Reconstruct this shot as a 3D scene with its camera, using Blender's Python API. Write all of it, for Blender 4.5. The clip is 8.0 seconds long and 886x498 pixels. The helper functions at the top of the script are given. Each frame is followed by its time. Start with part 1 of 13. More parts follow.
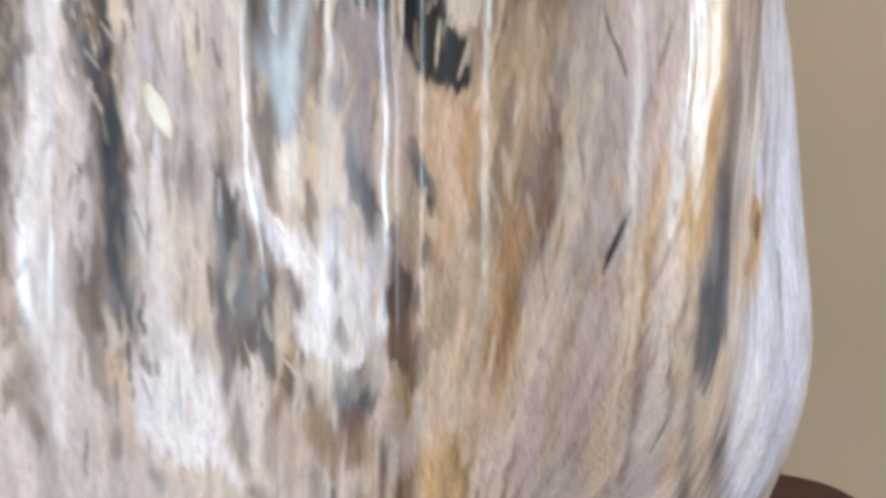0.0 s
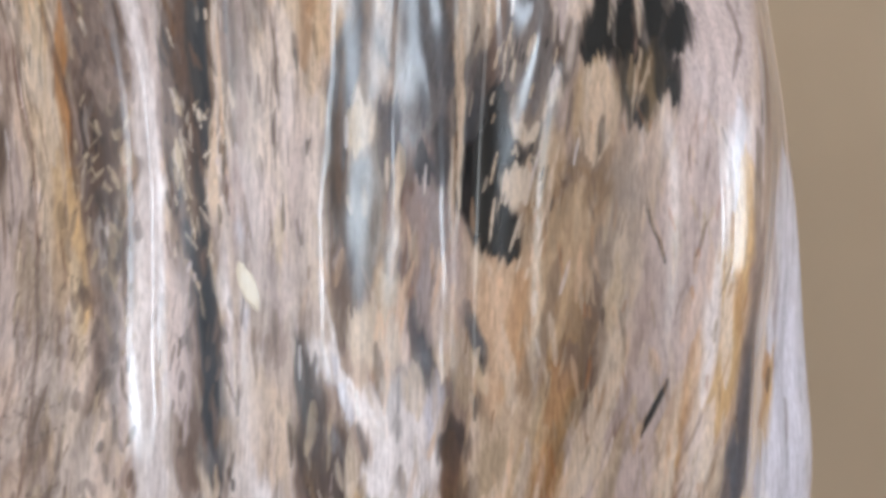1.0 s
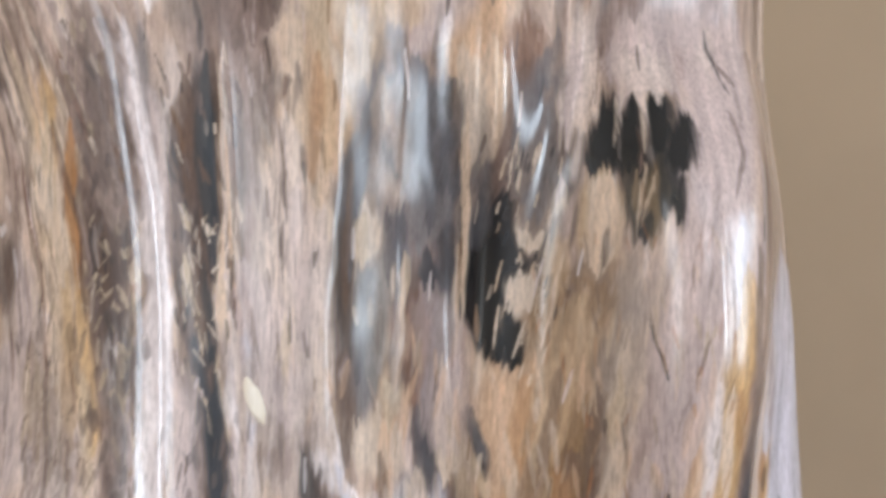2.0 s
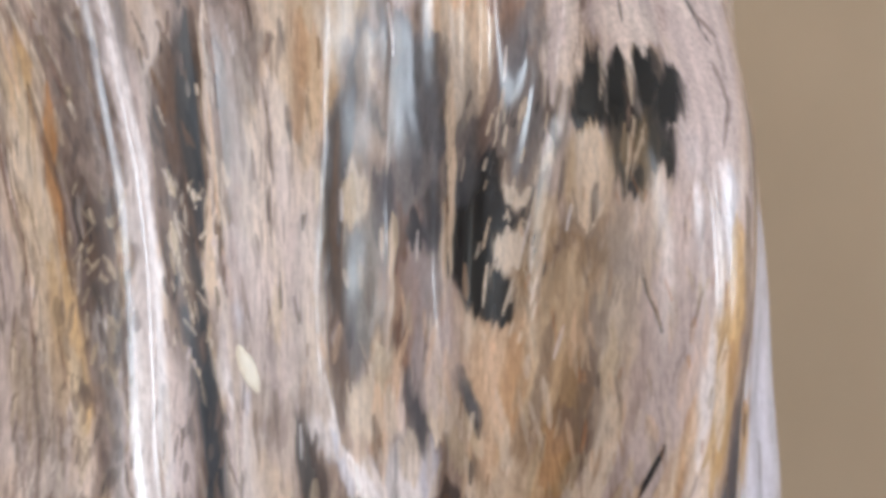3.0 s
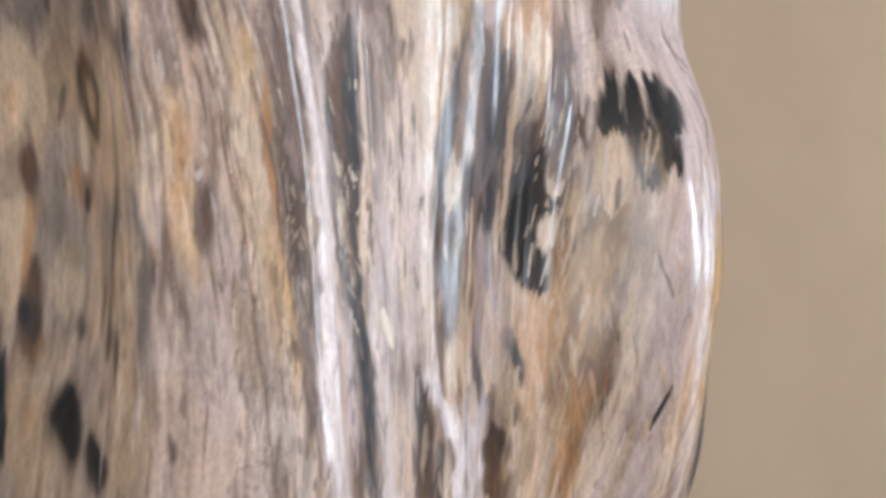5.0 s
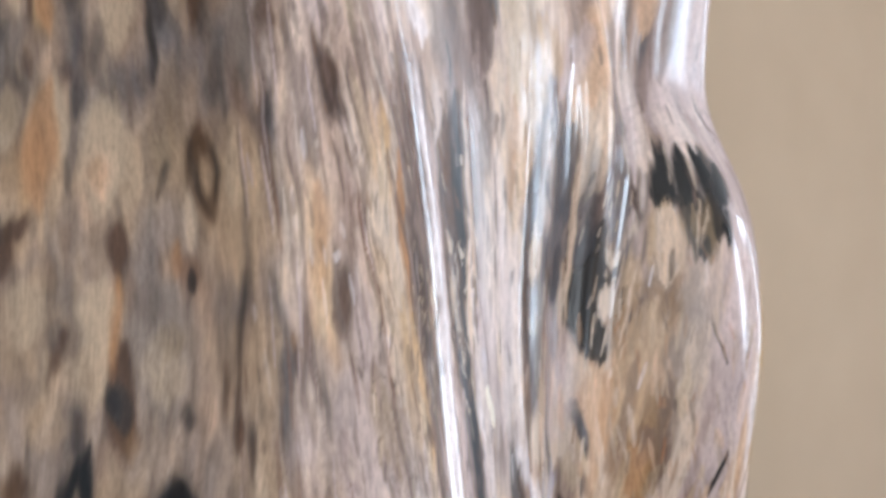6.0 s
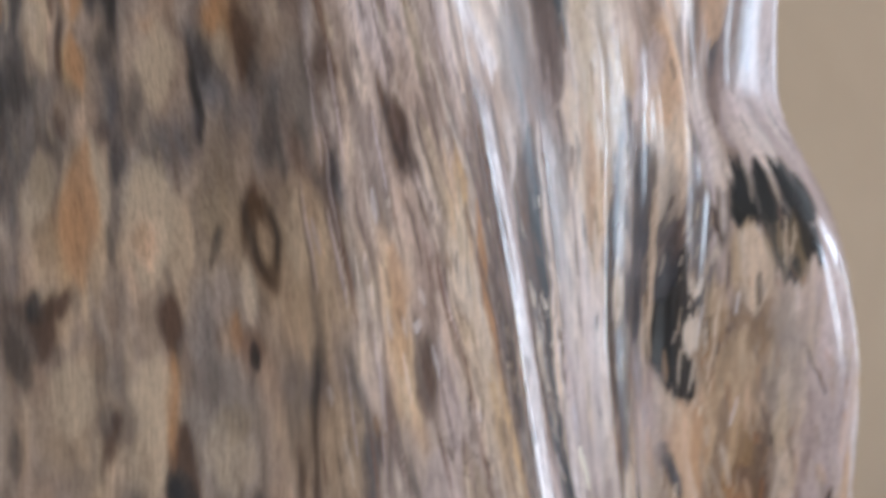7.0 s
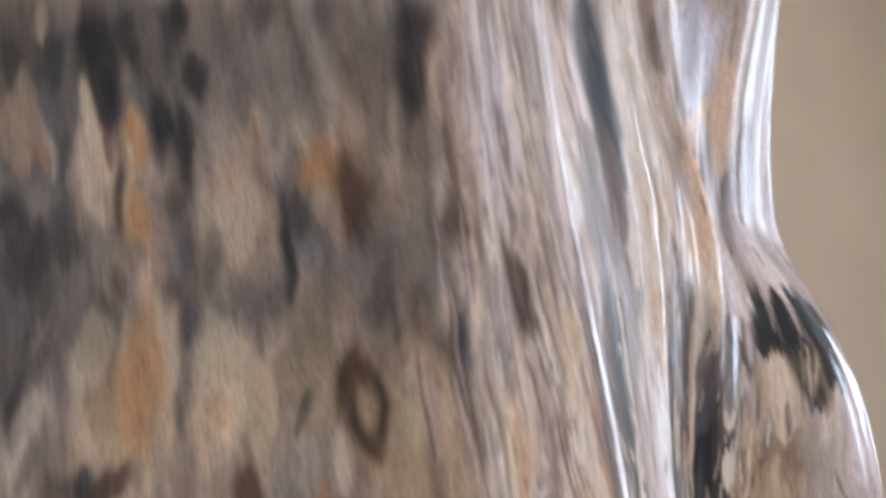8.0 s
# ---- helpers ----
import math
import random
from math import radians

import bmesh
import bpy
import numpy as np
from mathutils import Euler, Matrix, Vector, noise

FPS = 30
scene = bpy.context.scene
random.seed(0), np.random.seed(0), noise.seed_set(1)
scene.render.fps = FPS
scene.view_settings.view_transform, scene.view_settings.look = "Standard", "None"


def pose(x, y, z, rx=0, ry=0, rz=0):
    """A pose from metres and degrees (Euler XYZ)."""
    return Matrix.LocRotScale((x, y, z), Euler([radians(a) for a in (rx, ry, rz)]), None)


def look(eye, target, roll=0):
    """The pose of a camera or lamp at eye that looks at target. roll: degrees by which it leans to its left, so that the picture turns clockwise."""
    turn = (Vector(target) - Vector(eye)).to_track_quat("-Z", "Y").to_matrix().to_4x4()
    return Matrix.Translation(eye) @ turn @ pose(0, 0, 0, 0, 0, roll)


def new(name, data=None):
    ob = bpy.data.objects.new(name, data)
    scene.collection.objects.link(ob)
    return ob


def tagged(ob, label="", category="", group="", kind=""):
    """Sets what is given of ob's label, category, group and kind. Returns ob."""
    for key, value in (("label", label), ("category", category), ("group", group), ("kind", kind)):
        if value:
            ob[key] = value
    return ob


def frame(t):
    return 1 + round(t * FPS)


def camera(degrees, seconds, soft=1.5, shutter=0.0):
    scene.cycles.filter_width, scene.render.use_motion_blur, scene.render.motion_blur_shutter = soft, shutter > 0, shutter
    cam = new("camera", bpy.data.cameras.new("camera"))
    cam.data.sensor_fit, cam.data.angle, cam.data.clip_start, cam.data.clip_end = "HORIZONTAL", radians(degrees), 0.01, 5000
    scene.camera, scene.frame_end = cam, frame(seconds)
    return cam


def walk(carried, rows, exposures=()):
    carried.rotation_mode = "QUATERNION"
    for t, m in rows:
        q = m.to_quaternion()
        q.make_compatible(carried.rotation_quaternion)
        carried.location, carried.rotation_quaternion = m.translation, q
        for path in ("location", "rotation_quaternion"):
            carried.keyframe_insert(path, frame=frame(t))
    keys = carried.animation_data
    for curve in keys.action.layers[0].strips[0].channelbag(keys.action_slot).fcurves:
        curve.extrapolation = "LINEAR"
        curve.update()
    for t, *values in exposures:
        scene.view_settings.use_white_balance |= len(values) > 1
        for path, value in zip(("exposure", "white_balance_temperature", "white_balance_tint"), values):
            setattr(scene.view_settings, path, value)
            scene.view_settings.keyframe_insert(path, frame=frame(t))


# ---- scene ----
cam = camera(44.7, 8.0, soft=3.6, shutter=0.5)
PATH = [
    (0, (0.0155, 0.0401, 0.9157), (0.0098, 2.0399, 0.9436), -0.39),
    (0.2, (-0.0035, 0.0175, 0.9486), (0.0166, 2.0174, 0.9349), 0.25),
    (0.5, (-0.0231, 0.0044, 0.9614), (0.0453, 2.0031, 0.9901), 0.70),
    (0.8, (-0.0241, -0.0019, 0.9758), (0.0610, 1.9961, 0.9976), -0.49),
    (1, (-0.0322, -0.0133, 0.9795), (0.0480, 1.9840, 1.0462), 0.68),
    (1.2, (-0.0320, -0.0146, 0.9928), (0.0469, 1.9827, 1.0609), 0.85),
    (1.5, (-0.0423, -0.0177, 1.0100), (0.0865, 1.9767, 1.0838), 0.97),
    (1.7, (-0.0436, -0.0194, 1.0250), (0.0832, 1.9752, 1.0987), 1.55),
    (2.8, (-0.0708, -0.0072, 1.0386), (0.1100, 1.9845, 1.0193), -0.99),
    (3, (-0.0810, -0.0063, 1.0361), (0.2000, 1.9737, 1.0093), -0.34),
    (3.2, (-0.1152, -0.0030, 1.0213), (0.2810, 1.9572, 1.0035), -0.39),
    (3.5, (-0.1607, -0.0184, 1.0267), (0.3460, 1.9163, 1.0204), 0.41),
    (3.8, (-0.2189, -0.0221, 1.0326), (0.4265, 1.8709, 1.0312), 0.38),
    (4, (-0.2485, -0.0235, 1.0341), (0.4922, 1.8343, 1.0355), 0.89),
    (4.2, (-0.2754, -0.0242, 1.0306), (0.5583, 1.7937, 1.0393), 0.52),
    (5.3, (-0.3708, -0.0098, 1.0156), (0.6476, 1.7113, 0.9906), 0.08),
    (5.5, (-0.3947, -0.0009, 1.0062), (0.6602, 1.6971, 1.0691), -1.48),
    (5.8, (-0.4381, 0.0425, 1.0230), (0.7467, 1.6507, 1.1222), -1.08),
    (6, (-0.4510, 0.0640, 1.0357), (0.7895, 1.6309, 1.1127), -0.27),
    (6.2, (-0.4600, 0.0689, 1.0464), (0.8345, 1.5898, 1.1512), -1.90),
    (6.5, (-0.4682, 0.0908, 1.0619), (0.8331, 1.6093, 1.0915), -0.68),
    (6.8, (-0.4703, 0.1020, 1.0846), (0.8187, 1.6297, 1.1529), -0.72),
    (7, (-0.4430, 0.1161, 1.0687), (0.7702, 1.7053, 1.1188), -3.48),
    (7.2, (-0.4360, 0.1249, 1.0792), (0.7508, 1.7345, 1.1060), -4.70),
    (7.5, (-0.4673, 0.1392, 1.0860), (0.7851, 1.6935, 1.2102), -5.99),
    (7.8, (-0.4960, 0.1757, 1.0808), (0.8904, 1.6027, 1.2850), -5.72),
    (8, (-0.5046, 0.1928, 1.1004), (0.9194, 1.5815, 1.3092), -5.41),
]
EXPOSURES = [(0, 0.27, 5600, 3), (1, 0.05, 5850, 7), (3.5, 0.05, 5950, 8), (5.5, 0.27, 5750, 8), (6.5, 0.31, 5550, 8), (7, -0.06, 5550, 8), (7.5, 0.31, 5500, 8), (8, 0.07, 5500, 9)]
walk(cam, [(t, look(eye, target, roll)) for t, eye, target, roll in PATH], EXPOSURES)

# ---- world, sky and window light ----
world = bpy.data.worlds.new("sky")
scene.world = world
world.use_nodes = True
wn = world.node_tree.nodes
sky = wn.new("ShaderNodeTexSky")
sky.sky_type, sky.sun_disc = "NISHITA", False
sky.sun_elevation, sky.sun_rotation = radians(48), radians(200)
world.node_tree.links.new(sky.outputs[0], wn["Background"].inputs[0])
wn["Background"].inputs[1].default_value = 0.12

# room: x west to east, y south to north; openings as (wall, from, to, sill, lintel, radiance)
WEST, EAST, SOUTH, NORTH, CEIL = -2.3, 3.9, -3.6, 1.75, 2.7
# all windows unseen; east and south inferred from highlights, west ones are added fill
OPENINGS = [("east", -1.15, -0.35, 0.5, 2.4, 11.8), ("south", 2.05, 3.60, 0.6, 2.4, 14.5), ("west", -3.5, -1.8, 0.5, 2.3, 5.9), ("west", -0.5, 0.8, 0.5, 2.3, 1.4)]


def window_lamp(wall, a0, a1, z0, z1, radiance):
    data = bpy.data.lights.new("window_light", "AREA")
    data.shape, data.size, data.size_y = "RECTANGLE", a1 - a0 - 0.1, z1 - z0 - 0.1
    data.energy, data.color = radiance * math.pi * data.size * data.size_y, (0.98, 0.95, 0.91) if wall == "west" else (0.90, 0.95, 1.0)
    lamp = new("window_light", data)
    a, z = (a0 + a1) / 2, (z0 + z1) / 2
    eye, to = {"east": ((EAST + 0.1, a, z), (WEST, a, z)), "west": ((WEST - 0.1, a, z), (EAST, a, z)), "south": ((a, SOUTH - 0.1, z), (a, NORTH, z))}[wall]
    lamp.matrix_world = look(eye, to)


for opening in OPENINGS:
    window_lamp(*opening)


# ---- helpers of the build ----
def lin(r, g, b):
    return tuple((c / 255 / 12.92) if c / 255 <= 0.04045 else ((c / 255 + 0.055) / 1.055) ** 2.4 for c in (r, g, b))


def part(name, bm, material, parent=None, label=""):
    me = bpy.data.meshes.new(name)
    bm.to_mesh(me)
    bm.free()
    me.materials.append(material)
    ob = new(name, me)
    ob.parent = parent
    if label:
        tagged(ob, label)
    return ob


def box(bm, x0, x1, y0, y1, z0, z1, bevel=0.0):
    made = bmesh.ops.create_cube(bm, size=1.0, matrix=Matrix.LocRotScale(((x0 + x1) / 2, (y0 + y1) / 2, (z0 + z1) / 2), None, (x1 - x0, y1 - y0, z1 - z0)))
    if bevel:
        edges = {e for v in made["verts"] for e in v.link_edges}
        bmesh.ops.bevel(bm, geom=list(edges), offset=bevel, segments=2, profile=0.5, affect="EDGES")
    return bm


def nodes_of(name):
    m = bpy.data.materials.new(name)
    m.use_nodes = True
    return m, m.node_tree.nodes, m.node_tree.links, m.node_tree.nodes["Principled BSDF"]


def noise_node(n, l, scale, detail=4.0, stretch=(1, 1, 1), rough=0.55):
    co, mp, tx = n.new("ShaderNodeTexCoord"), n.new("ShaderNodeMapping"), n.new("ShaderNodeTexNoise")
    mp.inputs["Scale"].default_value = stretch
    tx.inputs["Scale"].default_value, tx.inputs["Detail"].default_value, tx.inputs["Roughness"].default_value = scale, detail, rough
    l.new(co.outputs["Object"], mp.inputs[0])
    l.new(mp.outputs[0], tx.inputs["Vector"])
    return tx


def ramp_node(n, l, source, stops):
    r = n.new("ShaderNodeValToRGB")
    while len(r.color_ramp.elements) < len(stops):
        r.color_ramp.elements.new(0.5)
    for e, (p, c) in zip(r.color_ramp.elements, stops):
        e.position, e.color = p, (*c, 1)
    l.new(source, r.inputs[0])
    return r


def bump_node(n, l, source, strength, distance, normal=None):
    b = n.new("ShaderNodeBump")
    b.inputs["Strength"].default_value, b.inputs["Distance"].default_value = strength, distance
    l.new(source, b.inputs["Height"])
    if normal:
        l.new(normal, b.inputs["Normal"])
    return b


def plaster(name, c0, c1, rough=0.85):
    m, n, l, p = nodes_of(name)
    a, f = noise_node(n, l, 1.6, 3), noise_node(n, l, 220, 5)
    r = ramp_node(n, l, a.outputs[0], [(0.3, c0), (0.7, c1)])
    l.new(r.outputs[0], p.inputs["Base Color"])
    p.inputs["Roughness"].default_value = rough
    l.new(bump_node(n, l, f.outputs[0], 0.15, 0.001).outputs[0], p.inputs["Normal"])
    return m


def timber(name, dark, light, rough=0.35, along=(2, 30, 30)):
    m, n, l, p = nodes_of(name)
    a, f = noise_node(n, l, 3.0, 6, along, 0.6), noise_node(n, l, 18.0, 4, along)
    mix = n.new("ShaderNodeMath")
    mix.operation = "MULTIPLY_ADD"
    l.new(f.outputs[0], mix.inputs[0])
    mix.inputs[1].default_value = 0.35
    l.new(a.outputs[0], mix.inputs[2])
    r = ramp_node(n, l, mix.outputs[0], [(0.45, dark), (0.85, light)])
    l.new(r.outputs[0], p.inputs["Base Color"])
    p.inputs["Roughness"].default_value = rough
    l.new(bump_node(n, l, f.outputs[0], 0.2, 0.0006).outputs[0], p.inputs["Normal"])
    return m


WALL_PAINT = plaster("beige_wall_paint", lin(172, 150, 124), lin(180, 158, 132))
# west and south walls stay unseen; their pale paint bounces fill light
PALE_PAINT = plaster("pale_wall_paint", lin(222, 214, 202), lin(228, 220, 208))
CEILING_PAINT = plaster("ceiling_paint", (0.74, 0.72, 0.68), (0.78, 0.76, 0.72))
FRAME_PAINT = plaster("window_frame_paint", (0.76, 0.75, 0.72), (0.8, 0.79, 0.76), 0.4)
FLOOR_WOOD = timber("floor_wood", (0.10, 0.055, 0.03), (0.22, 0.13, 0.075), 0.4)
TABLE_WOOD = timber("reddish_table_wood", (0.040, 0.010, 0.004), (0.095, 0.027, 0.010), 0.7)


def stone_material():
    """Polished petrified wood: the body colour, with some painted shine and shade, lies in the tint attribute, the
    nodes add grain, flecks and polish.
    """
    m, n, l, p = nodes_of("polished_petrified_wood")
    at = n.new("ShaderNodeAttribute")
    at.attribute_name = "tint"
    grain = noise_node(n, l, 60, 6, (14, 14, 1.0), 0.62)
    fleck = noise_node(n, l, 240, 3, (3, 3, 1.0), 0.5)
    g = ramp_node(n, l, grain.outputs[0], [(0.28, (0.74, 0.72, 0.70)), (0.5, (1.0, 1.0, 1.0)), (0.75, (1.12, 1.12, 1.11))])
    f = ramp_node(n, l, fleck.outputs[0], [(0.3, (0.86, 0.85, 0.84)), (0.6, (1.05, 1.05, 1.04))])
    m1, m2 = n.new("ShaderNodeMix"), n.new("ShaderNodeMix")
    for mm in (m1, m2):
        mm.data_type, mm.blend_type = "RGBA", "MULTIPLY"
        mm.inputs[0].default_value = 1.0
    l.new(at.outputs["Color"], m1.inputs[6])
    l.new(g.outputs[0], m1.inputs[7])
    l.new(m1.outputs[2], m2.inputs[6])
    l.new(f.outputs[0], m2.inputs[7])
    l.new(m2.outputs[2], p.inputs["Base Color"])
    wear = noise_node(n, l, 35, 4, (1, 1, 0.3))
    rr = ramp_node(n, l, wear.outputs[0], [(0.3, (0.12,) * 3), (0.75, (0.24,) * 3)])
    polish = n.new("ShaderNodeAttribute")
    polish.attribute_name = "dullness"
    dull = n.new("ShaderNodeMath")
    dull.operation = "ADD"
    l.new(rr.outputs[0], dull.inputs[0])
    l.new(polish.outputs["Fac"], dull.inputs[1])
    l.new(dull.outputs[0], p.inputs["Roughness"])
    shine = n.new("ShaderNodeMapRange")  # where the polish is gone the stone is porous and hardly shines
    shine.inputs["From Min"].default_value, shine.inputs["From Max"].default_value = 0.05, 0.38
    shine.inputs["To Min"].default_value, shine.inputs["To Max"].default_value = 0.5, 0.14
    l.new(polish.outputs["Fac"], shine.inputs["Value"])
    l.new(shine.outputs["Result"], p.inputs["Specular IOR Level"])
    p.inputs["IOR"].default_value = 1.6
    ripple = noise_node(n, l, 45, 2, (1.6, 1.6, 0.25))
    b1 = bump_node(n, l, ripple.outputs[0], 0.045, 0.003)
    b2 = bump_node(n, l, grain.outputs[0], 0.03, 0.0006, b1.outputs[0])
    l.new(b2.outputs[0], p.inputs["Normal"])
    return m


STONE = stone_material()


def inlay_material():
    m, n, l, p = nodes_of("pale_inclusion")
    a = noise_node(n, l, 260, 4, (1, 1, 0.3))
    r = ramp_node(n, l, a.outputs[0], [(0.3, lin(230, 217, 198)), (0.7, lin(246, 236, 220))])
    l.new(r.outputs[0], p.inputs["Base Color"])
    p.inputs["Roughness"].default_value = 0.3
    return m


INLAY = inlay_material()


# ---- the room ----
def structure(name, bm, material, label, category):
    return tagged(part(name, bm, material), label, category, kind="structure")


T = 0.2
structure("floor", box(bmesh.new(), WEST - T, EAST + T, SOUTH - T, NORTH + T, -0.1, 0), FLOOR_WOOD, "brown wooden floor of the room", "floor")
structure("ceiling", box(bmesh.new(), WEST - T, EAST + T, SOUTH - T, NORTH + T, CEIL, CEIL + 0.1), CEILING_PAINT, "plain off-white painted ceiling", "ceiling")
structure("wall_north", box(bmesh.new(), WEST - T, EAST + T, NORTH, NORTH + T, 0, CEIL), WALL_PAINT, "plain beige painted wall behind the table", "wall")
def run(bm, wall, a0, a1, z0, z1, d0, d1, bevel=0.0):
    """A box along a wall: from a0 to a1 along it, and from d0 to d1 outwards from its inner face."""
    if wall == "east":
        return box(bm, EAST + d0, EAST + d1, a0, a1, z0, z1, bevel)
    if wall == "west":
        return box(bm, WEST - d1, WEST - d0, a0, a1, z0, z1, bevel)
    return box(bm, a0, a1, SOUTH - d1, SOUTH - d0, z0, z1, bevel)


def pierced_wall(wall, a0, a1, label):
    holes = [o for o in OPENINGS if o[0] == wall]
    bm = bmesh.new()
    cuts = [a0, *(c for o in holes for c in o[1:3]), a1]
    for i in range(0, len(cuts), 2):
        run(bm, wall, cuts[i], cuts[i + 1], 0, CEIL, 0, T)
    for _, h0, h1, z0, z1, _ in holes:
        run(bm, wall, h0, h1, 0, z0, 0, T)
        run(bm, wall, h0, h1, z1, CEIL, 0, T)
    structure("wall_" + wall, bm, WALL_PAINT if wall == "east" else PALE_PAINT, label, "wall")


pierced_wall("east", SOUTH, NORTH, "beige painted wall with one tall window")
pierced_wall("west", SOUTH, NORTH, "unseen pale painted wall with two added fill-light windows")
pierced_wall("south", WEST - T, EAST + T, "pale painted wall with one window")


def window(name, wall, a0, a1, z0, z1):
    win = tagged(new(name), "unseen white painted window with a lamp, assumed for the lighting", "window", "windows", "structure")
    bm = bmesh.new()
    run(bm, wall, a0 + 0.003, a0 + 0.05, z0 + 0.003, z1 - 0.003, 0.02, 0.07)
    run(bm, wall, a1 - 0.05, a1 - 0.003, z0 + 0.003, z1 - 0.003, 0.02, 0.07)
    run(bm, wall, a0 + 0.05, a1 - 0.05, z0 + 0.003, z0 + 0.05, 0.02, 0.07)
    run(bm, wall, a0 + 0.05, a1 - 0.05, z1 - 0.05, z1 - 0.003, 0.02, 0.07)
    part("window_frame", bm, FRAME_PAINT, win)
    mid = (a0 + a1) / 2
    part("mullion", run(bmesh.new(), wall, mid - 0.02, mid + 0.02, z0 + 0.05, z1 - 0.05, 0.025, 0.065), FRAME_PAINT, win)
    part("window_sill", run(bmesh.new(), wall, a0 + 0.003, a1 - 0.003, z0 - 0.03, z0 + 0.002, -0.06, 0.02, 0.004), FRAME_PAINT, win)


for k, (wall, a0, a1, z0, z1, _) in enumerate(OPENINGS):
    window("window_%d" % (k + 1), wall, a0, a1, z0, z1)

# ---- the table ----
TABLE = 0.75
table = tagged(new("table"), "dark reddish-brown wooden table under the petrified wood", "table")
TX0, TX1, TY0, TY1 = -0.47, 0.305, 0.30, 0.93
n_boards, CORNER = 4, 0.11
bw = (TY1 - TY0) / n_boards


def inset(y):
    """How far the rounded corners draw the ends of the boards in at y."""
    d = max(TY0 + CORNER - y, y - TY1 + CORNER, 0.0)
    return CORNER - math.sqrt(max(CORNER**2 - d * d, 0.0))


def board(y0, y1):
    bm = bmesh.new()
    ys = [y0 + (y1 - y0) * k / 12 for k in range(13)]
    rim = [(TX1 - inset(y), y) for y in ys] + [(TX0 + inset(y), y) for y in ys[::-1]]
    face = bm.faces.new([bm.verts.new((x, y, TABLE - 0.035)) for x, y in rim])
    up = bmesh.ops.extrude_face_region(bm, geom=[face])["geom"]
    bmesh.ops.translate(bm, vec=(0, 0, 0.035), verts=[v for v in up if isinstance(v, bmesh.types.BMVert)])
    bmesh.ops.recalc_face_normals(bm, faces=bm.faces)
    top = [e for e in bm.edges if all(v.co.z > TABLE - 0.001 for v in e.verts) and len(e.link_faces) == 2]
    bmesh.ops.bevel(bm, geom=top, offset=0.006, segments=4, profile=0.5, affect="EDGES")
    for f in bm.faces:
        f.smooth = f.normal.z > 0.05 and f.normal.z < 0.999
    return bm


for i in range(n_boards):
    part("board", board(TY0 + i * bw + 0.0008, TY0 + (i + 1) * bw - 0.0008), TABLE_WOOD, table)
for x0 in (TX0 + 0.04, TX1 - 0.10):
    for y0 in (TY0 + 0.04, TY1 - 0.10):
        part("leg", box(bmesh.new(), x0, x0 + 0.06, y0, y0 + 0.06, 0, TABLE - 0.036, 0.004), TABLE_WOOD, table)
for y0 in (TY0 + 0.06, TY1 - 0.08):
    part("apron", box(bmesh.new(), TX0 + 0.1, TX1 - 0.1, y0, y0 + 0.022, TABLE - 0.13, TABLE - 0.036, 0.002), TABLE_WOOD, table)
for x0 in (TX0 + 0.06, TX1 - 0.08):
    part("apron", box(bmesh.new(), x0, x0 + 0.022, TY0 + 0.1, TY1 - 0.1, TABLE - 0.13, TABLE - 0.036, 0.002), TABLE_WOOD, table)

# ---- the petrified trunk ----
# outline at middle height, anticlockwise from the back of the left side; the last four close it behind
PLAN = np.array([
        (-0.3227, 0.6595), (-0.2959, 0.5873), (-0.2698, 0.5227), (-0.2517, 0.4727), (-0.2336, 0.4494), (-0.2060, 0.4485),
        (-0.1689, 0.4409), (-0.1353, 0.4581), (-0.0940, 0.4758), (-0.0474, 0.4926), (-0.0114, 0.5173), (0.0063, 0.5094),
        (0.0327, 0.5091), (0.0620, 0.4892), (0.0942, 0.4674), (0.1249, 0.4738), (0.1451, 0.4927), (0.1649, 0.5542),
        (0.1767, 0.6055), (0.1541, 0.6382), (0.0800, 0.7050), (-0.0400, 0.7450), (-0.1700, 0.7550), (-0.2800, 0.7250)])
LEAN_X, LEAN_Y = 0.0043, -0.0211
# swellings and hollows: height, place along the outline, z, breadth, tallness; the neck over the knot; the sway of the corner towards the top
SWELL = [(-0.0239, 17.27, 0.9321, 1.436, 0.0919), (-0.0806, 14.88, 0.7456, 2.458, 0.0869), (0.0351, 4.67, 1.2335, 2.183, 0.0939), (0.0246, 10.73, 1.1500, 1.695, 0.0781), (0.0083, 6.76, 0.9187, 1.821, 0.0778), (0.0236, 5.60, 0.8740, 1.763, 0.0704),
        (0.0051, 14.76, 1.0006, 1.374, 0.0494), (-0.0075, 6.97, 1.2442, 1.592, 0.0681), (0.0464, 17.67, 0.9096, 0.969, 0.1406), (-0.0328, 2.48, 1.0296, 1.185, 0.1179)]
NECK = (-0.0517, 14.34, 1.1750, 2.462, 0.0666)
SWAY = [(0.0292, 6.50, 1.2305, 1.956, 0.1432), (-0.0017, 4.04, 1.2622, 1.483, 0.1097)]
BASE, TOP = TABLE, 1.33


def outline(s):
    k = len(PLAN)
    i = np.floor(s).astype(int)
    f = (s - i)[..., None]
    p0, p1, p2, p3 = (PLAN[(i + d) % k] for d in (-1, 0, 1, 2))
    m1, m2 = (p2 - p0) / 2, (p3 - p1) / 2
    return (2 * f**3 - 3 * f**2 + 1) * p1 + (f**3 - 2 * f**2 + f) * m1 + (-2 * f**3 + 3 * f**2) * p2 + (f**3 - f**2) * m2


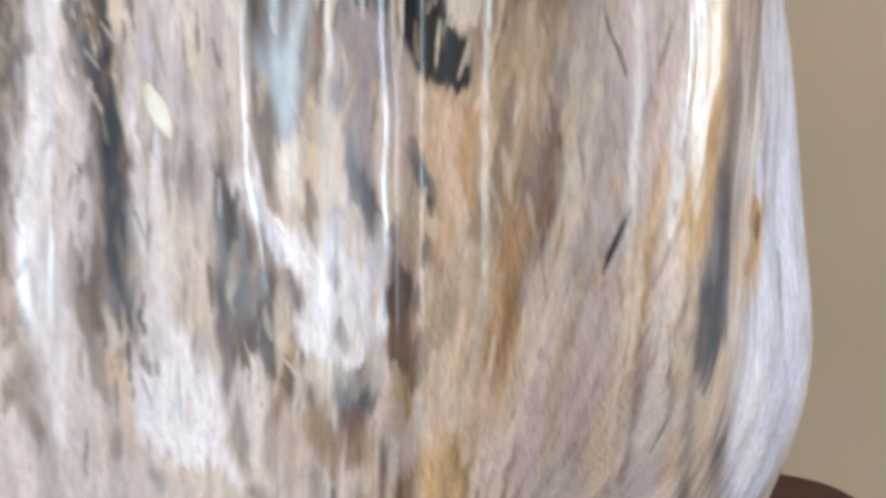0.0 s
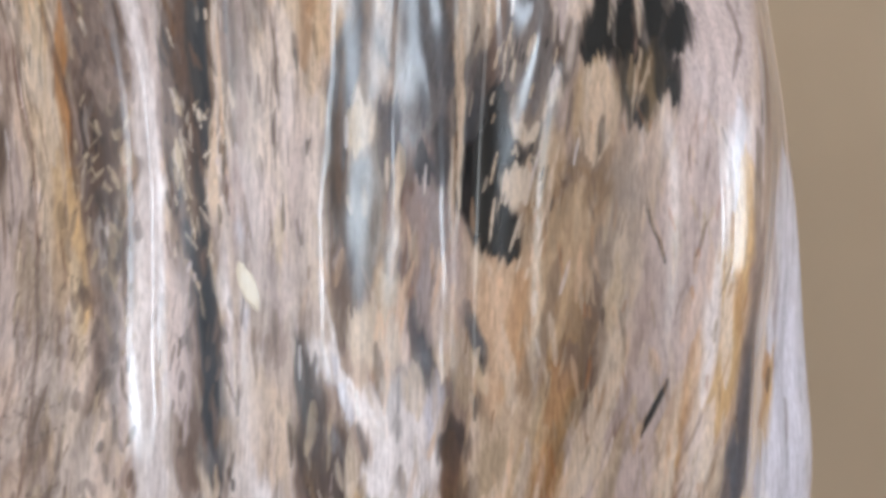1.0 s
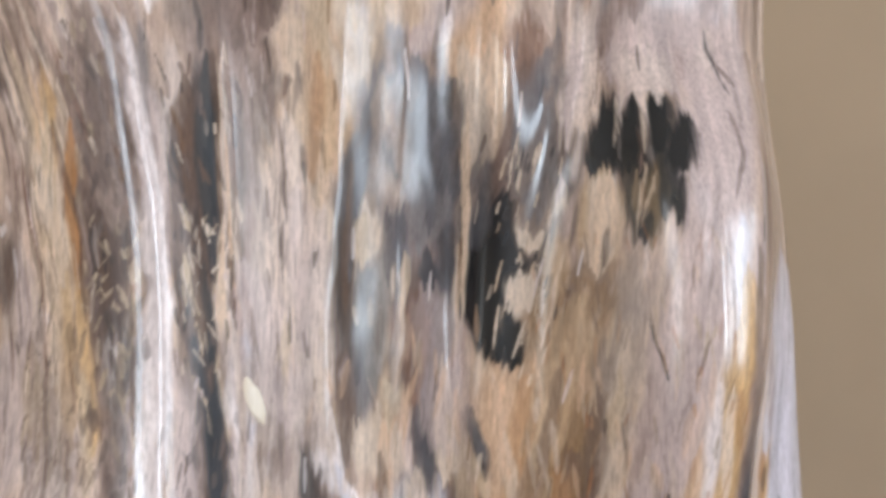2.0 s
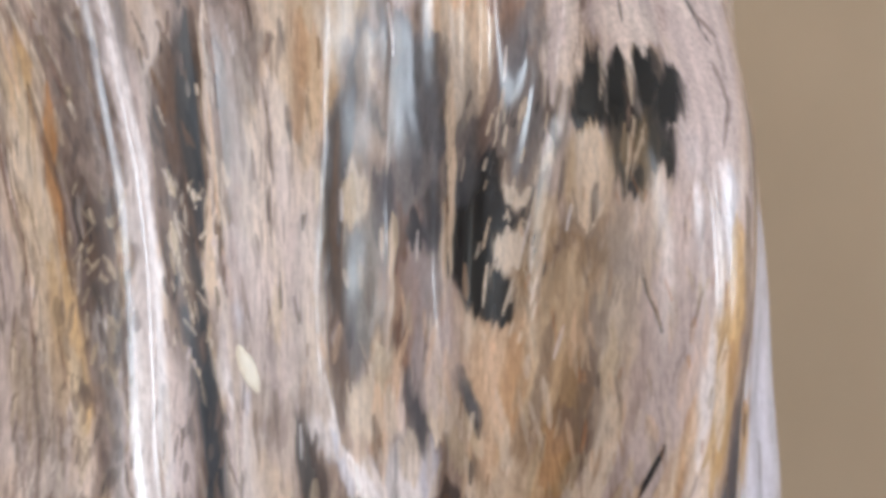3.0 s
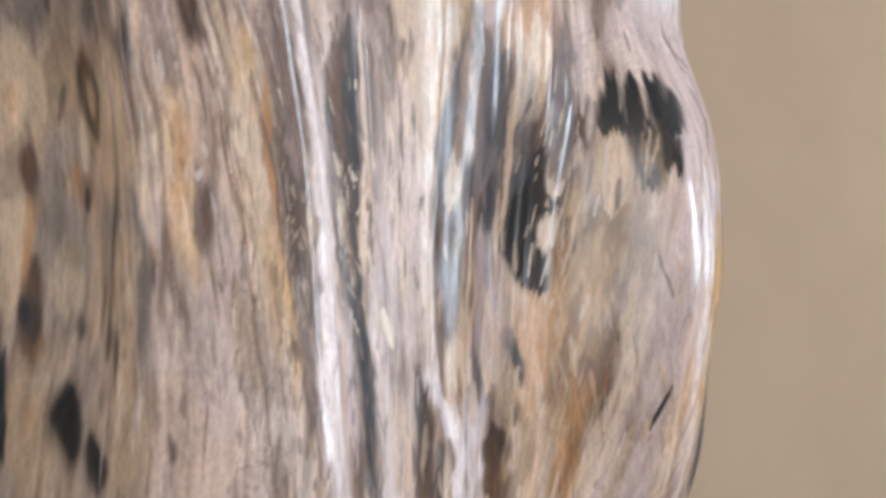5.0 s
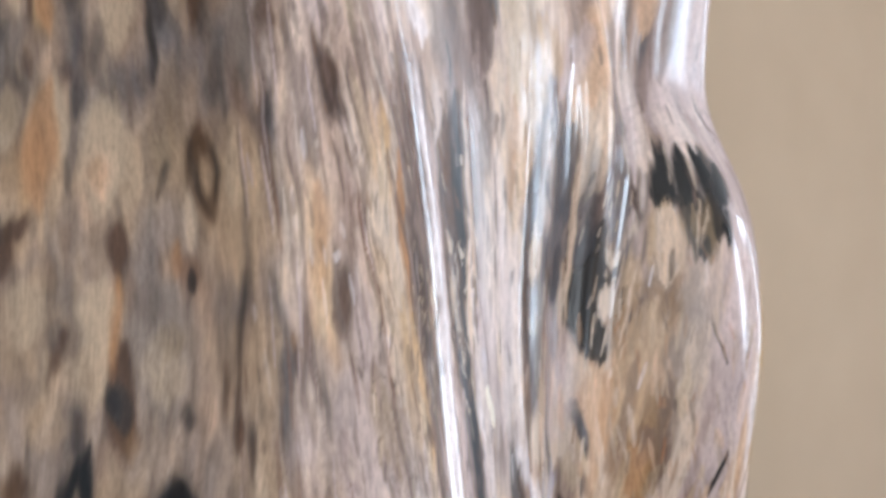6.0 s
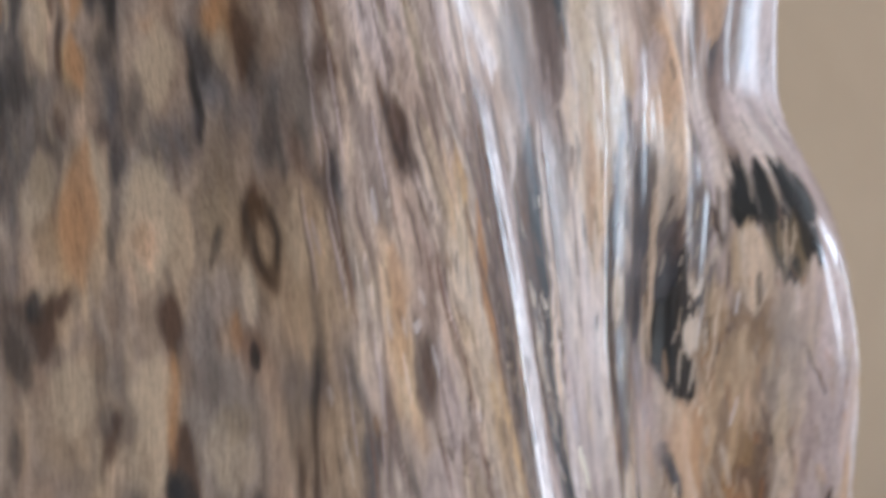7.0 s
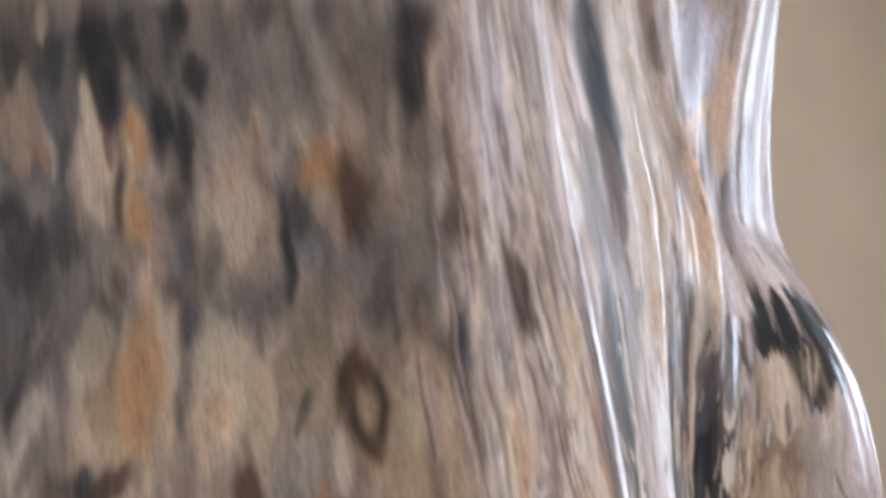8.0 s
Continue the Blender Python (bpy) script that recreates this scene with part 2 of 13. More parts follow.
# fine columns on the front, coarse behind; fine rows where the light plays
s_fine = np.arange(0, 19.0001, 0.01)
walkway = outline(s_fine)
u_fine = np.concatenate([[0], np.cumsum(np.linalg.norm(np.diff(walkway, axis=0), axis=1))])
u_cols = np.arange(0, u_fine[-1], 0.00065)
S = np.concatenate([np.interp(u_cols, u_fine, s_fine), np.arange(19.0, 24.0, 0.1)])
U = np.concatenate([u_cols, u_fine[-1] + np.arange(len(S) - len(u_cols)) * 0.01])
Z = np.concatenate([np.arange(BASE, 0.80, 0.004), np.arange(0.80, 1.25, 0.001), np.arange(1.25, TOP, 0.004)])
ROWS, COLS = len(Z), len(S)
TABLE_OF_CHANCE = np.random.RandomState(7).rand(512, 512)


def chance(x, y, seed):
    """Smooth noise from -1 to 1 on a plane."""
    x, y = x + 37.7 * seed, y + 91.3 * seed
    i, j = np.floor(x).astype(int), np.floor(y).astype(int)
    f, g = x - i, y - j
    f, g = f * f * (3 - 2 * f), g * g * (3 - 2 * g)
    t = TABLE_OF_CHANCE
    a, b = t[i % 512, j % 512], t[(i + 1) % 512, j % 512]
    c, d = t[i % 512, (j + 1) % 512], t[(i + 1) % 512, (j + 1) % 512]
    return 2 * ((a * (1 - f) + b * f) * (1 - g) + (c * (1 - f) + d * f) * g) - 1


UU, ZZ = np.meshgrid(U, Z)
# the grain leans with the corners and the bulge: slope and bend of its lines, column by column
LEAN_AT = (0.0, 0.2, 0.236, 0.30, 0.33, 0.37, 0.407, 0.48, 0.53, 0.58, 0.64, 0.8)
SLOPES = (0.0, -0.04, -0.048, -0.10, -0.052, -0.03, -0.005, 0.06, 0.24, 0.24, 0.12, 0.05)
BENDS = (-0.10, -0.15, -0.165, -0.34, -0.60, -0.25, 0.04, 0.0, -0.3, -0.3, 0.0, 0.0)


def lean_of(u, z):
    return np.interp(u, LEAN_AT, SLOPES) + 2 * np.interp(u, LEAN_AT, BENDS) * (z - 1)


STRAIGHT = UU - np.interp(UU, LEAN_AT, SLOPES) * (ZZ - 1) - np.interp(UU, LEAN_AT, BENDS) * (ZZ - 1) ** 2
DRIFT = STRAIGHT + 0.004 * chance(UU / 0.05, ZZ / 0.06, 1) + 0.0015 * chance(UU / 0.01, ZZ / 0.025, 2)     # the grain wanders
FIBRE = 0.45 * chance(DRIFT / 0.0030, ZZ / 0.030, 3) + 0.5 * chance(DRIFT / 0.0015, ZZ / 0.022, 14) + 0.3 * chance(DRIFT / 0.0009, ZZ / 0.012, 4)
STRAND = 0.6 * chance(DRIFT / 0.006, ZZ / 0.05, 5) + 0.4 * chance(DRIFT / 0.0025, ZZ / 0.03, 6)
CLOUD = chance(DRIFT / 0.03, ZZ / 0.06, 8)
BLOTCH = 0.6 * chance(UU / 0.004, ZZ / 0.010, 9) + 0.4 * chance(UU / 0.0017, ZZ / 0.005, 10)
SWAYED = UU + 0.0010 * chance(UU / 0.02, ZZ / 0.035, 12)
WANDER = UU + 0.0012 * chance(UU / 0.02, ZZ / 0.03, 12) + 0.0007 * chance(UU / 0.006, ZZ / 0.012, 13)

# body colours; WHITE, ICE and STEEL also paint shine, DIM and COAL shade
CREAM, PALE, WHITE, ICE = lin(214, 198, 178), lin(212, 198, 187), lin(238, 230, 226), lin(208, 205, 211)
ROSE, MAUVE, SILT, ASH = lin(198, 182, 176), lin(150, 130, 120), lin(140, 126, 114), lin(138, 134, 128)
TAN, PEACH, OCHRE, HONEY = lin(196, 170, 136), lin(212, 180, 148), lin(198, 165, 118), lin(178, 143, 100)
RUST, AMBER, RUSSET, SEPIA = lin(176, 126, 76), lin(146, 116, 80), lin(122, 92, 74), lin(120, 86, 52)
UMBER, BARK, OLIVE = lin(112, 94, 84), lin(76, 62, 54), lin(116, 100, 76)
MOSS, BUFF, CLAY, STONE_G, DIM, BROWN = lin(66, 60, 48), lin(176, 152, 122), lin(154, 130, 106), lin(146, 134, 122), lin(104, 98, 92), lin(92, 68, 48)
FAWN, SAND, GREIGE, DUSK, COCOA = lin(186, 164, 146), lin(210, 188, 162), lin(174, 157, 143), lin(136, 117, 104), lin(98, 80, 68)
OAT, DRAB, SMOKE, COAL = lin(190, 171, 143), lin(158, 140, 114), lin(116, 104, 94), lin(60, 56, 53)
CARAMEL, GINGER, LOAM = lin(176, 136, 96), lin(168, 112, 66), lin(98, 76, 60)
STEEL, SLATE, INK, BLACK = lin(122, 118, 117), lin(84, 84, 88), lin(46, 48, 52), lin(28, 30, 32)

front = np.clip((UU - 0.20) / 0.06, 0, 1)[..., None]
# grain: threads of several widths, drawn out along the stem
GRAIN = sum(w * chance(DRIFT / d, ZZ / (d * ell), k) for w, d, ell, k in ((0.40, 0.0085, 9, 21), (0.38, 0.0042, 12, 22), (0.18, 0.0020, 14, 23), (0.07, 0.0011, 16, 24))) * 1.9
TONES = np.array([lin(92, 76, 64), lin(134, 114, 100), lin(170, 149, 133), lin(198, 178, 161), lin(220, 204, 188)])


def toned(x, tones):
    x = np.clip(x, 0, 0.9999) * (len(tones) - 1)
    i = x.astype(int)
    return tones[i] + (tones[np.minimum(i + 1, len(tones) - 1)] - tones[i]) * (x - i)[..., None]


light_side = toned(0.60 + 0.30 * GRAIN + 0.16 * CLOUD, TONES)
# left side: own cell pattern, base tone set darker than the front as shade
shaded_side = toned(0.50 + 0.12 * GRAIN + 0.15 * CLOUD, TONES * np.array([1.0, 0.99, 0.95]))


def cells(x, y, seed):
    """Distance to the nearest and second nearest seed of a jittered grid, and the nearest one's lot."""
    lot = np.random.RandomState(seed).rand(3, 64, 64)
    i, j = np.floor(x).astype(int), np.floor(y).astype(int)
    f1, f2, who = np.full(x.shape, 9.0), np.full(x.shape, 9.0), np.zeros(x.shape)
    for di in (-1, 0, 1):
        for dj in (-1, 0, 1):
            a, b = (i + di) % 64, (j + dj) % 64
            d = np.hypot(i + di + lot[0, a, b] - x, j + dj + lot[1, a, b] - y)
            near = d < f1
            f2 = np.where(near, f1, np.minimum(f2, d))
            who = np.where(near, lot[2, a, b], who)
            f1 = np.where(near, d, f1)
    return f1, f2, who


f1, f2, who = cells(DRIFT / 0.014 + 0.2 * BLOTCH, ZZ / 0.045 + 0.10 * BLOTCH, 5)
seam = (np.clip(1 - (f2 - f1) / 0.40, 0, 1) ** 1.5)[..., None]
lots = np.array([lin(168, 140, 108), lin(190, 168, 138), lin(146, 138, 128), lin(184, 152, 118), lin(172, 158, 140), lin(132, 116, 100), lin(160, 146, 126), lin(176, 150, 116)])
scale_colour = lots[(who * 7.999).astype(int)]
scale_colour = scale_colour * (1 - 0.6 * seam) + np.array(lin(98, 90, 82)) * 0.6 * seam
shaded_side = shaded_side * 0.6 + scale_colour * 0.4
TINT = shaded_side * (1 - front) + light_side * front
THROAT = np.clip((ZZ - 1.13) / 0.04, 0, 1) * np.clip((UU - 0.50) / 0.04, 0, 1)
HEIGHT = 0.00016 * (1 - 0.8 * THROAT) * chance(DRIFT / 0.013, ZZ / 0.09, 33) + 0.00020 * THROAT * chance(UU / 0.016, ZZ / 0.022, 62) + 0.00003 * STRAND * (1 - 0.9 * THROAT) * (1 - 0.85 * np.exp(-(((UU - 0.452) / 0.04) ** 4)))
# the valley between the front rib and the bulge is rippled
valley = np.exp(-(((UU - 0.452) / 0.034) ** 2))
HEIGHT += valley * np.clip((0.482 - UU) / 0.012, 0, 1) * 0.0009 * chance(DRIFT / 0.018, ZZ / 0.024, 31)


def window_of(pts, w, reach):
    """The rows and columns that a stroke can touch."""
    us, zs = [p[0] for p in pts], [p[1] for p in pts]
    r0, r1 = np.searchsorted(Z, [min(zs) - reach, max(zs) + reach])
    c0, c1 = np.searchsorted(U, [min(us) - 2.2 * w - 0.004, max(us) + 2.2 * w + 0.004])
    return slice(r0, r1), slice(c0, c1), np.array(us)[::-1], np.array(zs)[::-1]


def dab(colour, strength, w, fray, *pts, soft=0.0):
    """A vein of colour along the grain: half-width and fraying of its ends in mm, points (along the outline, height) downwards."""
    side = sum(p[0] for p in pts) / len(pts) < 0.29
    soft = soft or (0.6 if colour in (BLACK, INK) else 1.1) + (0.25 if side else 0.0)
    comb = 0.45 if side else 1.0
    w, fray = w / 1000, fray * 1.5 * comb / 1000
    r, c, us, zs = window_of(pts, w, fray * 2)
    u, z, fib, blot, drift = UU[r, c], ZZ[r, c], FIBRE[r, c], BLOTCH[r, c], WANDER[r, c]
    if u.size == 0:
        return
    mid, half = (zs[0] + zs[-1]) / 2, (zs[-1] - zs[0]) / 2 + fray * 0.6
    v = np.abs((z - mid) / half + fray / half * (1.2 * fib + 0.6 * blot))
    girth = np.clip(1 - v ** (1.7 if side else 2.6), 0, 1) ** (0.9 if side else 0.7) + 1e-6
    d = np.abs(drift - np.interp(z[:, 0], zs, us)[:, None]) / w / girth + min(1, 0.0032 / w) * comb * (0.42 * fib + 0.28 * blot)
    m = np.clip((1.05 + soft / 2 - d) / soft, 0, 1)
    m = (m * m * (3 - 2 * m) * strength * np.clip(1 + 0.28 * fib + 0.15 * blot, 0, 1.25))[..., None]
    m = np.clip(m, 0, 1)
    TINT[r, c] = TINT[r, c] * (1 - m) + np.array(colour) * m


def ridge(height, w, *pts):
    """A rib (or, with a minus, a furrow) along the grain; height and half-width in mm."""
    w = w / 1000
    r, c, us, zs = window_of(pts, w, 0.03)
    u, z, drift = UU[r, c], ZZ[r, c], SWAYED[r, c]
    mid, half = (zs[0] + zs[-1]) / 2, (zs[-1] - zs[0]) / 2 + 0.02
    ends = np.clip(1.2 * (1 - np.abs((z - mid) / half) ** 3), 0, 1)
    d = (drift - np.interp(z[:, 0], zs, us)[:, None]) / w
    HEIGHT[r, c] += height / 1000 * ends * np.exp(-d * d * 1.1)


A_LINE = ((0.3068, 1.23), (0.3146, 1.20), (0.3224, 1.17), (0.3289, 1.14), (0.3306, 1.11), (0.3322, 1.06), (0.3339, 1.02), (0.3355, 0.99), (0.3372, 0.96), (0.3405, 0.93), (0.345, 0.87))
C_LINE = ((0.4135, 1.24), (0.4145, 1.19), (0.4166, 1.16), (0.4145, 1.13), (0.4115, 1.085), (0.4085, 1.04), (0.4064, 1.01), (0.4085, 0.98), (0.4105, 0.95), (0.4166, 0.915), (0.419, 0.87))


def beside(line, du):
    return tuple((u + du, z) for u, z in line)


ridge(1.5, 4.4, *A_LINE)
CREST = np.exp(-(((UU - np.interp(ZZ, [z for _, z in A_LINE[::-1]], [u for u, _ in A_LINE[::-1]])) / 0.008) ** 2)) + np.exp(-(((UU - np.interp(ZZ, [z for _, z in C_LINE[::-1]], [u for u, _ in C_LINE[::-1]])) / 0.006) ** 2))
HEIGHT += 0.00030 * CREST * chance(UU / 0.009, ZZ / 0.019, 61)
ridge(-0.7, 5.0, *beside(A_LINE, -0.011))
ridge(-0.7, 6.0, *beside(A_LINE, 0.013))
ridge(0.9, 5.0, *C_LINE)
ridge(-0.6, 7.0, *beside(C_LINE, 0.014))
ridge(-0.9, 6.0, *beside(C_LINE, -0.015))
ridge(1.5, 2.6, (0.3655, 1.135), (0.3655, 1.1075), (0.3636, 1.0625), (0.3655, 1.035), (0.3692, 1.015), (0.3711, 0.98), (0.3767, 0.92))
ridge(1.3, 2.6, (0.4727, 1.145), (0.4768, 1.0925), (0.48, 1.04), (0.4793, 1.0125))
ridge(-1.4, 10.0, (0.4607, 1.145), (0.4624, 1.0925), (0.4727, 1.03), (0.4700, 1.01))
ridge(1.2, 4.5, (0.6124, 1.065), (0.6124, 1.0325), (0.6111, 0.9975), (0.6085, 0.9625))
ridge(0.4, 3.5, (0.4455, 1.1425), (0.4416, 1.065), (0.4440, 1.02))
ridge(-2.0, 10.7, (0.6338, 0.97), (0.6285, 0.93), (0.6249, 0.895), (0.6279, 0.8525))
ridge(0.9, 4.0, (0.3068, 1.23), (0.3146, 1.20), (0.3224, 1.17), (0.3260, 1.155))

# small veins of chance along the grain, all over
rng = np.random.RandomState(11)
for _ in range(420):
    u0, z0 = rng.uniform(0.0, u_fine[-1]), rng.uniform(0.78, 1.28)
    side = u0 < 0.22
    colour = (SILT, UMBER, TAN, STEEL, CREAM, MAUVE, BARK, SEPIA)[rng.randint(8)] if side else (SILT, MAUVE, UMBER, PALE, CREAM, ROSE, TAN, WHITE)[rng.randint(8)]
    length, slope = rng.uniform(0.008, 0.035) * (0.8 if side else 1.5), lean_of(u0, z0) + rng.uniform(-0.05, 0.05)
    dab(colour, rng.uniform(0.2, 0.55), rng.uniform(0.6, 2.6) * (1.5 if side else 1.0), 4, (u0 + slope * length, z0 + length), (u0 - slope * length, z0 - length))

# the veins that can be told apart; some white, icy and steel strokes paint shine
dab(OCHRE, .65, 6.6, 7, (0.2855, 1.095), (0.2886, 1.05), (0.296, 1.015), (0.3074, 0.97), (0.3118, 0.96))
dab(RUST, .8, 1.7, 3, (0.3002, 1.105), (0.2974, 1.055), (0.3002, 1.0225), (0.3045, 1.0025))
dab(PEACH, .6, 3.1, 7, (0.2839, 1.105), (0.2839, 1.06), (0.2916, 1.02))
dab(OCHRE, .4, 3.9, 7, (0.2945, 1.115), (0.2931, 1.0725), (0.2945, 1.0325), (0.3016, 0.99))
dab(SILT, .35, 5.8, 7, (0.2791, 1.0325), (0.2871, 0.9825), (0.296, 0.9325))
dab(MAUVE, .65, 11.7, 7, (0.3194, 1.13), (0.3148, 1.0625), (0.3179, 1.0025), (0.321, 0.9825))
dab(UMBER, .6, 5.1, 7, (0.303, 1.0625), (0.3088, 1.055), (0.3133, 1.0325))
dab(UMBER, .55, 3.4, 4, (0.3179, 1.03), (0.321, 1.01), (0.3226, 0.9825))
dab(UMBER, .4, 2.1, 4, (0.3088, 1.125), (0.3074, 1.095), (0.3088, 1.07))
dab(BARK, .7, 1.3, 4, (0.3226, 1.13), (0.3242, 1.0975), (0.3274, 1.0575))
dab(ASH, .6, 3.2, 4, (0.3118, 1.0125), (0.3163, 0.9925), (0.3226, 0.97))
# front rib's crest: a pale vein, whitened as a painted highlight
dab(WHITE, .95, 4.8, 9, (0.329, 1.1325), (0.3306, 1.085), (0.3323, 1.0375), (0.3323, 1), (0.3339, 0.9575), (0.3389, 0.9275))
dab(UMBER, .7, 5.7, 9, (0.3458, 1.1325), (0.3406, 1.085), (0.3406, 1.0325))
dab(BARK, .9, 7.3, 7, (0.3584, 1.125), (0.3547, 1.0875), (0.3529, 1.0375))
dab(INK, .8, 4.7, 4, (0.3529, 1.075), (0.3529, 1.05), (0.3566, 1.0325))
dab(ROSE, .6, 8.0, 9, (0.3389, 1.01), (0.3441, 0.9675), (0.3494, 0.925))
dab(UMBER, .5, 3.1, 7, (0.3356, 1.03), (0.3441, 1.005), (0.3529, 0.9775))
dab(INK, .8, 4.3, 4, (0.3424, 1.03), (0.3494, 1), (0.3566, 0.9775), (0.3621, 0.9425), (0.3657, 0.9225))
dab(TAN, .55, 1.6, 4, (0.3476, 1.0225), (0.3529, 1.005), (0.3602, 0.9775), (0.3621, 0.965))
dab(CREAM, .8, 1.5, 1, (0.3441, 1.065), (0.3458, 1.0575), (0.3476, 1.05))
dab(CREAM, .8, 2.3, 1, (0.3529, 1.055), (0.3547, 1.05))
dab(TAN, .7, 1.8, 3, (0.3441, 1.0425), (0.3476, 1.0325), (0.3512, 1.0175))
dab(CREAM, .75, 2.4, 6, (0.3639, 1.135), (0.3639, 1.1075), (0.3621, 1.0625), (0.3639, 1.035), (0.3676, 1.015))
dab(ROSE, .6, 2.2, 4, (0.3676, 1.02), (0.3695, 0.98), (0.3713, 0.95), (0.3751, 0.92))
dab(SILT, .5, 4.0, 7, (0.3713, 1.105), (0.3676, 1.0375), (0.3695, 1))
dab(UMBER, .35, 2.6, 4, (0.3789, 1.1325), (0.377, 1.0875), (0.3732, 1.05))
dab(PALE, .3, 11.0, 7, (0.3847, 1.05), (0.3886, 0.9875), (0.3906, 0.9175))
dab(UMBER, .6, 1.1, 3, (0.3866, 1.0825), (0.3847, 1.055))
dab(UMBER, .6, 0.8, 3, (0.3967, 1.1125), (0.3946, 1.075), (0.3926, 1.0425))
dab(UMBER, .45, 2.1, 3, (0.3987, 1.065), (0.3967, 1.025), (0.3967, 0.9975))
dab(UMBER, .4, 3.8, 4, (0.377, 1), (0.3808, 0.995))
dab(UMBER, .35, 3.6, 4, (0.3886, 0.9875), (0.3906, 0.9625), (0.3926, 0.9475))
dab(TAN, .4, 5.3, 7, (0.4069, 1.14), (0.4028, 1.09), (0.3987, 1.045))
dab(BARK, .75, 4.1, 4, (0.3967, 0.9475), (0.4028, 0.9325), (0.4069, 0.915))
dab(PALE, .5, 6.5, 7, (0.4189, 1.14), (0.4169, 1.125), (0.413, 1.1075))
dab(BARK, .85, 3.6, 6, (0.4247, 1.125), (0.4169, 1.0775), (0.413, 1.04), (0.415, 1.0075), (0.4169, 0.9825))
dab(UMBER, .7, 6.1, 4, (0.4285, 1.13), (0.4247, 1.1075), (0.4189, 1.0825))
dab(CREAM, .75, 4.3, 3, (0.4247, 1.065), (0.4228, 1.04), (0.4247, 1.0175), (0.4228, 0.9925))
dab(ASH, .6, 7.4, 6, (0.4322, 1.0625), (0.4303, 1.025), (0.4285, 0.9875))
dab(SILT, .6, 5.8, 4, (0.4322, 1.125), (0.4322, 1.1), (0.4322, 1.0725))
dab(TAN, .5, 3.1, 3, (0.4361, 1.1025), (0.438, 1.0725))
dab(UMBER, .7, 9.3, 4, (0.4439, 1.1425), (0.442, 1.1275), (0.4439, 1.105))
dab(RUSSET, .7, 7.5, 4, (0.4536, 1.0425), (0.4573, 1.0125), (0.4536, 0.985))
dab(SLATE, .8, 6.8, 6, (0.4591, 1.1175), (0.4625, 1.0675), (0.4711, 1.03), (0.4656, 0.985), (0.4685, 0.935))
dab(SLATE, .6, 6.9, 6, (0.4459, 1.0875), (0.4498, 1.0575), (0.4479, 1.04))
dab(PEACH, .7, 1.8, 4, (0.4439, 1.04), (0.442, 0.985), (0.4459, 0.945))
dab(PEACH, .7, 3.0, 3, (0.442, 0.985), (0.4439, 0.9525), (0.4459, 0.9325))
dab(RUST, .45, 2.4, 4, (0.4536, 0.985), (0.4591, 0.9525), (0.4573, 0.93))
dab(TAN, .6, 3.1, 3, (0.4341, 0.975), (0.4322, 0.955), (0.4361, 0.9325))
dab(SLATE, .55, 3.6, 3, (0.4247, 0.9925), (0.4247, 0.9775), (0.4228, 0.955))
dab(ICE, .75, 10.6, 3, (0.4498, 0.94), (0.4555, 0.9225), (0.4536, 0.905))
dab(BARK, .6, 4.6, 4, (0.4555, 0.975), (0.4625, 0.9525), (0.4656, 0.9325))
dab(PEACH, .8, 1.4, 3, (0.4711, 1.145), (0.4752, 1.0925), (0.4784, 1.04), (0.4777, 1.0125))
dab(PEACH, .75, 9.1, 6, (0.4814, 1.145), (0.4792, 1.1075), (0.4807, 1.075))
dab(CREAM, .6, 2.4, 4, (0.4893, 1.145), (0.4861, 1.1125), (0.4853, 1.0825))
dab(CREAM, .75, 6.6, 6, (0.4722, 0.9975), (0.4722, 0.97), (0.4761, 0.94))
dab(PEACH, .65, 13.5, 7, (0.4918, 0.995), (0.5004, 0.9675), (0.5025, 0.94), (0.5025, 0.9025))
dab(CREAM, .5, 5.0, 6, (0.483, 0.9925), (0.4885, 0.96), (0.4954, 0.93))
dab(ASH, .75, 3.0, 3, (0.4869, 0.97), (0.4927, 0.955), (0.4984, 0.935))
dab(INK, .8, 1.5, 1, (0.4974, 0.9425), (0.4984, 0.935))
dab(INK, .8, 1.7, 2, (0.4936, 0.925), (0.4954, 0.915))
dab(UMBER, .7, 9.8, 7, (0.5057, 1.1475), (0.4984, 1.1125), (0.4984, 1.0725), (0.4974, 1.0575))
dab(SLATE, .6, 5.5, 6, (0.5169, 1.1325), (0.518, 1.1075), (0.5157, 1.0875))
dab(STEEL, .7, 11.1, 7, (0.5124, 1.1075), (0.518, 1.08), (0.5216, 1.055))
dab(BLACK, .95, 12.2, 4, (0.4918, 1.0675), (0.4945, 1.035), (0.4945, 1.0125), (0.4974, 0.995))
dab(BLACK, .85, 5.8, 4, (0.5057, 1.0125), (0.5057, 0.995), (0.5036, 0.9875))
dab(BLACK, .8, 7.4, 4, (0.4974, 1.055), (0.5101, 1.0425), (0.5146, 1.0275))
dab(BLACK, .6, 6.1, 3, (0.5169, 1.0575), (0.5216, 1.04))
dab(CREAM, .85, 2.4, 1, (0.5057, 1.06), (0.509, 1.0525))
dab(CREAM, .85, 2.0, 1, (0.5135, 1.0575), (0.5135, 1.05))
dab(CREAM, .85, 1.9, 1, (0.518, 1.06), (0.5157, 1.0525))
dab(CREAM, .85, 5.2, 2, (0.5101, 1.0375), (0.509, 1.0275), (0.5079, 1.0175))
dab(CREAM, .7, 1.9, 2, (0.5169, 1.035), (0.5192, 1.02))
dab(CREAM, .7, 1.4, 2, (0.4984, 1.0075), (0.5004, 0.995))
dab(CREAM, .6, 1.2, 2, (0.5046, 1.015), (0.5036, 0.9975))
dab(ROSE, .7, 2.9, 4, (0.5488, 1.15), (0.5338, 1.1175), (0.5268, 1.0775))
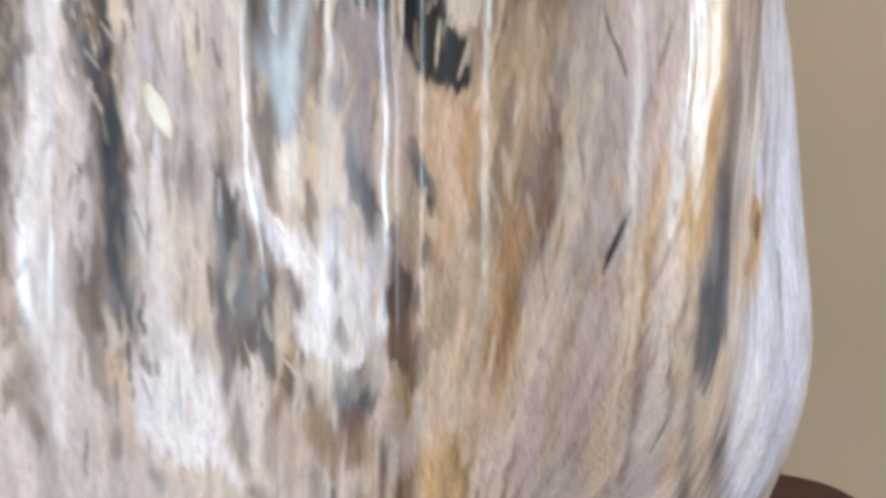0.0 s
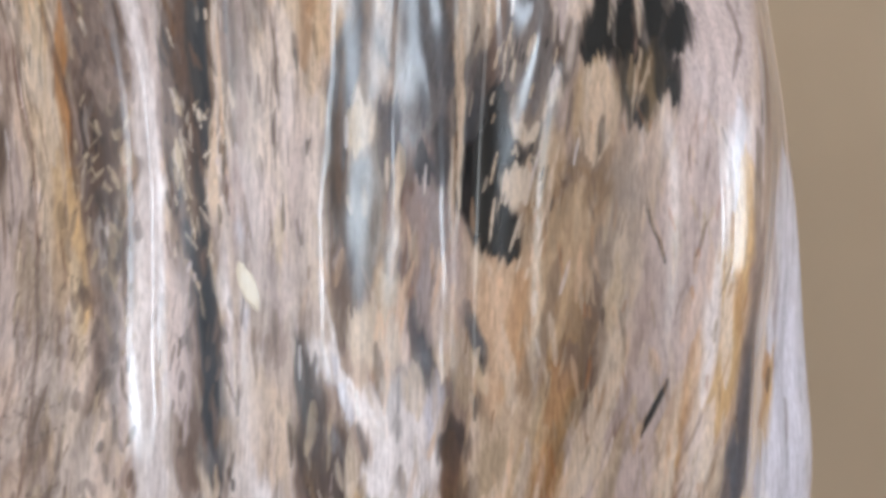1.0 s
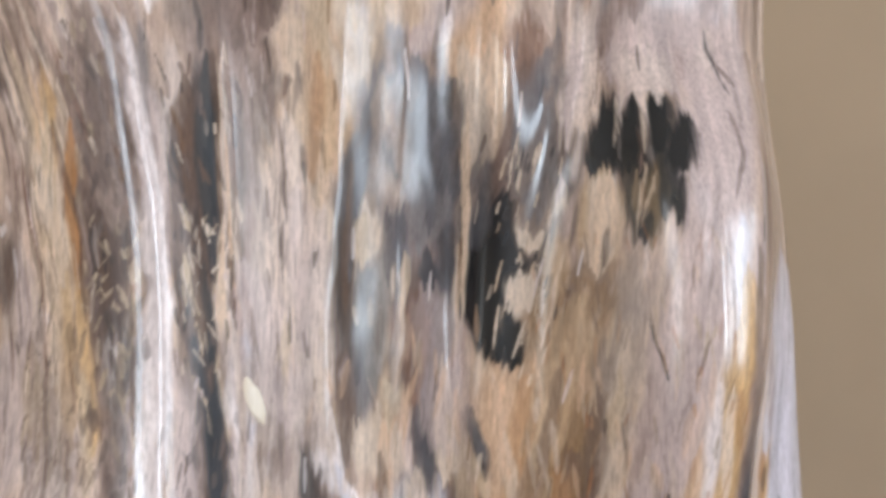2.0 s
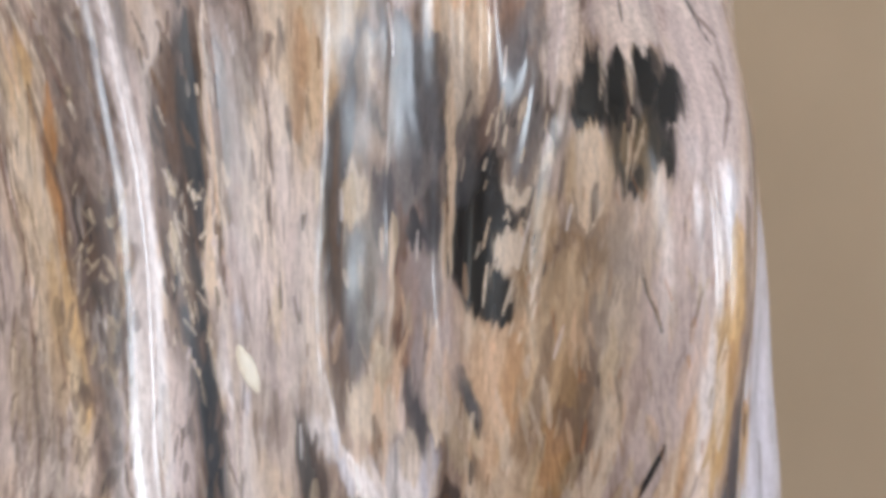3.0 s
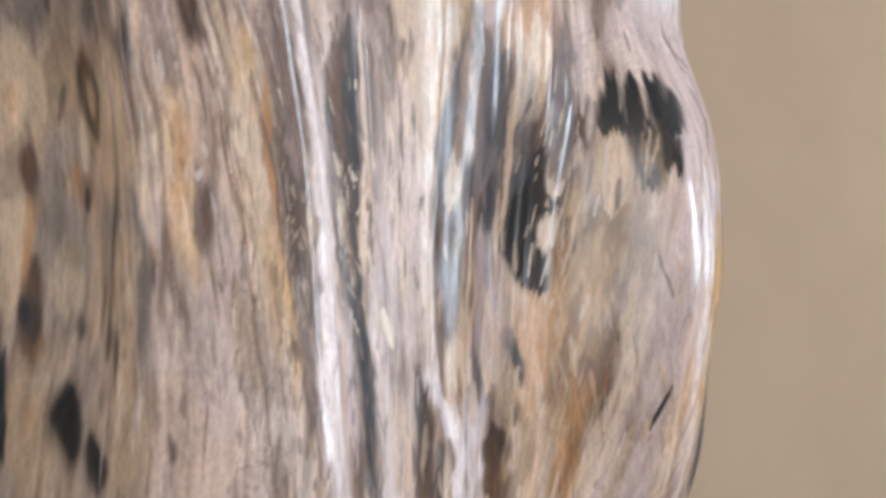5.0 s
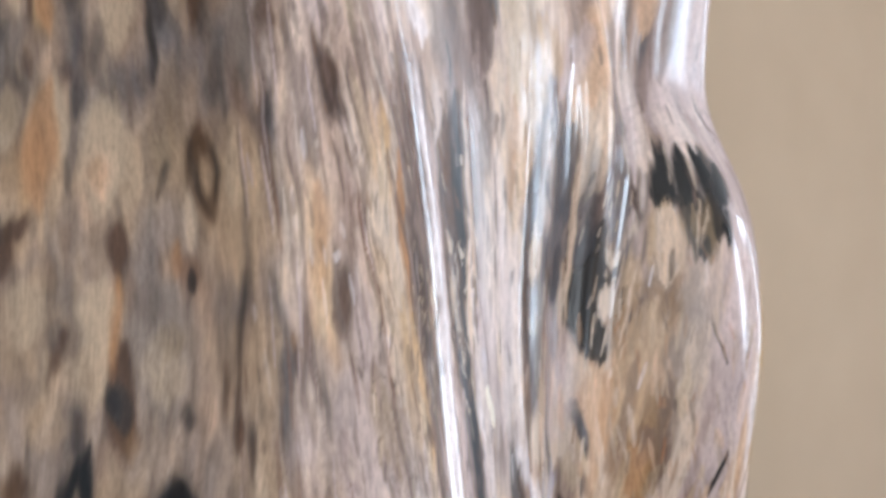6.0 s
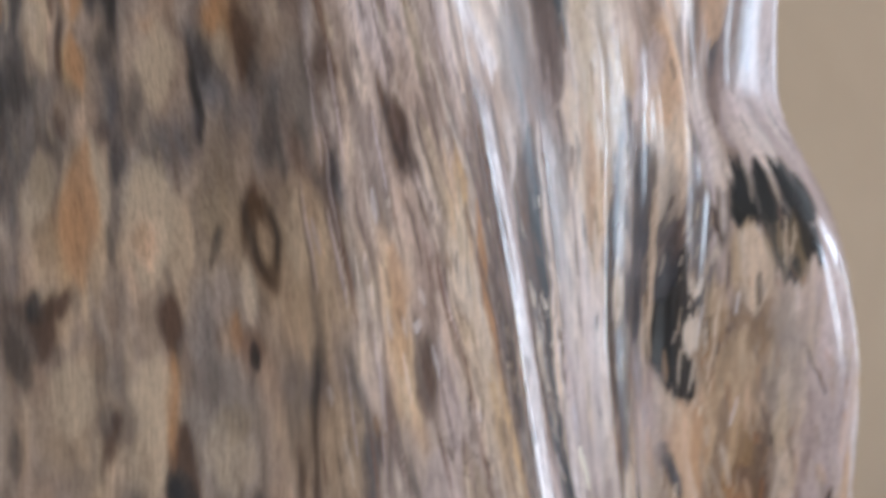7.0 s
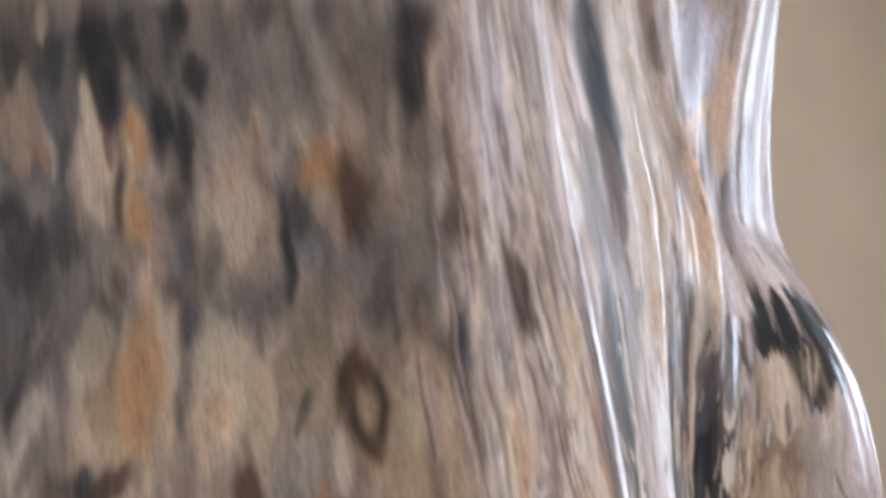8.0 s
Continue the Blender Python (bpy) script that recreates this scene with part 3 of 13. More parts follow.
dab(CREAM, .5, 1.9, 3, (0.4984, 1.105), (0.5004, 1.0875), (0.5025, 1.07))
dab(BLACK, .75, 3.4, 3, (0.5427, 1.1075), (0.5382, 1.0875), (0.5338, 1.0725))
dab(BLACK, .9, 10.3, 3, (0.5693, 1.125), (0.5563, 1.105), (0.5533, 1.085))
dab(BLACK, .92, 5.8, 3, (0.6029, 1.1175), (0.5977, 1.0925), (0.5926, 1.065))
dab(BLACK, .7, 8.6, 3, (0.5743, 1.1125), (0.5709, 1.0925))
dab(OLIVE, .75, 6.1, 3, (0.587, 1.09), (0.584, 1.0725), (0.5792, 1.0575))
dab(ROSE, .6, 1.5, 3, (0.5808, 1.1425), (0.5709, 1.12), (0.5626, 1.095))
dab(ROSE, .5, 1.4, 3, (0.5912, 1.1375), (0.5808, 1.115))
dab(TAN, .9, 10.2, 3, (0.5533, 1.0875), (0.5518, 1.0675), (0.5518, 1.04))
dab(RUSSET, .5, 1.7, 2, (0.5578, 1.055), (0.5563, 1.04))
dab(CREAM, .5, 2.3, 2, (0.5563, 1.08), (0.5548, 1.0525))
dab(OLIVE, .5, 1.7, 2, (0.5709, 1.0825), (0.5693, 1.0525))
dab(TAN, .8, 14.3, 7, (0.5503, 1.045), (0.5412, 1.0075), (0.5309, 0.9625), (0.5242, 0.9025))
dab(AMBER, .55, 11.8, 7, (0.5488, 1.03), (0.5412, 1.0125), (0.5338, 0.99))
dab(HONEY, .5, 10.3, 6, (0.5255, 1.0075), (0.5204, 0.9775), (0.5124, 0.94))
dab(AMBER, .7, 8.6, 6, (0.5382, 0.9675), (0.5367, 0.94), (0.5353, 0.905))
dab(HONEY, .6, 5.0, 4, (0.5412, 0.9425), (0.5427, 0.92), (0.5427, 0.905))
dab(OLIVE, .55, 8.9, 6, (0.5578, 0.985), (0.5548, 0.9525), (0.5518, 0.925))
dab(CREAM, .65, 5.0, 6, (0.5743, 1.0225), (0.5643, 0.975), (0.5594, 0.9375), (0.5563, 0.9075))
dab(TAN, .4, 4.6, 6, (0.5643, 1.045), (0.5626, 1.0175), (0.561, 0.9975))
dab(ROSE, .6, 15.9, 8, (0.5912, 1.055), (0.584, 0.9975), (0.5759, 0.935), (0.5743, 0.91))
dab(CREAM, .35, 4.1, 6, (0.5792, 0.96), (0.5759, 0.935), (0.5709, 0.91))
dab(SILT, .5, 2.7, 4, (0.5898, 1.02), (0.587, 0.975), (0.584, 0.945))
dab(INK, .75, 0.4, 1, (0.5776, 1.015), (0.5824, 1.0025), (0.5855, 0.9925), (0.5898, 0.985))
dab(BLACK, .95, 1.1, 1, (0.5912, 0.935), (0.5884, 0.925), (0.584, 0.9125))
dab(ROSE, .65, 16.6, 7, (0.6069, 1.15), (0.6029, 1.1325))
dab(ROSE, .7, 16.5, 8, (0.6359, 1.1525), (0.6135, 1.0925), (0.6042, 1.055), (0.6003, 1.035))
dab(UMBER, .6, 1.0, 2, (0.627, 1.15), (0.6321, 1.1325), (0.634, 1.1175))
dab(UMBER, .5, 1.1, 2, (0.6331, 1.125), (0.6331, 1.1075), (0.6259, 1.0925))
dab(UMBER, .4, 1.4, 3, (0.6199, 1.1075), (0.6161, 1.0825), (0.6108, 1.06))
dab(MAUVE, .4, 5.2, 4, (0.6495, 1.135), (0.635, 1.095), (0.6281, 1.0575))
# painted highlight on the ridge of the bulge
dab(WHITE, .5, 4.0, 7, (0.6095, 1.0575), (0.6108, 1.0325), (0.6095, 0.9975), (0.6069, 0.9625))
dab(OCHRE, .75, 7.2, 6, (0.6292, 1.045), (0.6236, 0.9975), (0.6248, 0.95), (0.6224, 0.91))
dab(PEACH, .5, 3.0, 6, (0.6016, 0.9625), (0.599, 0.935), (0.599, 0.9125))
dab(CREAM, .6, 2.7, 6, (0.6069, 0.9625), (0.6082, 0.935), (0.6082, 0.91))
dab(UMBER, .6, 5.6, 4, (0.7237, 0.965), (0.7116, 0.93), (0.6419, 0.905))
dab(CREAM, .4, 6.0, 7, (0.3016, 0.9525), (0.3133, 0.9075), (0.3163, 0.8675))
dab(MAUVE, .4, 3.6, 6, (0.3194, 0.9625), (0.3274, 0.92), (0.3306, 0.885))
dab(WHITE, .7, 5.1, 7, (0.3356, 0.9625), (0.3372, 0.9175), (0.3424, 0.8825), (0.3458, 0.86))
dab(UMBER, .5, 5.3, 7, (0.3512, 0.93), (0.3547, 0.8925), (0.3584, 0.86))
dab(INK, .8, 3.4, 4, (0.3584, 0.9425), (0.3621, 0.92), (0.3657, 0.895))
dab(TAN, .6, 2.4, 4, (0.3547, 0.905), (0.3621, 0.8825), (0.3657, 0.86))
dab(CREAM, .55, 2.6, 6, (0.3676, 0.9375), (0.3695, 0.905), (0.3732, 0.88))
dab(WHITE, .75, 15.0, 3, (0.3808, 0.8825), (0.3827, 0.87), (0.3827, 0.8525))
dab(BARK, .9, 0.9, 1, (0.3926, 0.9225), (0.3946, 0.9125), (0.3967, 0.9025))
dab(BARK, .8, 6.0, 4, (0.4008, 0.9375), (0.4048, 0.9125), (0.4109, 0.8875), (0.4189, 0.8675))
dab(HONEY, .6, 3.4, 4, (0.4109, 0.8975), (0.4169, 0.8775), (0.4228, 0.855))
dab(UMBER, .5, 2.8, 4, (0.4089, 0.87), (0.415, 0.8525))
dab(BARK, .55, 5.5, 3, (0.4169, 0.9175), (0.4169, 0.8975), (0.4189, 0.8825))
dab(OLIVE, .6, 6.4, 4, (0.4303, 0.8975), (0.4361, 0.875), (0.44, 0.855))
dab(WHITE, .85, 2.4, 1, (0.4209, 0.93), (0.4285, 0.92), (0.4341, 0.9125), (0.44, 0.9025))
dab(WHITE, .8, 2.5, 1, (0.4228, 0.92), (0.4322, 0.9125), (0.438, 0.9), (0.44, 0.885))
dab(WHITE, .85, 13.9, 2, (0.4517, 0.925), (0.4517, 0.905), (0.4536, 0.9))
dab(WHITE, .85, 6.0, 1, (0.4536, 0.9), (0.4555, 0.8875), (0.4555, 0.8725))
dab(SLATE, .7, 2.4, 2, (0.4479, 0.895), (0.4479, 0.88))
dab(SLATE, .7, 2.7, 2, (0.4656, 0.895), (0.4671, 0.875))
dab(WHITE, .7, 2.4, 2, (0.4722, 0.9025), (0.4722, 0.8875), (0.4698, 0.8725))
dab(SLATE, .8, 6.5, 3, (0.4555, 0.8725), (0.4573, 0.86), (0.4555, 0.8475))
dab(CREAM, .75, 1.5, 2, (0.4247, 0.9025), (0.4228, 0.8775), (0.4285, 0.855))
dab(CREAM, .7, 1.6, 2, (0.4247, 0.875), (0.442, 0.87), (0.4361, 0.8675))
dab(CREAM, .6, 3.0, 3, (0.44, 0.8675), (0.44, 0.85))
dab(PEACH, .6, 4.5, 4, (0.4361, 0.9575), (0.44, 0.9325), (0.44, 0.9075))
dab(RUST, .5, 1.5, 3, (0.4341, 0.9375), (0.4341, 0.915))
dab(SLATE, .6, 3.9, 4, (0.4591, 0.97), (0.4641, 0.9475), (0.4685, 0.9275))
dab(BARK, .85, 6.9, 3, (0.4822, 0.91), (0.483, 0.895), (0.4814, 0.8775))
dab(AMBER, .7, 6.9, 4, (0.483, 0.88), (0.4877, 0.865), (0.4861, 0.845))
dab(PEACH, .5, 2.5, 3, (0.4761, 0.8725), (0.4752, 0.8475))
dab(HONEY, .6, 17.4, 8, (0.5268, 0.9375), (0.5229, 0.89), (0.5216, 0.845))
dab(AMBER, .5, 5.7, 6, (0.509, 0.9), (0.5046, 0.8725), (0.5025, 0.845))
dab(OCHRE, .5, 3.6, 4, (0.5295, 0.9125), (0.5282, 0.88), (0.5268, 0.85))
dab(CREAM, .5, 2.3, 4, (0.4954, 0.8725), (0.4964, 0.8475))
dab(CREAM, .6, 3.9, 6, (0.5643, 0.945), (0.5518, 0.8925), (0.5457, 0.85))
dab(ROSE, .55, 10.6, 7, (0.5759, 0.945), (0.5693, 0.9), (0.5693, 0.855))
dab(MAUVE, .5, 2.8, 6, (0.5855, 0.91), (0.5808, 0.88), (0.5792, 0.855))
dab(OCHRE, .7, 6.5, 7, (0.6199, 1.01), (0.6199, 0.96), (0.6082, 0.91), (0.5977, 0.8575))
dab(CREAM, .6, 2.6, 6, (0.599, 0.945), (0.5965, 0.905), (0.5926, 0.8575))
dab(PALE, .5, 4.4, 6, (0.6121, 0.93), (0.6095, 0.885), (0.6095, 0.8575))
dab(STEEL, .85, 9.5, 6, (0.6398, 0.97), (0.635, 0.93), (0.6321, 0.895), (0.6441, 0.8525))
dab(OCHRE, .85, 8.0, 4, (0.7142, 0.9725), (0.7062, 0.93), (0.6583, 0.8925), (0.648, 0.8775))
dab(RUST, .7, 4.3, 1, (0.7142, 0.95), (0.7142, 0.9325))
# icy tone that paints the grazing reflection on the right flank
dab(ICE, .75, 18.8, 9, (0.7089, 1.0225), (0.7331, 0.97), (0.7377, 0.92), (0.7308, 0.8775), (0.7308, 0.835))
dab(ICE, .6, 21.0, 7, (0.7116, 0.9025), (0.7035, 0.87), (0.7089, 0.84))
dab(SILT, .5, 3.4, 3, (0.7089, 1), (0.7237, 0.975))
dab(SILT, .45, 4.3, 3, (0.7489, 0.975), (0.7531, 0.9475), (0.7531, 0.9175))
dab(SILT, .4, 1.8, 3, (0.7308, 0.9375), (0.7284, 0.9025))
dab(ROSE, .5, 3.9, 4, (0.584, 0.8475), (0.5457, 0.845))
dab(WHITE, .6, 12.3, 4, (0.3808, 0.88), (0.3847, 0.8625), (0.3847, 0.84))
dab(CREAM, .5, 15.2, 4, (0.4048, 0.84), (0.4089, 0.8175))
dab(MAUVE, .5, 6.4, 7, (0.2727, 1.1325), (0.2711, 1.0875), (0.2727, 1.05))
dab(OCHRE, .6, 6.5, 6, (0.2528, 1.0775), (0.2566, 1.0325), (0.2579, 0.9925))
dab(RUST, .35, 2.1, 4, (0.2679, 1.0825), (0.2711, 1.0575))
dab(PEACH, .6, 10.8, 7, (0.2871, 1.105), (0.2901, 1.0375), (0.3016, 0.99), (0.3118, 0.9625))
dab(RUST, .75, 2.1, 3, (0.296, 1.0775), (0.2974, 1.0375), (0.3045, 1.0125))
dab(BARK, .9, 2.7, 2, (0.2649, 1.1325), (0.2664, 1.12), (0.2649, 1.1075))
dab(CREAM, .9, 1.1, 0, (0.2649, 1.125), (0.2649, 1.12))
dab(BARK, .7, 1.3, 2, (0.262, 1.05), (0.2634, 1.0325), (0.2649, 1.015))
dab(UMBER, .5, 3.7, 4, (0.236, 1.0275), (0.248, 1.0025), (0.2553, 0.9825))
dab(PALE, .5, 21.4, 7, (0.2727, 0.97), (0.2855, 0.9425), (0.2916, 0.91))
dab(MAUVE, .35, 7.7, 4, (0.2664, 0.9775), (0.2711, 0.9575))
dab(UMBER, .5, 1.8, 4, (0.236, 1.02), (0.238, 0.9925), (0.2391, 0.97))
dab(UMBER, .5, 2.1, 4, (0.2516, 1.0125), (0.2553, 0.9925))
dab(BLACK, .85, 2.1, 2, (0.2197, 0.985), (0.2207, 0.97), (0.2207, 0.9525))
dab(CREAM, .6, 2.1, 2, (0.2249, 0.9925), (0.2249, 0.9625), (0.2249, 0.935))
dab(BARK, .5, 3.0, 3, (0.2163, 1.06), (0.2127, 1.0075), (0.2115, 0.9725))
dab(UMBER, .5, 1.8, 3, (0.2566, 0.9675), (0.2579, 0.95))
dab(STEEL, .6, 3.1, 6, (0.23, 1.13), (0.233, 1.095), (0.235, 1.0575))
dab(SILT, .5, 7.8, 6, (0.2259, 1.1075), (0.2289, 1.0575), (0.23, 1.0025))
dab(UMBER, .55, 2.3, 4, (0.2423, 1.115), (0.2434, 1.0875), (0.2468, 1.0575))
dab(MAUVE, .55, 7.8, 6, (0.3566, 1.1475), (0.3547, 1.105), (0.3584, 1.0625))
dab(UMBER, .6, 4.5, 4, (0.303, 1.0575), (0.3074, 1.0375), (0.3103, 1.01))
dab(UMBER, .6, 4.3, 6, (0.3424, 1.145), (0.3458, 1.11), (0.3458, 1.0725))
dab(SILT, .5, 4.1, 4, (0.3621, 1.0975), (0.3657, 1.055), (0.3695, 1.01))
dab(BARK, .45, 3.3, 4, (0.3512, 0.9875), (0.3584, 0.9475), (0.3657, 0.92))
dab(UMBER, .4, 4.1, 6, (0.3866, 0.9975), (0.3847, 0.96))
dab(BLACK, .97, 17.1, 3, (0.1726, 0.955), (0.1748, 0.935), (0.1873, 0.9175))
dab(BLACK, .95, 9.6, 3, (0.2046, 0.935), (0.2115, 0.92), (0.2175, 0.91))
dab(BLACK, .95, 4.8, 3, (0.1148, 0.97), (0.1204, 0.9425), (0.1286, 0.905))
dab(BLACK, .85, 5.3, 2, (0.1091, 0.955), (0.1062, 0.9325))
dab(BARK, .6, 3.2, 2, (0.112, 0.9825), (0.1148, 0.965))
dab(SEPIA, .9, 6.0, 3, (0.1313, 1.0175), (0.134, 0.9875), (0.1417, 0.9575))
dab(HONEY, .7, 4.7, 3, (0.1313, 1.045), (0.1286, 1.0275), (0.1286, 1.01))
dab(BARK, .75, 6.6, 3, (0.1313, 1.07), (0.1313, 1.055), (0.1313, 1.04))
dab(SEPIA, .7, 11.4, 3, (0.0681, 1.0725), (0.0651, 1.0475))
dab(SEPIA, .7, 8.6, 3, (0.077, 0.955), (0.0741, 0.9225))
dab(TAN, .65, 22.0, 6, (0.0917, 1.1375), (0.08, 1.0925), (0.077, 1.05))
dab(HONEY, .45, 10.3, 6, (0.0829, 1.1225), (0.077, 1.085))
dab(TAN, .6, 17.6, 6, (0.1366, 1.1275), (0.134, 1.085), (0.1392, 1.055))
dab(CREAM, .35, 7.7, 6, (0.1313, 1.0975), (0.1286, 1.0675))
dab(SILT, .75, 4.1, 4, (0.1204, 1.15), (0.112, 1.115), (0.1034, 1.075))
dab(INK, .85, 2.7, 1, (0.1612, 1.145), (0.1612, 1.13))
dab(UMBER, .5, 7.9, 3, (0.1148, 1.145), (0.1062, 1.135))
dab(BARK, .9, 4.8, 2, (0.1892, 1.1125), (0.1791, 1.0975), (0.1748, 1.0825))
dab(SEPIA, .9, 6.3, 2, (0.1892, 1.1075), (0.1965, 1.0875), (0.1892, 1.0625))
dab(BARK, .7, 5.1, 2, (0.177, 1.08), (0.1833, 1.0675), (0.1873, 1.0575))
dab(CREAM, .5, 5.1, 1, (0.1853, 1.0925), (0.1833, 1.0775))
dab(TAN, .6, 15.7, 4, (0.2127, 1.0975), (0.2127, 1.065), (0.2127, 1.03))
dab(SEPIA, .6, 5.5, 3, (0.1748, 1.055), (0.1748, 1.0375))
dab(STEEL, .5, 10.6, 6, (0.154, 1.055), (0.1564, 1.025), (0.1588, 0.9925))
dab(SILT, .45, 6.8, 4, (0.1612, 1.1025), (0.154, 1.0775), (0.1492, 1.0575))
dab(UMBER, .6, 6.6, 3, (0.0975, 1.0225), (0.0946, 1.0075), (0.0975, 0.9925))
dab(CREAM, .4, 10.7, 6, (0.0858, 1.04), (0.0888, 0.9925), (0.0917, 0.965))
dab(CREAM, .35, 7.6, 4, (0.112, 1.0325), (0.1148, 1.005))
dab(STEEL, .4, 13.2, 4, (0.177, 0.9825), (0.1892, 0.96), (0.1999, 0.9425))
dab(OCHRE, .4, 6.1, 3, (0.1417, 0.9375), (0.1443, 0.9225))
dab(PEACH, .4, 11.0, 4, (0.0946, 0.93), (0.1005, 0.91))
dab(TAN, .4, 16.3, 4, (0.2031, 1.025), (0.2075, 0.9925))
dab(SEPIA, .75, 4.1, 3, (0.1313, 1.0075), (0.1366, 0.99), (0.1366, 0.975))
dab(BLACK, .8, 3.5, 2, (0.134, 1.0075), (0.134, 0.99))
dab(BARK, .7, 4.5, 3, (0.0975, 1.02), (0.0946, 1.0075))
dab(STEEL, .6, 7.3, 4, (0.0829, 1.1175), (0.0741, 1.0775))
dab(BARK, .6, 7.5, 4, (0.0711, 1.0775), (0.0621, 1.0475))
dab(SILT, .6, 7.5, 6, (0.1417, 1.0475), (0.1492, 1.02))
dab(BLACK, .75, 2.2, 2, (0.214, 1.0425), (0.214, 1.02))
dab(BARK, .7, 2.1, 2, (0.2127, 0.9875), (0.2115, 0.97))
dab(SEPIA, .6, 2.9, 2, (0.248, 1.05), (0.2504, 1.0275))
dab(SLATE, .6, 2.5, 4, (0.2075, 1.165), (0.2115, 1.1425))
dab(ASH, .5, 3.6, 4, (0.2175, 1.16), (0.2218, 1.125), (0.2259, 1.0925))
dab(STEEL, .4, 2.3, 4, (0.232, 1.025), (0.234, 1.0025))
dab(UMBER, .4, 7.8, 4, (0.1588, 1.04), (0.1681, 1.02))
dab(BLACK, .9, 9.2, 4, (0.08, 1.255), (0.0829, 1.23), (0.0888, 1.1975))
dab(BLACK, .85, 7.1, 4, (0.0975, 1.2525), (0.0975, 1.2325))
dab(INK, .85, 5.3, 4, (0.1204, 1.245), (0.1204, 1.22), (0.1148, 1.1875))
dab(BLACK, .85, 5.2, 3, (0.1286, 1.22), (0.1286, 1.2075))
dab(INK, .8, 10.8, 3, (0.0312, 1.1825), (0.0405, 1.165))
dab(INK, .7, 5.7, 4, (0.0405, 1.165), (0.028, 1.135))
dab(STEEL, .6, 9.1, 4, (0.0651, 1.2525), (0.0681, 1.2125))
dab(TAN, .5, 10.1, 4, (0.0436, 1.2325), (0.0498, 1.1925))
dab(ROSE, .4, 4.6, 3, (0.0741, 1.2225), (0.0741, 1.2025))
dab(OCHRE, .9, 5.7, 2, (0.0946, 1.2075), (0.0975, 1.1875))
dab(OCHRE, .8, 4.9, 3, (0.0946, 1.18), (0.0946, 1.1525))
dab(BARK, .6, 3.6, 3, (0.0888, 1.195), (0.0858, 1.1675))
dab(RUST, .75, 9.7, 2, (0.1791, 1.1825), (0.1833, 1.17))
dab(HONEY, .6, 6.4, 3, (0.177, 1.1725), (0.177, 1.155))
dab(SEPIA, .8, 4.7, 2, (0.1911, 1.1775), (0.1911, 1.1625), (0.1873, 1.1475))
dab(BLACK, .9, 2.1, 1, (0.1588, 1.155), (0.1612, 1.1425), (0.1635, 1.13))
dab(SLATE, .6, 5.9, 4, (0.1588, 1.1775), (0.1658, 1.155))
dab(HONEY, .7, 8.2, 4, (0.0888, 1.1325), (0.0858, 1.0975), (0.08, 1.0725))
dab(CREAM, .4, 5.8, 4, (0.1286, 1.125), (0.134, 1.0975))
dab(PEACH, .5, 6.3, 3, (0.1204, 1.105), (0.1176, 1.0825))
dab(BARK, .85, 6.3, 2, (0.1286, 1.0675), (0.1286, 1.0525))
dab(BARK, .8, 9.4, 2, (0.0498, 1.07), (0.0591, 1.0575))
dab(RUST, .5, 2.9, 2, (0.0681, 1.07), (0.0711, 1.0575))
dab(SLATE, .75, 4.9, 6, (0.2102, 1.22), (0.2127, 1.2), (0.2127, 1.18))
dab(INK, .7, 2.0, 3, (0.2259, 1.12), (0.2279, 1.1))
dab(SILT, .5, 6.1, 6, (0.1982, 1.2125), (0.2031, 1.1825))
dab(SLATE, .5, 5.9, 4, (0.1791, 1.1475), (0.1812, 1.1275))
dab(STEEL, .5, 6.9, 6, (0.1366, 1.2425), (0.1443, 1.1975))
dab(UMBER, .5, 3.9, 4, (0.1748, 1.22), (0.1791, 1.1975))
dab(SLATE, .5, 3.7, 4, (0.1176, 1.165), (0.112, 1.14))
dab(SLATE, .6, 3.6, 4, (0.077, 1.16), (0.077, 1.13))
dab(BARK, .8, 2.1, 3, (0.2606, 1.14), (0.2649, 1.1225), (0.2664, 1.1125))
dab(UMBER, .6, 2.8, 4, (0.2289, 1.17), (0.232, 1.145), (0.236, 1.1225))
dab(UMBER, .5, 4.1, 6, (0.2238, 1.205), (0.2269, 1.18))
dab(ROSE, .5, 6.8, 6, (0.2553, 1.2), (0.2695, 1.16), (0.2743, 1.12))
dab(OCHRE, .5, 6.0, 4, (0.2553, 1.095), (0.2553, 1.065), (0.2553, 1.0475))
dab(BARK, .85, 10.3, 3, (0.3789, 1.25), (0.3808, 1.2075), (0.3827, 1.175))
dab(CREAM, .7, 12.2, 6, (0.4089, 1.2625), (0.4109, 1.185), (0.4169, 1.1325))
dab(PEACH, .75, 8.2, 3, (0.5776, 1.25), (0.4853, 1.1775), (0.4722, 1.12))
dab(MAUVE, .75, 8.0, 4, (0.5965, 1.2375), (0.5898, 1.1925), (0.5676, 1.15))
dab(UMBER, .5, 7.1, 4, (0.3676, 1.1675), (0.377, 1.13), (0.3789, 1.1))
dab(ICE, .5, 15.7, 4, (0.6259, 1.265), (0.6312, 1.1675))
dab(SLATE, .45, 21.5, 7, (0.0468, 1.2625), (0.056, 1.2225), (0.056, 1.185))
dab(SLATE, .5, 16.0, 7, (0.0917, 1.2675), (0.0946, 1.225), (0.0917, 1.195))
dab(STEEL, .45, 11.4, 7, (0.1259, 1.245), (0.1232, 1.2025), (0.1204, 1.165))
dab(SLATE, .4, 14.6, 7, (0.1564, 1.25), (0.1588, 1.225), (0.1588, 1.2025))
dab(STEEL, .35, 10.7, 7, (0.1892, 1.2275), (0.1965, 1.2025))
dab(SLATE, .4, 14.2, 6, (0.0343, 1.195), (0.0343, 1.1525), (0.0374, 1.115))
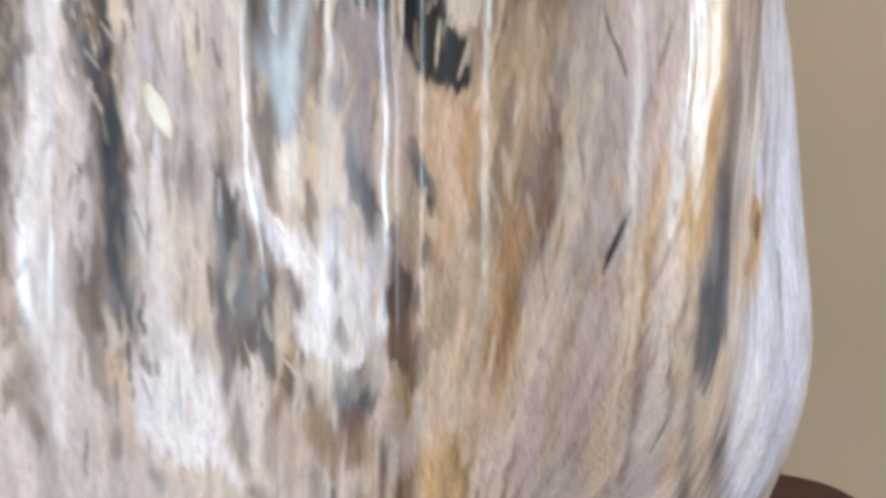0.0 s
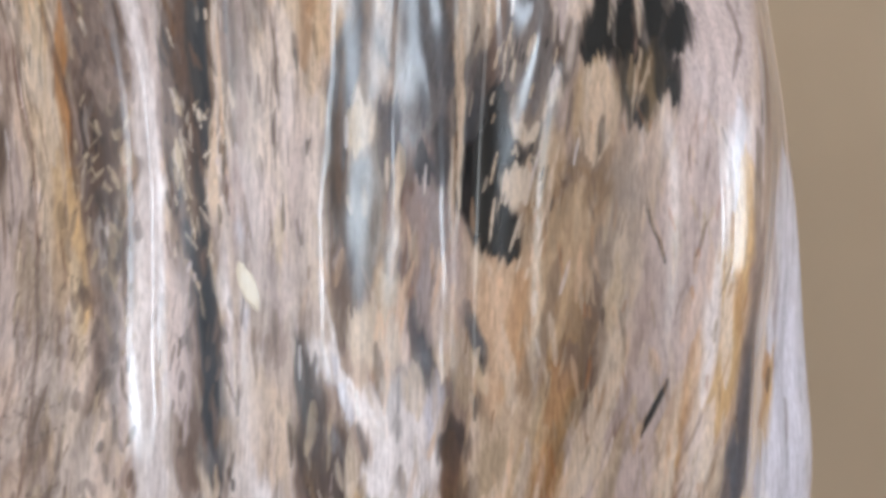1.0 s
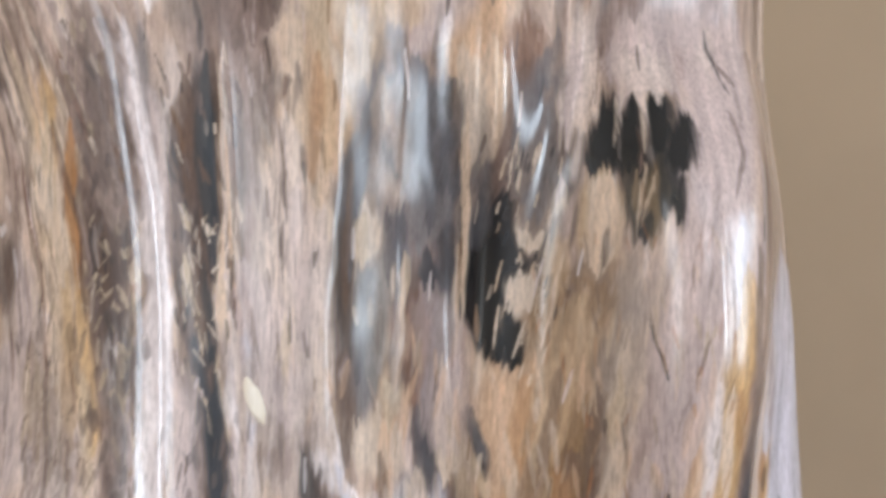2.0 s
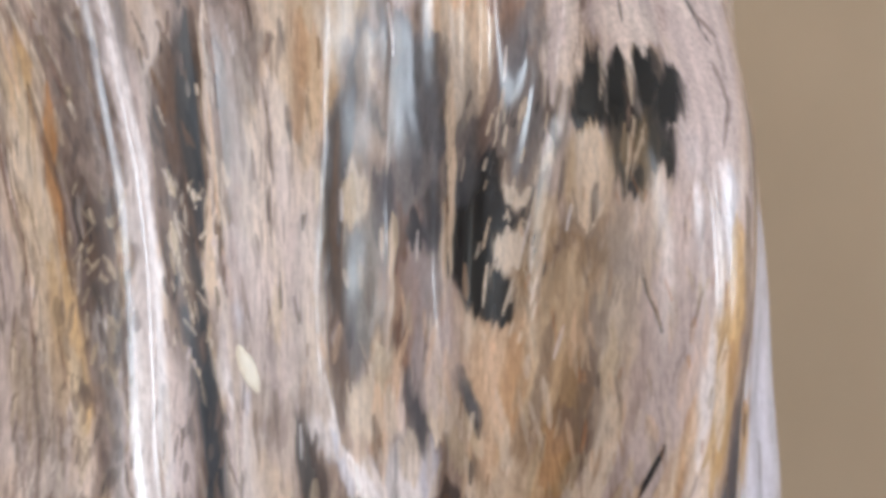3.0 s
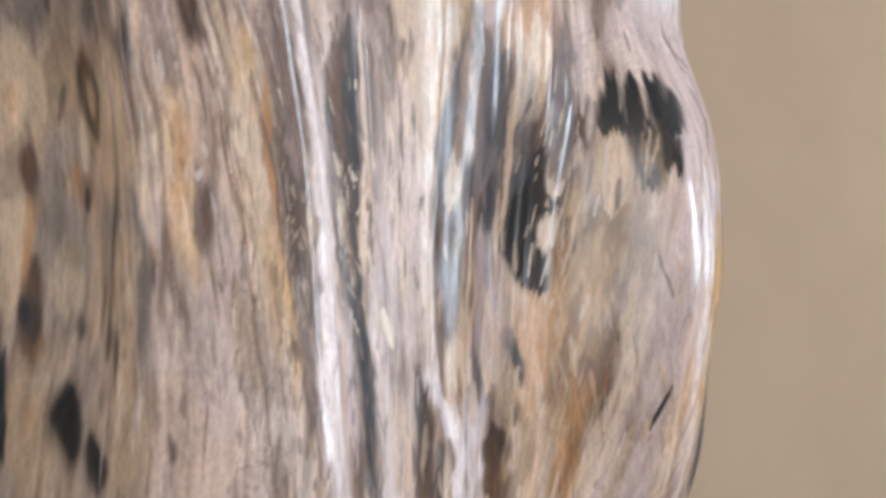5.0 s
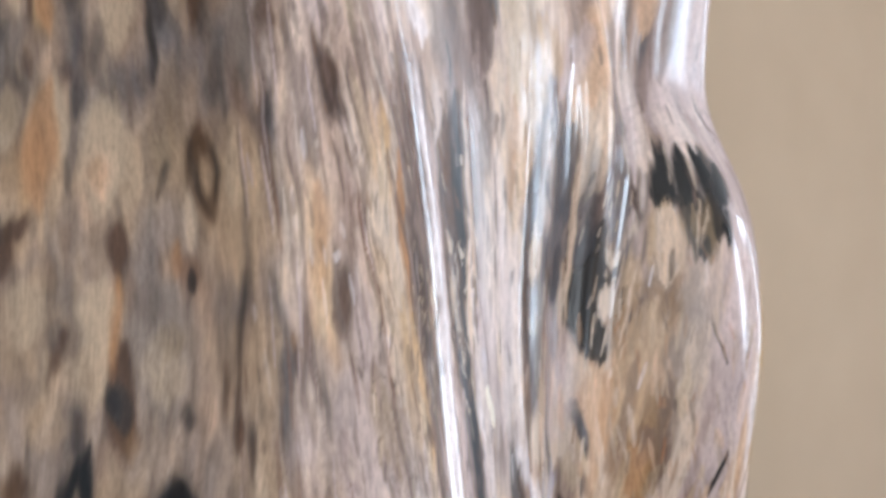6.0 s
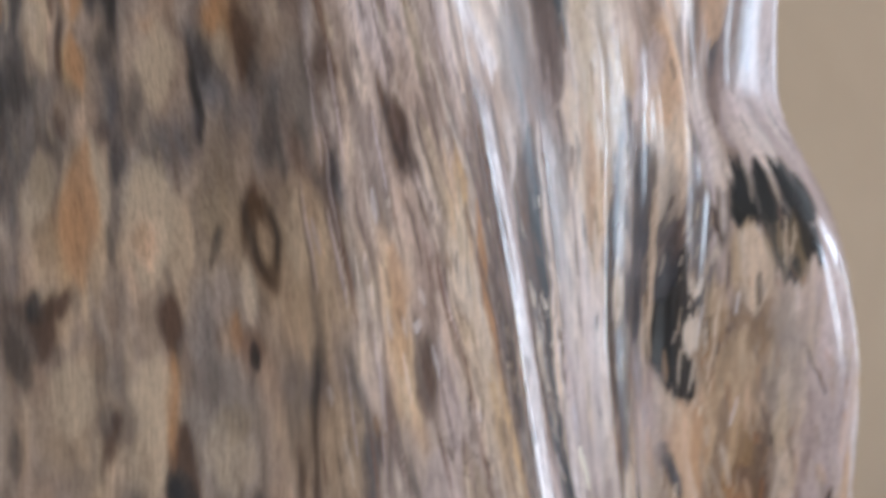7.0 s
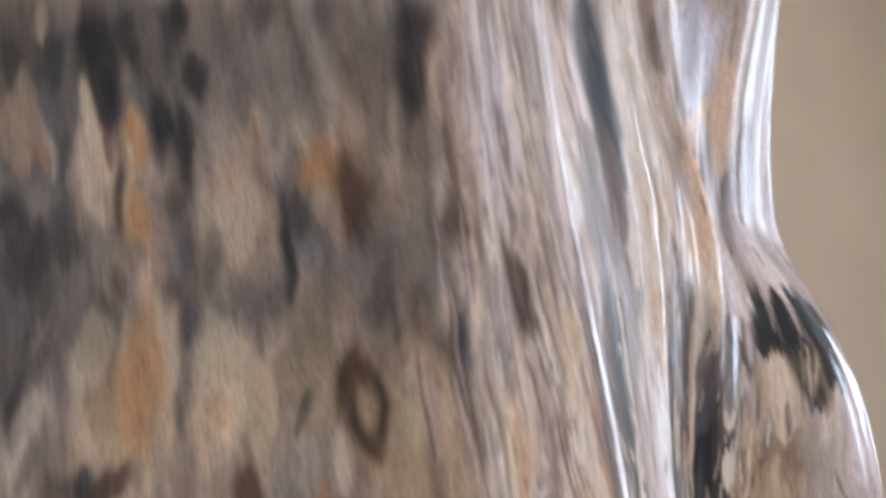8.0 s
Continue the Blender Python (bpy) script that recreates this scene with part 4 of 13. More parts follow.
dab(STEEL, .35, 12.5, 6, (0.0591, 1.15), (0.0591, 1.1125), (0.0591, 1.0875))
dab(SLATE, .4, 5.6, 6, (0.112, 1.145), (0.1091, 1.11), (0.1034, 1.08))
dab(SLATE, .4, 5.1, 6, (0.1564, 1.13), (0.1612, 1.105), (0.1658, 1.07))
dab(STEEL, .4, 4.9, 6, (0.2031, 1.145), (0.2075, 1.11), (0.2115, 1.07))
dab(UMBER, .4, 2.5, 6, (0.2269, 1.0875), (0.23, 1.06))
# the same crest lower down, its highlight painted in white
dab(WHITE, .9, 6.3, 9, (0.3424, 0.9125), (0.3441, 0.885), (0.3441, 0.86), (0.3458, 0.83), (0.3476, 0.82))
dab(CREAM, .6, 7.1, 7, (0.3306, 0.895), (0.3306, 0.865), (0.329, 0.845))
dab(UMBER, .6, 4.3, 7, (0.3584, 0.9025), (0.3602, 0.8775), (0.3602, 0.855))
dab(PEACH, .6, 2.2, 6, (0.3639, 0.895), (0.3657, 0.85), (0.3657, 0.825))
dab(WHITE, .8, 16.2, 4, (0.3808, 0.8875), (0.3827, 0.865), (0.3827, 0.8375))
dab(BARK, .85, 5.9, 6, (0.4008, 0.915), (0.4048, 0.8825), (0.4089, 0.8725))
dab(CREAM, .7, 5.5, 4, (0.4109, 0.88), (0.4109, 0.86), (0.413, 0.845))
dab(AMBER, .75, 5.5, 6, (0.4266, 0.8825), (0.4341, 0.8575), (0.44, 0.835))
dab(HONEY, .7, 2.6, 3, (0.4209, 0.885), (0.4247, 0.8675))
dab(WHITE, .9, 12.7, 3, (0.4498, 0.925), (0.4517, 0.8975), (0.4517, 0.8725))
dab(SLATE, .7, 8.0, 3, (0.4555, 0.87), (0.4555, 0.8575), (0.4573, 0.8425))
dab(UMBER, .6, 5.9, 4, (0.442, 0.87), (0.4439, 0.8425))
dab(BARK, .85, 8.1, 4, (0.4799, 0.9075), (0.4814, 0.89), (0.4799, 0.8675))
dab(HONEY, .8, 9.7, 8, (0.5268, 0.945), (0.5229, 0.9075), (0.5146, 0.865), (0.509, 0.83))
dab(OCHRE, .9, 12.9, 6, (0.5079, 0.84), (0.5046, 0.8225), (0.5036, 0.8))
dab(AMBER, .6, 8.2, 7, (0.4885, 0.8775), (0.4853, 0.845), (0.4792, 0.81))
dab(CREAM, .6, 3.1, 6, (0.4761, 0.87), (0.4761, 0.84), (0.4761, 0.805))
dab(TAN, .6, 5.0, 6, (0.4625, 0.84), (0.4625, 0.805))
dab(CREAM, .6, 4.5, 6, (0.5578, 0.925), (0.5473, 0.8825), (0.5442, 0.81))
dab(ROSE, .6, 10.1, 7, (0.5676, 0.9225), (0.5594, 0.8675), (0.5578, 0.8475))
dab(ROSE, .7, 12.4, 4, (0.5676, 0.845), (0.5824, 0.8075))
dab(CREAM, .7, 1.7, 1, (0.5427, 0.845), (0.5488, 0.845))
dab(CREAM, .7, 1.6, 1, (0.584, 0.8475), (0.5594, 0.845))
dab(PEACH, .75, 4.1, 7, (0.5952, 0.92), (0.5939, 0.865), (0.6108, 0.8075))
dab(PALE, .6, 7.5, 7, (0.6121, 0.86), (0.6378, 0.805))
dab(CREAM, .5, 3.6, 6, (0.627, 0.855), (0.651, 0.805))
dab(STEEL, .85, 7.3, 7, (0.6321, 0.93), (0.6331, 0.8775), (0.643, 0.8425), (0.6752, 0.8))
dab(OCHRE, .8, 8.6, 6, (0.6921, 0.9375), (0.651, 0.8925), (0.651, 0.8625))
# right flank, its pale reflection put into the colour
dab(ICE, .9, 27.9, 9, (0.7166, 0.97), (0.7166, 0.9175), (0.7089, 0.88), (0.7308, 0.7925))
dab(SILT, .5, 2.8, 3, (0.7062, 0.9575), (0.7116, 0.9275))
dab(SILT, .5, 2.1, 3, (0.7284, 0.9525), (0.7284, 0.91))
dab(PALE, .5, 9.9, 6, (0.3339, 0.8375), (0.3306, 0.8175))
dab(PALE, .5, 15.1, 6, (0.3676, 0.8325), (0.3732, 0.81))
dab(CREAM, .5, 13.1, 6, (0.4189, 0.835), (0.4228, 0.8075))
dab(BARK, .9, 7.7, 4, (0.3906, 1.1925), (0.3847, 1.1775), (0.3808, 1.1625))
dab(MAUVE, .7, 8.5, 6, (0.3751, 1.165), (0.377, 1.14), (0.3789, 1.1175))
dab(BARK, .6, 3.7, 4, (0.3657, 1.19), (0.3657, 1.1675))
dab(PEACH, .8, 9.9, 7, (0.4089, 1.1975), (0.4109, 1.1425), (0.415, 1.0875))
dab(OCHRE, .7, 3.6, 4, (0.4303, 1.1775), (0.4303, 1.1325))
dab(PEACH, .85, 10.6, 6, (0.5427, 1.2125), (0.4845, 1.17), (0.4784, 1.13))
dab(RUST, .3, 4.5, 4, (0.4885, 1.19), (0.4822, 1.16))
dab(SLATE, .85, 6.4, 6, (0.584, 1.215), (0.5759, 1.17), (0.5397, 1.13))
dab(WHITE, .6, 1.2, 3, (0.5759, 1.215), (0.5726, 1.18))
# lilac sheen of the neck, painted as colour
dab(ICE, .9, 19.7, 7, (0.627, 1.225), (0.627, 1.1925), (0.6135, 1.155))
dab(CREAM, .8, 4.4, 4, (0.4752, 1.1425), (0.4761, 1.1175), (0.4807, 1.0925))
dab(SLATE, .7, 10.7, 4, (0.5427, 1.1425), (0.4964, 1.11))
dab(SLATE, .8, 13.1, 4, (0.44, 1.13), (0.4479, 1.105), (0.4591, 1.0775))
dab(INK, .7, 7.8, 3, (0.4885, 1.0725), (0.4936, 1.045))
dab(ROSE, .8, 11.4, 3, (0.6042, 1.155), (0.5808, 1.14))
dab(ROSE, .7, 2.7, 2, (0.5855, 1.135), (0.5759, 1.12))
dab(TAN, .9, 9.2, 2, (0.5533, 1.0875), (0.5473, 1.055))
dab(UMBER, .6, 2.6, 4, (0.2679, 1.1325), (0.2679, 1.12), (0.2664, 1.1075))
dab(MAUVE, .5, 13.5, 7, (0.3118, 1.1375), (0.3103, 1.09), (0.3088, 1.0475))
dab(UMBER, .6, 3.9, 4, (0.2945, 1.0575), (0.3002, 1.0425), (0.3059, 1.025))
dab(UMBER, .5, 3.3, 4, (0.3088, 1.055), (0.3118, 1.035), (0.3148, 1.0125))
dab(MAUVE, .5, 5.0, 7, (0.2743, 1.1075), (0.2711, 1.065), (0.2664, 1.0175))
dab(BARK, .6, 1.5, 3, (0.2401, 1.0175), (0.2434, 0.995), (0.2457, 0.98))
dab(BARK, .6, 0.8, 3, (0.2401, 1.125), (0.2391, 1.0875))
dab(OLIVE, .5, 10.3, 4, (0.177, 1.1175), (0.1658, 1.0675), (0.154, 1.0275))
dab(OCHRE, .5, 5.0, 7, (0.2504, 1.1), (0.2528, 1.045), (0.2579, 1.025))
dab(CREAM, .5, 3.5, 7, (0.262, 1.0375), (0.2664, 1.005), (0.2695, 0.97))
dab(UMBER, .5, 2.3, 3, (0.2634, 1.0375), (0.2649, 1.0175))
dab(PALE, .5, 12.4, 9, (0.2823, 1.0125), (0.2871, 0.975), (0.2945, 0.93))
dab(UMBER, .4, 5.2, 4, (0.2664, 0.9825), (0.2727, 0.9525))
dab(BARK, .75, 2.8, 4, (0.3529, 1.025), (0.3584, 0.98), (0.3621, 0.945))
dab(INK, .7, 3.0, 4, (0.3584, 0.975), (0.3621, 0.945), (0.3676, 0.915))
dab(CREAM, .7, 2.7, 4, (0.3676, 1.035), (0.3713, 1.0025))
dab(UMBER, .5, 1.9, 6, (0.3866, 1.0975), (0.3847, 1.0625))
dab(PALE, .8, 13.8, 7, (0.5792, 0.8925), (0.5743, 0.86), (0.5726, 0.845))
dab(PALE, .7, 17.0, 6, (0.599, 0.84), (0.6135, 0.8075))
dab(CREAM, .6, 6.7, 6, (0.5268, 0.83), (0.5282, 0.805))
dab(ROSE, .6, 7.4, 6, (0.5977, 0.885), (0.6029, 0.85))
dab(STEEL, .8, 3.5, 6, (0.3356, 1.1425), (0.3356, 1.1225), (0.3356, 1.1025))
dab(CREAM, .75, 6.3, 7, (0.3476, 1.145), (0.3458, 1.12), (0.3458, 1.0975))
dab(SILT, .6, 4.4, 6, (0.3547, 1.125), (0.3547, 1.1), (0.3566, 1.0775))
dab(CREAM, .7, 2.6, 6, (0.3602, 1.1125), (0.3621, 1.0875), (0.3639, 1.0625))
dab(UMBER, .6, 3.6, 7, (0.3751, 1.15), (0.3732, 1.11), (0.3713, 1.0625))
dab(PALE, .6, 4.8, 7, (0.3866, 1.1525), (0.3847, 1.11), (0.3827, 1.0625))
dab(RUSSET, .5, 1.3, 4, (0.3906, 1.1525), (0.3906, 1.1275), (0.3886, 1.1075))
dab(TAN, .55, 6.5, 7, (0.4008, 1.155), (0.3987, 1.11), (0.3946, 1.065))
dab(OCHRE, .7, 4.5, 6, (0.4209, 1.1575), (0.4247, 1.14), (0.4228, 1.125))
dab(TAN, .7, 4.1, 6, (0.4189, 1.1225), (0.4169, 1.095), (0.4169, 1.0675))
dab(RUSSET, .6, 2.8, 6, (0.4228, 1.11), (0.4209, 1.085), (0.4189, 1.0625))
dab(BARK, .7, 2.9, 6, (0.4303, 1.1225), (0.4247, 1.0925), (0.4228, 1.065))
dab(ASH, .7, 6.7, 6, (0.4361, 1.1225), (0.44, 1.095), (0.442, 1.0675))
dab(MAUVE, .75, 8.9, 6, (0.4479, 1.1625), (0.4479, 1.1425), (0.4498, 1.12))
dab(BARK, .85, 3.0, 6, (0.4641, 1.155), (0.4641, 1.1325), (0.4656, 1.11))
dab(PEACH, .75, 10.0, 7, (0.4792, 1.1675), (0.4761, 1.125), (0.4784, 1.08))
dab(OLIVE, .6, 4.5, 6, (0.2186, 1.1225), (0.2218, 1.0925), (0.2279, 1.065))
dab(TAN, .5, 14.5, 6, (0.1704, 1.11), (0.1492, 1.0675))
dab(BARK, .75, 1.8, 3, (0.2664, 1.0475), (0.2695, 1.035), (0.2695, 1.015))
dab(BARK, .9, 1.1, 3, (0.2457, 1.02), (0.2468, 1.005), (0.248, 0.985))
dab(UMBER, .6, 1.2, 4, (0.2412, 1.0575), (0.2445, 1.0325), (0.2468, 1.01))
dab(CREAM, .75, 0.7, 1, (0.2886, 1.015), (0.2775, 1.0125))
dab(CREAM, .75, 0.7, 1, (0.2871, 0.9975), (0.2759, 0.995))
dab(CREAM, .8, 1.0, 1, (0.303, 1.0175), (0.3242, 1.0175))
dab(CREAM, .6, 0.7, 1, (0.2886, 1.005), (0.296, 1.005))
dab(INK, .75, 2.9, 2, (0.3103, 1.0475), (0.3103, 1.04))
dab(INK, .6, 2.4, 2, (0.3133, 1.0375), (0.3148, 1.0275))
dab(BARK, .6, 2.3, 2, (0.303, 1.06), (0.303, 1.0475))
dab(UMBER, .6, 4.8, 4, (0.3148, 1.0225), (0.3194, 1.0025))
dab(ASH, .6, 3.8, 4, (0.3163, 1.0125), (0.321, 0.9925))
dab(ROSE, .8, 6.8, 7, (0.3424, 1.0075), (0.3441, 0.9825), (0.3476, 0.9525))
dab(UMBER, .75, 3.8, 6, (0.3494, 1.0175), (0.3547, 0.99), (0.3584, 0.96))
dab(INK, .8, 2.9, 4, (0.3584, 0.985), (0.3621, 0.9675), (0.3657, 0.945))
dab(ICE, .85, 2.5, 7, (0.3676, 1.035), (0.3713, 1.01), (0.3732, 0.98), (0.3751, 0.9425))
dab(MAUVE, .6, 4.2, 4, (0.3847, 1.0175), (0.3866, 0.995), (0.3886, 0.98))
dab(BARK, .6, 2.8, 2, (0.3808, 0.9925), (0.3847, 0.99))
dab(PALE, .7, 6.4, 7, (0.3906, 1.0225), (0.3906, 0.985), (0.3926, 0.94))
dab(MAUVE, .5, 2.2, 4, (0.3847, 0.9675), (0.3866, 0.94))
dab(UMBER, .8, 3.0, 6, (0.4169, 1.045), (0.415, 1.0075), (0.415, 0.9725))
dab(ASH, .75, 5.2, 6, (0.4228, 1.0375), (0.4228, 1.005), (0.4228, 0.9775))
dab(SLATE, .6, 4.0, 4, (0.4209, 0.9875), (0.4189, 0.965))
dab(TAN, .7, 4.1, 6, (0.4341, 1.025), (0.438, 0.9875), (0.4322, 0.9525))
dab(RUSSET, .85, 8.0, 4, (0.4459, 1.0225), (0.4517, 0.9975), (0.4536, 0.9775))
dab(PEACH, .7, 3.0, 3, (0.4439, 0.99), (0.4459, 0.9625))
dab(SLATE, .85, 8.1, 6, (0.4656, 1.0475), (0.4656, 1.015), (0.4641, 0.9925))
dab(UMBER, .75, 5.1, 6, (0.4625, 0.985), (0.4711, 0.955), (0.4761, 0.9225))
dab(CREAM, .75, 6.5, 6, (0.4761, 1.0025), (0.4807, 0.9675), (0.4853, 0.93))
dab(ROSE, .5, 6.5, 4, (0.4459, 0.97), (0.4555, 0.9375))
dab(SLATE, .6, 4.4, 4, (0.206, 1.15), (0.2088, 1.135))
dab(SLATE, .6, 10.1, 6, (0.1658, 1.185), (0.1704, 1.165), (0.1748, 1.1425))
dab(STEEL, .5, 6.4, 6, (0.1982, 1.1675), (0.2031, 1.145), (0.2031, 1.12))
dab(BARK, .6, 3.1, 3, (0.1176, 1.1575), (0.1176, 1.1425))
dab(UMBER, .5, 3.1, 3, (0.134, 1.16), (0.1313, 1.145))
dab(CREAM, .6, 6.7, 7, (0.1232, 1.13), (0.1204, 1.1), (0.1176, 1.0775))
dab(PEACH, .6, 6.6, 6, (0.1148, 1.1025), (0.1148, 1.0775), (0.1148, 1.0675))
dab(HONEY, .8, 7.2, 6, (0.0858, 1.1275), (0.0829, 1.1), (0.077, 1.0725))
dab(TAN, .5, 6.0, 6, (0.0975, 1.1225), (0.0975, 1.09), (0.0888, 1.055))
dab(STEEL, .7, 2.7, 6, (0.112, 1.14), (0.1091, 1.1175), (0.1034, 1.0975))
dab(CREAM, .5, 9.3, 6, (0.0405, 1.1225), (0.0312, 1.09), (0.0249, 1.065))
dab(BARK, .75, 9.2, 3, (0.0436, 1.0725), (0.0498, 1.0525), (0.0498, 1.0325))
dab(SEPIA, .6, 5.4, 3, (0.0711, 1.0675), (0.0651, 1.0475))
dab(CREAM, .7, 1.7, 2, (0.0651, 1.075), (0.0621, 1.0625))
dab(BARK, .8, 5.8, 3, (0.1313, 1.065), (0.1286, 1.045))
dab(PEACH, .5, 3.7, 4, (0.1259, 1.045), (0.1259, 1.02))
dab(RUST, .5, 1.6, 4, (0.1286, 1.0425), (0.1259, 1.02))
dab(STEEL, .5, 9.3, 7, (0.1516, 1.08), (0.1492, 1.0525), (0.154, 1.0225))
dab(CREAM, .5, 4.0, 6, (0.177, 1.08), (0.177, 1.055))
dab(BARK, .75, 2.6, 2, (0.1748, 1.045), (0.1748, 1.0375))
dab(TAN, .5, 7.9, 7, (0.2088, 1.0975), (0.2115, 1.0725), (0.214, 1.05))
dab(INK, .6, 1.9, 3, (0.2127, 1.045), (0.2127, 1.0275))
dab(SLATE, .5, 3.3, 6, (0.2175, 1.14), (0.2218, 1.1175), (0.2228, 1.0875))
dab(STEEL, .5, 2.8, 6, (0.2218, 1.0975), (0.2228, 1.0675))
dab(UMBER, .6, 2.5, 4, (0.2289, 1.1625), (0.231, 1.1425))
dab(UMBER, .6, 3.1, 4, (0.248, 1.14), (0.248, 1.1225))
dab(BARK, .6, 1.5, 4, (0.2606, 1.165), (0.262, 1.1425))
dab(ROSE, .5, 7.6, 6, (0.2945, 1.1775), (0.3016, 1.1475))
dab(PALE, .5, 3.8, 6, (0.2743, 1.1175), (0.2775, 1.0925))
dab(MAUVE, .6, 6.4, 6, (0.3602, 1.17), (0.3566, 1.135), (0.3566, 1.105))
dab(UMBER, .5, 4.3, 6, (0.3512, 1.1575), (0.3494, 1.135))
dab(PALE, .5, 5.3, 6, (0.3695, 1.1325), (0.3732, 1.09), (0.3789, 1.0575))
dab(CREAM, .5, 5.9, 6, (0.4008, 1.2125), (0.4048, 1.1675), (0.4069, 1.1375))
dab(OCHRE, .6, 2.8, 4, (0.4228, 1.1625), (0.4169, 1.12))
dab(INK, .7, 3.6, 4, (0.0946, 1.2325), (0.0888, 1.22))
dab(BLACK, .85, 8.1, 4, (0.08, 1.235), (0.0829, 1.22), (0.0888, 1.2))
dab(BLACK, .75, 5.9, 4, (0.1091, 1.2225), (0.112, 1.2075), (0.112, 1.1925))
dab(OCHRE, .85, 5.6, 3, (0.0946, 1.205), (0.0946, 1.19))
dab(OCHRE, .8, 4.5, 3, (0.0946, 1.1775), (0.0946, 1.155))
dab(SLATE, .6, 10.2, 6, (0.028, 1.1875), (0.0249, 1.165), (0.0155, 1.1425))
dab(CREAM, .5, 5.8, 4, (0.0651, 1.21), (0.0651, 1.18))
# broad dim strokes: dark mineral, deepened to match this side's shade
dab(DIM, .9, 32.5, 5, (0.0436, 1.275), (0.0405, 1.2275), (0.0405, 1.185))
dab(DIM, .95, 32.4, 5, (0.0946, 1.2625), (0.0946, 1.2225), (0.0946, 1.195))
dab(STONE_G, .7, 17.6, 5, (0.1392, 1.2475), (0.1392, 1.215), (0.134, 1.1875))
dab(STONE_G, .7, 16.1, 5, (0.1726, 1.2375), (0.1681, 1.2125), (0.1658, 1.1925))
dab(INK, .7, 8.1, 4, (0.0343, 1.27), (0.0312, 1.26))
dab(RUSSET, .7, 9.4, 5, (0.0436, 1.245), (0.0436, 1.2175), (0.0468, 1.195))
dab(OLIVE, .5, 8.0, 4, (0.0312, 1.26), (0.0312, 1.2425))
dab(CLAY, .6, 5.0, 5, (0.0468, 1.265), (0.0468, 1.2475), (0.0468, 1.235))
dab(SLATE, .8, 8.9, 5, (0.0591, 1.2425), (0.0591, 1.2175), (0.0591, 1.19))
dab(INK, .9, 10.4, 4, (0.08, 1.2625), (0.08, 1.2425), (0.0829, 1.225))
dab(BLACK, .9, 8.2, 4, (0.0858, 1.23), (0.0858, 1.215), (0.0858, 1.2025))
dab(STEEL, .7, 6.9, 4, (0.0741, 1.2275), (0.0741, 1.2125))
dab(CLAY, .7, 8.3, 4, (0.0711, 1.2075), (0.0741, 1.1925), (0.0711, 1.18))
dab(PEACH, .4, 4.2, 4, (0.077, 1.2), (0.077, 1.1875))
dab(CLAY, .7, 3.2, 4, (0.0946, 1.2375), (0.0946, 1.2275), (0.0946, 1.2175))
dab(INK, .8, 7.2, 4, (0.0975, 1.255), (0.1005, 1.2425), (0.1005, 1.2275))
dab(SLATE, .6, 6.4, 4, (0.112, 1.25), (0.112, 1.2375))
dab(CLAY, .6, 4.0, 3, (0.1091, 1.225), (0.1091, 1.22))
dab(OCHRE, .85, 5.2, 3, (0.0975, 1.2075), (0.0975, 1.1975), (0.0975, 1.185))
dab(INK, .8, 6.0, 4, (0.1091, 1.2175), (0.1091, 1.2025), (0.1091, 1.185))
dab(INK, .85, 4.9, 4, (0.1176, 1.21), (0.1176, 1.1975), (0.1204, 1.1825))
dab(BLACK, .9, 5.9, 3, (0.1286, 1.2225), (0.1286, 1.215), (0.1286, 1.2075))
dab(INK, .8, 5.3, 4, (0.1232, 1.25), (0.1232, 1.2375), (0.1204, 1.225))
dab(RUSSET, .5, 4.5, 2, (0.1313, 1.2325), (0.134, 1.225))
dab(SLATE, .55, 5.8, 4, (0.1492, 1.2175), (0.1467, 1.205), (0.1467, 1.195))
dab(CLAY, .5, 4.3, 4, (0.1366, 1.21), (0.1366, 1.19))
dab(STONE_G, .6, 8.8, 4, (0.1704, 1.2275), (0.1704, 1.215), (0.1726, 1.2025))
dab(SLATE, .5, 3.9, 4, (0.154, 1.24), (0.1564, 1.2275))
dab(CLAY, .6, 10.9, 4, (0.1392, 1.185), (0.1392, 1.175))
dab(SLATE, .55, 2.0, 4, (0.1588, 1.2), (0.1588, 1.185))
dab(OCHRE, .5, 11.0, 3, (0.177, 1.1775), (0.177, 1.17), (0.177, 1.1625))
dab(RUST, .75, 6.9, 2, (0.1791, 1.18), (0.177, 1.175), (0.1748, 1.17))
dab(SLATE, .6, 2.9, 4, (0.1812, 1.2325), (0.1833, 1.2225))
# more dim strokes, which paint the far left as dark as its shade
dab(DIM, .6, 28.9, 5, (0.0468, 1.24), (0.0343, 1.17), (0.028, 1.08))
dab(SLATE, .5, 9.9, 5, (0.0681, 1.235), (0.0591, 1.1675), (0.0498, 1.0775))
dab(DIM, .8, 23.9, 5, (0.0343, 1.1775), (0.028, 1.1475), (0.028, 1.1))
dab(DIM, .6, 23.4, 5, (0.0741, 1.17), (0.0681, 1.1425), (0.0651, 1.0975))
dab(CLAY, .7, 11.7, 5, (0.1467, 1.1675), (0.1443, 1.15), (0.1417, 1.1425))
dab(STONE_G, .7, 15.1, 5, (0.134, 1.1425), (0.1313, 1.125), (0.1259, 1.0925))
dab(INK, .8, 7.5, 2, (0.0312, 1.185), (0.0312, 1.1725))
dab(INK, .8, 6.4, 3, (0.0405, 1.175), (0.0405, 1.1575), (0.0374, 1.1425))
dab(SLATE, .7, 5.2, 3, (0.0498, 1.17), (0.0529, 1.16))
dab(SLATE, .7, 5.4, 4, (0.0343, 1.1475), (0.0343, 1.135))
dab(CLAY, .7, 6.4, 4, (0.0711, 1.1875), (0.0741, 1.175), (0.08, 1.165))
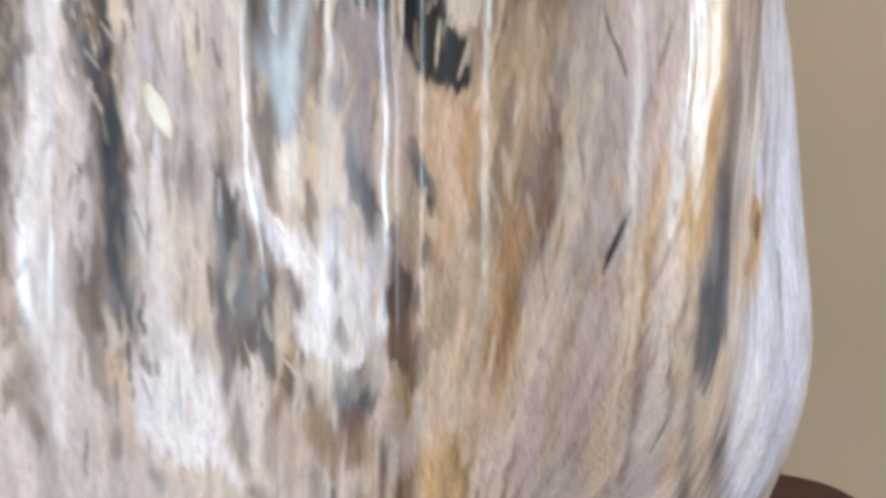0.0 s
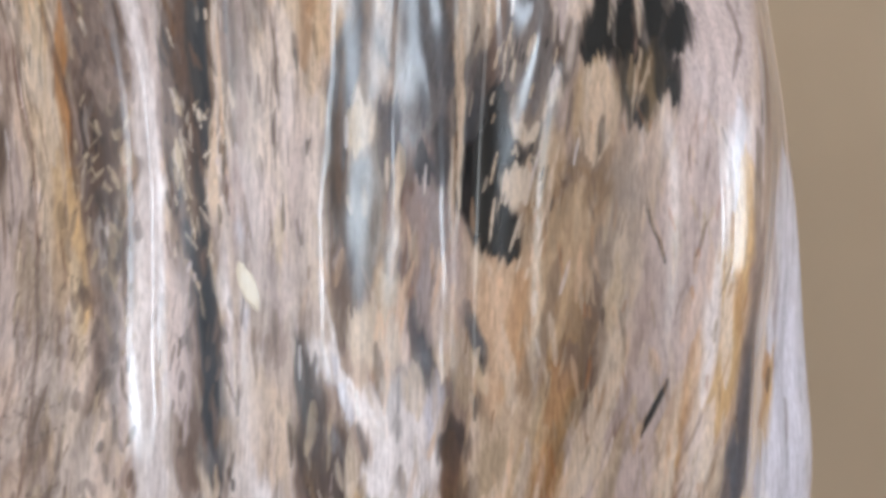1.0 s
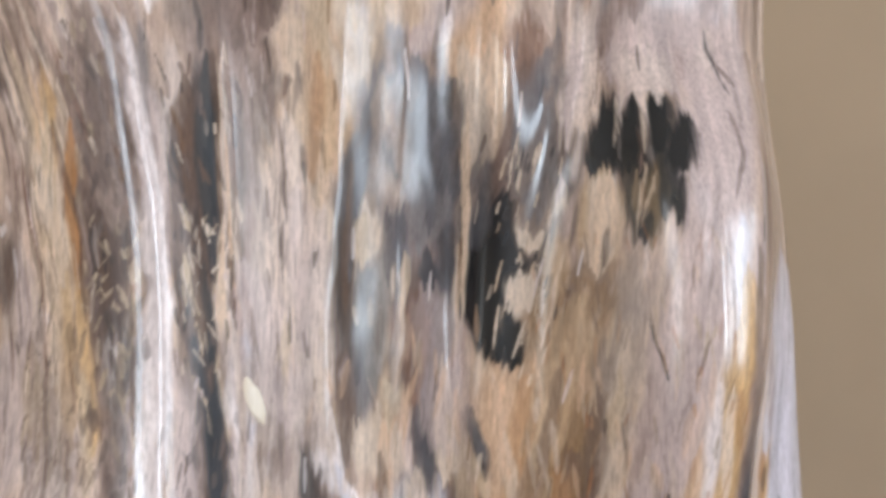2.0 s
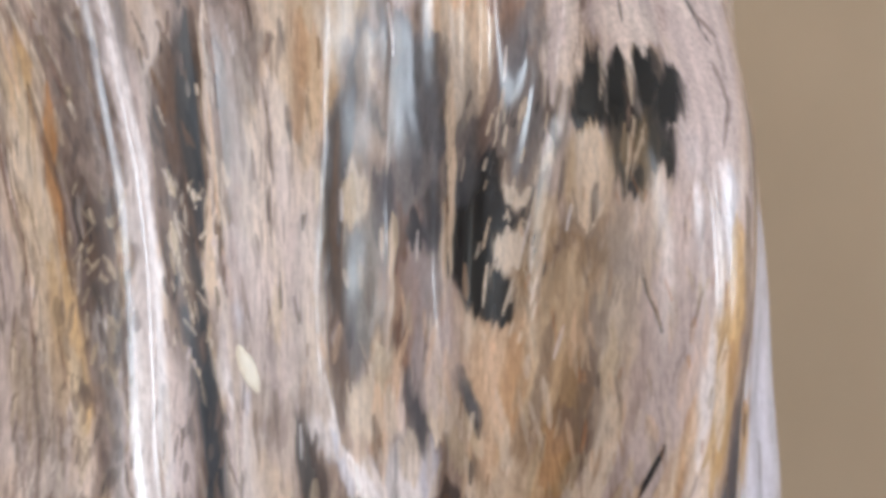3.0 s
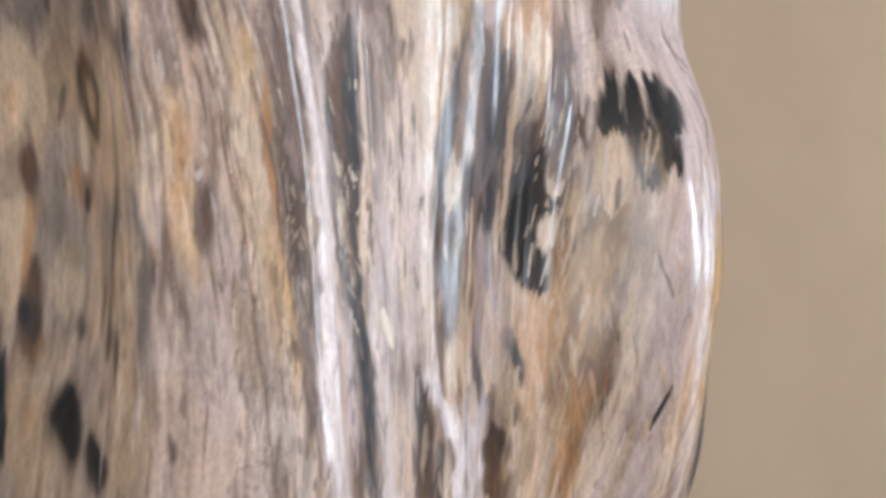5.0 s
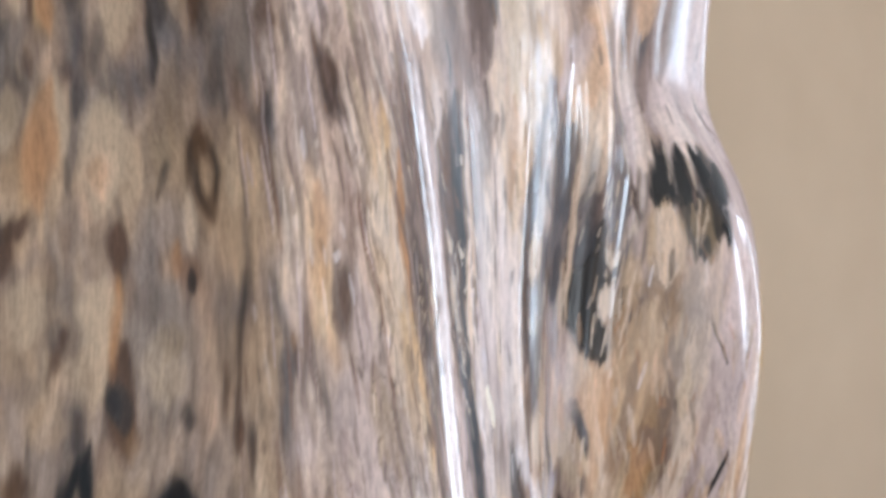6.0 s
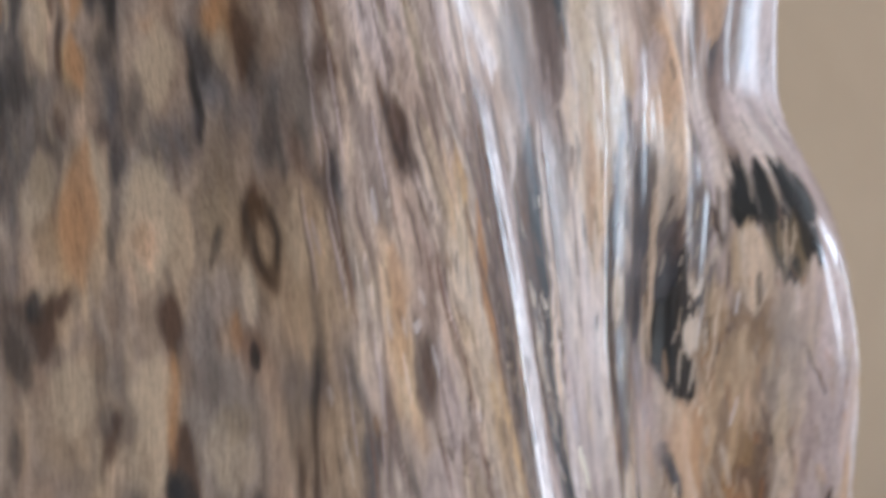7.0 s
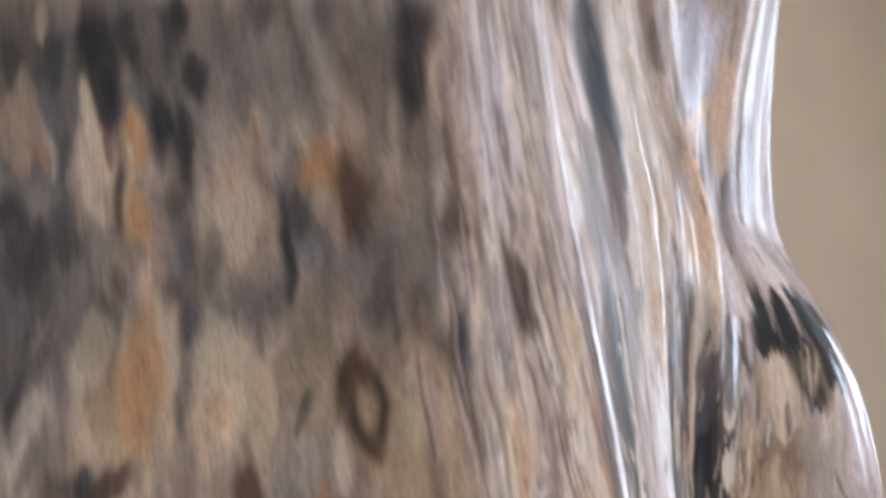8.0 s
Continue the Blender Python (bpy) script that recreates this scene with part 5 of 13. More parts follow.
dab(BARK, .75, 3.9, 4, (0.0858, 1.1825), (0.0858, 1.165), (0.0858, 1.1475), (0.0829, 1.135))
dab(OCHRE, .75, 6.5, 3, (0.0946, 1.1775), (0.0946, 1.17), (0.0946, 1.16))
dab(HONEY, .7, 2.9, 2, (0.0975, 1.1725), (0.0975, 1.1625))
dab(BARK, .7, 1.4, 2, (0.0917, 1.17), (0.0946, 1.16), (0.0946, 1.1525))
dab(SLATE, .7, 8.2, 4, (0.112, 1.17), (0.112, 1.1525), (0.1091, 1.1375))
dab(STEEL, .5, 4.2, 4, (0.0621, 1.1575), (0.0651, 1.145))
dab(BARK, .7, 3.6, 3, (0.077, 1.145), (0.077, 1.1325), (0.077, 1.1225))
dab(PEACH, .7, 6.8, 4, (0.0946, 1.13), (0.0975, 1.12), (0.0975, 1.105))
dab(RUSSET, .7, 4.8, 4, (0.0858, 1.125), (0.0858, 1.1125), (0.0829, 1.105))
dab(SLATE, .65, 3.9, 4, (0.112, 1.13), (0.112, 1.115))
dab(BARK, .6, 2.6, 3, (0.1286, 1.15), (0.1259, 1.1425), (0.1232, 1.135))
dab(SLATE, .6, 3.4, 4, (0.134, 1.16), (0.1313, 1.15))
dab(CLAY, .6, 9.1, 4, (0.1417, 1.1675), (0.1417, 1.1575), (0.1443, 1.145))
dab(STEEL, .8, 6.7, 4, (0.1681, 1.16), (0.1681, 1.15), (0.1704, 1.14))
dab(BLACK, .85, 1.9, 2, (0.1588, 1.155), (0.1612, 1.145), (0.1635, 1.135))
dab(BLACK, .7, 1.8, 2, (0.1588, 1.1325), (0.1588, 1.1275))
dab(SLATE, .6, 3.8, 4, (0.1492, 1.135), (0.1492, 1.1225))
dab(CLAY, .7, 7.6, 4, (0.1176, 1.12), (0.1176, 1.11))
dab(CLAY, .7, 7.4, 4, (0.1392, 1.1175), (0.1417, 1.11))
dab(STONE_G, .8, 24.3, 5, (0.1853, 1.2375), (0.1812, 1.215), (0.177, 1.19))
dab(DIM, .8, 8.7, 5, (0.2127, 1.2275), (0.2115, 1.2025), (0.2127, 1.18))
dab(FAWN, .8, 20.2, 5, (0.236, 1.2275), (0.2391, 1.1925), (0.2528, 1.1575))
dab(SLATE, .75, 3.9, 4, (0.154, 1.24), (0.1564, 1.2275))
dab(INK, .7, 5.2, 4, (0.1833, 1.2325), (0.1853, 1.225), (0.1853, 1.22))
dab(CLAY, .5, 7.9, 4, (0.1982, 1.2175), (0.1982, 1.2025), (0.1965, 1.185))
dab(INK, .75, 5.7, 4, (0.2152, 1.2225), (0.2152, 1.2125), (0.214, 1.205))
dab(INK, .7, 4.2, 3, (0.2102, 1.2), (0.2127, 1.19), (0.2127, 1.1825))
dab(BARK, .6, 3.5, 3, (0.2186, 1.2225), (0.2197, 1.2075), (0.2197, 1.1975))
dab(STONE_G, .6, 2.5, 4, (0.2075, 1.21), (0.2102, 1.2025))
dab(RUST, .8, 8.3, 2, (0.177, 1.1825), (0.1748, 1.175), (0.1748, 1.1675))
dab(SEPIA, .7, 6.0, 2, (0.1873, 1.1775), (0.1873, 1.17), (0.1873, 1.165))
dab(CLAY, .6, 5.2, 3, (0.1982, 1.1775), (0.1982, 1.1625))
dab(PEACH, .5, 2.2, 5, (0.2207, 1.2075), (0.2228, 1.1925), (0.2259, 1.1775))
dab(COCOA, .5, 2.7, 4, (0.2391, 1.2075), (0.2423, 1.1925), (0.2468, 1.18))
dab(ROSE, .5, 3.3, 5, (0.23, 1.21), (0.235, 1.1925), (0.2412, 1.1775))
dab(COCOA, .55, 4.0, 4, (0.2553, 1.195), (0.262, 1.18), (0.2634, 1.1675))
dab(UMBER, .5, 2.3, 4, (0.2186, 1.1775), (0.2207, 1.1625))
dab(SAND, .6, 6.1, 5, (0.2727, 1.2025), (0.2759, 1.185), (0.2807, 1.1675))
dab(SAND, .5, 1.8, 4, (0.2259, 1.1725), (0.2279, 1.1575))
dab(STONE_G, .75, 10.0, 5, (0.2102, 1.1625), (0.2152, 1.1375), (0.2175, 1.1075))
dab(FAWN, .8, 17.2, 5, (0.2664, 1.165), (0.2649, 1.135), (0.2649, 1.0925))
dab(CLAY, .7, 11.5, 4, (0.1999, 1.165), (0.2015, 1.1525))
dab(RUST, .7, 8.3, 2, (0.177, 1.175), (0.177, 1.17))
dab(SEPIA, .75, 4.1, 3, (0.1873, 1.1675), (0.1892, 1.1575), (0.1873, 1.1475))
dab(UMBER, .5, 6.8, 4, (0.1873, 1.1625), (0.1873, 1.1525))
dab(STEEL, .8, 6.2, 4, (0.1658, 1.1625), (0.1681, 1.15), (0.1704, 1.14))
dab(BLACK, .85, 2.1, 2, (0.1588, 1.1525), (0.1612, 1.145), (0.1635, 1.1325))
dab(BARK, .6, 3.4, 2, (0.1564, 1.1325), (0.1588, 1.1275))
dab(BARK, .6, 2.2, 4, (0.1588, 1.1725), (0.1588, 1.165), (0.1588, 1.155))
dab(SLATE, .7, 3.5, 4, (0.1999, 1.135), (0.1999, 1.125), (0.1999, 1.1125))
dab(UMBER, .55, 5.1, 4, (0.214, 1.1275), (0.214, 1.1175))
dab(BARK, .65, 2.0, 4, (0.2175, 1.16), (0.2207, 1.1475), (0.2228, 1.1325))
dab(INK, .65, 3.0, 4, (0.2238, 1.1175), (0.2259, 1.1075), (0.2259, 1.1))
dab(BARK, .7, 2.6, 3, (0.2269, 1.1525), (0.2289, 1.145), (0.2289, 1.1375))
dab(SAND, .6, 1.6, 4, (0.234, 1.145), (0.236, 1.1375), (0.237, 1.13))
dab(COCOA, .6, 6.0, 4, (0.2423, 1.1375), (0.2434, 1.13))
dab(BARK, .75, 3.5, 3, (0.2592, 1.1425), (0.262, 1.13), (0.2649, 1.1175))
dab(COCOA, .5, 2.3, 4, (0.2649, 1.1175), (0.2649, 1.1075))
dab(CREAM, .5, 1.3, 2, (0.2664, 1.145), (0.2679, 1.135), (0.2711, 1.125))
dab(SAND, .5, 2.9, 4, (0.2401, 1.1575), (0.2457, 1.145), (0.2528, 1.13))
dab(ROSE, .6, 3.2, 4, (0.2528, 1.12), (0.254, 1.1075), (0.2566, 1.1))
dab(CREAM, .6, 1.3, 1, (0.262, 1.1275), (0.2634, 1.1225))
dab(STEEL, .4, 6.8, 4, (0.1873, 1.145), (0.1873, 1.13))
dab(STONE_G, .6, 18.2, 4, (0.08, 1.1625), (0.08, 1.1425))
dab(BUFF, .85, 24.7, 4, (0.0946, 1.1325), (0.0917, 1.105), (0.0829, 1.0675))
dab(HONEY, .5, 12.6, 4, (0.08, 1.1125), (0.08, 1.09), (0.0829, 1.0725))
dab(CLAY, .6, 5.8, 4, (0.0888, 1.16), (0.0858, 1.1475))
dab(PEACH, .5, 8.1, 4, (0.0975, 1.15), (0.0975, 1.1375))
dab(SLATE, .55, 8.6, 3, (0.1062, 1.145), (0.1091, 1.1325))
dab(STEEL, .6, 6.0, 4, (0.1148, 1.135), (0.1148, 1.115), (0.1062, 1.0925))
dab(BARK, .45, 3.4, 3, (0.1204, 1.1425), (0.1148, 1.1225))
dab(BUFF, .85, 20.4, 4, (0.134, 1.115), (0.1286, 1.09), (0.1259, 1.07))
dab(PEACH, .6, 9.0, 4, (0.1313, 1.1075), (0.1232, 1.09), (0.1204, 1.08))
dab(SLATE, .5, 14.0, 4, (0.1443, 1.14), (0.1443, 1.125), (0.1443, 1.1175))
dab(STONE_G, .6, 7.5, 4, (0.1417, 1.12), (0.1417, 1.1075))
dab(OLIVE, .5, 10.7, 4, (0.1748, 1.135), (0.1658, 1.1175), (0.1564, 1.0875))
dab(BARK, .8, 2.2, 2, (0.1612, 1.145), (0.1612, 1.1325), (0.1612, 1.1275))
dab(SLATE, .6, 4.9, 3, (0.1588, 1.1425), (0.1588, 1.1325))
dab(BUFF, .8, 35.0, 4, (0.2102, 1.0975), (0.2127, 1.0775), (0.2152, 1.05))
dab(STONE_G, .7, 13.3, 4, (0.1635, 1.08), (0.154, 1.0625))
dab(SLATE, .55, 8.6, 3, (0.1982, 1.13), (0.1982, 1.115))
dab(CREAM, .5, 3.5, 2, (0.177, 1.075), (0.177, 1.0625))
dab(RUSSET, .6, 8.7, 4, (0.2127, 1.12), (0.2152, 1.1), (0.2175, 1.085))
dab(PEACH, .6, 3.4, 4, (0.2228, 1.125), (0.2269, 1.1075))
dab(CLAY, .6, 11.7, 4, (0.1982, 1.1125), (0.1999, 1.1025))
dab(SLATE, .7, 3.2, 4, (0.231, 1.1225), (0.232, 1.105), (0.233, 1.0925))
dab(STEEL, .6, 3.2, 4, (0.234, 1.09), (0.235, 1.07), (0.237, 1.05))
dab(DUSK, .6, 4.5, 4, (0.2528, 1.1275), (0.2516, 1.1075), (0.2516, 1.095))
dab(SAND, .6, 2.2, 4, (0.238, 1.1225), (0.2391, 1.1075))
dab(BARK, .75, 3.6, 3, (0.2664, 1.13), (0.2679, 1.1225), (0.2679, 1.11))
dab(COCOA, .5, 2.3, 4, (0.254, 1.0875), (0.254, 1.0775))
dab(ROSE, .6, 5.5, 5, (0.2759, 1.1275), (0.2759, 1.1025), (0.2759, 1.0825))
dab(PEACH, .7, 4.9, 4, (0.2492, 1.075), (0.2492, 1.0625), (0.2504, 1.05))
dab(OCHRE, .45, 2.4, 4, (0.2606, 1.0775), (0.262, 1.065), (0.262, 1.05))
dab(MAUVE, .6, 5.3, 4, (0.2695, 1.075), (0.2711, 1.0625), (0.2695, 1.05))
dab(BARK, .6, 1.3, 1, (0.2606, 1.055), (0.262, 1.05))
dab(BARK, .7, 7.8, 2, (0.0711, 1.07), (0.0681, 1.06))
dab(RUSSET, .7, 7.6, 2, (0.1313, 1.065), (0.1313, 1.06))
dab(BUFF, .85, 20.7, 4, (0.0858, 1.0475), (0.0829, 1.0175), (0.0888, 0.9725))
dab(BUFF, .8, 11.6, 4, (0.1176, 1.0375), (0.1176, 1.0075), (0.1204, 0.98))
dab(STONE_G, .85, 28.6, 4, (0.154, 1.045), (0.1588, 1.015), (0.1658, 0.9725))
dab(BUFF, .7, 17.1, 4, (0.2228, 1.0325), (0.2269, 1.0075), (0.23, 0.975))
dab(STONE_G, .6, 12.0, 4, (0.1034, 1.04), (0.1062, 1.0225))
dab(BARK, .6, 6.7, 2, (0.1313, 1.0625), (0.1313, 1.055), (0.1313, 1.0475))
dab(AMBER, .55, 3.3, 2, (0.1313, 1.0425), (0.1286, 1.0275))
dab(OCHRE, .5, 3.3, 2, (0.1286, 1.025), (0.1286, 1.005))
dab(SLATE, .55, 5.1, 2, (0.0946, 1.015), (0.0946, 1.01))
dab(SLATE, .65, 2.9, 1, (0.1005, 1.0175), (0.1005, 1.0125))
dab(SLATE, .6, 6.3, 2, (0.1062, 0.9825), (0.1062, 0.975))
dab(MAUVE, .5, 10.2, 2, (0.0711, 0.99), (0.0741, 0.985))
dab(PEACH, .6, 10.3, 2, (0.1034, 0.995), (0.1034, 0.9925))
dab(PEACH, .4, 10.3, 4, (0.1635, 1.0525), (0.1658, 1.04))
dab(RUSSET, .6, 5.1, 2, (0.1748, 1.055), (0.177, 1.04), (0.1726, 1.03))
dab(OLIVE, .45, 12.3, 4, (0.1658, 1.0225), (0.1704, 1.0075))
dab(SLATE, .5, 4.4, 2, (0.1812, 0.985), (0.1833, 0.9775))
dab(UMBER, .5, 3.0, 4, (0.2175, 1.0425), (0.2186, 1.025), (0.214, 1.0075), (0.2115, 0.985))
dab(SLATE, .55, 3.3, 4, (0.2207, 0.98), (0.2207, 0.975))
dab(STEEL, .5, 13.1, 4, (0.2031, 1.04), (0.2075, 1.02))
dab(SLATE, .6, 3.7, 4, (0.231, 1.0425), (0.233, 1.0275), (0.237, 1.015))
dab(SLATE, .75, 2.3, 3, (0.2391, 1.0075), (0.238, 0.9975))
dab(STEEL, .55, 2.1, 4, (0.238, 0.9975), (0.2391, 0.98))
dab(BARK, .65, 2.7, 4, (0.2457, 1.03), (0.2504, 1.005), (0.254, 0.985))
dab(SAND, .6, 2.4, 3, (0.2391, 1.045), (0.238, 1.035))
dab(PEACH, .85, 6.1, 4, (0.2516, 1.055), (0.254, 1.0375), (0.2579, 1.025))
dab(SAND, .6, 5.8, 4, (0.2592, 1.0125), (0.262, 1))
dab(BARK, .75, 1.7, 2, (0.2606, 1.0525), (0.2634, 1.035), (0.2649, 1.015))
dab(STONE_G, .6, 5.3, 4, (0.2695, 1.045), (0.2679, 1.025))
dab(ROSE, .6, 8.0, 4, (0.2807, 1.0375), (0.2807, 1.0175), (0.2807, 0.9925))
dab(STONE_G, .6, 6.9, 4, (0.2457, 1), (0.2468, 0.985))
dab(COCOA, .45, 2.9, 3, (0.2695, 1.0025), (0.2695, 0.995))
dab(BUFF, .8, 27.2, 4, (0.1366, 0.9525), (0.1417, 0.9325), (0.1516, 0.9))
dab(BUFF, .8, 11.9, 4, (0.2279, 0.9775), (0.2289, 0.9525), (0.232, 0.91))
dab(FAWN, .7, 18.5, 5, (0.2606, 0.9625), (0.2634, 0.9375), (0.2664, 0.9075))
dab(SLATE, .6, 5.5, 2, (0.1091, 0.97), (0.112, 0.96))
dab(SLATE, .6, 4.1, 2, (0.1635, 0.935), (0.1658, 0.9225))
dab(SLATE, .5, 4.2, 2, (0.2046, 0.9275), (0.2031, 0.9175))
dab(AMBER, .5, 5.2, 3, (0.1392, 0.94), (0.1443, 0.9325))
dab(PEACH, .6, 14.6, 3, (0.1062, 0.925), (0.1091, 0.915))
dab(CREAM, .5, 7.1, 2, (0.0711, 0.955), (0.0741, 0.9475))
dab(BARK, .7, 2.1, 2, (0.2207, 0.98), (0.2218, 0.9675), (0.2218, 0.9575))
dab(UMBER, .5, 3.0, 4, (0.2115, 0.99), (0.214, 0.975))
dab(SAND, .6, 3.4, 4, (0.2238, 0.97), (0.2249, 0.95), (0.2249, 0.94))
dab(STEEL, .6, 2.6, 4, (0.238, 0.9925), (0.238, 0.9775), (0.2391, 0.9575))
dab(CLAY, .45, 6.3, 2, (0.2031, 0.945), (0.206, 0.9375))
dab(ROSE, .6, 6.8, 4, (0.2468, 0.9825), (0.2468, 0.965))
dab(UMBER, .5, 2.1, 2, (0.2579, 0.975), (0.2606, 0.9625))
dab(BARK, .55, 1.1, 2, (0.2457, 0.955), (0.2468, 0.9425))
dab(COCOA, .4, 5.3, 3, (0.2664, 0.9625), (0.2679, 0.9525))
dab(SAND, .6, 1.9, 2, (0.2528, 0.975), (0.2553, 0.96), (0.2566, 0.955))
dab(COCOA, .45, 4.5, 2, (0.231, 0.92), (0.237, 0.9175))
dab(TAN, .55, 4.0, 5, (0.2974, 0.9875), (0.3016, 0.9675), (0.3059, 0.9575))
dab(OLIVE, .5, 2.6, 4, (0.3088, 0.9825), (0.3118, 0.9725))
dab(MAUVE, .45, 4.6, 5, (0.3194, 0.9775), (0.3194, 0.9525), (0.3258, 0.925))
dab(UMBER, .6, 1.5, 2, (0.3179, 0.9625), (0.3194, 0.955))
dab(PALE, .9, 4.8, 7, (0.3323, 0.995), (0.3323, 0.9675), (0.3339, 0.945), (0.3389, 0.9225))
dab(ROSE, .8, 5.1, 7, (0.3406, 0.9975), (0.3441, 0.9625), (0.3458, 0.93))
dab(UMBER, .6, 3.4, 7, (0.3476, 0.9975), (0.3476, 0.975), (0.3512, 0.9225))
dab(INK, .9, 3.2, 4, (0.3547, 0.99), (0.3566, 0.975), (0.3621, 0.9525), (0.3657, 0.9225))
dab(TAN, .7, 1.6, 4, (0.3584, 0.9975), (0.3621, 0.9825), (0.3657, 0.9625))
dab(ROSE, .9, 2.6, 5, (0.3676, 0.9975), (0.3676, 0.975), (0.3695, 0.945), (0.3732, 0.9225))
dab(UMBER, .5, 2.7, 4, (0.3827, 0.9975), (0.3847, 0.975))
dab(MAUVE, .5, 3.5, 4, (0.3847, 0.97), (0.3886, 0.9525))
dab(PALE, .6, 7.0, 7, (0.3789, 0.9525), (0.3808, 0.9225))
dab(BARK, .85, 3.5, 4, (0.3987, 0.9525), (0.4008, 0.94), (0.4028, 0.92))
dab(PALE, .8, 1.0, 4, (0.4048, 0.97), (0.4048, 0.945))
dab(PALE, .45, 9.7, 7, (0.3103, 0.915), (0.3163, 0.8725))
dab(TAN, .5, 1.6, 5, (0.3002, 0.925), (0.3074, 0.895))
dab(MAUVE, .5, 3.5, 7, (0.3274, 0.935), (0.3274, 0.9125), (0.3339, 0.89), (0.3356, 0.8625))
# white on the rib again, vein and painted highlight in one
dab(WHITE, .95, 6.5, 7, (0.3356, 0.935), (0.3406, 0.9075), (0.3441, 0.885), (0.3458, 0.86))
dab(UMBER, .75, 5.2, 6, (0.3547, 0.9275), (0.3566, 0.905), (0.3566, 0.89))
dab(INK, .8, 3.8, 4, (0.3639, 0.9325), (0.3657, 0.9175), (0.3639, 0.895), (0.3657, 0.8825))
dab(ASH, .7, 1.7, 3, (0.3584, 0.9125), (0.3584, 0.905))
dab(CREAM, .8, 1.6, 4, (0.3566, 0.9075), (0.3621, 0.8875), (0.3657, 0.8725))
dab(ICE, .8, 5.4, 4, (0.377, 0.9025), (0.377, 0.8875))
dab(WHITE, .85, 11.2, 4, (0.377, 0.8825), (0.3789, 0.87), (0.3789, 0.8575))
dab(PALE, .55, 4.9, 5, (0.3886, 0.9225), (0.3906, 0.885))
dab(BLACK, .9, 0.9, 1, (0.3926, 0.92), (0.3967, 0.91), (0.3987, 0.8975))
dab(UMBER, .6, 1.4, 4, (0.3987, 0.8975), (0.4028, 0.855))
dab(BARK, .85, 5.9, 5, (0.4028, 0.9325), (0.4048, 0.91), (0.4069, 0.89))
dab(RUSSET, .75, 3.7, 4, (0.4109, 0.895), (0.4109, 0.8825))
dab(PALE, .65, 4.8, 4, (0.4089, 0.88), (0.4109, 0.8525))
dab(PALE, .5, 6.8, 7, (0.3946, 1), (0.3946, 0.9625))
dab(BARK, .7, 0.9, 3, (0.413, 1), (0.413, 0.9875))
dab(ROSE, .8, 1.3, 2, (0.4169, 0.9975), (0.415, 0.99))
dab(ROSE, .9, 1.7, 2, (0.413, 0.955), (0.4169, 0.94))
dab(STEEL, .75, 6.1, 4, (0.4247, 0.9975), (0.4247, 0.9775))
dab(UMBER, .75, 3.6, 4, (0.4189, 0.9775), (0.4189, 0.9525))
dab(CREAM, .6, 4.4, 4, (0.4285, 0.97), (0.4266, 0.945))
dab(PEACH, .8, 3.1, 4, (0.442, 0.99), (0.44, 0.965), (0.44, 0.92))
dab(RUSSET, .85, 6.8, 4, (0.4498, 1.0025), (0.4498, 0.9825))
dab(PEACH, .85, 2.1, 4, (0.4498, 0.98), (0.4498, 0.9575))
dab(RUSSET, .6, 2.0, 4, (0.438, 0.9525), (0.438, 0.9275))
dab(RUSSET, .75, 3.8, 4, (0.4573, 0.98), (0.4591, 0.945))
dab(SLATE, .8, 5.1, 5, (0.4656, 1), (0.4641, 0.97), (0.4641, 0.935))
dab(CREAM, .85, 5.8, 4, (0.4722, 0.98), (0.4722, 0.9625))
dab(PALE, .85, 8.0, 5, (0.4517, 0.9475), (0.4536, 0.92))
dab(CREAM, .8, 5.8, 4, (0.4877, 0.9975), (0.4885, 0.9775))
dab(PEACH, .75, 8.5, 7, (0.5025, 0.985), (0.5004, 0.965), (0.4994, 0.94))
dab(ASH, .85, 3.7, 2, (0.4869, 0.9725), (0.4893, 0.9625), (0.4927, 0.9525))
dab(BLACK, .8, 1.6, 1, (0.4954, 0.9525), (0.4984, 0.9375))
dab(BLACK, .9, 1.2, 1, (0.4936, 0.9275), (0.4945, 0.92))
dab(SLATE, .5, 3.1, 4, (0.4711, 0.9525), (0.4722, 0.925))
dab(TAN, .6, 8.3, 7, (0.5169, 0.99), (0.5146, 0.9525), (0.5112, 0.92))
dab(AMBER, .6, 6.6, 6, (0.5353, 0.955), (0.5324, 0.9275))
dab(HONEY, .5, 7.2, 7, (0.5204, 0.945), (0.5169, 0.92))
dab(BARK, .85, 5.4, 5, (0.4008, 0.9275), (0.4048, 0.9025), (0.4089, 0.885))
dab(BARK, .85, 4.8, 4, (0.415, 0.9125), (0.4169, 0.8875))
dab(CREAM, .8, 0.8, 2, (0.4089, 0.915), (0.4109, 0.89))
dab(PALE, .65, 7.4, 4, (0.4109, 0.8775), (0.415, 0.8525))
dab(CREAM, .85, 1.5, 1, (0.4209, 0.9225), (0.4228, 0.9025), (0.4266, 0.8975))
dab(CREAM, .85, 1.1, 1, (0.4228, 0.8975), (0.4228, 0.86))
dab(CREAM, .85, 1.2, 1, (0.4285, 0.875), (0.4322, 0.8525))
dab(CREAM, .8, 1.4, 1, (0.442, 0.8675), (0.4341, 0.865))
dab(OLIVE, .85, 3.3, 3, (0.4285, 0.895), (0.4285, 0.8775))
dab(OLIVE, .75, 3.3, 3, (0.4266, 0.865), (0.4285, 0.8525))
dab(BARK, .8, 3.3, 3, (0.4303, 0.89), (0.4361, 0.8725))
dab(UMBER, .7, 4.5, 4, (0.438, 0.8625), (0.44, 0.85))
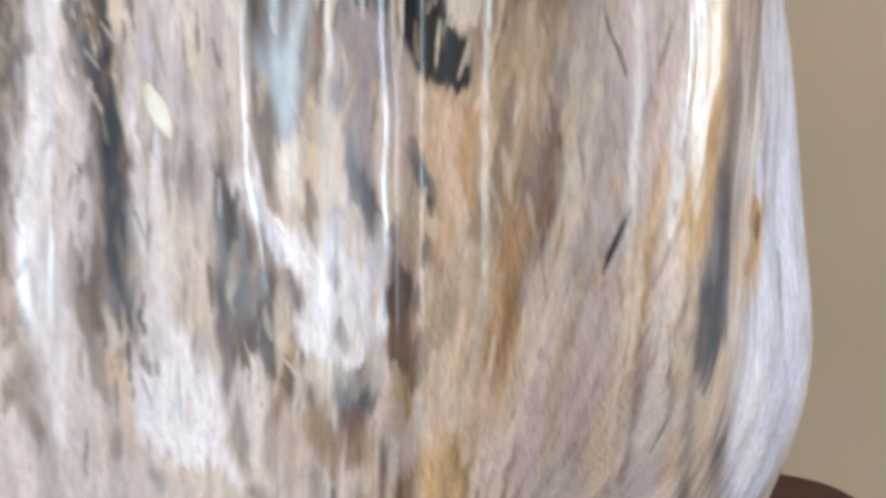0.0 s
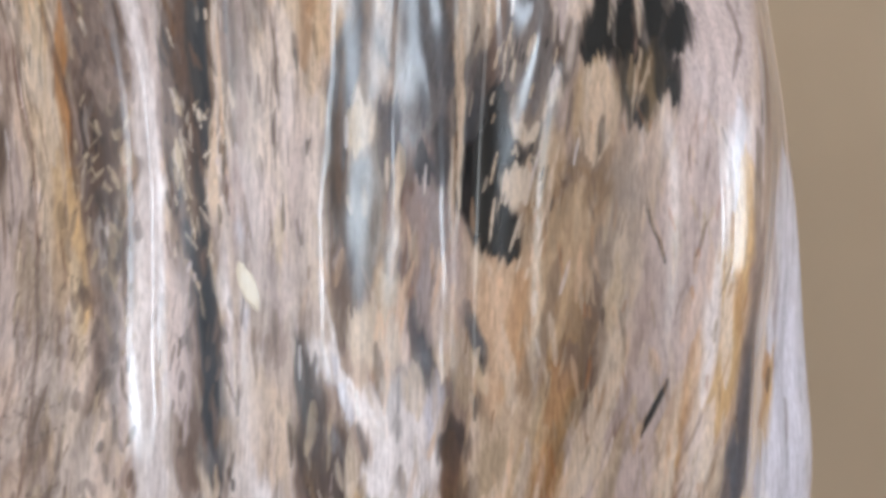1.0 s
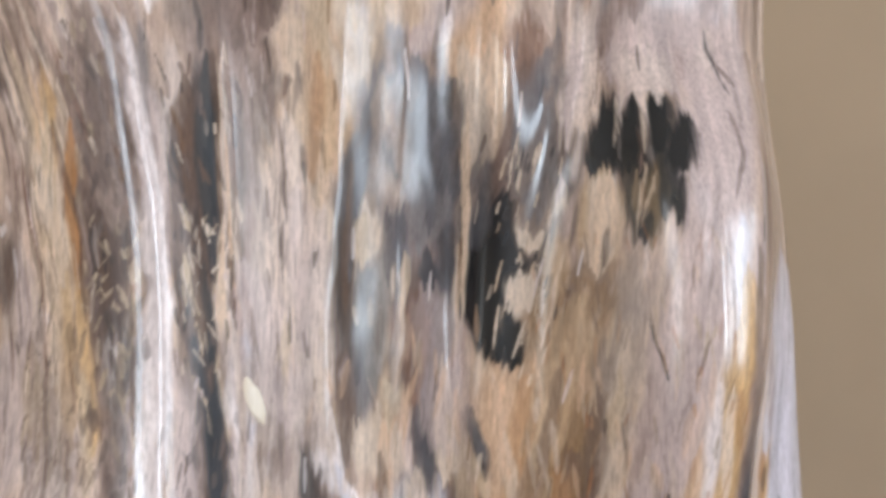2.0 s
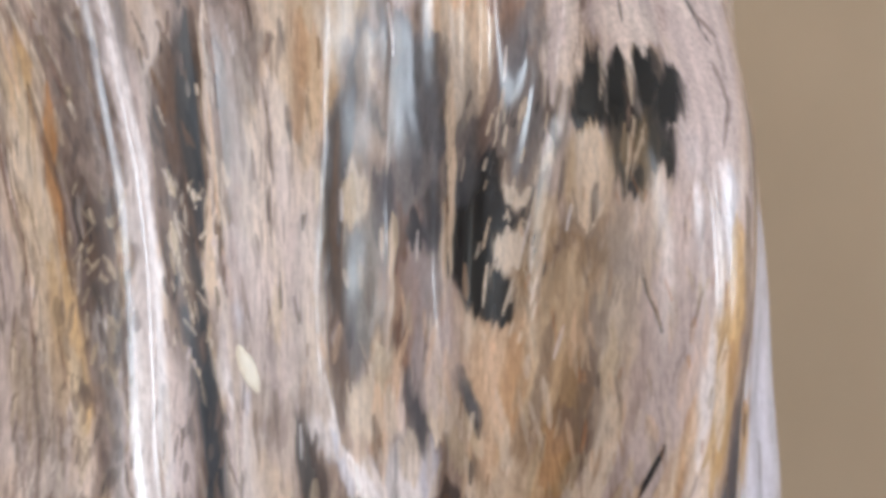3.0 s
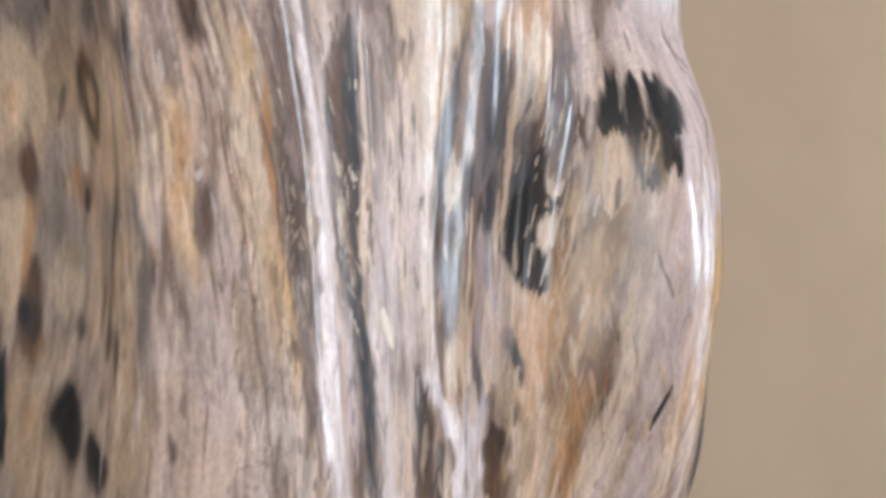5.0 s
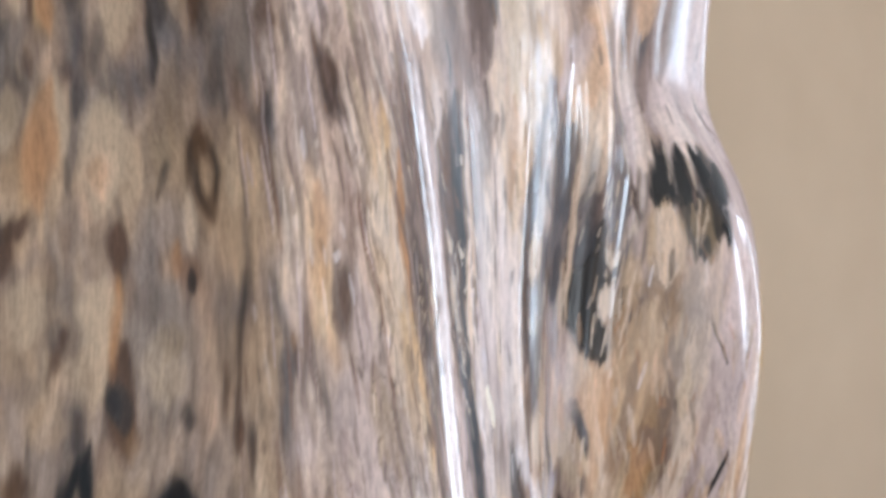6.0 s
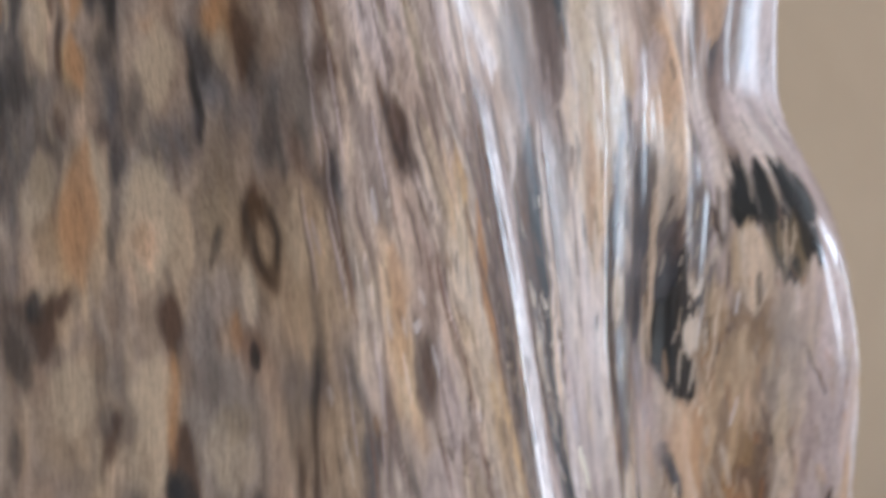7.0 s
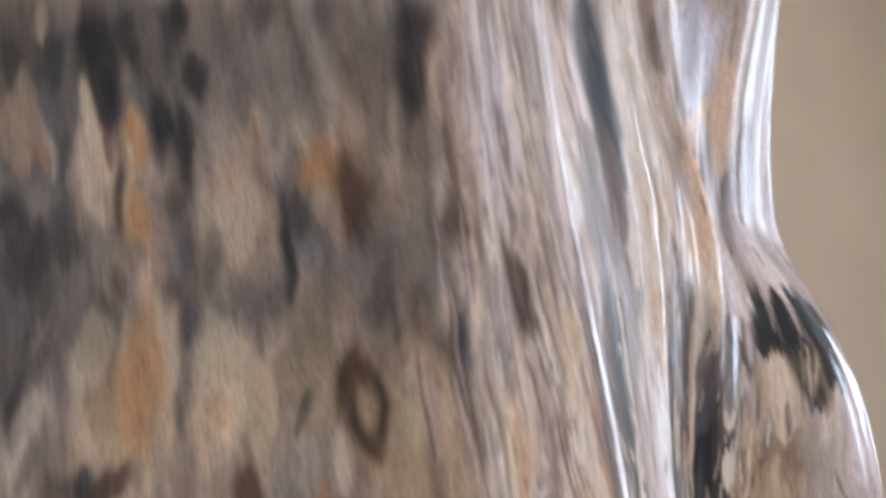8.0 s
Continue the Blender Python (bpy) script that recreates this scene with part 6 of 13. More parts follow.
dab(WHITE, .95, 2.2, 1, (0.4247, 0.9225), (0.4322, 0.915), (0.438, 0.905), (0.4439, 0.9))
dab(WHITE, .95, 2.3, 1, (0.4498, 0.9025), (0.442, 0.9))
dab(WHITE, .85, 2.8, 2, (0.4361, 0.9025), (0.438, 0.885))
dab(RUST, .6, 0.9, 2, (0.4361, 0.92), (0.44, 0.9075))
dab(PEACH, .85, 1.6, 2, (0.442, 0.9325), (0.442, 0.9075))
dab(WHITE, .9, 9.7, 4, (0.4536, 0.9275), (0.4555, 0.905))
dab(CREAM, .85, 7.7, 4, (0.4439, 0.8825), (0.4459, 0.85))
dab(SLATE, .85, 7.8, 2, (0.4573, 0.9), (0.4573, 0.8875), (0.4573, 0.875))
dab(WHITE, .98, 5.4, 1, (0.4573, 0.895), (0.4573, 0.8875), (0.4573, 0.8775))
dab(ICE, .7, 5.3, 4, (0.4711, 0.9325), (0.4685, 0.9125))
dab(WHITE, .85, 2.7, 3, (0.4733, 0.905), (0.4711, 0.8825))
dab(SLATE, .9, 7.5, 4, (0.4671, 0.88), (0.4656, 0.855))
dab(CREAM, .85, 3.4, 2, (0.4555, 0.875), (0.4573, 0.8575))
dab(SLATE, .85, 6.2, 3, (0.4536, 0.8575), (0.4573, 0.8475))
dab(CREAM, .85, 1.0, 2, (0.4743, 0.88), (0.4722, 0.86))
dab(BARK, .9, 8.2, 3, (0.4838, 0.91), (0.483, 0.89))
dab(RUSSET, .8, 6.9, 4, (0.4877, 0.8925), (0.4853, 0.875))
dab(OLIVE, .65, 4.8, 4, (0.483, 0.87), (0.4822, 0.8475))
dab(CREAM, .75, 1.4, 2, (0.4927, 0.92), (0.4927, 0.905))
dab(BLACK, .95, 1.2, 1, (0.4936, 0.9275), (0.4936, 0.92))
dab(TAN, .6, 7.4, 6, (0.5046, 0.9075), (0.4994, 0.8675))
dab(CREAM, .65, 2.6, 4, (0.5157, 0.9025), (0.5124, 0.8775))
dab(CREAM, .65, 1.7, 4, (0.4984, 0.875), (0.4945, 0.855))
dab(HONEY, .7, 5.8, 5, (0.5242, 0.9025), (0.5216, 0.875))
dab(OCHRE, .8, 7.5, 5, (0.5192, 0.875), (0.518, 0.8475))
dab(AMBER, .6, 6.1, 4, (0.5397, 0.9275), (0.5367, 0.9075))
dab(CREAM, .6, 2.5, 4, (0.5079, 0.8625), (0.5068, 0.8475))
dab(PALE, .8, 3.4, 4, (0.5488, 0.8725), (0.5442, 0.85))
dab(TAN, .5, 10.0, 7, (0.5216, 0.99), (0.5192, 0.9525))
dab(CREAM, .55, 1.4, 3, (0.5282, 0.985), (0.5295, 0.975))
dab(AMBER, .6, 8.0, 6, (0.5353, 0.9525), (0.5397, 0.9225))
dab(CREAM, .65, 2.0, 4, (0.5338, 0.9375), (0.5309, 0.92))
dab(OLIVE, .65, 6.9, 5, (0.5548, 0.9675), (0.5548, 0.9325))
dab(CREAM, .75, 3.6, 4, (0.5643, 0.9975), (0.5643, 0.9675))
dab(CREAM, .75, 2.8, 4, (0.5643, 0.955), (0.561, 0.9225))
dab(ROSE, .65, 6.3, 6, (0.5759, 0.9775), (0.5743, 0.9225))
dab(BARK, .8, 0.5, 1, (0.584, 1.0025), (0.587, 0.995), (0.5884, 0.9875))
dab(BLACK, .95, 0.9, 1, (0.5898, 0.9375), (0.587, 0.9325), (0.584, 0.9225))
dab(BARK, .8, 0.4, 1, (0.5912, 0.9475), (0.5912, 0.94))
dab(ROSE, .6, 5.1, 6, (0.5939, 0.98), (0.5939, 0.9525))
dab(RUST, .5, 0.9, 3, (0.6016, 0.96), (0.6003, 0.945))
# the bulge's long highlight, painted in white
dab(WHITE, .85, 3.7, 5, (0.6121, 1.0025), (0.6095, 0.9725), (0.6082, 0.955))
dab(PEACH, .8, 7.5, 6, (0.627, 1.0025), (0.6259, 0.9675), (0.6199, 0.925))
dab(MAUVE, .75, 8.5, 5, (0.6378, 1.0025), (0.6454, 0.9675))
dab(STEEL, .9, 13.5, 5, (0.6835, 0.9575), (0.6527, 0.9225))
dab(CREAM, .7, 6.8, 5, (0.7116, 1.0025), (0.7166, 0.9675))
dab(OCHRE, .9, 4.9, 4, (0.7214, 0.95), (0.7116, 0.925))
dab(SEPIA, .8, 3.3, 1, (0.7214, 0.945), (0.719, 0.9325))
dab(ICE, .85, 16.0, 7, (0.7489, 1), (0.7445, 0.9525), (0.7331, 0.9175))
dab(OCHRE, .8, 5.2, 4, (0.5192, 0.87), (0.5192, 0.8475))
dab(HONEY, .7, 6.1, 5, (0.5397, 0.9325), (0.5397, 0.9025))
dab(HONEY, .7, 8.1, 6, (0.5338, 0.8975), (0.5309, 0.855))
dab(CREAM, .7, 1.9, 3, (0.5216, 0.9025), (0.5204, 0.89))
dab(CREAM, .9, 3.1, 5, (0.5643, 0.93), (0.5533, 0.8925), (0.5488, 0.8575))
dab(ROSE, .75, 7.1, 6, (0.5726, 0.9125), (0.5676, 0.8575))
dab(SILT, .5, 4.5, 4, (0.5743, 0.9175), (0.5693, 0.8975))
dab(MAUVE, .7, 1.4, 3, (0.5898, 0.915), (0.5884, 0.905))
dab(OCHRE, .85, 3.1, 5, (0.5977, 0.925), (0.5965, 0.8875), (0.5977, 0.855))
dab(ROSE, .7, 3.8, 6, (0.6042, 0.925), (0.6029, 0.875))
dab(CREAM, .65, 2.4, 4, (0.6121, 0.9125), (0.6108, 0.88))
dab(MAUVE, .65, 2.3, 4, (0.6042, 0.8875), (0.6069, 0.855))
dab(PEACH, .85, 5.3, 4, (0.6236, 0.935), (0.6211, 0.905))
dab(TAN, .65, 5.1, 5, (0.6211, 0.9), (0.6236, 0.86))
dab(STEEL, .92, 13.2, 4, (0.6408, 0.9325), (0.6369, 0.8975), (0.6467, 0.8625))
dab(OCHRE, .9, 7.5, 4, (0.7116, 0.9325), (0.695, 0.89))
dab(TAN, .65, 11.0, 4, (0.6752, 0.8825), (0.6864, 0.8475))
# more of the flank's painted reflection
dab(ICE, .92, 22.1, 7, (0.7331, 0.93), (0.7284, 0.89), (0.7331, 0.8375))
dab(SILT, .6, 2.6, 3, (0.7422, 0.925), (0.74, 0.9025))
dab(SILT, .55, 2.2, 3, (0.7261, 0.9), (0.7261, 0.875))
dab(SILT, .55, 2.8, 3, (0.7467, 0.89), (0.7445, 0.8675))
dab(GREIGE, .8, 7.4, 4, (0.321, 1.0175), (0.3226, 0.9825), (0.329, 0.9425))
dab(PALE, .9, 8.1, 4, (0.3356, 1.025), (0.3356, 0.995), (0.3356, 0.97), (0.3372, 0.9375))
dab(ROSE, .7, 4.9, 4, (0.3424, 0.985), (0.3441, 0.96), (0.3458, 0.9425))
dab(COCOA, .6, 5.0, 4, (0.3476, 1.0225), (0.3476, 1.005), (0.3512, 0.99))
dab(OLIVE, .4, 3.3, 4, (0.3512, 1.0175), (0.3529, 1.005))
dab(INK, .75, 4.2, 4, (0.3529, 0.995), (0.3566, 0.98), (0.3602, 0.9625), (0.3621, 0.945))
dab(SLATE, .5, 3.7, 4, (0.3476, 1.0025), (0.3512, 0.985))
dab(COCOA, .5, 3.0, 4, (0.3584, 1.0025), (0.3602, 0.99))
dab(PALE, .8, 4.3, 4, (0.3639, 1.025), (0.3657, 1.0075), (0.3657, 0.9925))
dab(WHITE, .85, 4.4, 4, (0.3676, 0.99), (0.3676, 0.975), (0.3695, 0.965))
dab(PALE, .8, 2.9, 4, (0.3695, 0.9625), (0.3713, 0.94))
dab(CREAM, .95, 2.5, 1, (0.3751, 0.985), (0.377, 0.9775), (0.3808, 0.97))
dab(DUSK, .55, 3.8, 4, (0.377, 1.01), (0.3808, 0.995))
dab(SAND, .5, 11.3, 4, (0.3866, 1.015), (0.3886, 0.9875), (0.3906, 0.97))
dab(DUSK, .6, 7.4, 4, (0.3847, 0.965), (0.3847, 0.9525))
dab(COCOA, .5, 1.8, 2, (0.3946, 1.01), (0.3946, 1.005))
dab(PALE, .9, 4.3, 4, (0.4048, 1.015), (0.4069, 0.995), (0.4069, 0.9725))
dab(PALE, .9, 4.5, 4, (0.4069, 0.9725), (0.4069, 0.9575), (0.4089, 0.94))
dab(STEEL, .6, 3.3, 4, (0.4109, 1.015), (0.413, 1.0025))
dab(STEEL, .8, 4.0, 3, (0.4266, 1.005), (0.4266, 0.9925), (0.4247, 0.98))
dab(RUSSET, .7, 6.1, 4, (0.4479, 1.03), (0.4459, 1.01), (0.4479, 0.9925))
dab(PEACH, .6, 5.0, 4, (0.44, 0.9875), (0.442, 0.965), (0.442, 0.9475))
dab(SILT, .6, 3.8, 4, (0.4189, 0.975), (0.4169, 0.9575))
dab(COCOA, .5, 2.8, 2, (0.438, 0.9975), (0.4341, 0.9925))
dab(PALE, .9, 6.0, 4, (0.3356, 0.9525), (0.3389, 0.93), (0.3424, 0.9075), (0.3458, 0.88))
dab(MAUVE, .5, 3.6, 4, (0.329, 0.935), (0.3323, 0.9175), (0.3339, 0.895))
dab(SAND, .5, 4.8, 4, (0.3242, 0.94), (0.3274, 0.9075))
dab(DUSK, .7, 4.8, 4, (0.3494, 0.93), (0.3512, 0.9075), (0.3547, 0.8875))
dab(COCOA, .65, 3.1, 4, (0.3529, 0.9325), (0.3547, 0.915), (0.3566, 0.8975))
dab(SLATE, .8, 3.7, 4, (0.3602, 0.955), (0.3621, 0.9375), (0.3639, 0.92))
dab(STEEL, .7, 3.2, 4, (0.3621, 0.915), (0.3621, 0.9025))
dab(OCHRE, .6, 2.0, 2, (0.3676, 0.9175), (0.3676, 0.91))
dab(WHITE, .8, 2.9, 4, (0.3713, 0.955), (0.3732, 0.93), (0.3751, 0.9075))
dab(WHITE, .85, 6.2, 4, (0.3751, 0.9025), (0.377, 0.89), (0.377, 0.8775))
dab(SAND, .6, 8.6, 4, (0.3847, 0.94), (0.3866, 0.9175), (0.3886, 0.895))
dab(UMBER, .8, 5.0, 4, (0.4008, 0.9425), (0.4028, 0.9225), (0.4028, 0.905))
dab(BARK, .7, 3.7, 4, (0.4008, 0.9175), (0.4028, 0.9), (0.4048, 0.8875))
dab(STEEL, .8, 5.1, 4, (0.4109, 0.9125), (0.415, 0.8975), (0.415, 0.8825))
dab(AMBER, .5, 3.0, 3, (0.4048, 0.895), (0.4069, 0.8825))
dab(WHITE, .95, 5.5, 2, (0.4069, 0.9525), (0.4109, 0.94), (0.4189, 0.93))
dab(WHITE, .9, 5.3, 2, (0.4189, 0.93), (0.4266, 0.9225), (0.4322, 0.915))
dab(CREAM, .7, 2.8, 2, (0.4303, 0.9175), (0.438, 0.905))
dab(DUSK, .7, 4.5, 4, (0.4228, 0.9175), (0.4266, 0.9025), (0.4285, 0.885))
dab(WHITE, .97, 7.4, 2, (0.438, 0.895), (0.44, 0.8825), (0.4439, 0.875))
dab(CREAM, .6, 3.9, 3, (0.4228, 0.9), (0.4247, 0.8875))
dab(OCHRE, .55, 2.1, 2, (0.4247, 0.885), (0.4266, 0.88))
dab(PEACH, .6, 3.7, 4, (0.438, 0.9475), (0.438, 0.9325))
dab(WHITE, .7, 3.9, 4, (0.4459, 0.92), (0.4479, 0.9025))
dab(PALE, .8, 35.1, 5, (0.3566, 0.8875), (0.3566, 0.8575), (0.3529, 0.81))
dab(PALE, .8, 7.4, 4, (0.3306, 0.8825), (0.3306, 0.86), (0.329, 0.84))
dab(DUSK, .75, 4.1, 4, (0.3339, 0.8825), (0.3372, 0.865), (0.3372, 0.85))
dab(PALE, .95, 8.1, 4, (0.3441, 0.8925), (0.3458, 0.87), (0.3458, 0.8525))
dab(PALE, .95, 6.3, 4, (0.3458, 0.8425), (0.3476, 0.83), (0.3494, 0.8175))
dab(COCOA, .65, 3.0, 3, (0.3547, 0.89), (0.3566, 0.875), (0.3584, 0.8625))
dab(PEACH, .8, 3.0, 4, (0.3621, 0.8825), (0.3639, 0.865), (0.3657, 0.8475))
dab(DUSK, .6, 1.8, 3, (0.3602, 0.85), (0.3602, 0.84))
dab(WHITE, .9, 13.8, 4, (0.377, 0.875), (0.3789, 0.8575), (0.3808, 0.845))
dab(ICE, .7, 7.5, 4, (0.3751, 0.8675), (0.3732, 0.855))
dab(CREAM, .85, 5.0, 2, (0.3906, 0.875), (0.3906, 0.865))
dab(CREAM, .6, 7.7, 3, (0.3847, 0.835), (0.3866, 0.825))
dab(STEEL, .6, 3.1, 2, (0.3732, 0.8325), (0.3751, 0.825))
dab(UMBER, .7, 3.3, 4, (0.3987, 0.895), (0.4008, 0.8725), (0.4028, 0.8575))
dab(BARK, .6, 4.3, 3, (0.415, 0.8925), (0.4169, 0.8825), (0.4169, 0.8725))
dab(PALE, .8, 5.6, 4, (0.4069, 0.8675), (0.4089, 0.855), (0.4109, 0.8375))
dab(UMBER, .55, 2.6, 4, (0.4069, 0.8475), (0.4089, 0.8325))
dab(WHITE, .85, 3.3, 2, (0.3967, 0.8425), (0.4008, 0.835), (0.4048, 0.8275))
dab(UMBER, .6, 4.5, 2, (0.413, 0.8225), (0.415, 0.8175))
dab(RUSSET, .6, 4.0, 4, (0.4228, 0.8625), (0.4209, 0.845), (0.4189, 0.83))
dab(FAWN, .8, 6.9, 4, (0.4285, 0.8475), (0.4285, 0.8325), (0.4303, 0.81))
dab(AMBER, .8, 4.5, 3, (0.438, 0.85), (0.44, 0.8375))
dab(UMBER, .65, 3.2, 3, (0.4341, 0.8625), (0.4361, 0.85))
dab(CREAM, .7, 4.4, 2, (0.438, 0.8725), (0.438, 0.865))
dab(WHITE, .97, 8.7, 2, (0.438, 0.8925), (0.44, 0.88))
dab(PALE, .6, 7.6, 4, (0.3274, 0.83), (0.3242, 0.82))
dab(CLAY, .9, 22.7, 4, (0.5353, 1.035), (0.5324, 0.99), (0.5295, 0.9475))
dab(UMBER, .8, 7.8, 4, (0.4498, 1.0325), (0.4517, 1.015), (0.4517, 0.9925))
dab(SLATE, .7, 4.6, 4, (0.4625, 1.015), (0.4625, 1), (0.4591, 0.9875))
dab(STEEL, .6, 4.2, 2, (0.4685, 1.0325), (0.4711, 1.02), (0.4733, 1.01))
dab(BLACK, .95, 7.9, 2, (0.4901, 1.035), (0.491, 1.02), (0.4927, 1.0075))
dab(BLACK, .9, 5.2, 2, (0.4964, 1.01), (0.4984, 1.0025), (0.5004, 0.995))
dab(INK, .7, 4.0, 2, (0.5057, 1.0225), (0.5057, 1.0125))
dab(ASH, .6, 4.0, 3, (0.5025, 1.0075), (0.5025, 0.9975))
dab(CREAM, .6, 3.5, 2, (0.5124, 1.0275), (0.5124, 1.02))
dab(CLAY, .75, 8.9, 4, (0.4861, 0.9925), (0.491, 0.9775), (0.5004, 0.96))
dab(SAND, .7, 5.2, 4, (0.5157, 1.01), (0.5124, 0.995), (0.5101, 0.9775))
dab(AMBER, .6, 8.8, 4, (0.5282, 1.005), (0.5268, 0.9875), (0.5268, 0.97))
dab(AMBER, .6, 9.3, 4, (0.5442, 1.03), (0.5412, 1.015))
dab(CLAY, .7, 5.2, 4, (0.518, 0.975), (0.5146, 0.96))
dab(OLIVE, .55, 5.9, 4, (0.5488, 0.985), (0.5473, 0.965), (0.5457, 0.945))
dab(SAND, .75, 5.3, 4, (0.5659, 1.025), (0.5626, 0.9875), (0.5626, 0.945))
dab(GREIGE, .7, 8.5, 4, (0.5759, 1.01), (0.5743, 0.975), (0.5743, 0.945))
dab(UMBER, .55, 4.0, 3, (0.4814, 0.97), (0.4885, 0.96), (0.4918, 0.9525))
dab(STEEL, .6, 4.0, 4, (0.4591, 0.9725), (0.4591, 0.955))
dab(PEACH, .7, 5.9, 4, (0.44, 0.985), (0.44, 0.965), (0.4439, 0.9475))
dab(CLAY, .8, 14.1, 4, (0.5135, 0.9575), (0.5146, 0.9175), (0.5157, 0.875))
dab(PEACH, .6, 7.5, 4, (0.4439, 0.9525), (0.4439, 0.9375))
dab(WHITE, .9, 9.3, 3, (0.4517, 0.9325), (0.4517, 0.9175), (0.4536, 0.905))
dab(WHITE, .97, 7.4, 2, (0.438, 0.8975), (0.44, 0.885), (0.4439, 0.8775))
dab(WHITE, .97, 6.8, 2, (0.4517, 0.8975), (0.4517, 0.885), (0.4536, 0.875))
dab(STEEL, .6, 5.1, 3, (0.4608, 0.9475), (0.4641, 0.9375), (0.4656, 0.93))
dab(STEEL, .7, 4.6, 2, (0.4625, 0.89), (0.4608, 0.875))
dab(ICE, .6, 4.9, 3, (0.4671, 0.925), (0.4685, 0.9025))
dab(INK, .75, 6.7, 2, (0.4784, 0.91), (0.4799, 0.8975), (0.4784, 0.8925))
dab(RUSSET, .7, 7.5, 4, (0.4838, 0.895), (0.4822, 0.885), (0.4799, 0.875))
dab(BARK, .6, 1.8, 2, (0.4936, 0.945), (0.4964, 0.9375))
dab(PEACH, .8, 6.4, 4, (0.4994, 0.94), (0.5014, 0.925))
dab(SAND, .7, 6.4, 4, (0.5057, 0.9475), (0.5068, 0.9325))
dab(AMBER, .6, 7.9, 4, (0.5204, 0.935), (0.518, 0.92), (0.5157, 0.905))
dab(DUSK, .6, 7.7, 4, (0.5046, 0.915), (0.5036, 0.9025))
dab(SAND, .75, 3.6, 4, (0.5268, 0.94), (0.5242, 0.92), (0.5216, 0.9075))
dab(RUST, .55, 5.1, 4, (0.5353, 0.9375), (0.5353, 0.92))
dab(OCHRE, .75, 6.1, 4, (0.5268, 0.9025), (0.5242, 0.885), (0.5204, 0.8725))
dab(AMBER, .5, 4.5, 4, (0.5397, 0.9125), (0.5367, 0.895), (0.5367, 0.88))
dab(PALE, .7, 3.9, 4, (0.5112, 0.895), (0.509, 0.88))
dab(UMBER, .55, 7.3, 4, (0.5473, 0.9475), (0.5473, 0.93))
dab(OLIVE, .5, 5.0, 4, (0.5427, 0.925), (0.5427, 0.905), (0.5367, 0.8875))
dab(SAND, .85, 4.9, 5, (0.5676, 0.9525), (0.5594, 0.9225), (0.5488, 0.895), (0.5457, 0.875))
dab(MAUVE, .5, 8.6, 5, (0.5643, 0.9175), (0.561, 0.8925), (0.5578, 0.875))
dab(SLATE, .55, 2.1, 3, (0.584, 0.935), (0.5776, 0.925), (0.5759, 0.92))
dab(GREIGE, .7, 8.3, 4, (0.5792, 0.9225), (0.5759, 0.8925), (0.5743, 0.875))
dab(PALE, .5, 2.6, 4, (0.5855, 0.925), (0.5808, 0.9125))
dab(PALE, .7, 12.8, 4, (0.4322, 0.855), (0.4322, 0.835), (0.4322, 0.8025))
dab(PALE, .6, 19.0, 5, (0.561, 0.8775), (0.5594, 0.845), (0.5709, 0.805))
dab(STEEL, .8, 6.3, 2, (0.4536, 0.87), (0.4536, 0.86), (0.4536, 0.855))
dab(RUSSET, .7, 6.4, 4, (0.4573, 0.8525), (0.4573, 0.84), (0.4555, 0.83))
dab(AMBER, .7, 5.0, 3, (0.4361, 0.85), (0.44, 0.8375))
dab(UMBER, .6, 2.9, 2, (0.4341, 0.8625), (0.4361, 0.8525))
dab(PALE, .7, 5.7, 4, (0.4698, 0.8775), (0.4698, 0.8625))
dab(FAWN, .8, 8.3, 4, (0.4285, 0.8525), (0.4303, 0.8375), (0.4322, 0.8225))
dab(CREAM, .7, 5.5, 2, (0.4591, 0.825), (0.4608, 0.815))
dab(PALE, .6, 6.0, 4, (0.4777, 0.855), (0.4792, 0.835), (0.4807, 0.8225))
dab(AMBER, .6, 4.4, 4, (0.4945, 0.8675), (0.4945, 0.8525))
dab(OCHRE, .85, 6.8, 4, (0.4974, 0.845), (0.4984, 0.83), (0.4974, 0.8125))
dab(PALE, .8, 4.0, 4, (0.5025, 0.8675), (0.5025, 0.85))
dab(SAND, .7, 5.3, 4, (0.5146, 0.875), (0.5124, 0.855), (0.509, 0.84))
dab(AMBER, .8, 5.5, 4, (0.5255, 0.8875), (0.5216, 0.865), (0.5169, 0.8425))
dab(AMBER, .6, 5.4, 4, (0.5157, 0.84), (0.5124, 0.8225))
dab(SAND, .85, 4.5, 5, (0.5427, 0.8925), (0.5382, 0.87), (0.5338, 0.85), (0.5309, 0.83))
dab(PALE, .6, 7.4, 4, (0.5324, 0.84), (0.5324, 0.8225))
dab(SILT, .7, 3.9, 4, (0.5442, 0.8425), (0.5442, 0.83), (0.5397, 0.8225))
dab(ROSE, .7, 8.6, 4, (0.5548, 0.8375), (0.5548, 0.82), (0.5594, 0.805))
dab(MAUVE, .5, 7.1, 4, (0.5548, 0.8875), (0.5518, 0.865), (0.5518, 0.85))
dab(PALE, .6, 7.2, 4, (0.5693, 0.8725), (0.5709, 0.8525))
dab(MAUVE, .5, 5.6, 4, (0.5792, 0.8425), (0.5792, 0.8325))
dab(SAND, .85, 4.7, 5, (0.587, 0.89), (0.587, 0.86), (0.5912, 0.8325), (0.6003, 0.8125))
dab(SILT, .6, 2.0, 4, (0.599, 0.845), (0.6029, 0.8275), (0.6108, 0.8125))
dab(GREIGE, .7, 12.6, 4, (0.5884, 1.0225), (0.5898, 1.0025), (0.5912, 0.9875))
dab(SAND, .6, 5.0, 4, (0.5643, 1.015), (0.5626, 0.9875), (0.561, 0.965))
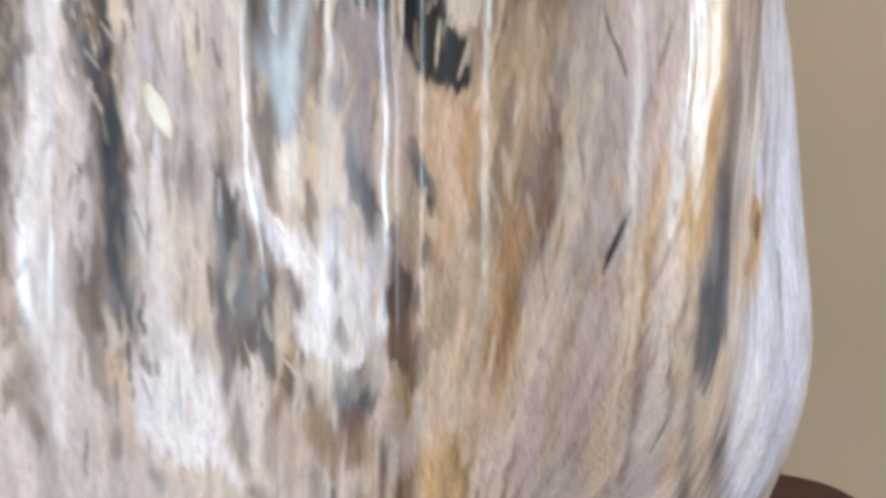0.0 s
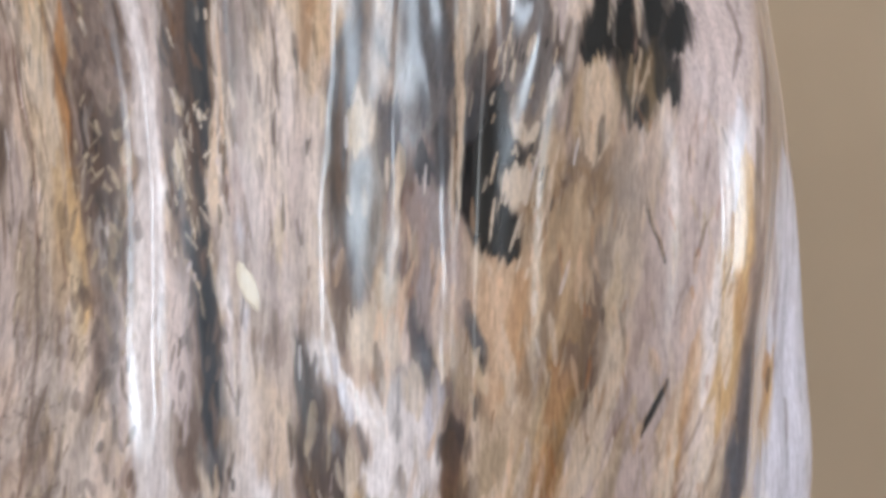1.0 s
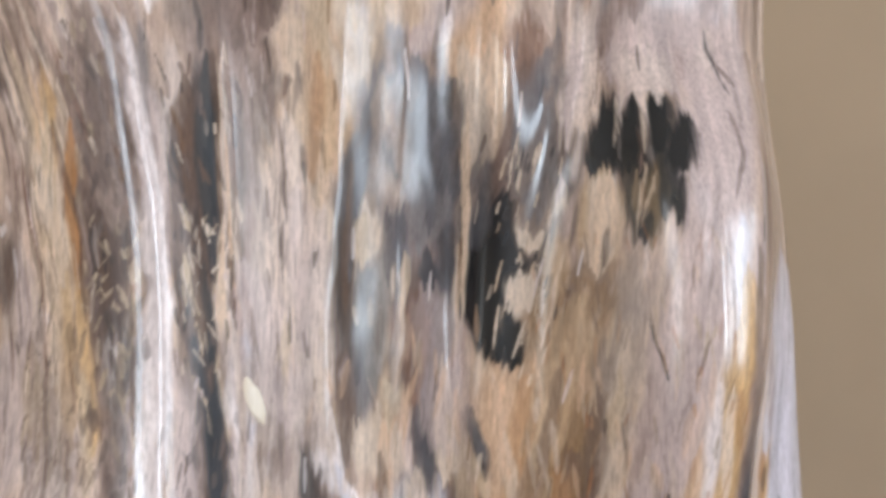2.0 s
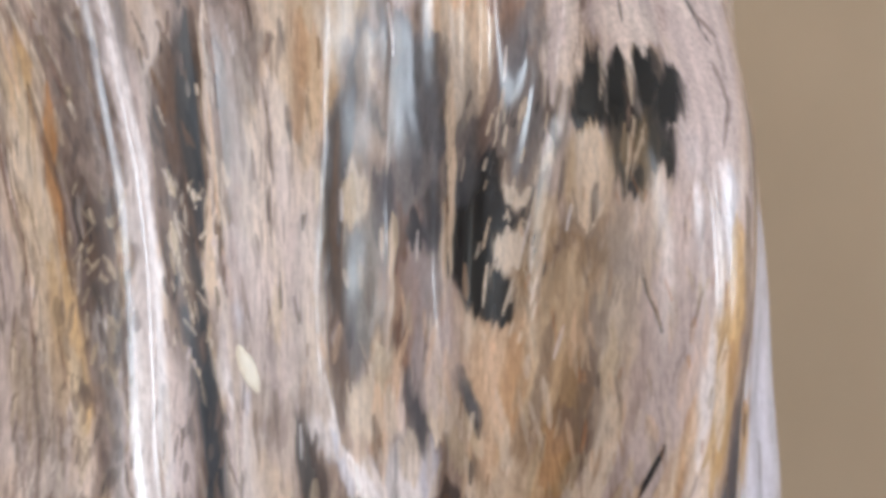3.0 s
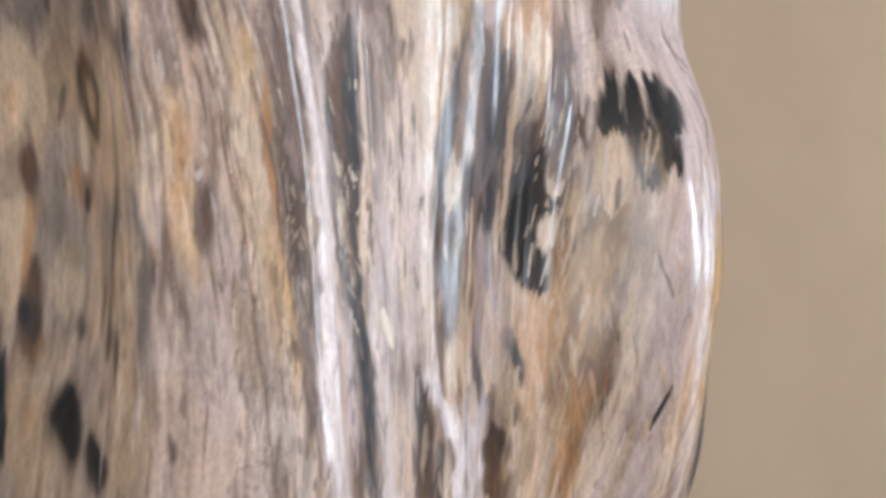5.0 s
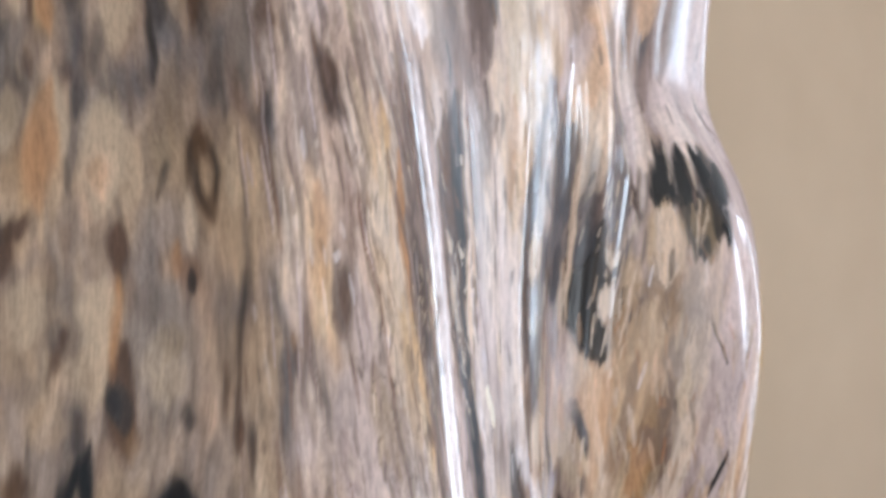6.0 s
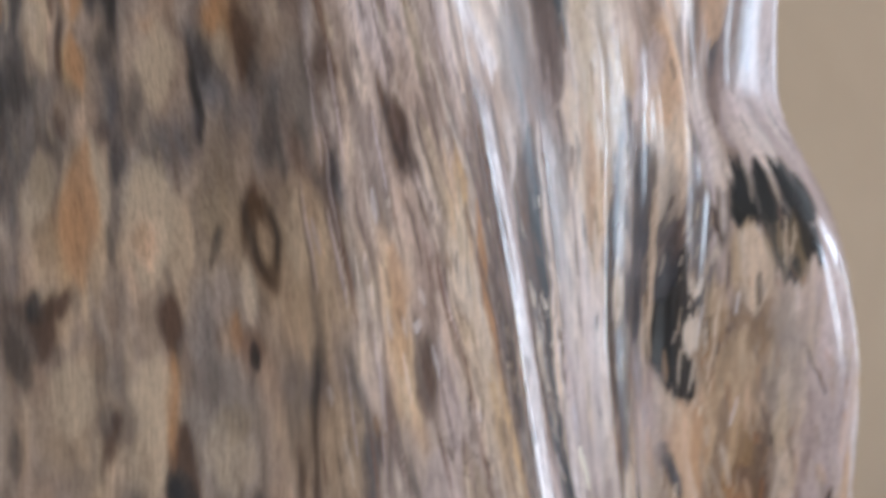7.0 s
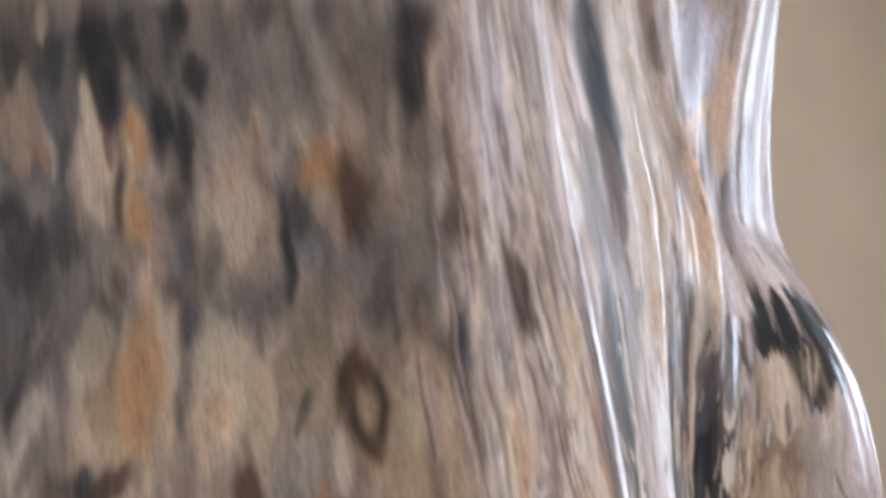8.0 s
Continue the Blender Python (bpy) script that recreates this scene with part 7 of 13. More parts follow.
dab(DUSK, .5, 5.2, 4, (0.5855, 0.9725), (0.584, 0.955), (0.5808, 0.945))
dab(PALE, .6, 4.3, 4, (0.6003, 1.0125), (0.599, 0.985), (0.5952, 0.9625))
dab(PALE, .9, 4.6, 4, (0.6121, 1.0275), (0.6108, 0.995), (0.6069, 0.9725), (0.6069, 0.955))
dab(PALE, .9, 2.1, 3, (0.6069, 0.955), (0.6056, 0.945))
dab(SAND, .85, 5.9, 4, (0.6199, 1.0125), (0.6211, 0.99), (0.6211, 0.975))
dab(OCHRE, .6, 3.2, 4, (0.6186, 0.9725), (0.6186, 0.955), (0.6199, 0.945))
dab(MAUVE, .75, 5.8, 4, (0.6312, 1.015), (0.6321, 0.9925), (0.6321, 0.975))
dab(SLATE, .6, 5.5, 3, (0.635, 0.955), (0.634, 0.945))
dab(PALE, .6, 10.7, 4, (0.6495, 0.995), (0.6921, 0.97), (0.6835, 0.9475))
# upper right flank, reflection painted as an icy tone
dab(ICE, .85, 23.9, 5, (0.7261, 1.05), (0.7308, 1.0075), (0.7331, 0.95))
dab(MAUVE, .6, 8.4, 4, (0.5759, 0.885), (0.5759, 0.86), (0.5792, 0.8425))
dab(SAND, .85, 5.2, 5, (0.5912, 0.895), (0.5912, 0.8675), (0.5965, 0.835), (0.6042, 0.8125))
dab(MAUVE, .75, 3.5, 5, (0.599, 0.8775), (0.6003, 0.855), (0.6135, 0.82))
dab(PALE, .75, 7.4, 5, (0.6095, 0.87), (0.6161, 0.84), (0.6312, 0.81))
dab(SAND, .6, 4.5, 4, (0.6121, 0.89), (0.6186, 0.8725))
dab(SLATE, .75, 5.5, 4, (0.6281, 0.8975), (0.6302, 0.8825), (0.6321, 0.8675))
dab(SAND, .85, 12.2, 5, (0.651, 0.8825), (0.643, 0.865), (0.6544, 0.8375), (0.6807, 0.805))
dab(UMBER, .5, 2.4, 4, (0.6248, 0.8675), (0.6302, 0.855))
dab(PEACH, .8, 4.4, 4, (0.6312, 0.8425), (0.643, 0.8175))
dab(DUSK, .6, 5.1, 4, (0.6408, 0.8325), (0.6604, 0.81))
dab(STEEL, .7, 8.5, 4, (0.6674, 0.85), (0.6835, 0.8275), (0.6979, 0.8075))
# lower right flank, reflection painted in ice and white
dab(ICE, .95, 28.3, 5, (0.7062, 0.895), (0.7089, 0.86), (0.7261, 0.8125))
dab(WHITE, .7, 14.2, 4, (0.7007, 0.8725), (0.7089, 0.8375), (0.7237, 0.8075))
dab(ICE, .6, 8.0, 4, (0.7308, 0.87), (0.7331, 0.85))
dab(FAWN, .8, 20.4, 7, (0.2759, 1.14), (0.2679, 1.09), (0.2664, 1.0475))
dab(DUSK, .9, 13.5, 7, (0.3163, 1.145), (0.3074, 1.09), (0.3118, 1.05))
dab(FAWN, .75, 10.1, 7, (0.3441, 1.15), (0.3424, 1.095), (0.3441, 1.05))
dab(GREIGE, .75, 20.7, 7, (0.377, 1.155), (0.377, 1.0975), (0.3827, 1.05))
dab(SAND, .8, 11.8, 7, (0.3946, 1.15), (0.3926, 1.0975), (0.3926, 1.0525))
dab(BARK, .85, 4.4, 4, (0.2695, 1.13), (0.2664, 1.1175), (0.2664, 1.1075))
dab(COCOA, .5, 3.9, 5, (0.2579, 1.13), (0.254, 1.1), (0.2504, 1.0725))
dab(OLIVE, .5, 3.9, 5, (0.2516, 1.1), (0.2528, 1.09), (0.2528, 1.075))
dab(OCHRE, .75, 4.9, 5, (0.254, 1.075), (0.254, 1.0625), (0.2516, 1.0475))
dab(SAND, .6, 3.7, 5, (0.2606, 1.0875), (0.262, 1.0725), (0.262, 1.06))
dab(ROSE, .6, 3.0, 4, (0.2743, 1.1125), (0.2743, 1.0975), (0.2743, 1.08))
dab(MAUVE, .5, 3.0, 4, (0.2695, 1.09), (0.2727, 1.075), (0.2727, 1.06))
dab(COCOA, .55, 2.7, 4, (0.2727, 1.07), (0.2727, 1.06), (0.2695, 1.05))
dab(SAND, .85, 3.6, 5, (0.2839, 1.1025), (0.2823, 1.08), (0.2823, 1.06), (0.2823, 1.0475))
dab(OCHRE, .55, 1.8, 4, (0.2839, 1.1), (0.2839, 1.0875))
dab(PEACH, .7, 3.0, 7, (0.2945, 1.12), (0.2931, 1.095), (0.2916, 1.0725), (0.2916, 1.0475))
dab(RUST, .85, 1.8, 4, (0.296, 1.0825), (0.296, 1.07), (0.296, 1.055), (0.296, 1.0475))
dab(HONEY, .6, 2.0, 4, (0.2945, 1.0875), (0.2945, 1.0725), (0.2931, 1.055))
dab(COCOA, .45, 3.3, 4, (0.303, 1.1225), (0.3016, 1.1125), (0.2988, 1.1025))
dab(FAWN, .6, 3.0, 4, (0.3118, 1.1025), (0.3118, 1.0925), (0.3133, 1.0825))
dab(COCOA, .5, 4.3, 4, (0.303, 1.075), (0.303, 1.0675))
dab(COCOA, .5, 4.1, 4, (0.3045, 1.0575), (0.3059, 1.05))
dab(COCOA, .45, 2.4, 4, (0.3194, 1.0975), (0.321, 1.0875), (0.3194, 1.0675))
dab(PALE, .9, 3.0, 2, (0.3274, 1.1375), (0.3258, 1.12), (0.3258, 1.105), (0.3258, 1.09), (0.3274, 1.0775), (0.3258, 1.065))
dab(ROSE, .85, 3.9, 4, (0.3274, 1.1225), (0.3274, 1.1075), (0.329, 1.09))
dab(STEEL, .7, 2.6, 4, (0.3339, 1.1325), (0.3339, 1.1125), (0.3323, 1.0925), (0.3306, 1.0775))
dab(PALE, .9, 4.1, 2, (0.3274, 1.0675), (0.3306, 1.06), (0.3306, 1.045))
dab(ROSE, .75, 3.1, 5, (0.3372, 1.1125), (0.3389, 1.095), (0.3372, 1.075), (0.3372, 1.05))
dab(COCOA, .5, 3.7, 4, (0.3458, 1.1125), (0.3458, 1.095), (0.3441, 1.0775))
dab(BARK, .55, 3.2, 4, (0.3441, 1.0775), (0.3458, 1.0675))
dab(INK, .75, 4.9, 5, (0.3566, 1.125), (0.3547, 1.1075), (0.3547, 1.0925), (0.3547, 1.0775), (0.3547, 1.06))
dab(SLATE, .5, 2.3, 4, (0.3547, 1.1025), (0.3547, 1.0925), (0.3547, 1.08))
dab(SAND, .8, 2.9, 4, (0.3602, 1.13), (0.3621, 1.1125), (0.3621, 1.0925), (0.3602, 1.07), (0.3621, 1.0525))
dab(PALE, .6, 2.6, 4, (0.3458, 1.1375), (0.3458, 1.12), (0.3458, 1.105))
dab(CREAM, .85, 2.6, 1, (0.3441, 1.065), (0.3458, 1.0575), (0.3476, 1.0525))
dab(CREAM, .9, 2.2, 1, (0.3529, 1.055), (0.3529, 1.05))
dab(COCOA, .55, 4.4, 5, (0.3713, 1.14), (0.3713, 1.12), (0.3695, 1.1))
dab(COCOA, .5, 3.5, 4, (0.3695, 1.0975), (0.3695, 1.085), (0.3695, 1.065))
dab(SAND, .7, 3.2, 4, (0.3808, 1.0975), (0.3808, 1.0875), (0.3808, 1.0775))
dab(RUSSET, .5, 2.4, 5, (0.3866, 1.1125), (0.3886, 1.095), (0.3886, 1.075), (0.3866, 1.0525))
dab(GREIGE, .8, 23.5, 7, (0.2634, 1.0225), (0.2649, 1), (0.2727, 0.9525))
dab(FAWN, .7, 11.5, 7, (0.2886, 1.0325), (0.296, 0.9975), (0.3045, 0.95))
dab(DUSK, .9, 11.3, 6, (0.3163, 1.07), (0.3118, 1.02), (0.3163, 0.99), (0.3194, 0.95))
dab(SAND, .7, 8.9, 5, (0.3323, 1.02), (0.3389, 0.995), (0.3424, 0.945))
dab(COCOA, .6, 8.7, 5, (0.3584, 1.0625), (0.3547, 1.0325), (0.3494, 1.0175))
dab(GREIGE, .8, 19.8, 7, (0.3808, 1.06), (0.3827, 1.02), (0.3827, 0.9675))
dab(OCHRE, .75, 4.1, 4, (0.254, 1.06), (0.2553, 1.045), (0.2566, 1.03))
dab(HONEY, .45, 3.4, 4, (0.2553, 1.0325), (0.2592, 1.0175), (0.2634, 1.0025))
dab(COCOA, .55, 2.4, 4, (0.2649, 1.0425), (0.2649, 1.0325), (0.2634, 1.0175))
dab(UMBER, .8, 1.8, 4, (0.2445, 1.03), (0.2457, 1.015), (0.2468, 1), (0.2492, 0.98))
dab(SAND, .9, 4.4, 5, (0.2839, 1.06), (0.2855, 1.045), (0.2839, 1.0325), (0.2823, 1.0225))
dab(OCHRE, .55, 2.5, 5, (0.2886, 1.045), (0.2931, 1.0275), (0.2974, 1.01), (0.2988, 0.99))
dab(SAND, .8, 2.5, 4, (0.2945, 1.05), (0.2945, 1.0325), (0.296, 1.0175))
dab(HONEY, .55, 2.4, 5, (0.2988, 1.02), (0.3045, 1.0025), (0.3074, 0.985))
dab(CREAM, .6, 1.8, 1, (0.2775, 1.0175), (0.2823, 1.015))
dab(COCOA, .5, 3.6, 1, (0.2823, 1.01), (0.2839, 1.005))
dab(COCOA, .45, 3.0, 1, (0.2743, 1.005), (0.2743, 1))
dab(BARK, .65, 3.0, 2, (0.3059, 1.0525), (0.3059, 1.045), (0.3059, 1.04))
dab(COCOA, .6, 6.0, 2, (0.3179, 1.05), (0.3163, 1.04), (0.3163, 1.03))
dab(COCOA, .55, 5.7, 2, (0.3074, 1.0325), (0.3088, 1.0275), (0.3103, 1.0225))
dab(FAWN, .6, 3.4, 2, (0.3088, 1.04), (0.3103, 1.035))
dab(UMBER, .7, 3.0, 3, (0.3059, 1.0175), (0.3074, 1.0075), (0.3074, 0.9975))
dab(COCOA, .6, 3.6, 3, (0.321, 1.005), (0.3242, 0.9975), (0.3242, 0.995))
dab(CREAM, .7, 2.6, 1, (0.3088, 1.0175), (0.3133, 1.0175))
dab(PEACH, .6, 3.9, 2, (0.3226, 1.0325), (0.3242, 1.02))
dab(ASH, .7, 5.1, 4, (0.3133, 1.015), (0.3163, 1.0025), (0.3194, 0.9875))
dab(PALE, .6, 3.0, 4, (0.3148, 1.0075), (0.3163, 0.9925))
dab(CREAM, .7, 2.4, 1, (0.321, 1.015), (0.321, 1.01))
dab(PALE, .9, 3.8, 2, (0.329, 1.0625), (0.3306, 1.0475), (0.3323, 1.0325))
dab(PALE, .9, 3.8, 2, (0.3323, 1.035), (0.3323, 1.02), (0.3323, 1.005))
dab(PALE, .9, 2.9, 2, (0.3323, 1.0075), (0.3323, 0.995), (0.3339, 0.975))
dab(ROSE, .7, 3.0, 4, (0.3274, 1.015), (0.329, 0.9975), (0.3306, 0.98))
dab(PEACH, .7, 3.7, 3, (0.3356, 1.0325), (0.3372, 1.03))
dab(DUSK, .5, 2.9, 7, (0.3441, 1.01), (0.3494, 0.995), (0.3494, 0.975))
dab(UMBER, .75, 3.3, 4, (0.3406, 1.025), (0.3458, 1.0125), (0.3494, 1), (0.3547, 0.985), (0.3584, 0.9725))
dab(INK, .85, 2.4, 4, (0.3547, 0.9975), (0.3566, 0.9875), (0.3584, 0.975))
dab(OLIVE, .6, 2.1, 4, (0.3476, 1.0275), (0.3512, 1.015), (0.3529, 1.0025))
dab(BARK, .7, 4.4, 4, (0.3547, 1.05), (0.3566, 1.04), (0.3547, 1.0275))
dab(SAND, .75, 3.5, 5, (0.3602, 1.0625), (0.3602, 1.05), (0.3602, 1.0325), (0.3621, 1.01))
dab(CREAM, .9, 2.4, 3, (0.3639, 1.05), (0.3657, 1.04), (0.3657, 1.025))
dab(ICE, .85, 3.6, 4, (0.3676, 1.01), (0.3695, 1), (0.3676, 0.9925))
dab(BARK, .6, 2.1, 4, (0.3695, 1.0475), (0.3713, 1.035), (0.3695, 1.0225))
dab(PALE, .6, 3.6, 5, (0.3827, 1.05), (0.3827, 1.0275), (0.3827, 1.0025))
dab(UMBER, .45, 2.1, 4, (0.3866, 1.0575), (0.3847, 1.0375))
dab(CREAM, .5, 4.0, 4, (0.3906, 1.015), (0.3906, 0.995), (0.3906, 0.975))
dab(SAND, .85, 8.9, 5, (0.4008, 1.12), (0.3987, 1.085), (0.3967, 1.045))
dab(PEACH, .6, 4.5, 5, (0.4048, 1.1475), (0.4048, 1.1275), (0.4028, 1.1125))
dab(SAND, .85, 6.1, 4, (0.4189, 1.15), (0.4189, 1.1325), (0.4209, 1.1225))
dab(CREAM, .6, 3.1, 4, (0.4247, 1.15), (0.4247, 1.1325))
dab(HONEY, .6, 4.0, 4, (0.4189, 1.11), (0.4169, 1.0925), (0.415, 1.075))
dab(AMBER, .4, 2.5, 4, (0.4209, 1.12), (0.4209, 1.1025))
dab(UMBER, .8, 4.7, 4, (0.4247, 1.1225), (0.4247, 1.1075), (0.4228, 1.09))
dab(BARK, .7, 4.1, 4, (0.4209, 1.0975), (0.4189, 1.075), (0.4169, 1.055))
dab(OLIVE, .5, 3.1, 4, (0.413, 1.075), (0.4109, 1.055))
dab(SAND, .75, 5.2, 4, (0.4322, 1.1225), (0.4341, 1.1075), (0.4361, 1.0975))
dab(MAUVE, .7, 8.2, 5, (0.442, 1.1225), (0.442, 1.1025), (0.442, 1.085))
dab(GREIGE, .7, 6.3, 4, (0.4341, 1.0975), (0.438, 1.0825), (0.438, 1.07))
dab(BARK, .75, 6.5, 4, (0.438, 1.15), (0.442, 1.135), (0.4498, 1.12))
dab(COCOA, .7, 5.0, 4, (0.4555, 1.125), (0.4555, 1.11), (0.4555, 1.0975))
dab(STEEL, .8, 7.8, 4, (0.4608, 1.1), (0.4625, 1.0825), (0.4671, 1.0675))
dab(COCOA, .5, 6.5, 4, (0.4459, 1.0675), (0.4498, 1.0525))
dab(BARK, .85, 4.3, 4, (0.4641, 1.1525), (0.4641, 1.1375), (0.4671, 1.125))
dab(OLIVE, .45, 4.9, 4, (0.4247, 1.0775), (0.4266, 1.0675))
dab(SAND, .95, 10.7, 4, (0.4784, 1.17), (0.4784, 1.135), (0.4777, 1.115))
dab(OCHRE, .7, 2.4, 4, (0.4733, 1.14), (0.4743, 1.1225), (0.4761, 1.1))
dab(CREAM, .7, 4.7, 4, (0.4838, 1.135), (0.4814, 1.1225), (0.4807, 1.1075))
dab(SAND, .85, 3.9, 4, (0.4743, 1.1125), (0.4761, 1.09), (0.4777, 1.0675))
dab(RUSSET, .75, 18.1, 4, (0.509, 1.1625), (0.5036, 1.1425), (0.4974, 1.13))
dab(UMBER, .7, 5.2, 4, (0.4964, 1.13), (0.4918, 1.115), (0.4901, 1.0975), (0.4901, 1.0875))
dab(MAUVE, .85, 15.8, 4, (0.5079, 1.1175), (0.5079, 1.095), (0.5101, 1.08))
dab(SILT, .7, 6.4, 4, (0.4853, 1.105), (0.4861, 1.09), (0.4845, 1.08))
dab(INK, .8, 4.0, 2, (0.5169, 1.1375), (0.5124, 1.125), (0.5112, 1.12))
dab(CREAM, .75, 2.7, 2, (0.4974, 1.1025), (0.5004, 1.095), (0.4974, 1.0825))
dab(STEEL, .6, 6.5, 4, (0.5124, 1.11), (0.5124, 1.095))
dab(BARK, .85, 5.9, 4, (0.491, 1.08), (0.491, 1.0675), (0.491, 1.055))
dab(UMBER, .6, 8.8, 4, (0.5101, 1.0775), (0.5112, 1.0625))
dab(CREAM, .85, 5.7, 2, (0.4247, 1.065), (0.4247, 1.055), (0.4266, 1.045))
dab(SAND, .7, 7.5, 5, (0.3866, 1.0675), (0.3866, 1.035), (0.3866, 1.0075))
dab(FAWN, .6, 6.1, 5, (0.3866, 1.015), (0.3866, 0.9925), (0.3886, 0.9725))
dab(PALE, .9, 3.7, 5, (0.4048, 1.07), (0.4048, 1.045), (0.4028, 1.0175), (0.4028, 0.995))
dab(OLIVE, .75, 2.2, 4, (0.4109, 1.0675), (0.4109, 1.04), (0.4089, 1.015))
dab(INK, .85, 2.9, 4, (0.415, 1.0675), (0.4169, 1.045), (0.415, 1.02), (0.415, 1.0025))
dab(UMBER, .7, 3.3, 4, (0.4169, 1.0075), (0.4189, 0.99), (0.4189, 0.9725))
dab(SAND, .9, 6.0, 3, (0.4247, 1.065), (0.4247, 1.0475), (0.4228, 1.04))
dab(ASH, .6, 5.5, 4, (0.4285, 1.0525), (0.4303, 1.035), (0.4322, 1.005))
dab(OLIVE, .45, 3.1, 4, (0.4322, 1.0325), (0.4341, 1.015))
dab(STEEL, .6, 5.0, 4, (0.4266, 1), (0.4266, 0.9825), (0.4266, 0.9725))
dab(MAUVE, .75, 12.2, 4, (0.4498, 1.0725), (0.4555, 1.055), (0.4608, 1.0425))
dab(STEEL, .6, 8.1, 4, (0.4439, 1.065), (0.438, 1.055))
dab(UMBER, .8, 6.1, 4, (0.4517, 1.0425), (0.4517, 1.0225), (0.4517, 1.005))
dab(RUSSET, .85, 6.2, 4, (0.4498, 1.0075), (0.4498, 0.99), (0.4459, 0.9825))
dab(MAUVE, .7, 7.6, 4, (0.4625, 1.035), (0.4641, 1.02), (0.4641, 1.005))
dab(SLATE, .85, 4.3, 4, (0.4698, 1.0675), (0.4711, 1.045), (0.4722, 1.0225), (0.4711, 1.005))
dab(INK, .7, 4.4, 4, (0.4656, 1.0025), (0.4685, 1.0025), (0.4641, 0.9925))
dab(BLACK, .97, 9.3, 3, (0.4885, 1.07), (0.4885, 1.05), (0.4885, 1.0275), (0.4861, 1.015))
dab(INK, .85, 6.6, 4, (0.4974, 1.0625), (0.4974, 1.0475), (0.4984, 1.04))
dab(BLACK, .9, 6.4, 3, (0.4822, 1.035), (0.4845, 1.02), (0.4901, 1.005))
dab(INK, .8, 5.0, 2, (0.5036, 1.0225), (0.5057, 1.0125), (0.5025, 1.005))
dab(SLATE, .45, 3.2, 4, (0.4838, 1.0575), (0.4869, 1.05))
dab(BLACK, .85, 3.9, 2, (0.4901, 1.005), (0.4936, 0.995))
dab(CREAM, .9, 4.4, 2, (0.5046, 1.0375), (0.5057, 1.03), (0.5068, 1.0225))
dab(CREAM, .85, 3.4, 2, (0.5146, 1.0325), (0.5146, 1.025))
dab(CREAM, .5, 2.7, 1, (0.5025, 1.005), (0.5079, 1))
dab(ROSE, .85, 7.7, 4, (0.4777, 1), (0.4752, 0.98), (0.4769, 0.9675))
dab(PALE, .8, 3.3, 1, (0.4838, 1.0075), (0.4869, 1.0075))
dab(OCHRE, .5, 4.6, 4, (0.5242, 1.0225), (0.5216, 1.0025))
dab(PEACH, .8, 9.4, 5, (0.4964, 0.9925), (0.4954, 0.98), (0.4954, 0.9675))
dab(SAND, .9, 6.4, 4, (0.4869, 1), (0.4885, 0.99))
dab(HONEY, .4, 7.6, 5, (0.518, 0.995), (0.518, 0.98), (0.5157, 0.9675))
dab(COCOA, .6, 3.0, 4, (0.438, 1), (0.44, 0.9875), (0.4361, 0.9725))
dab(CREAM, .7, 3.7, 4, (0.442, 0.9925), (0.4439, 0.97))
dab(ROSE, .95, 31.0, 5, (0.6029, 1.18), (0.5977, 1.1475), (0.5926, 1.13))
dab(ROSE, .9, 20.8, 5, (0.6467, 1.175), (0.6331, 1.1325), (0.6174, 1.0925), (0.6095, 1.055))
dab(PALE, .8, 11.4, 5, (0.5594, 1.175), (0.5488, 1.1375), (0.5309, 1.1075))
dab(MAUVE, .7, 10.0, 5, (0.5192, 1.125), (0.5112, 1.1075), (0.5101, 1.09))
dab(MAUVE, .5, 3.3, 4, (0.6186, 1.1725), (0.6148, 1.1475), (0.6069, 1.13))
dab(PALE, .6, 3.3, 4, (0.6321, 1.1675), (0.627, 1.1375), (0.6186, 1.115))
dab(SILT, .7, 10.7, 4, (0.509, 1.0875), (0.5135, 1.075), (0.5124, 1.06))
dab(CREAM, .7, 4.4, 2, (0.4994, 1.1025), (0.5014, 1.0925), (0.4984, 1.0825))
dab(INK, .7, 2.2, 2, (0.5268, 1.1025), (0.5242, 1.09))
dab(PALE, .75, 2.2, 2, (0.5427, 1.11), (0.5397, 1.0975), (0.5367, 1.08))
dab(CREAM, .6, 3.6, 2, (0.5295, 1.075), (0.5282, 1.0675))
dab(BLACK, .9, 19.9, 2, (0.5776, 1.105), (0.5743, 1.0875))
dab(OLIVE, .5, 9.1, 2, (0.5808, 1.085), (0.5759, 1.0675))
dab(BLACK, .97, 8.0, 2, (0.5676, 1.12), (0.5578, 1.105), (0.5533, 1.0925))
dab(BLACK, .95, 6.2, 2, (0.5808, 1.1225), (0.5726, 1.1075), (0.5676, 1.0925))
dab(BLACK, .95, 5.7, 2, (0.5939, 1.1225), (0.5898, 1.11), (0.587, 1.1025))
dab(BLACK, .97, 6.1, 2, (0.6016, 1.1125), (0.599, 1.1), (0.5939, 1.0875))
dab(BARK, .6, 4.6, 3, (0.584, 1.1175), (0.5792, 1.105), (0.5759, 1.095))
dab(MOSS, .9, 9.2, 3, (0.5743, 1.0925), (0.5726, 1.08), (0.5709, 1.0625))
dab(BLACK, .6, 4.6, 3, (0.5743, 1.095), (0.5726, 1.0825))
dab(MOSS, .9, 9.0, 2, (0.5855, 1.09), (0.5824, 1.08), (0.5776, 1.0675))
dab(OLIVE, .6, 3.3, 2, (0.587, 1.095), (0.5824, 1.08), (0.5776, 1.0675))
dab(TAN, .9, 10.0, 2, (0.5563, 1.085), (0.5533, 1.0675), (0.5503, 1.055))
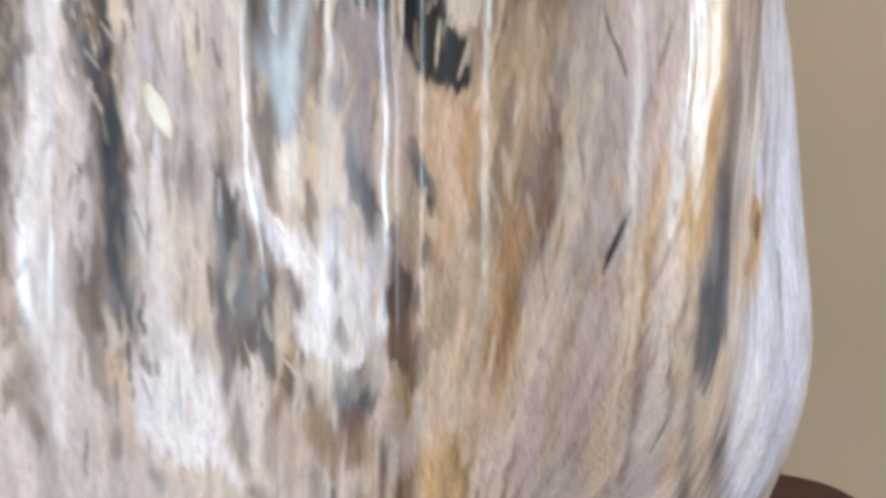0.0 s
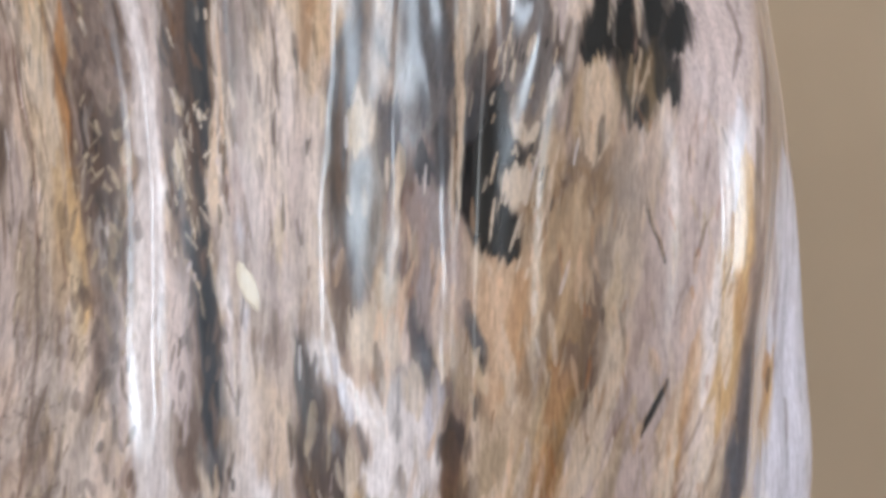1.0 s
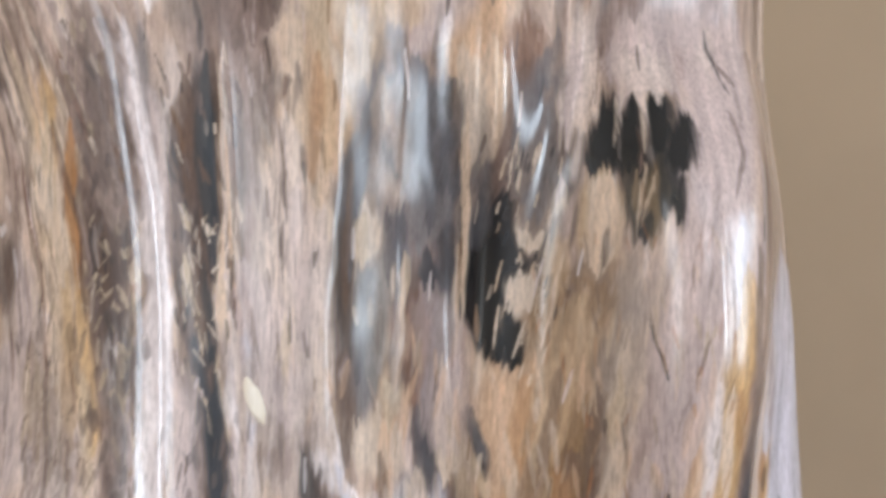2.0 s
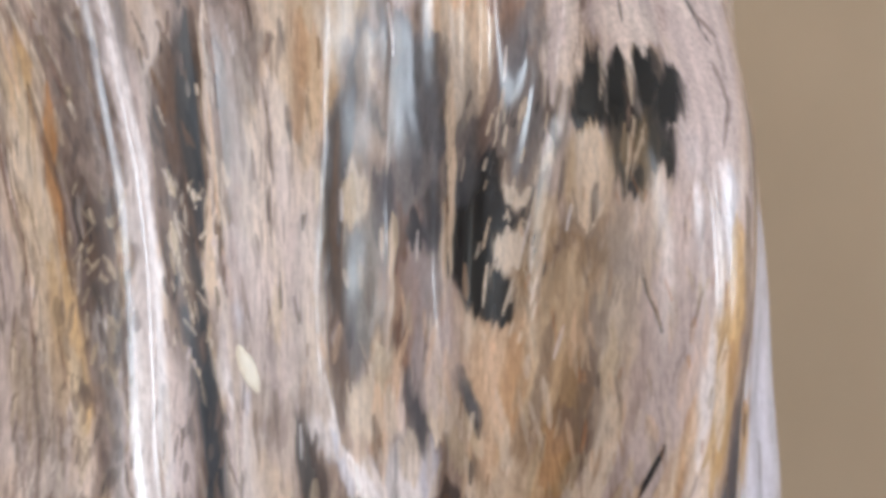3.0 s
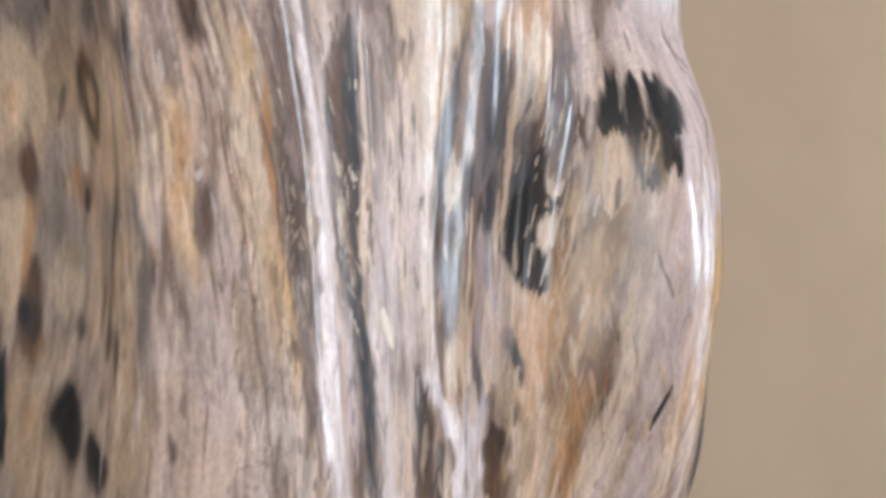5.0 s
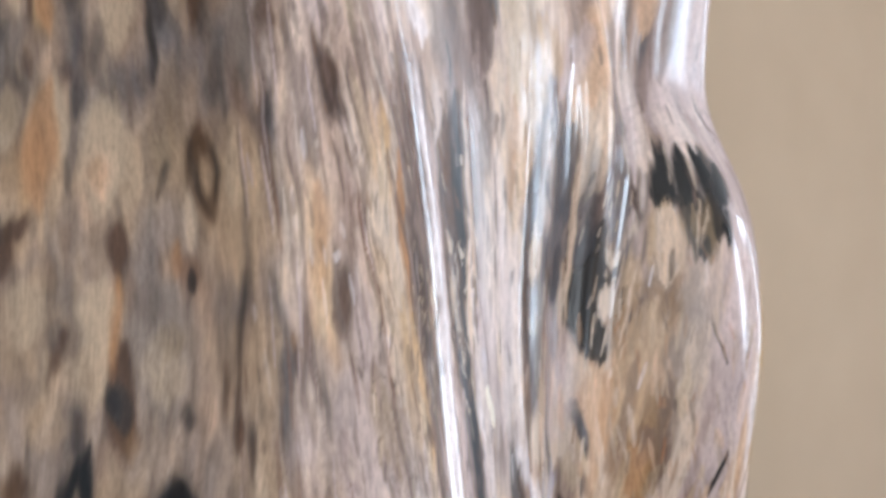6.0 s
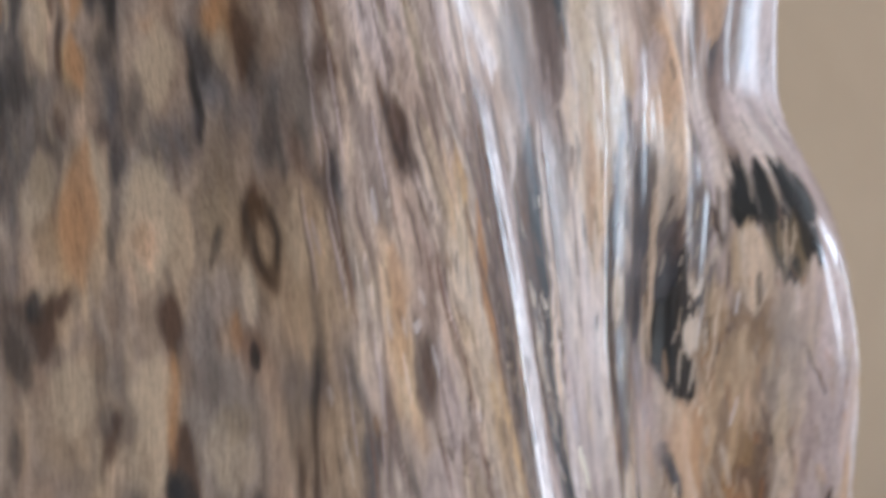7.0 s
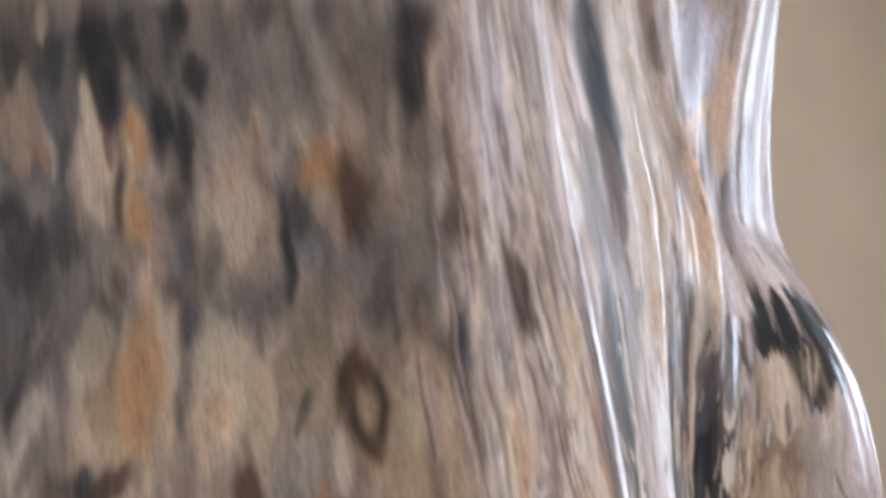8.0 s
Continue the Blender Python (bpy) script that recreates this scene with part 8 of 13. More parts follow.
dab(CREAM, .7, 3.4, 2, (0.5503, 1.085), (0.5488, 1.075))
dab(CREAM, .6, 3.0, 2, (0.5594, 1.085), (0.5594, 1.07))
dab(HONEY, .5, 4.5, 2, (0.5548, 1.0675), (0.5533, 1.055))
dab(OLIVE, .7, 3.3, 2, (0.587, 1.08), (0.5824, 1.0675))
dab(BLACK, .9, 2.4, 1, (0.5912, 1.075), (0.5898, 1.0675))
dab(BLACK, .8, 3.0, 2, (0.5743, 1.065), (0.5743, 1.055))
dab(SILT, .5, 3.3, 3, (0.6056, 1.1025), (0.6003, 1.08))
dab(ICE, .55, 3.5, 4, (0.6056, 1.085), (0.6056, 1.0675), (0.6095, 1.055))
dab(GREIGE, .85, 19.5, 4, (0.5824, 1.0375), (0.5792, 1.0125), (0.5759, 0.97))
dab(ROSE, .85, 9.5, 5, (0.6003, 1.065), (0.5939, 1.02), (0.5952, 0.97))
dab(CLAY, .85, 17.1, 4, (0.5427, 1.04), (0.5382, 1.015), (0.5382, 0.9675))
dab(PEACH, .75, 11.0, 4, (0.5112, 1), (0.5146, 0.98), (0.5146, 0.9675))
dab(SAND, .8, 5.1, 4, (0.5503, 1.065), (0.5533, 1.055), (0.5548, 1.0475))
dab(UMBER, .55, 2.1, 2, (0.5533, 1.0525), (0.5518, 1.045))
dab(BLACK, .7, 3.6, 2, (0.5743, 1.065), (0.5709, 1.055))
dab(COCOA, .6, 3.4, 4, (0.5488, 1.05), (0.5488, 1.035))
dab(AMBER, .5, 6.2, 4, (0.5338, 1.0325), (0.5382, 1.015))
dab(HONEY, .5, 7.8, 5, (0.5324, 1.005), (0.5309, 0.9825))
dab(AMBER, .4, 4.7, 5, (0.5473, 1.005), (0.5427, 0.99), (0.5427, 0.97))
dab(SAND, .7, 3.0, 4, (0.5282, 1.055), (0.5268, 1.035), (0.5216, 1.005))
dab(TAN, .6, 2.2, 4, (0.518, 1.02), (0.5157, 1), (0.5101, 0.98))
dab(SILT, .6, 5.5, 5, (0.5563, 1.0275), (0.5548, 1.005), (0.5503, 0.9825))
dab(SAND, .7, 6.2, 5, (0.5693, 1.015), (0.5643, 0.995), (0.5626, 0.97))
dab(MAUVE, .4, 3.0, 4, (0.5808, 1.04), (0.5792, 1.03))
dab(MAUVE, .4, 5.9, 5, (0.5884, 1.0075), (0.584, 0.9775))
dab(PALE, .6, 3.0, 5, (0.5726, 1.0275), (0.5693, 1.015))
dab(ROSE, .9, 2.8, 3, (0.6069, 1.0625), (0.6095, 1.045), (0.6082, 1.0275), (0.6082, 1.0175))
dab(ICE, .7, 6.3, 4, (0.6248, 1.065), (0.6211, 1.0425), (0.6174, 1.02))
dab(ROSE, .6, 6.9, 4, (0.6359, 1.065), (0.6312, 1.0425))
dab(OCHRE, .8, 4.9, 4, (0.627, 1.03), (0.6236, 1.0125), (0.6259, 0.995))
dab(TAN, .8, 6.4, 4, (0.6148, 0.9925), (0.6161, 0.97))
# icy ground that paints the neck's bluish sheen
dab(ICE, .85, 22.5, 4, (0.5442, 1.2975), (0.5488, 1.2625))
dab(PEACH, .85, 11.9, 3, (0.5776, 1.2475), (0.4918, 1.1925), (0.4784, 1.15), (0.4711, 1.11))
dab(ROSE, .7, 9.3, 3, (0.4807, 1.1875), (0.4517, 1.14))
dab(MAUVE, .8, 9.9, 3, (0.6056, 1.235), (0.5926, 1.1925), (0.5676, 1.15))
dab(SILT, .5, 3.8, 3, (0.5912, 1.2525), (0.5884, 1.2075))
dab(ROSE, .85, 20.5, 4, (0.6108, 1.3025), (0.634, 1.25), (0.6331, 1.19))
dab(INK, .8, 13.2, 3, (0.3789, 1.26), (0.3808, 1.24), (0.3827, 1.2025))
dab(BARK, .6, 10.8, 4, (0.3866, 1.205), (0.3808, 1.1675))
dab(SAND, .8, 12.0, 4, (0.4069, 1.2675), (0.4069, 1.22), (0.4069, 1.18))
dab(CREAM, .85, 5.3, 4, (0.4189, 1.2675), (0.4209, 1.2375), (0.415, 1.18), (0.415, 1.1475))
dab(MAUVE, .6, 14.7, 4, (0.3732, 1.1625), (0.3713, 1.125), (0.3639, 1.0775))
dab(SILT, .6, 8.3, 4, (0.3584, 1.185), (0.3547, 1.145))
dab(SLATE, .7, 3.3, 3, (0.4189, 1.1025), (0.415, 1.065), (0.413, 1.0375))
# steel tone that paints the valley's bluish sheen
dab(STEEL, .65, 9.7, 4, (0.4498, 1.135), (0.4536, 1.1), (0.4573, 1.06))
dab(SLATE, .55, 6.7, 3, (0.4439, 1.0575), (0.442, 1.0175))
dab(UMBER, .65, 8.6, 3, (0.4479, 1.0125), (0.4498, 0.98))
dab(STEEL, .6, 5.6, 4, (0.4685, 1.0175), (0.4722, 0.985))
dab(DUSK, .7, 13.4, 4, (0.321, 1.13), (0.3163, 1.085), (0.3148, 1.0425))
dab(COCOA, .55, 6.7, 2, (0.3118, 1.0475), (0.3133, 1.025))
dab(COCOA, .5, 4.2, 2, (0.3258, 1.1025), (0.3226, 1.08))
dab(COCOA, .5, 3.5, 2, (0.3045, 1.06), (0.3059, 1.0475))
dab(BARK, .8, 6.2, 4, (0.3547, 1.12), (0.3547, 1.0925), (0.3547, 1.0675))
dab(BARK, .7, 6.7, 3, (0.3458, 1.0625), (0.3512, 1.0475), (0.3529, 1.0325))
dab(CLAY, .85, 20.7, 3, (0.5397, 1.0425), (0.5367, 1.0075), (0.5295, 0.9725))
dab(AMBER, .6, 12.7, 2, (0.5282, 1.0325), (0.5255, 1.0075))
dab(HONEY, .5, 8.8, 2, (0.5488, 1.03), (0.5427, 1.0025))
dab(AMBER, .55, 12.2, 4, (0.5427, 0.9975), (0.5382, 0.9575), (0.5338, 0.9125))
dab(CLAY, .6, 17.8, 4, (0.5124, 0.9725), (0.5068, 0.94), (0.5046, 0.905))
dab(SAND, .5, 5.8, 3, (0.4918, 0.995), (0.4893, 0.9625))
dab(PEACH, .5, 7.5, 3, (0.5124, 0.985), (0.5101, 0.94))
dab(SEPIA, .55, 10.5, 4, (0.5367, 0.9475), (0.5353, 0.9125))
dab(UMBER, .45, 6.6, 4, (0.5533, 0.9525), (0.5518, 0.915))
dab(STONE_G, .6, 10.5, 4, (0.5676, 1.045), (0.5626, 0.9975), (0.561, 0.96))
dab(SAND, .5, 5.8, 4, (0.5759, 0.9975), (0.5726, 0.945))
dab(DUSK, .85, 11.8, 4, (0.5192, 1.1275), (0.5146, 1.1), (0.5135, 1.0725))
dab(SLATE, .55, 6.0, 4, (0.5229, 1.1225), (0.5192, 1.0875))
dab(UMBER, .75, 10.2, 4, (0.509, 1.14), (0.4984, 1.1125), (0.4936, 1.085))
dab(BARK, .75, 8.2, 3, (0.4927, 1.0925), (0.4918, 1.07))
dab(BLACK, .95, 8.3, 2, (0.4918, 1.0625), (0.491, 1.04), (0.491, 1.0175))
dab(BLACK, .85, 7.7, 2, (0.5036, 1.0525), (0.5046, 1.035))
dab(BLACK, .8, 7.0, 2, (0.5004, 1.0175), (0.5046, 1))
dab(MOSS, .95, 7.0, 1, (0.5824, 1.0875), (0.5776, 1.0725), (0.5743, 1.06))
dab(OLIVE, .6, 2.1, 1, (0.5855, 1.0875), (0.5808, 1.0725))
dab(TAN, .9, 8.5, 1, (0.5548, 1.08), (0.5533, 1.0675), (0.5518, 1.0525))
dab(CREAM, .5, 2.1, 1, (0.5503, 1.0825), (0.5488, 1.0725))
dab(CREAM, .4, 2.1, 1, (0.5594, 1.08), (0.5594, 1.07))
dab(BLACK, .9, 2.4, 1, (0.5912, 1.075), (0.5898, 1.0675))
dab(SLATE, .6, 3.8, 3, (0.4685, 1.06), (0.4698, 1.0425), (0.4685, 1.025))
dab(INK, .6, 3.5, 3, (0.4671, 1.0075), (0.4641, 0.995))
dab(UMBER, .6, 5.4, 3, (0.4536, 1.055), (0.4555, 1.04))
dab(STEEL, .5, 4.9, 3, (0.4341, 1.07), (0.438, 1.0575))
dab(BARK, .55, 3.6, 3, (0.442, 1.03), (0.4459, 1.015))
dab(COCOA, .5, 9.1, 2, (0.5204, 1.12), (0.5169, 1.095), (0.5146, 1.07))
dab(SLATE, .4, 3.3, 2, (0.5268, 1.1025), (0.5242, 1.0825))
dab(BARK, .7, 2.3, 2, (0.5397, 1.1075), (0.5338, 1.0925))
dab(SLATE, .75, 6.6, 3, (0.4189, 1.0925), (0.415, 1.0675), (0.415, 1.0425))
dab(BARK, .6, 3.8, 3, (0.413, 1.0325), (0.413, 1.01))
# bluish sheen of the valley, painted in steel
dab(STEEL, .7, 12.6, 3, (0.4536, 1.1025), (0.4573, 1.0775), (0.4591, 1.05))
dab(SLATE, .7, 5.5, 2, (0.438, 1.1), (0.44, 1.08))
dab(CREAM, .7, 5.8, 2, (0.4285, 1.065), (0.4285, 1.0475))
dab(SLATE, .6, 6.5, 2, (0.4266, 1.04), (0.4285, 1.0225), (0.4322, 1))
dab(RUSSET, .6, 6.2, 2, (0.4439, 1.0225), (0.4459, 1))
dab(INK, .5, 3.5, 2, (0.4711, 1.0625), (0.4722, 1.035))
dab(CREAM, .6, 7.5, 2, (0.4285, 0.965), (0.4341, 0.9425))
dab(WHITE, .65, 7.6, 4, (0.4322, 0.93), (0.438, 0.91), (0.4498, 0.89))
dab(WHITE, .6, 5.2, 4, (0.4591, 0.925), (0.4608, 0.9025))
dab(STEEL, .5, 3.6, 3, (0.4439, 0.9275), (0.4479, 0.905))
dab(WHITE, .6, 3.0, 3, (0.4209, 0.9325), (0.4285, 0.9175))
dab(STEEL, .5, 5.9, 2, (0.4479, 0.9425), (0.4555, 0.925))
dab(CLAY, .75, 13.9, 2, (0.5473, 1.04), (0.5442, 1.02), (0.5397, 1))
dab(TAN, .6, 6.6, 2, (0.5309, 1.0525), (0.5268, 1.0275))
dab(AMBER, .45, 6.1, 2, (0.5412, 1.0275), (0.5353, 0.995))
dab(DUSK, .4, 4.2, 2, (0.5548, 1.0425), (0.5503, 1.015))
dab(UMBER, .4, 2.4, 2, (0.5382, 1.0425), (0.5367, 1.025))
dab(SAND, .5, 2.4, 2, (0.5457, 1.03), (0.5427, 1.0025))

# streaks of the bulge below the black patch
for _ in range(90):
    u0, z0 = rng.uniform(0.485, 0.615), rng.uniform(0.86, 1.05)
    if z0 > 0.965 + max(0.0, u0 - 0.51) * 1.6:
        continue
    colour = (AMBER, CLAY, UMBER, TAN, SEPIA, HONEY, PEACH, GREIGE, CREAM, SAND, TAN)[rng.randint(11 if u0 > 0.56 else 8)]
    length, slope = rng.uniform(0.006, 0.020), lean_of(u0, z0) + rng.uniform(-0.05, 0.05)
    dab(colour, rng.uniform(0.35, 0.75), rng.uniform(0.8, 2.6), 3, (u0 + slope * length, z0 + length), (u0 - slope * length, z0 - length))

# the minerals have bled into one another along the grain, most of all on the left side
def bled(a, rows, cols):
    for axis, reach in ((0, rows), (1, cols)):
        k = np.exp(-((np.arange(-2 * reach, 2 * reach + 1) / reach) ** 2))
        k /= k.sum()
        pad = [(0, 0)] * 3
        pad[axis] = (2 * reach, 2 * reach)
        wide = np.pad(a, pad, mode="edge")
        n = a.shape[axis]
        a = sum(w * (wide[i:i + n] if axis == 0 else wide[:, i:i + n]) for i, w in enumerate(k))
    return a


left_mask = np.clip((0.30 - UU) / 0.05, 0, 1)[..., None]
TINT = bled(TINT, 5, 2) * left_mask * 0.75 + TINT * left_mask * 0.25 + (bled(TINT, 3, 1) * 0.75 + TINT * 0.25) * (1 - left_mask)

# lens-shaped cells with dark seams between them
f1, f2, who = cells(DRIFT / 0.015 + 0.30 * BLOTCH + 0.5 * CLOUD, ZZ / 0.060 + 0.15 * BLOTCH + 0.5 * CLOUD, 9)
seam = np.clip(1 - (f2 - f1) / 0.55, 0, 1) ** 1.6 * np.clip(0.55 + 0.9 * chance(UU / 0.03, ZZ / 0.05, 41), 0, 1)
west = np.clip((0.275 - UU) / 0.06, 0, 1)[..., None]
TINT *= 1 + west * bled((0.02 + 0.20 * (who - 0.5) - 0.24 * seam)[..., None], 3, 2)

# sharper veins and spots that stayed whole
dab(BROWN, .8, 11.1, 1, (0.1853, 1.1075), (0.1873, 1.0875), (0.1911, 1.0675), soft=0.7)
dab(BROWN, .7, 4.4, 1, (0.1948, 1.0975), (0.1965, 1.085), (0.1965, 1.075), soft=0.7)
dab(BUFF, .9, 6.4, 1, (0.1853, 1.095), (0.1873, 1.08), soft=0.7)
dab(BROWN, .7, 3.6, 1, (0.1873, 1.075), (0.193, 1.065), soft=0.7)
dab(BROWN, .8, 8.0, 2, (0.0681, 1.0725), (0.0681, 1.06), (0.0651, 1.0525), soft=0.7)
dab(BROWN, .7, 3.7, 2, (0.134, 1.0125), (0.134, 1.0025), (0.134, 0.9875), soft=0.7)
dab(BROWN, .8, 6.6, 2, (0.134, 0.9875), (0.1366, 0.9775), (0.1392, 0.9675), soft=0.7)
dab(BROWN, .7, 2.6, 1, (0.177, 1.045), (0.177, 1.0375), soft=0.7)
dab(BROWN, .85, 6.5, 2, (0.134, 0.9925), (0.134, 0.985), (0.1366, 0.9775), soft=0.7)
dab(RUST, .75, 4.4, 2, (0.1366, 0.98), (0.1392, 0.97), (0.1392, 0.9625), soft=0.7)
dab(BLACK, .92, 4.1, 1, (0.1062, 0.9475), (0.1091, 0.9425), (0.1034, 0.935), soft=0.7)
dab(BLACK, .92, 4.7, 2, (0.1176, 0.96), (0.1176, 0.95), (0.1204, 0.935), soft=0.7)
dab(BLACK, .92, 4.1, 1, (0.1232, 0.935), (0.1259, 0.9225), (0.1259, 0.91), soft=0.7)
dab(BLACK, .93, 16.7, 2, (0.177, 0.945), (0.1791, 0.9375), (0.1791, 0.9275), soft=0.7)
dab(BLACK, .93, 9.1, 1, (0.1873, 0.9325), (0.1873, 0.9225), soft=0.7)
dab(INK, .75, 14.2, 2, (0.1748, 0.9475), (0.1791, 0.9425), soft=0.7)
dab(INK, .92, 8.8, 2, (0.206, 0.9325), (0.2115, 0.925), (0.2152, 0.9125), soft=0.7)
dab(BROWN, .6, 6.3, 4, (0.08, 0.9525), (0.08, 0.9375), soft=0.7)
dab(CREAM, .6, 1.4, 4, (0.3566, 0.9375), (0.3584, 0.9275), soft=0.7)
dab(OCHRE, .5, 1.6, 2, (0.4228, 0.875), (0.4247, 0.865), soft=0.7)
dab(BARK, .55, 1.6, 2, (0.4901, 0.9275), (0.4918, 0.9225), soft=0.7)
dab(SLATE, .45, 1.7, 2, (0.4733, 0.8375), (0.4722, 0.8275), soft=0.7)
dab(CREAM, .7, 1.7, 1, (0.5473, 0.845), (0.5594, 0.845), soft=0.7)
dab(CREAM, .7, 1.4, 1, (0.5709, 0.8475), (0.5855, 0.8475), soft=0.7)
dab(INK, .75, 0.5, 1, (0.5759, 1.02), (0.5808, 1.005), (0.5824, 0.9975), soft=0.7)
dab(SILT, .65, 0.5, 1, (0.5824, 0.9975), (0.5855, 0.99), soft=0.7)
dab(MAUVE, .45, 4.6, 4, (0.6979, 1.02), (0.7142, 0.985), (0.719, 0.9575), soft=0.7)
dab(SILT, .4, 3.6, 4, (0.6604, 1.02), (0.6807, 1), soft=0.7)
dab(WHITE, .8, 1.3, 2, (0.6042, 0.89), (0.6095, 0.88), soft=0.7)
dab(SILT, .35, 1.8, 4, (0.719, 0.885), (0.7237, 0.8575), (0.7331, 0.82), soft=0.7)
dab(CREAM, .5, 1.4, 1, (0.5563, 0.845), (0.5676, 0.845), soft=0.7)
dab(CREAM, .5, 1.4, 1, (0.5726, 0.8475), (0.584, 0.8475), soft=0.7)
dab(COCOA, .5, 1.0, 3, (0.2553, 1.09), (0.2553, 1.085), soft=0.7)
dab(SAND, .7, 1.3, 5, (0.296, 1.1175), (0.2974, 1.1025), (0.2988, 1.085), (0.2974, 1.0675), soft=0.7)
dab(UMBER, .5, 1.5, 4, (0.3226, 1.1225), (0.321, 1.105), (0.3226, 1.0875), (0.3226, 1.0725), soft=0.7)
dab(DUSK, .55, 1.8, 4, (0.377, 1.0725), (0.3808, 1.0575), soft=0.7)
dab(RUSSET, .45, 1.5, 3, (0.3926, 1.1225), (0.3906, 1.1175), (0.3866, 1.1125), soft=0.7)
dab(BARK, .5, 0.9, 1, (0.3926, 1.125), (0.3906, 1.12), soft=0.7)
dab(BARK, .6, 0.9, 3, (0.2457, 1.0175), (0.2468, 1.0075), (0.248, 1), soft=0.7)
dab(RUST, .85, 1.5, 3, (0.2974, 1.06), (0.2974, 1.0475), (0.2974, 1.0375), soft=0.7)
dab(RUST, .55, 1.5, 4, (0.2988, 1.0375), (0.2988, 1.0275), (0.3002, 1.02), soft=0.7)
dab(UMBER, .5, 1.3, 0, (0.2839, 1.015), (0.2775, 1.0125), soft=0.7)
dab(CREAM, .55, 1.6, 0, (0.2759, 0.9975), (0.2807, 0.9975), soft=0.7)
dab(COCOA, .4, 1.3, 1, (0.2791, 0.9925), (0.2807, 0.985), soft=0.7)
dab(BARK, .55, 1.6, 1, (0.2823, 0.985), (0.2823, 0.9825), soft=0.7)
dab(CREAM, .85, 1.9, 2, (0.3476, 1.0425), (0.3494, 1.0325), (0.3494, 1.02), soft=0.7)
dab(TAN, .7, 1.2, 2, (0.3512, 1.025), (0.3529, 1.015), (0.3547, 1.01), soft=0.7)
dab(CREAM, .85, 2.0, 3, (0.3657, 1.0275), (0.3676, 1.0175), (0.3676, 1.0075), soft=0.7)
dab(UMBER, .5, 1.8, 1, (0.3732, 0.9925), (0.3789, 0.9925), soft=0.7)
dab(RUSSET, .45, 1.5, 2, (0.3926, 1.125), (0.3906, 1.1175), (0.3906, 1.11), soft=0.7)
dab(BARK, .4, 1.0, 1, (0.3946, 1.125), (0.3906, 1.1175), soft=0.7)
dab(CREAM, .9, 2.0, 2, (0.4109, 1.145), (0.413, 1.13), (0.413, 1.115), soft=0.7)
dab(STEEL, .6, 1.7, 1, (0.4625, 1.1125), (0.4656, 1.095), soft=0.7)
dab(RUSSET, .5, 1.2, 3, (0.3866, 1.0525), (0.3847, 1.04), soft=0.7)
dab(UMBER, .4, 1.5, 2, (0.3967, 1.0075), (0.3967, 0.99), soft=0.7)
dab(CREAM, .8, 1.5, 3, (0.4069, 1.0675), (0.4069, 1.05), soft=0.7)
dab(CREAM, .8, 1.3, 3, (0.4048, 1.0025), (0.4048, 0.985), (0.4069, 0.9725), soft=0.7)
dab(SAND, .85, 2.2, 2, (0.4439, 1.0425), (0.4459, 1.0325), (0.4439, 1.015), soft=0.7)
dab(CREAM, .6, 2.7, 1, (0.4591, 1.0325), (0.4608, 1.0275), soft=0.7)
dab(SAND, .95, 1.5, 3, (0.4769, 1.07), (0.4777, 1.05), (0.4777, 1.025), (0.4769, 1.0025), soft=0.7)
dab(CREAM, .6, 0.9, 1, (0.4761, 1.0475), (0.4769, 1.015), soft=0.7)
dab(CREAM, .9, 1.9, 1, (0.5068, 1.0575), (0.509, 1.0525), soft=0.7)
dab(CREAM, .9, 1.5, 1, (0.5112, 1.055), (0.5124, 1.05), soft=0.7)
dab(CREAM, .9, 1.5, 1, (0.5169, 1.0575), (0.5157, 1.05), soft=0.7)
dab(CREAM, .8, 1.4, 1, (0.5068, 1.0475), (0.5079, 1.045), soft=0.7)
dab(CREAM, .8, 1.2, 1, (0.5146, 1.0425), (0.518, 1.04), soft=0.7)
dab(CREAM, .75, 1.3, 2, (0.5014, 1.025), (0.4974, 1.0175), soft=0.7)
dab(CREAM, .7, 1.3, 1, (0.5004, 1.0175), (0.5004, 1.0125), soft=0.7)
dab(CREAM, .7, 1.3, 1, (0.4964, 1.005), (0.4974, 0.995), soft=0.7)
dab(CREAM, .9, 2.0, 4, (0.4838, 1.0025), (0.4845, 0.99), (0.483, 0.975), soft=0.7)
dab(INK, .8, 2.7, 2, (0.5169, 1.135), (0.5135, 1.1225), soft=0.7)
dab(WHITE, .6, 1.9, 4, (0.5578, 1.1625), (0.5473, 1.1375), (0.5367, 1.11), soft=0.7)
dab(UMBER, .5, 1.3, 2, (0.5442, 1.145), (0.5367, 1.1325), soft=0.7)
dab(UMBER, .5, 1.4, 2, (0.5709, 1.1575), (0.5643, 1.14), (0.5503, 1.1175), soft=0.7)
dab(BARK, .85, 1.8, 2, (0.5324, 1.1), (0.5295, 1.0925), (0.5338, 1.08), soft=0.7)
dab(TAN, .45, 1.2, 2, (0.5743, 1.09), (0.5709, 1.0725), soft=0.7)
dab(PALE, .6, 1.3, 3, (0.5808, 1.1375), (0.5709, 1.115), (0.5643, 1.0975), soft=0.7)
dab(SILT, .6, 1.5, 2, (0.6016, 1.125), (0.5939, 1.1075), (0.5912, 1.095), soft=0.7)
dab(INK, .85, 0.8, 1, (0.6302, 1.16), (0.6312, 1.1475), (0.6331, 1.1375), (0.635, 1.13), soft=0.7)
dab(SILT, .6, 1.1, 2, (0.6321, 1.125), (0.6321, 1.1175), (0.6321, 1.1125), soft=0.7)
dab(SILT, .55, 1.2, 2, (0.6378, 1.1275), (0.6359, 1.115), (0.6321, 1.105), soft=0.7)
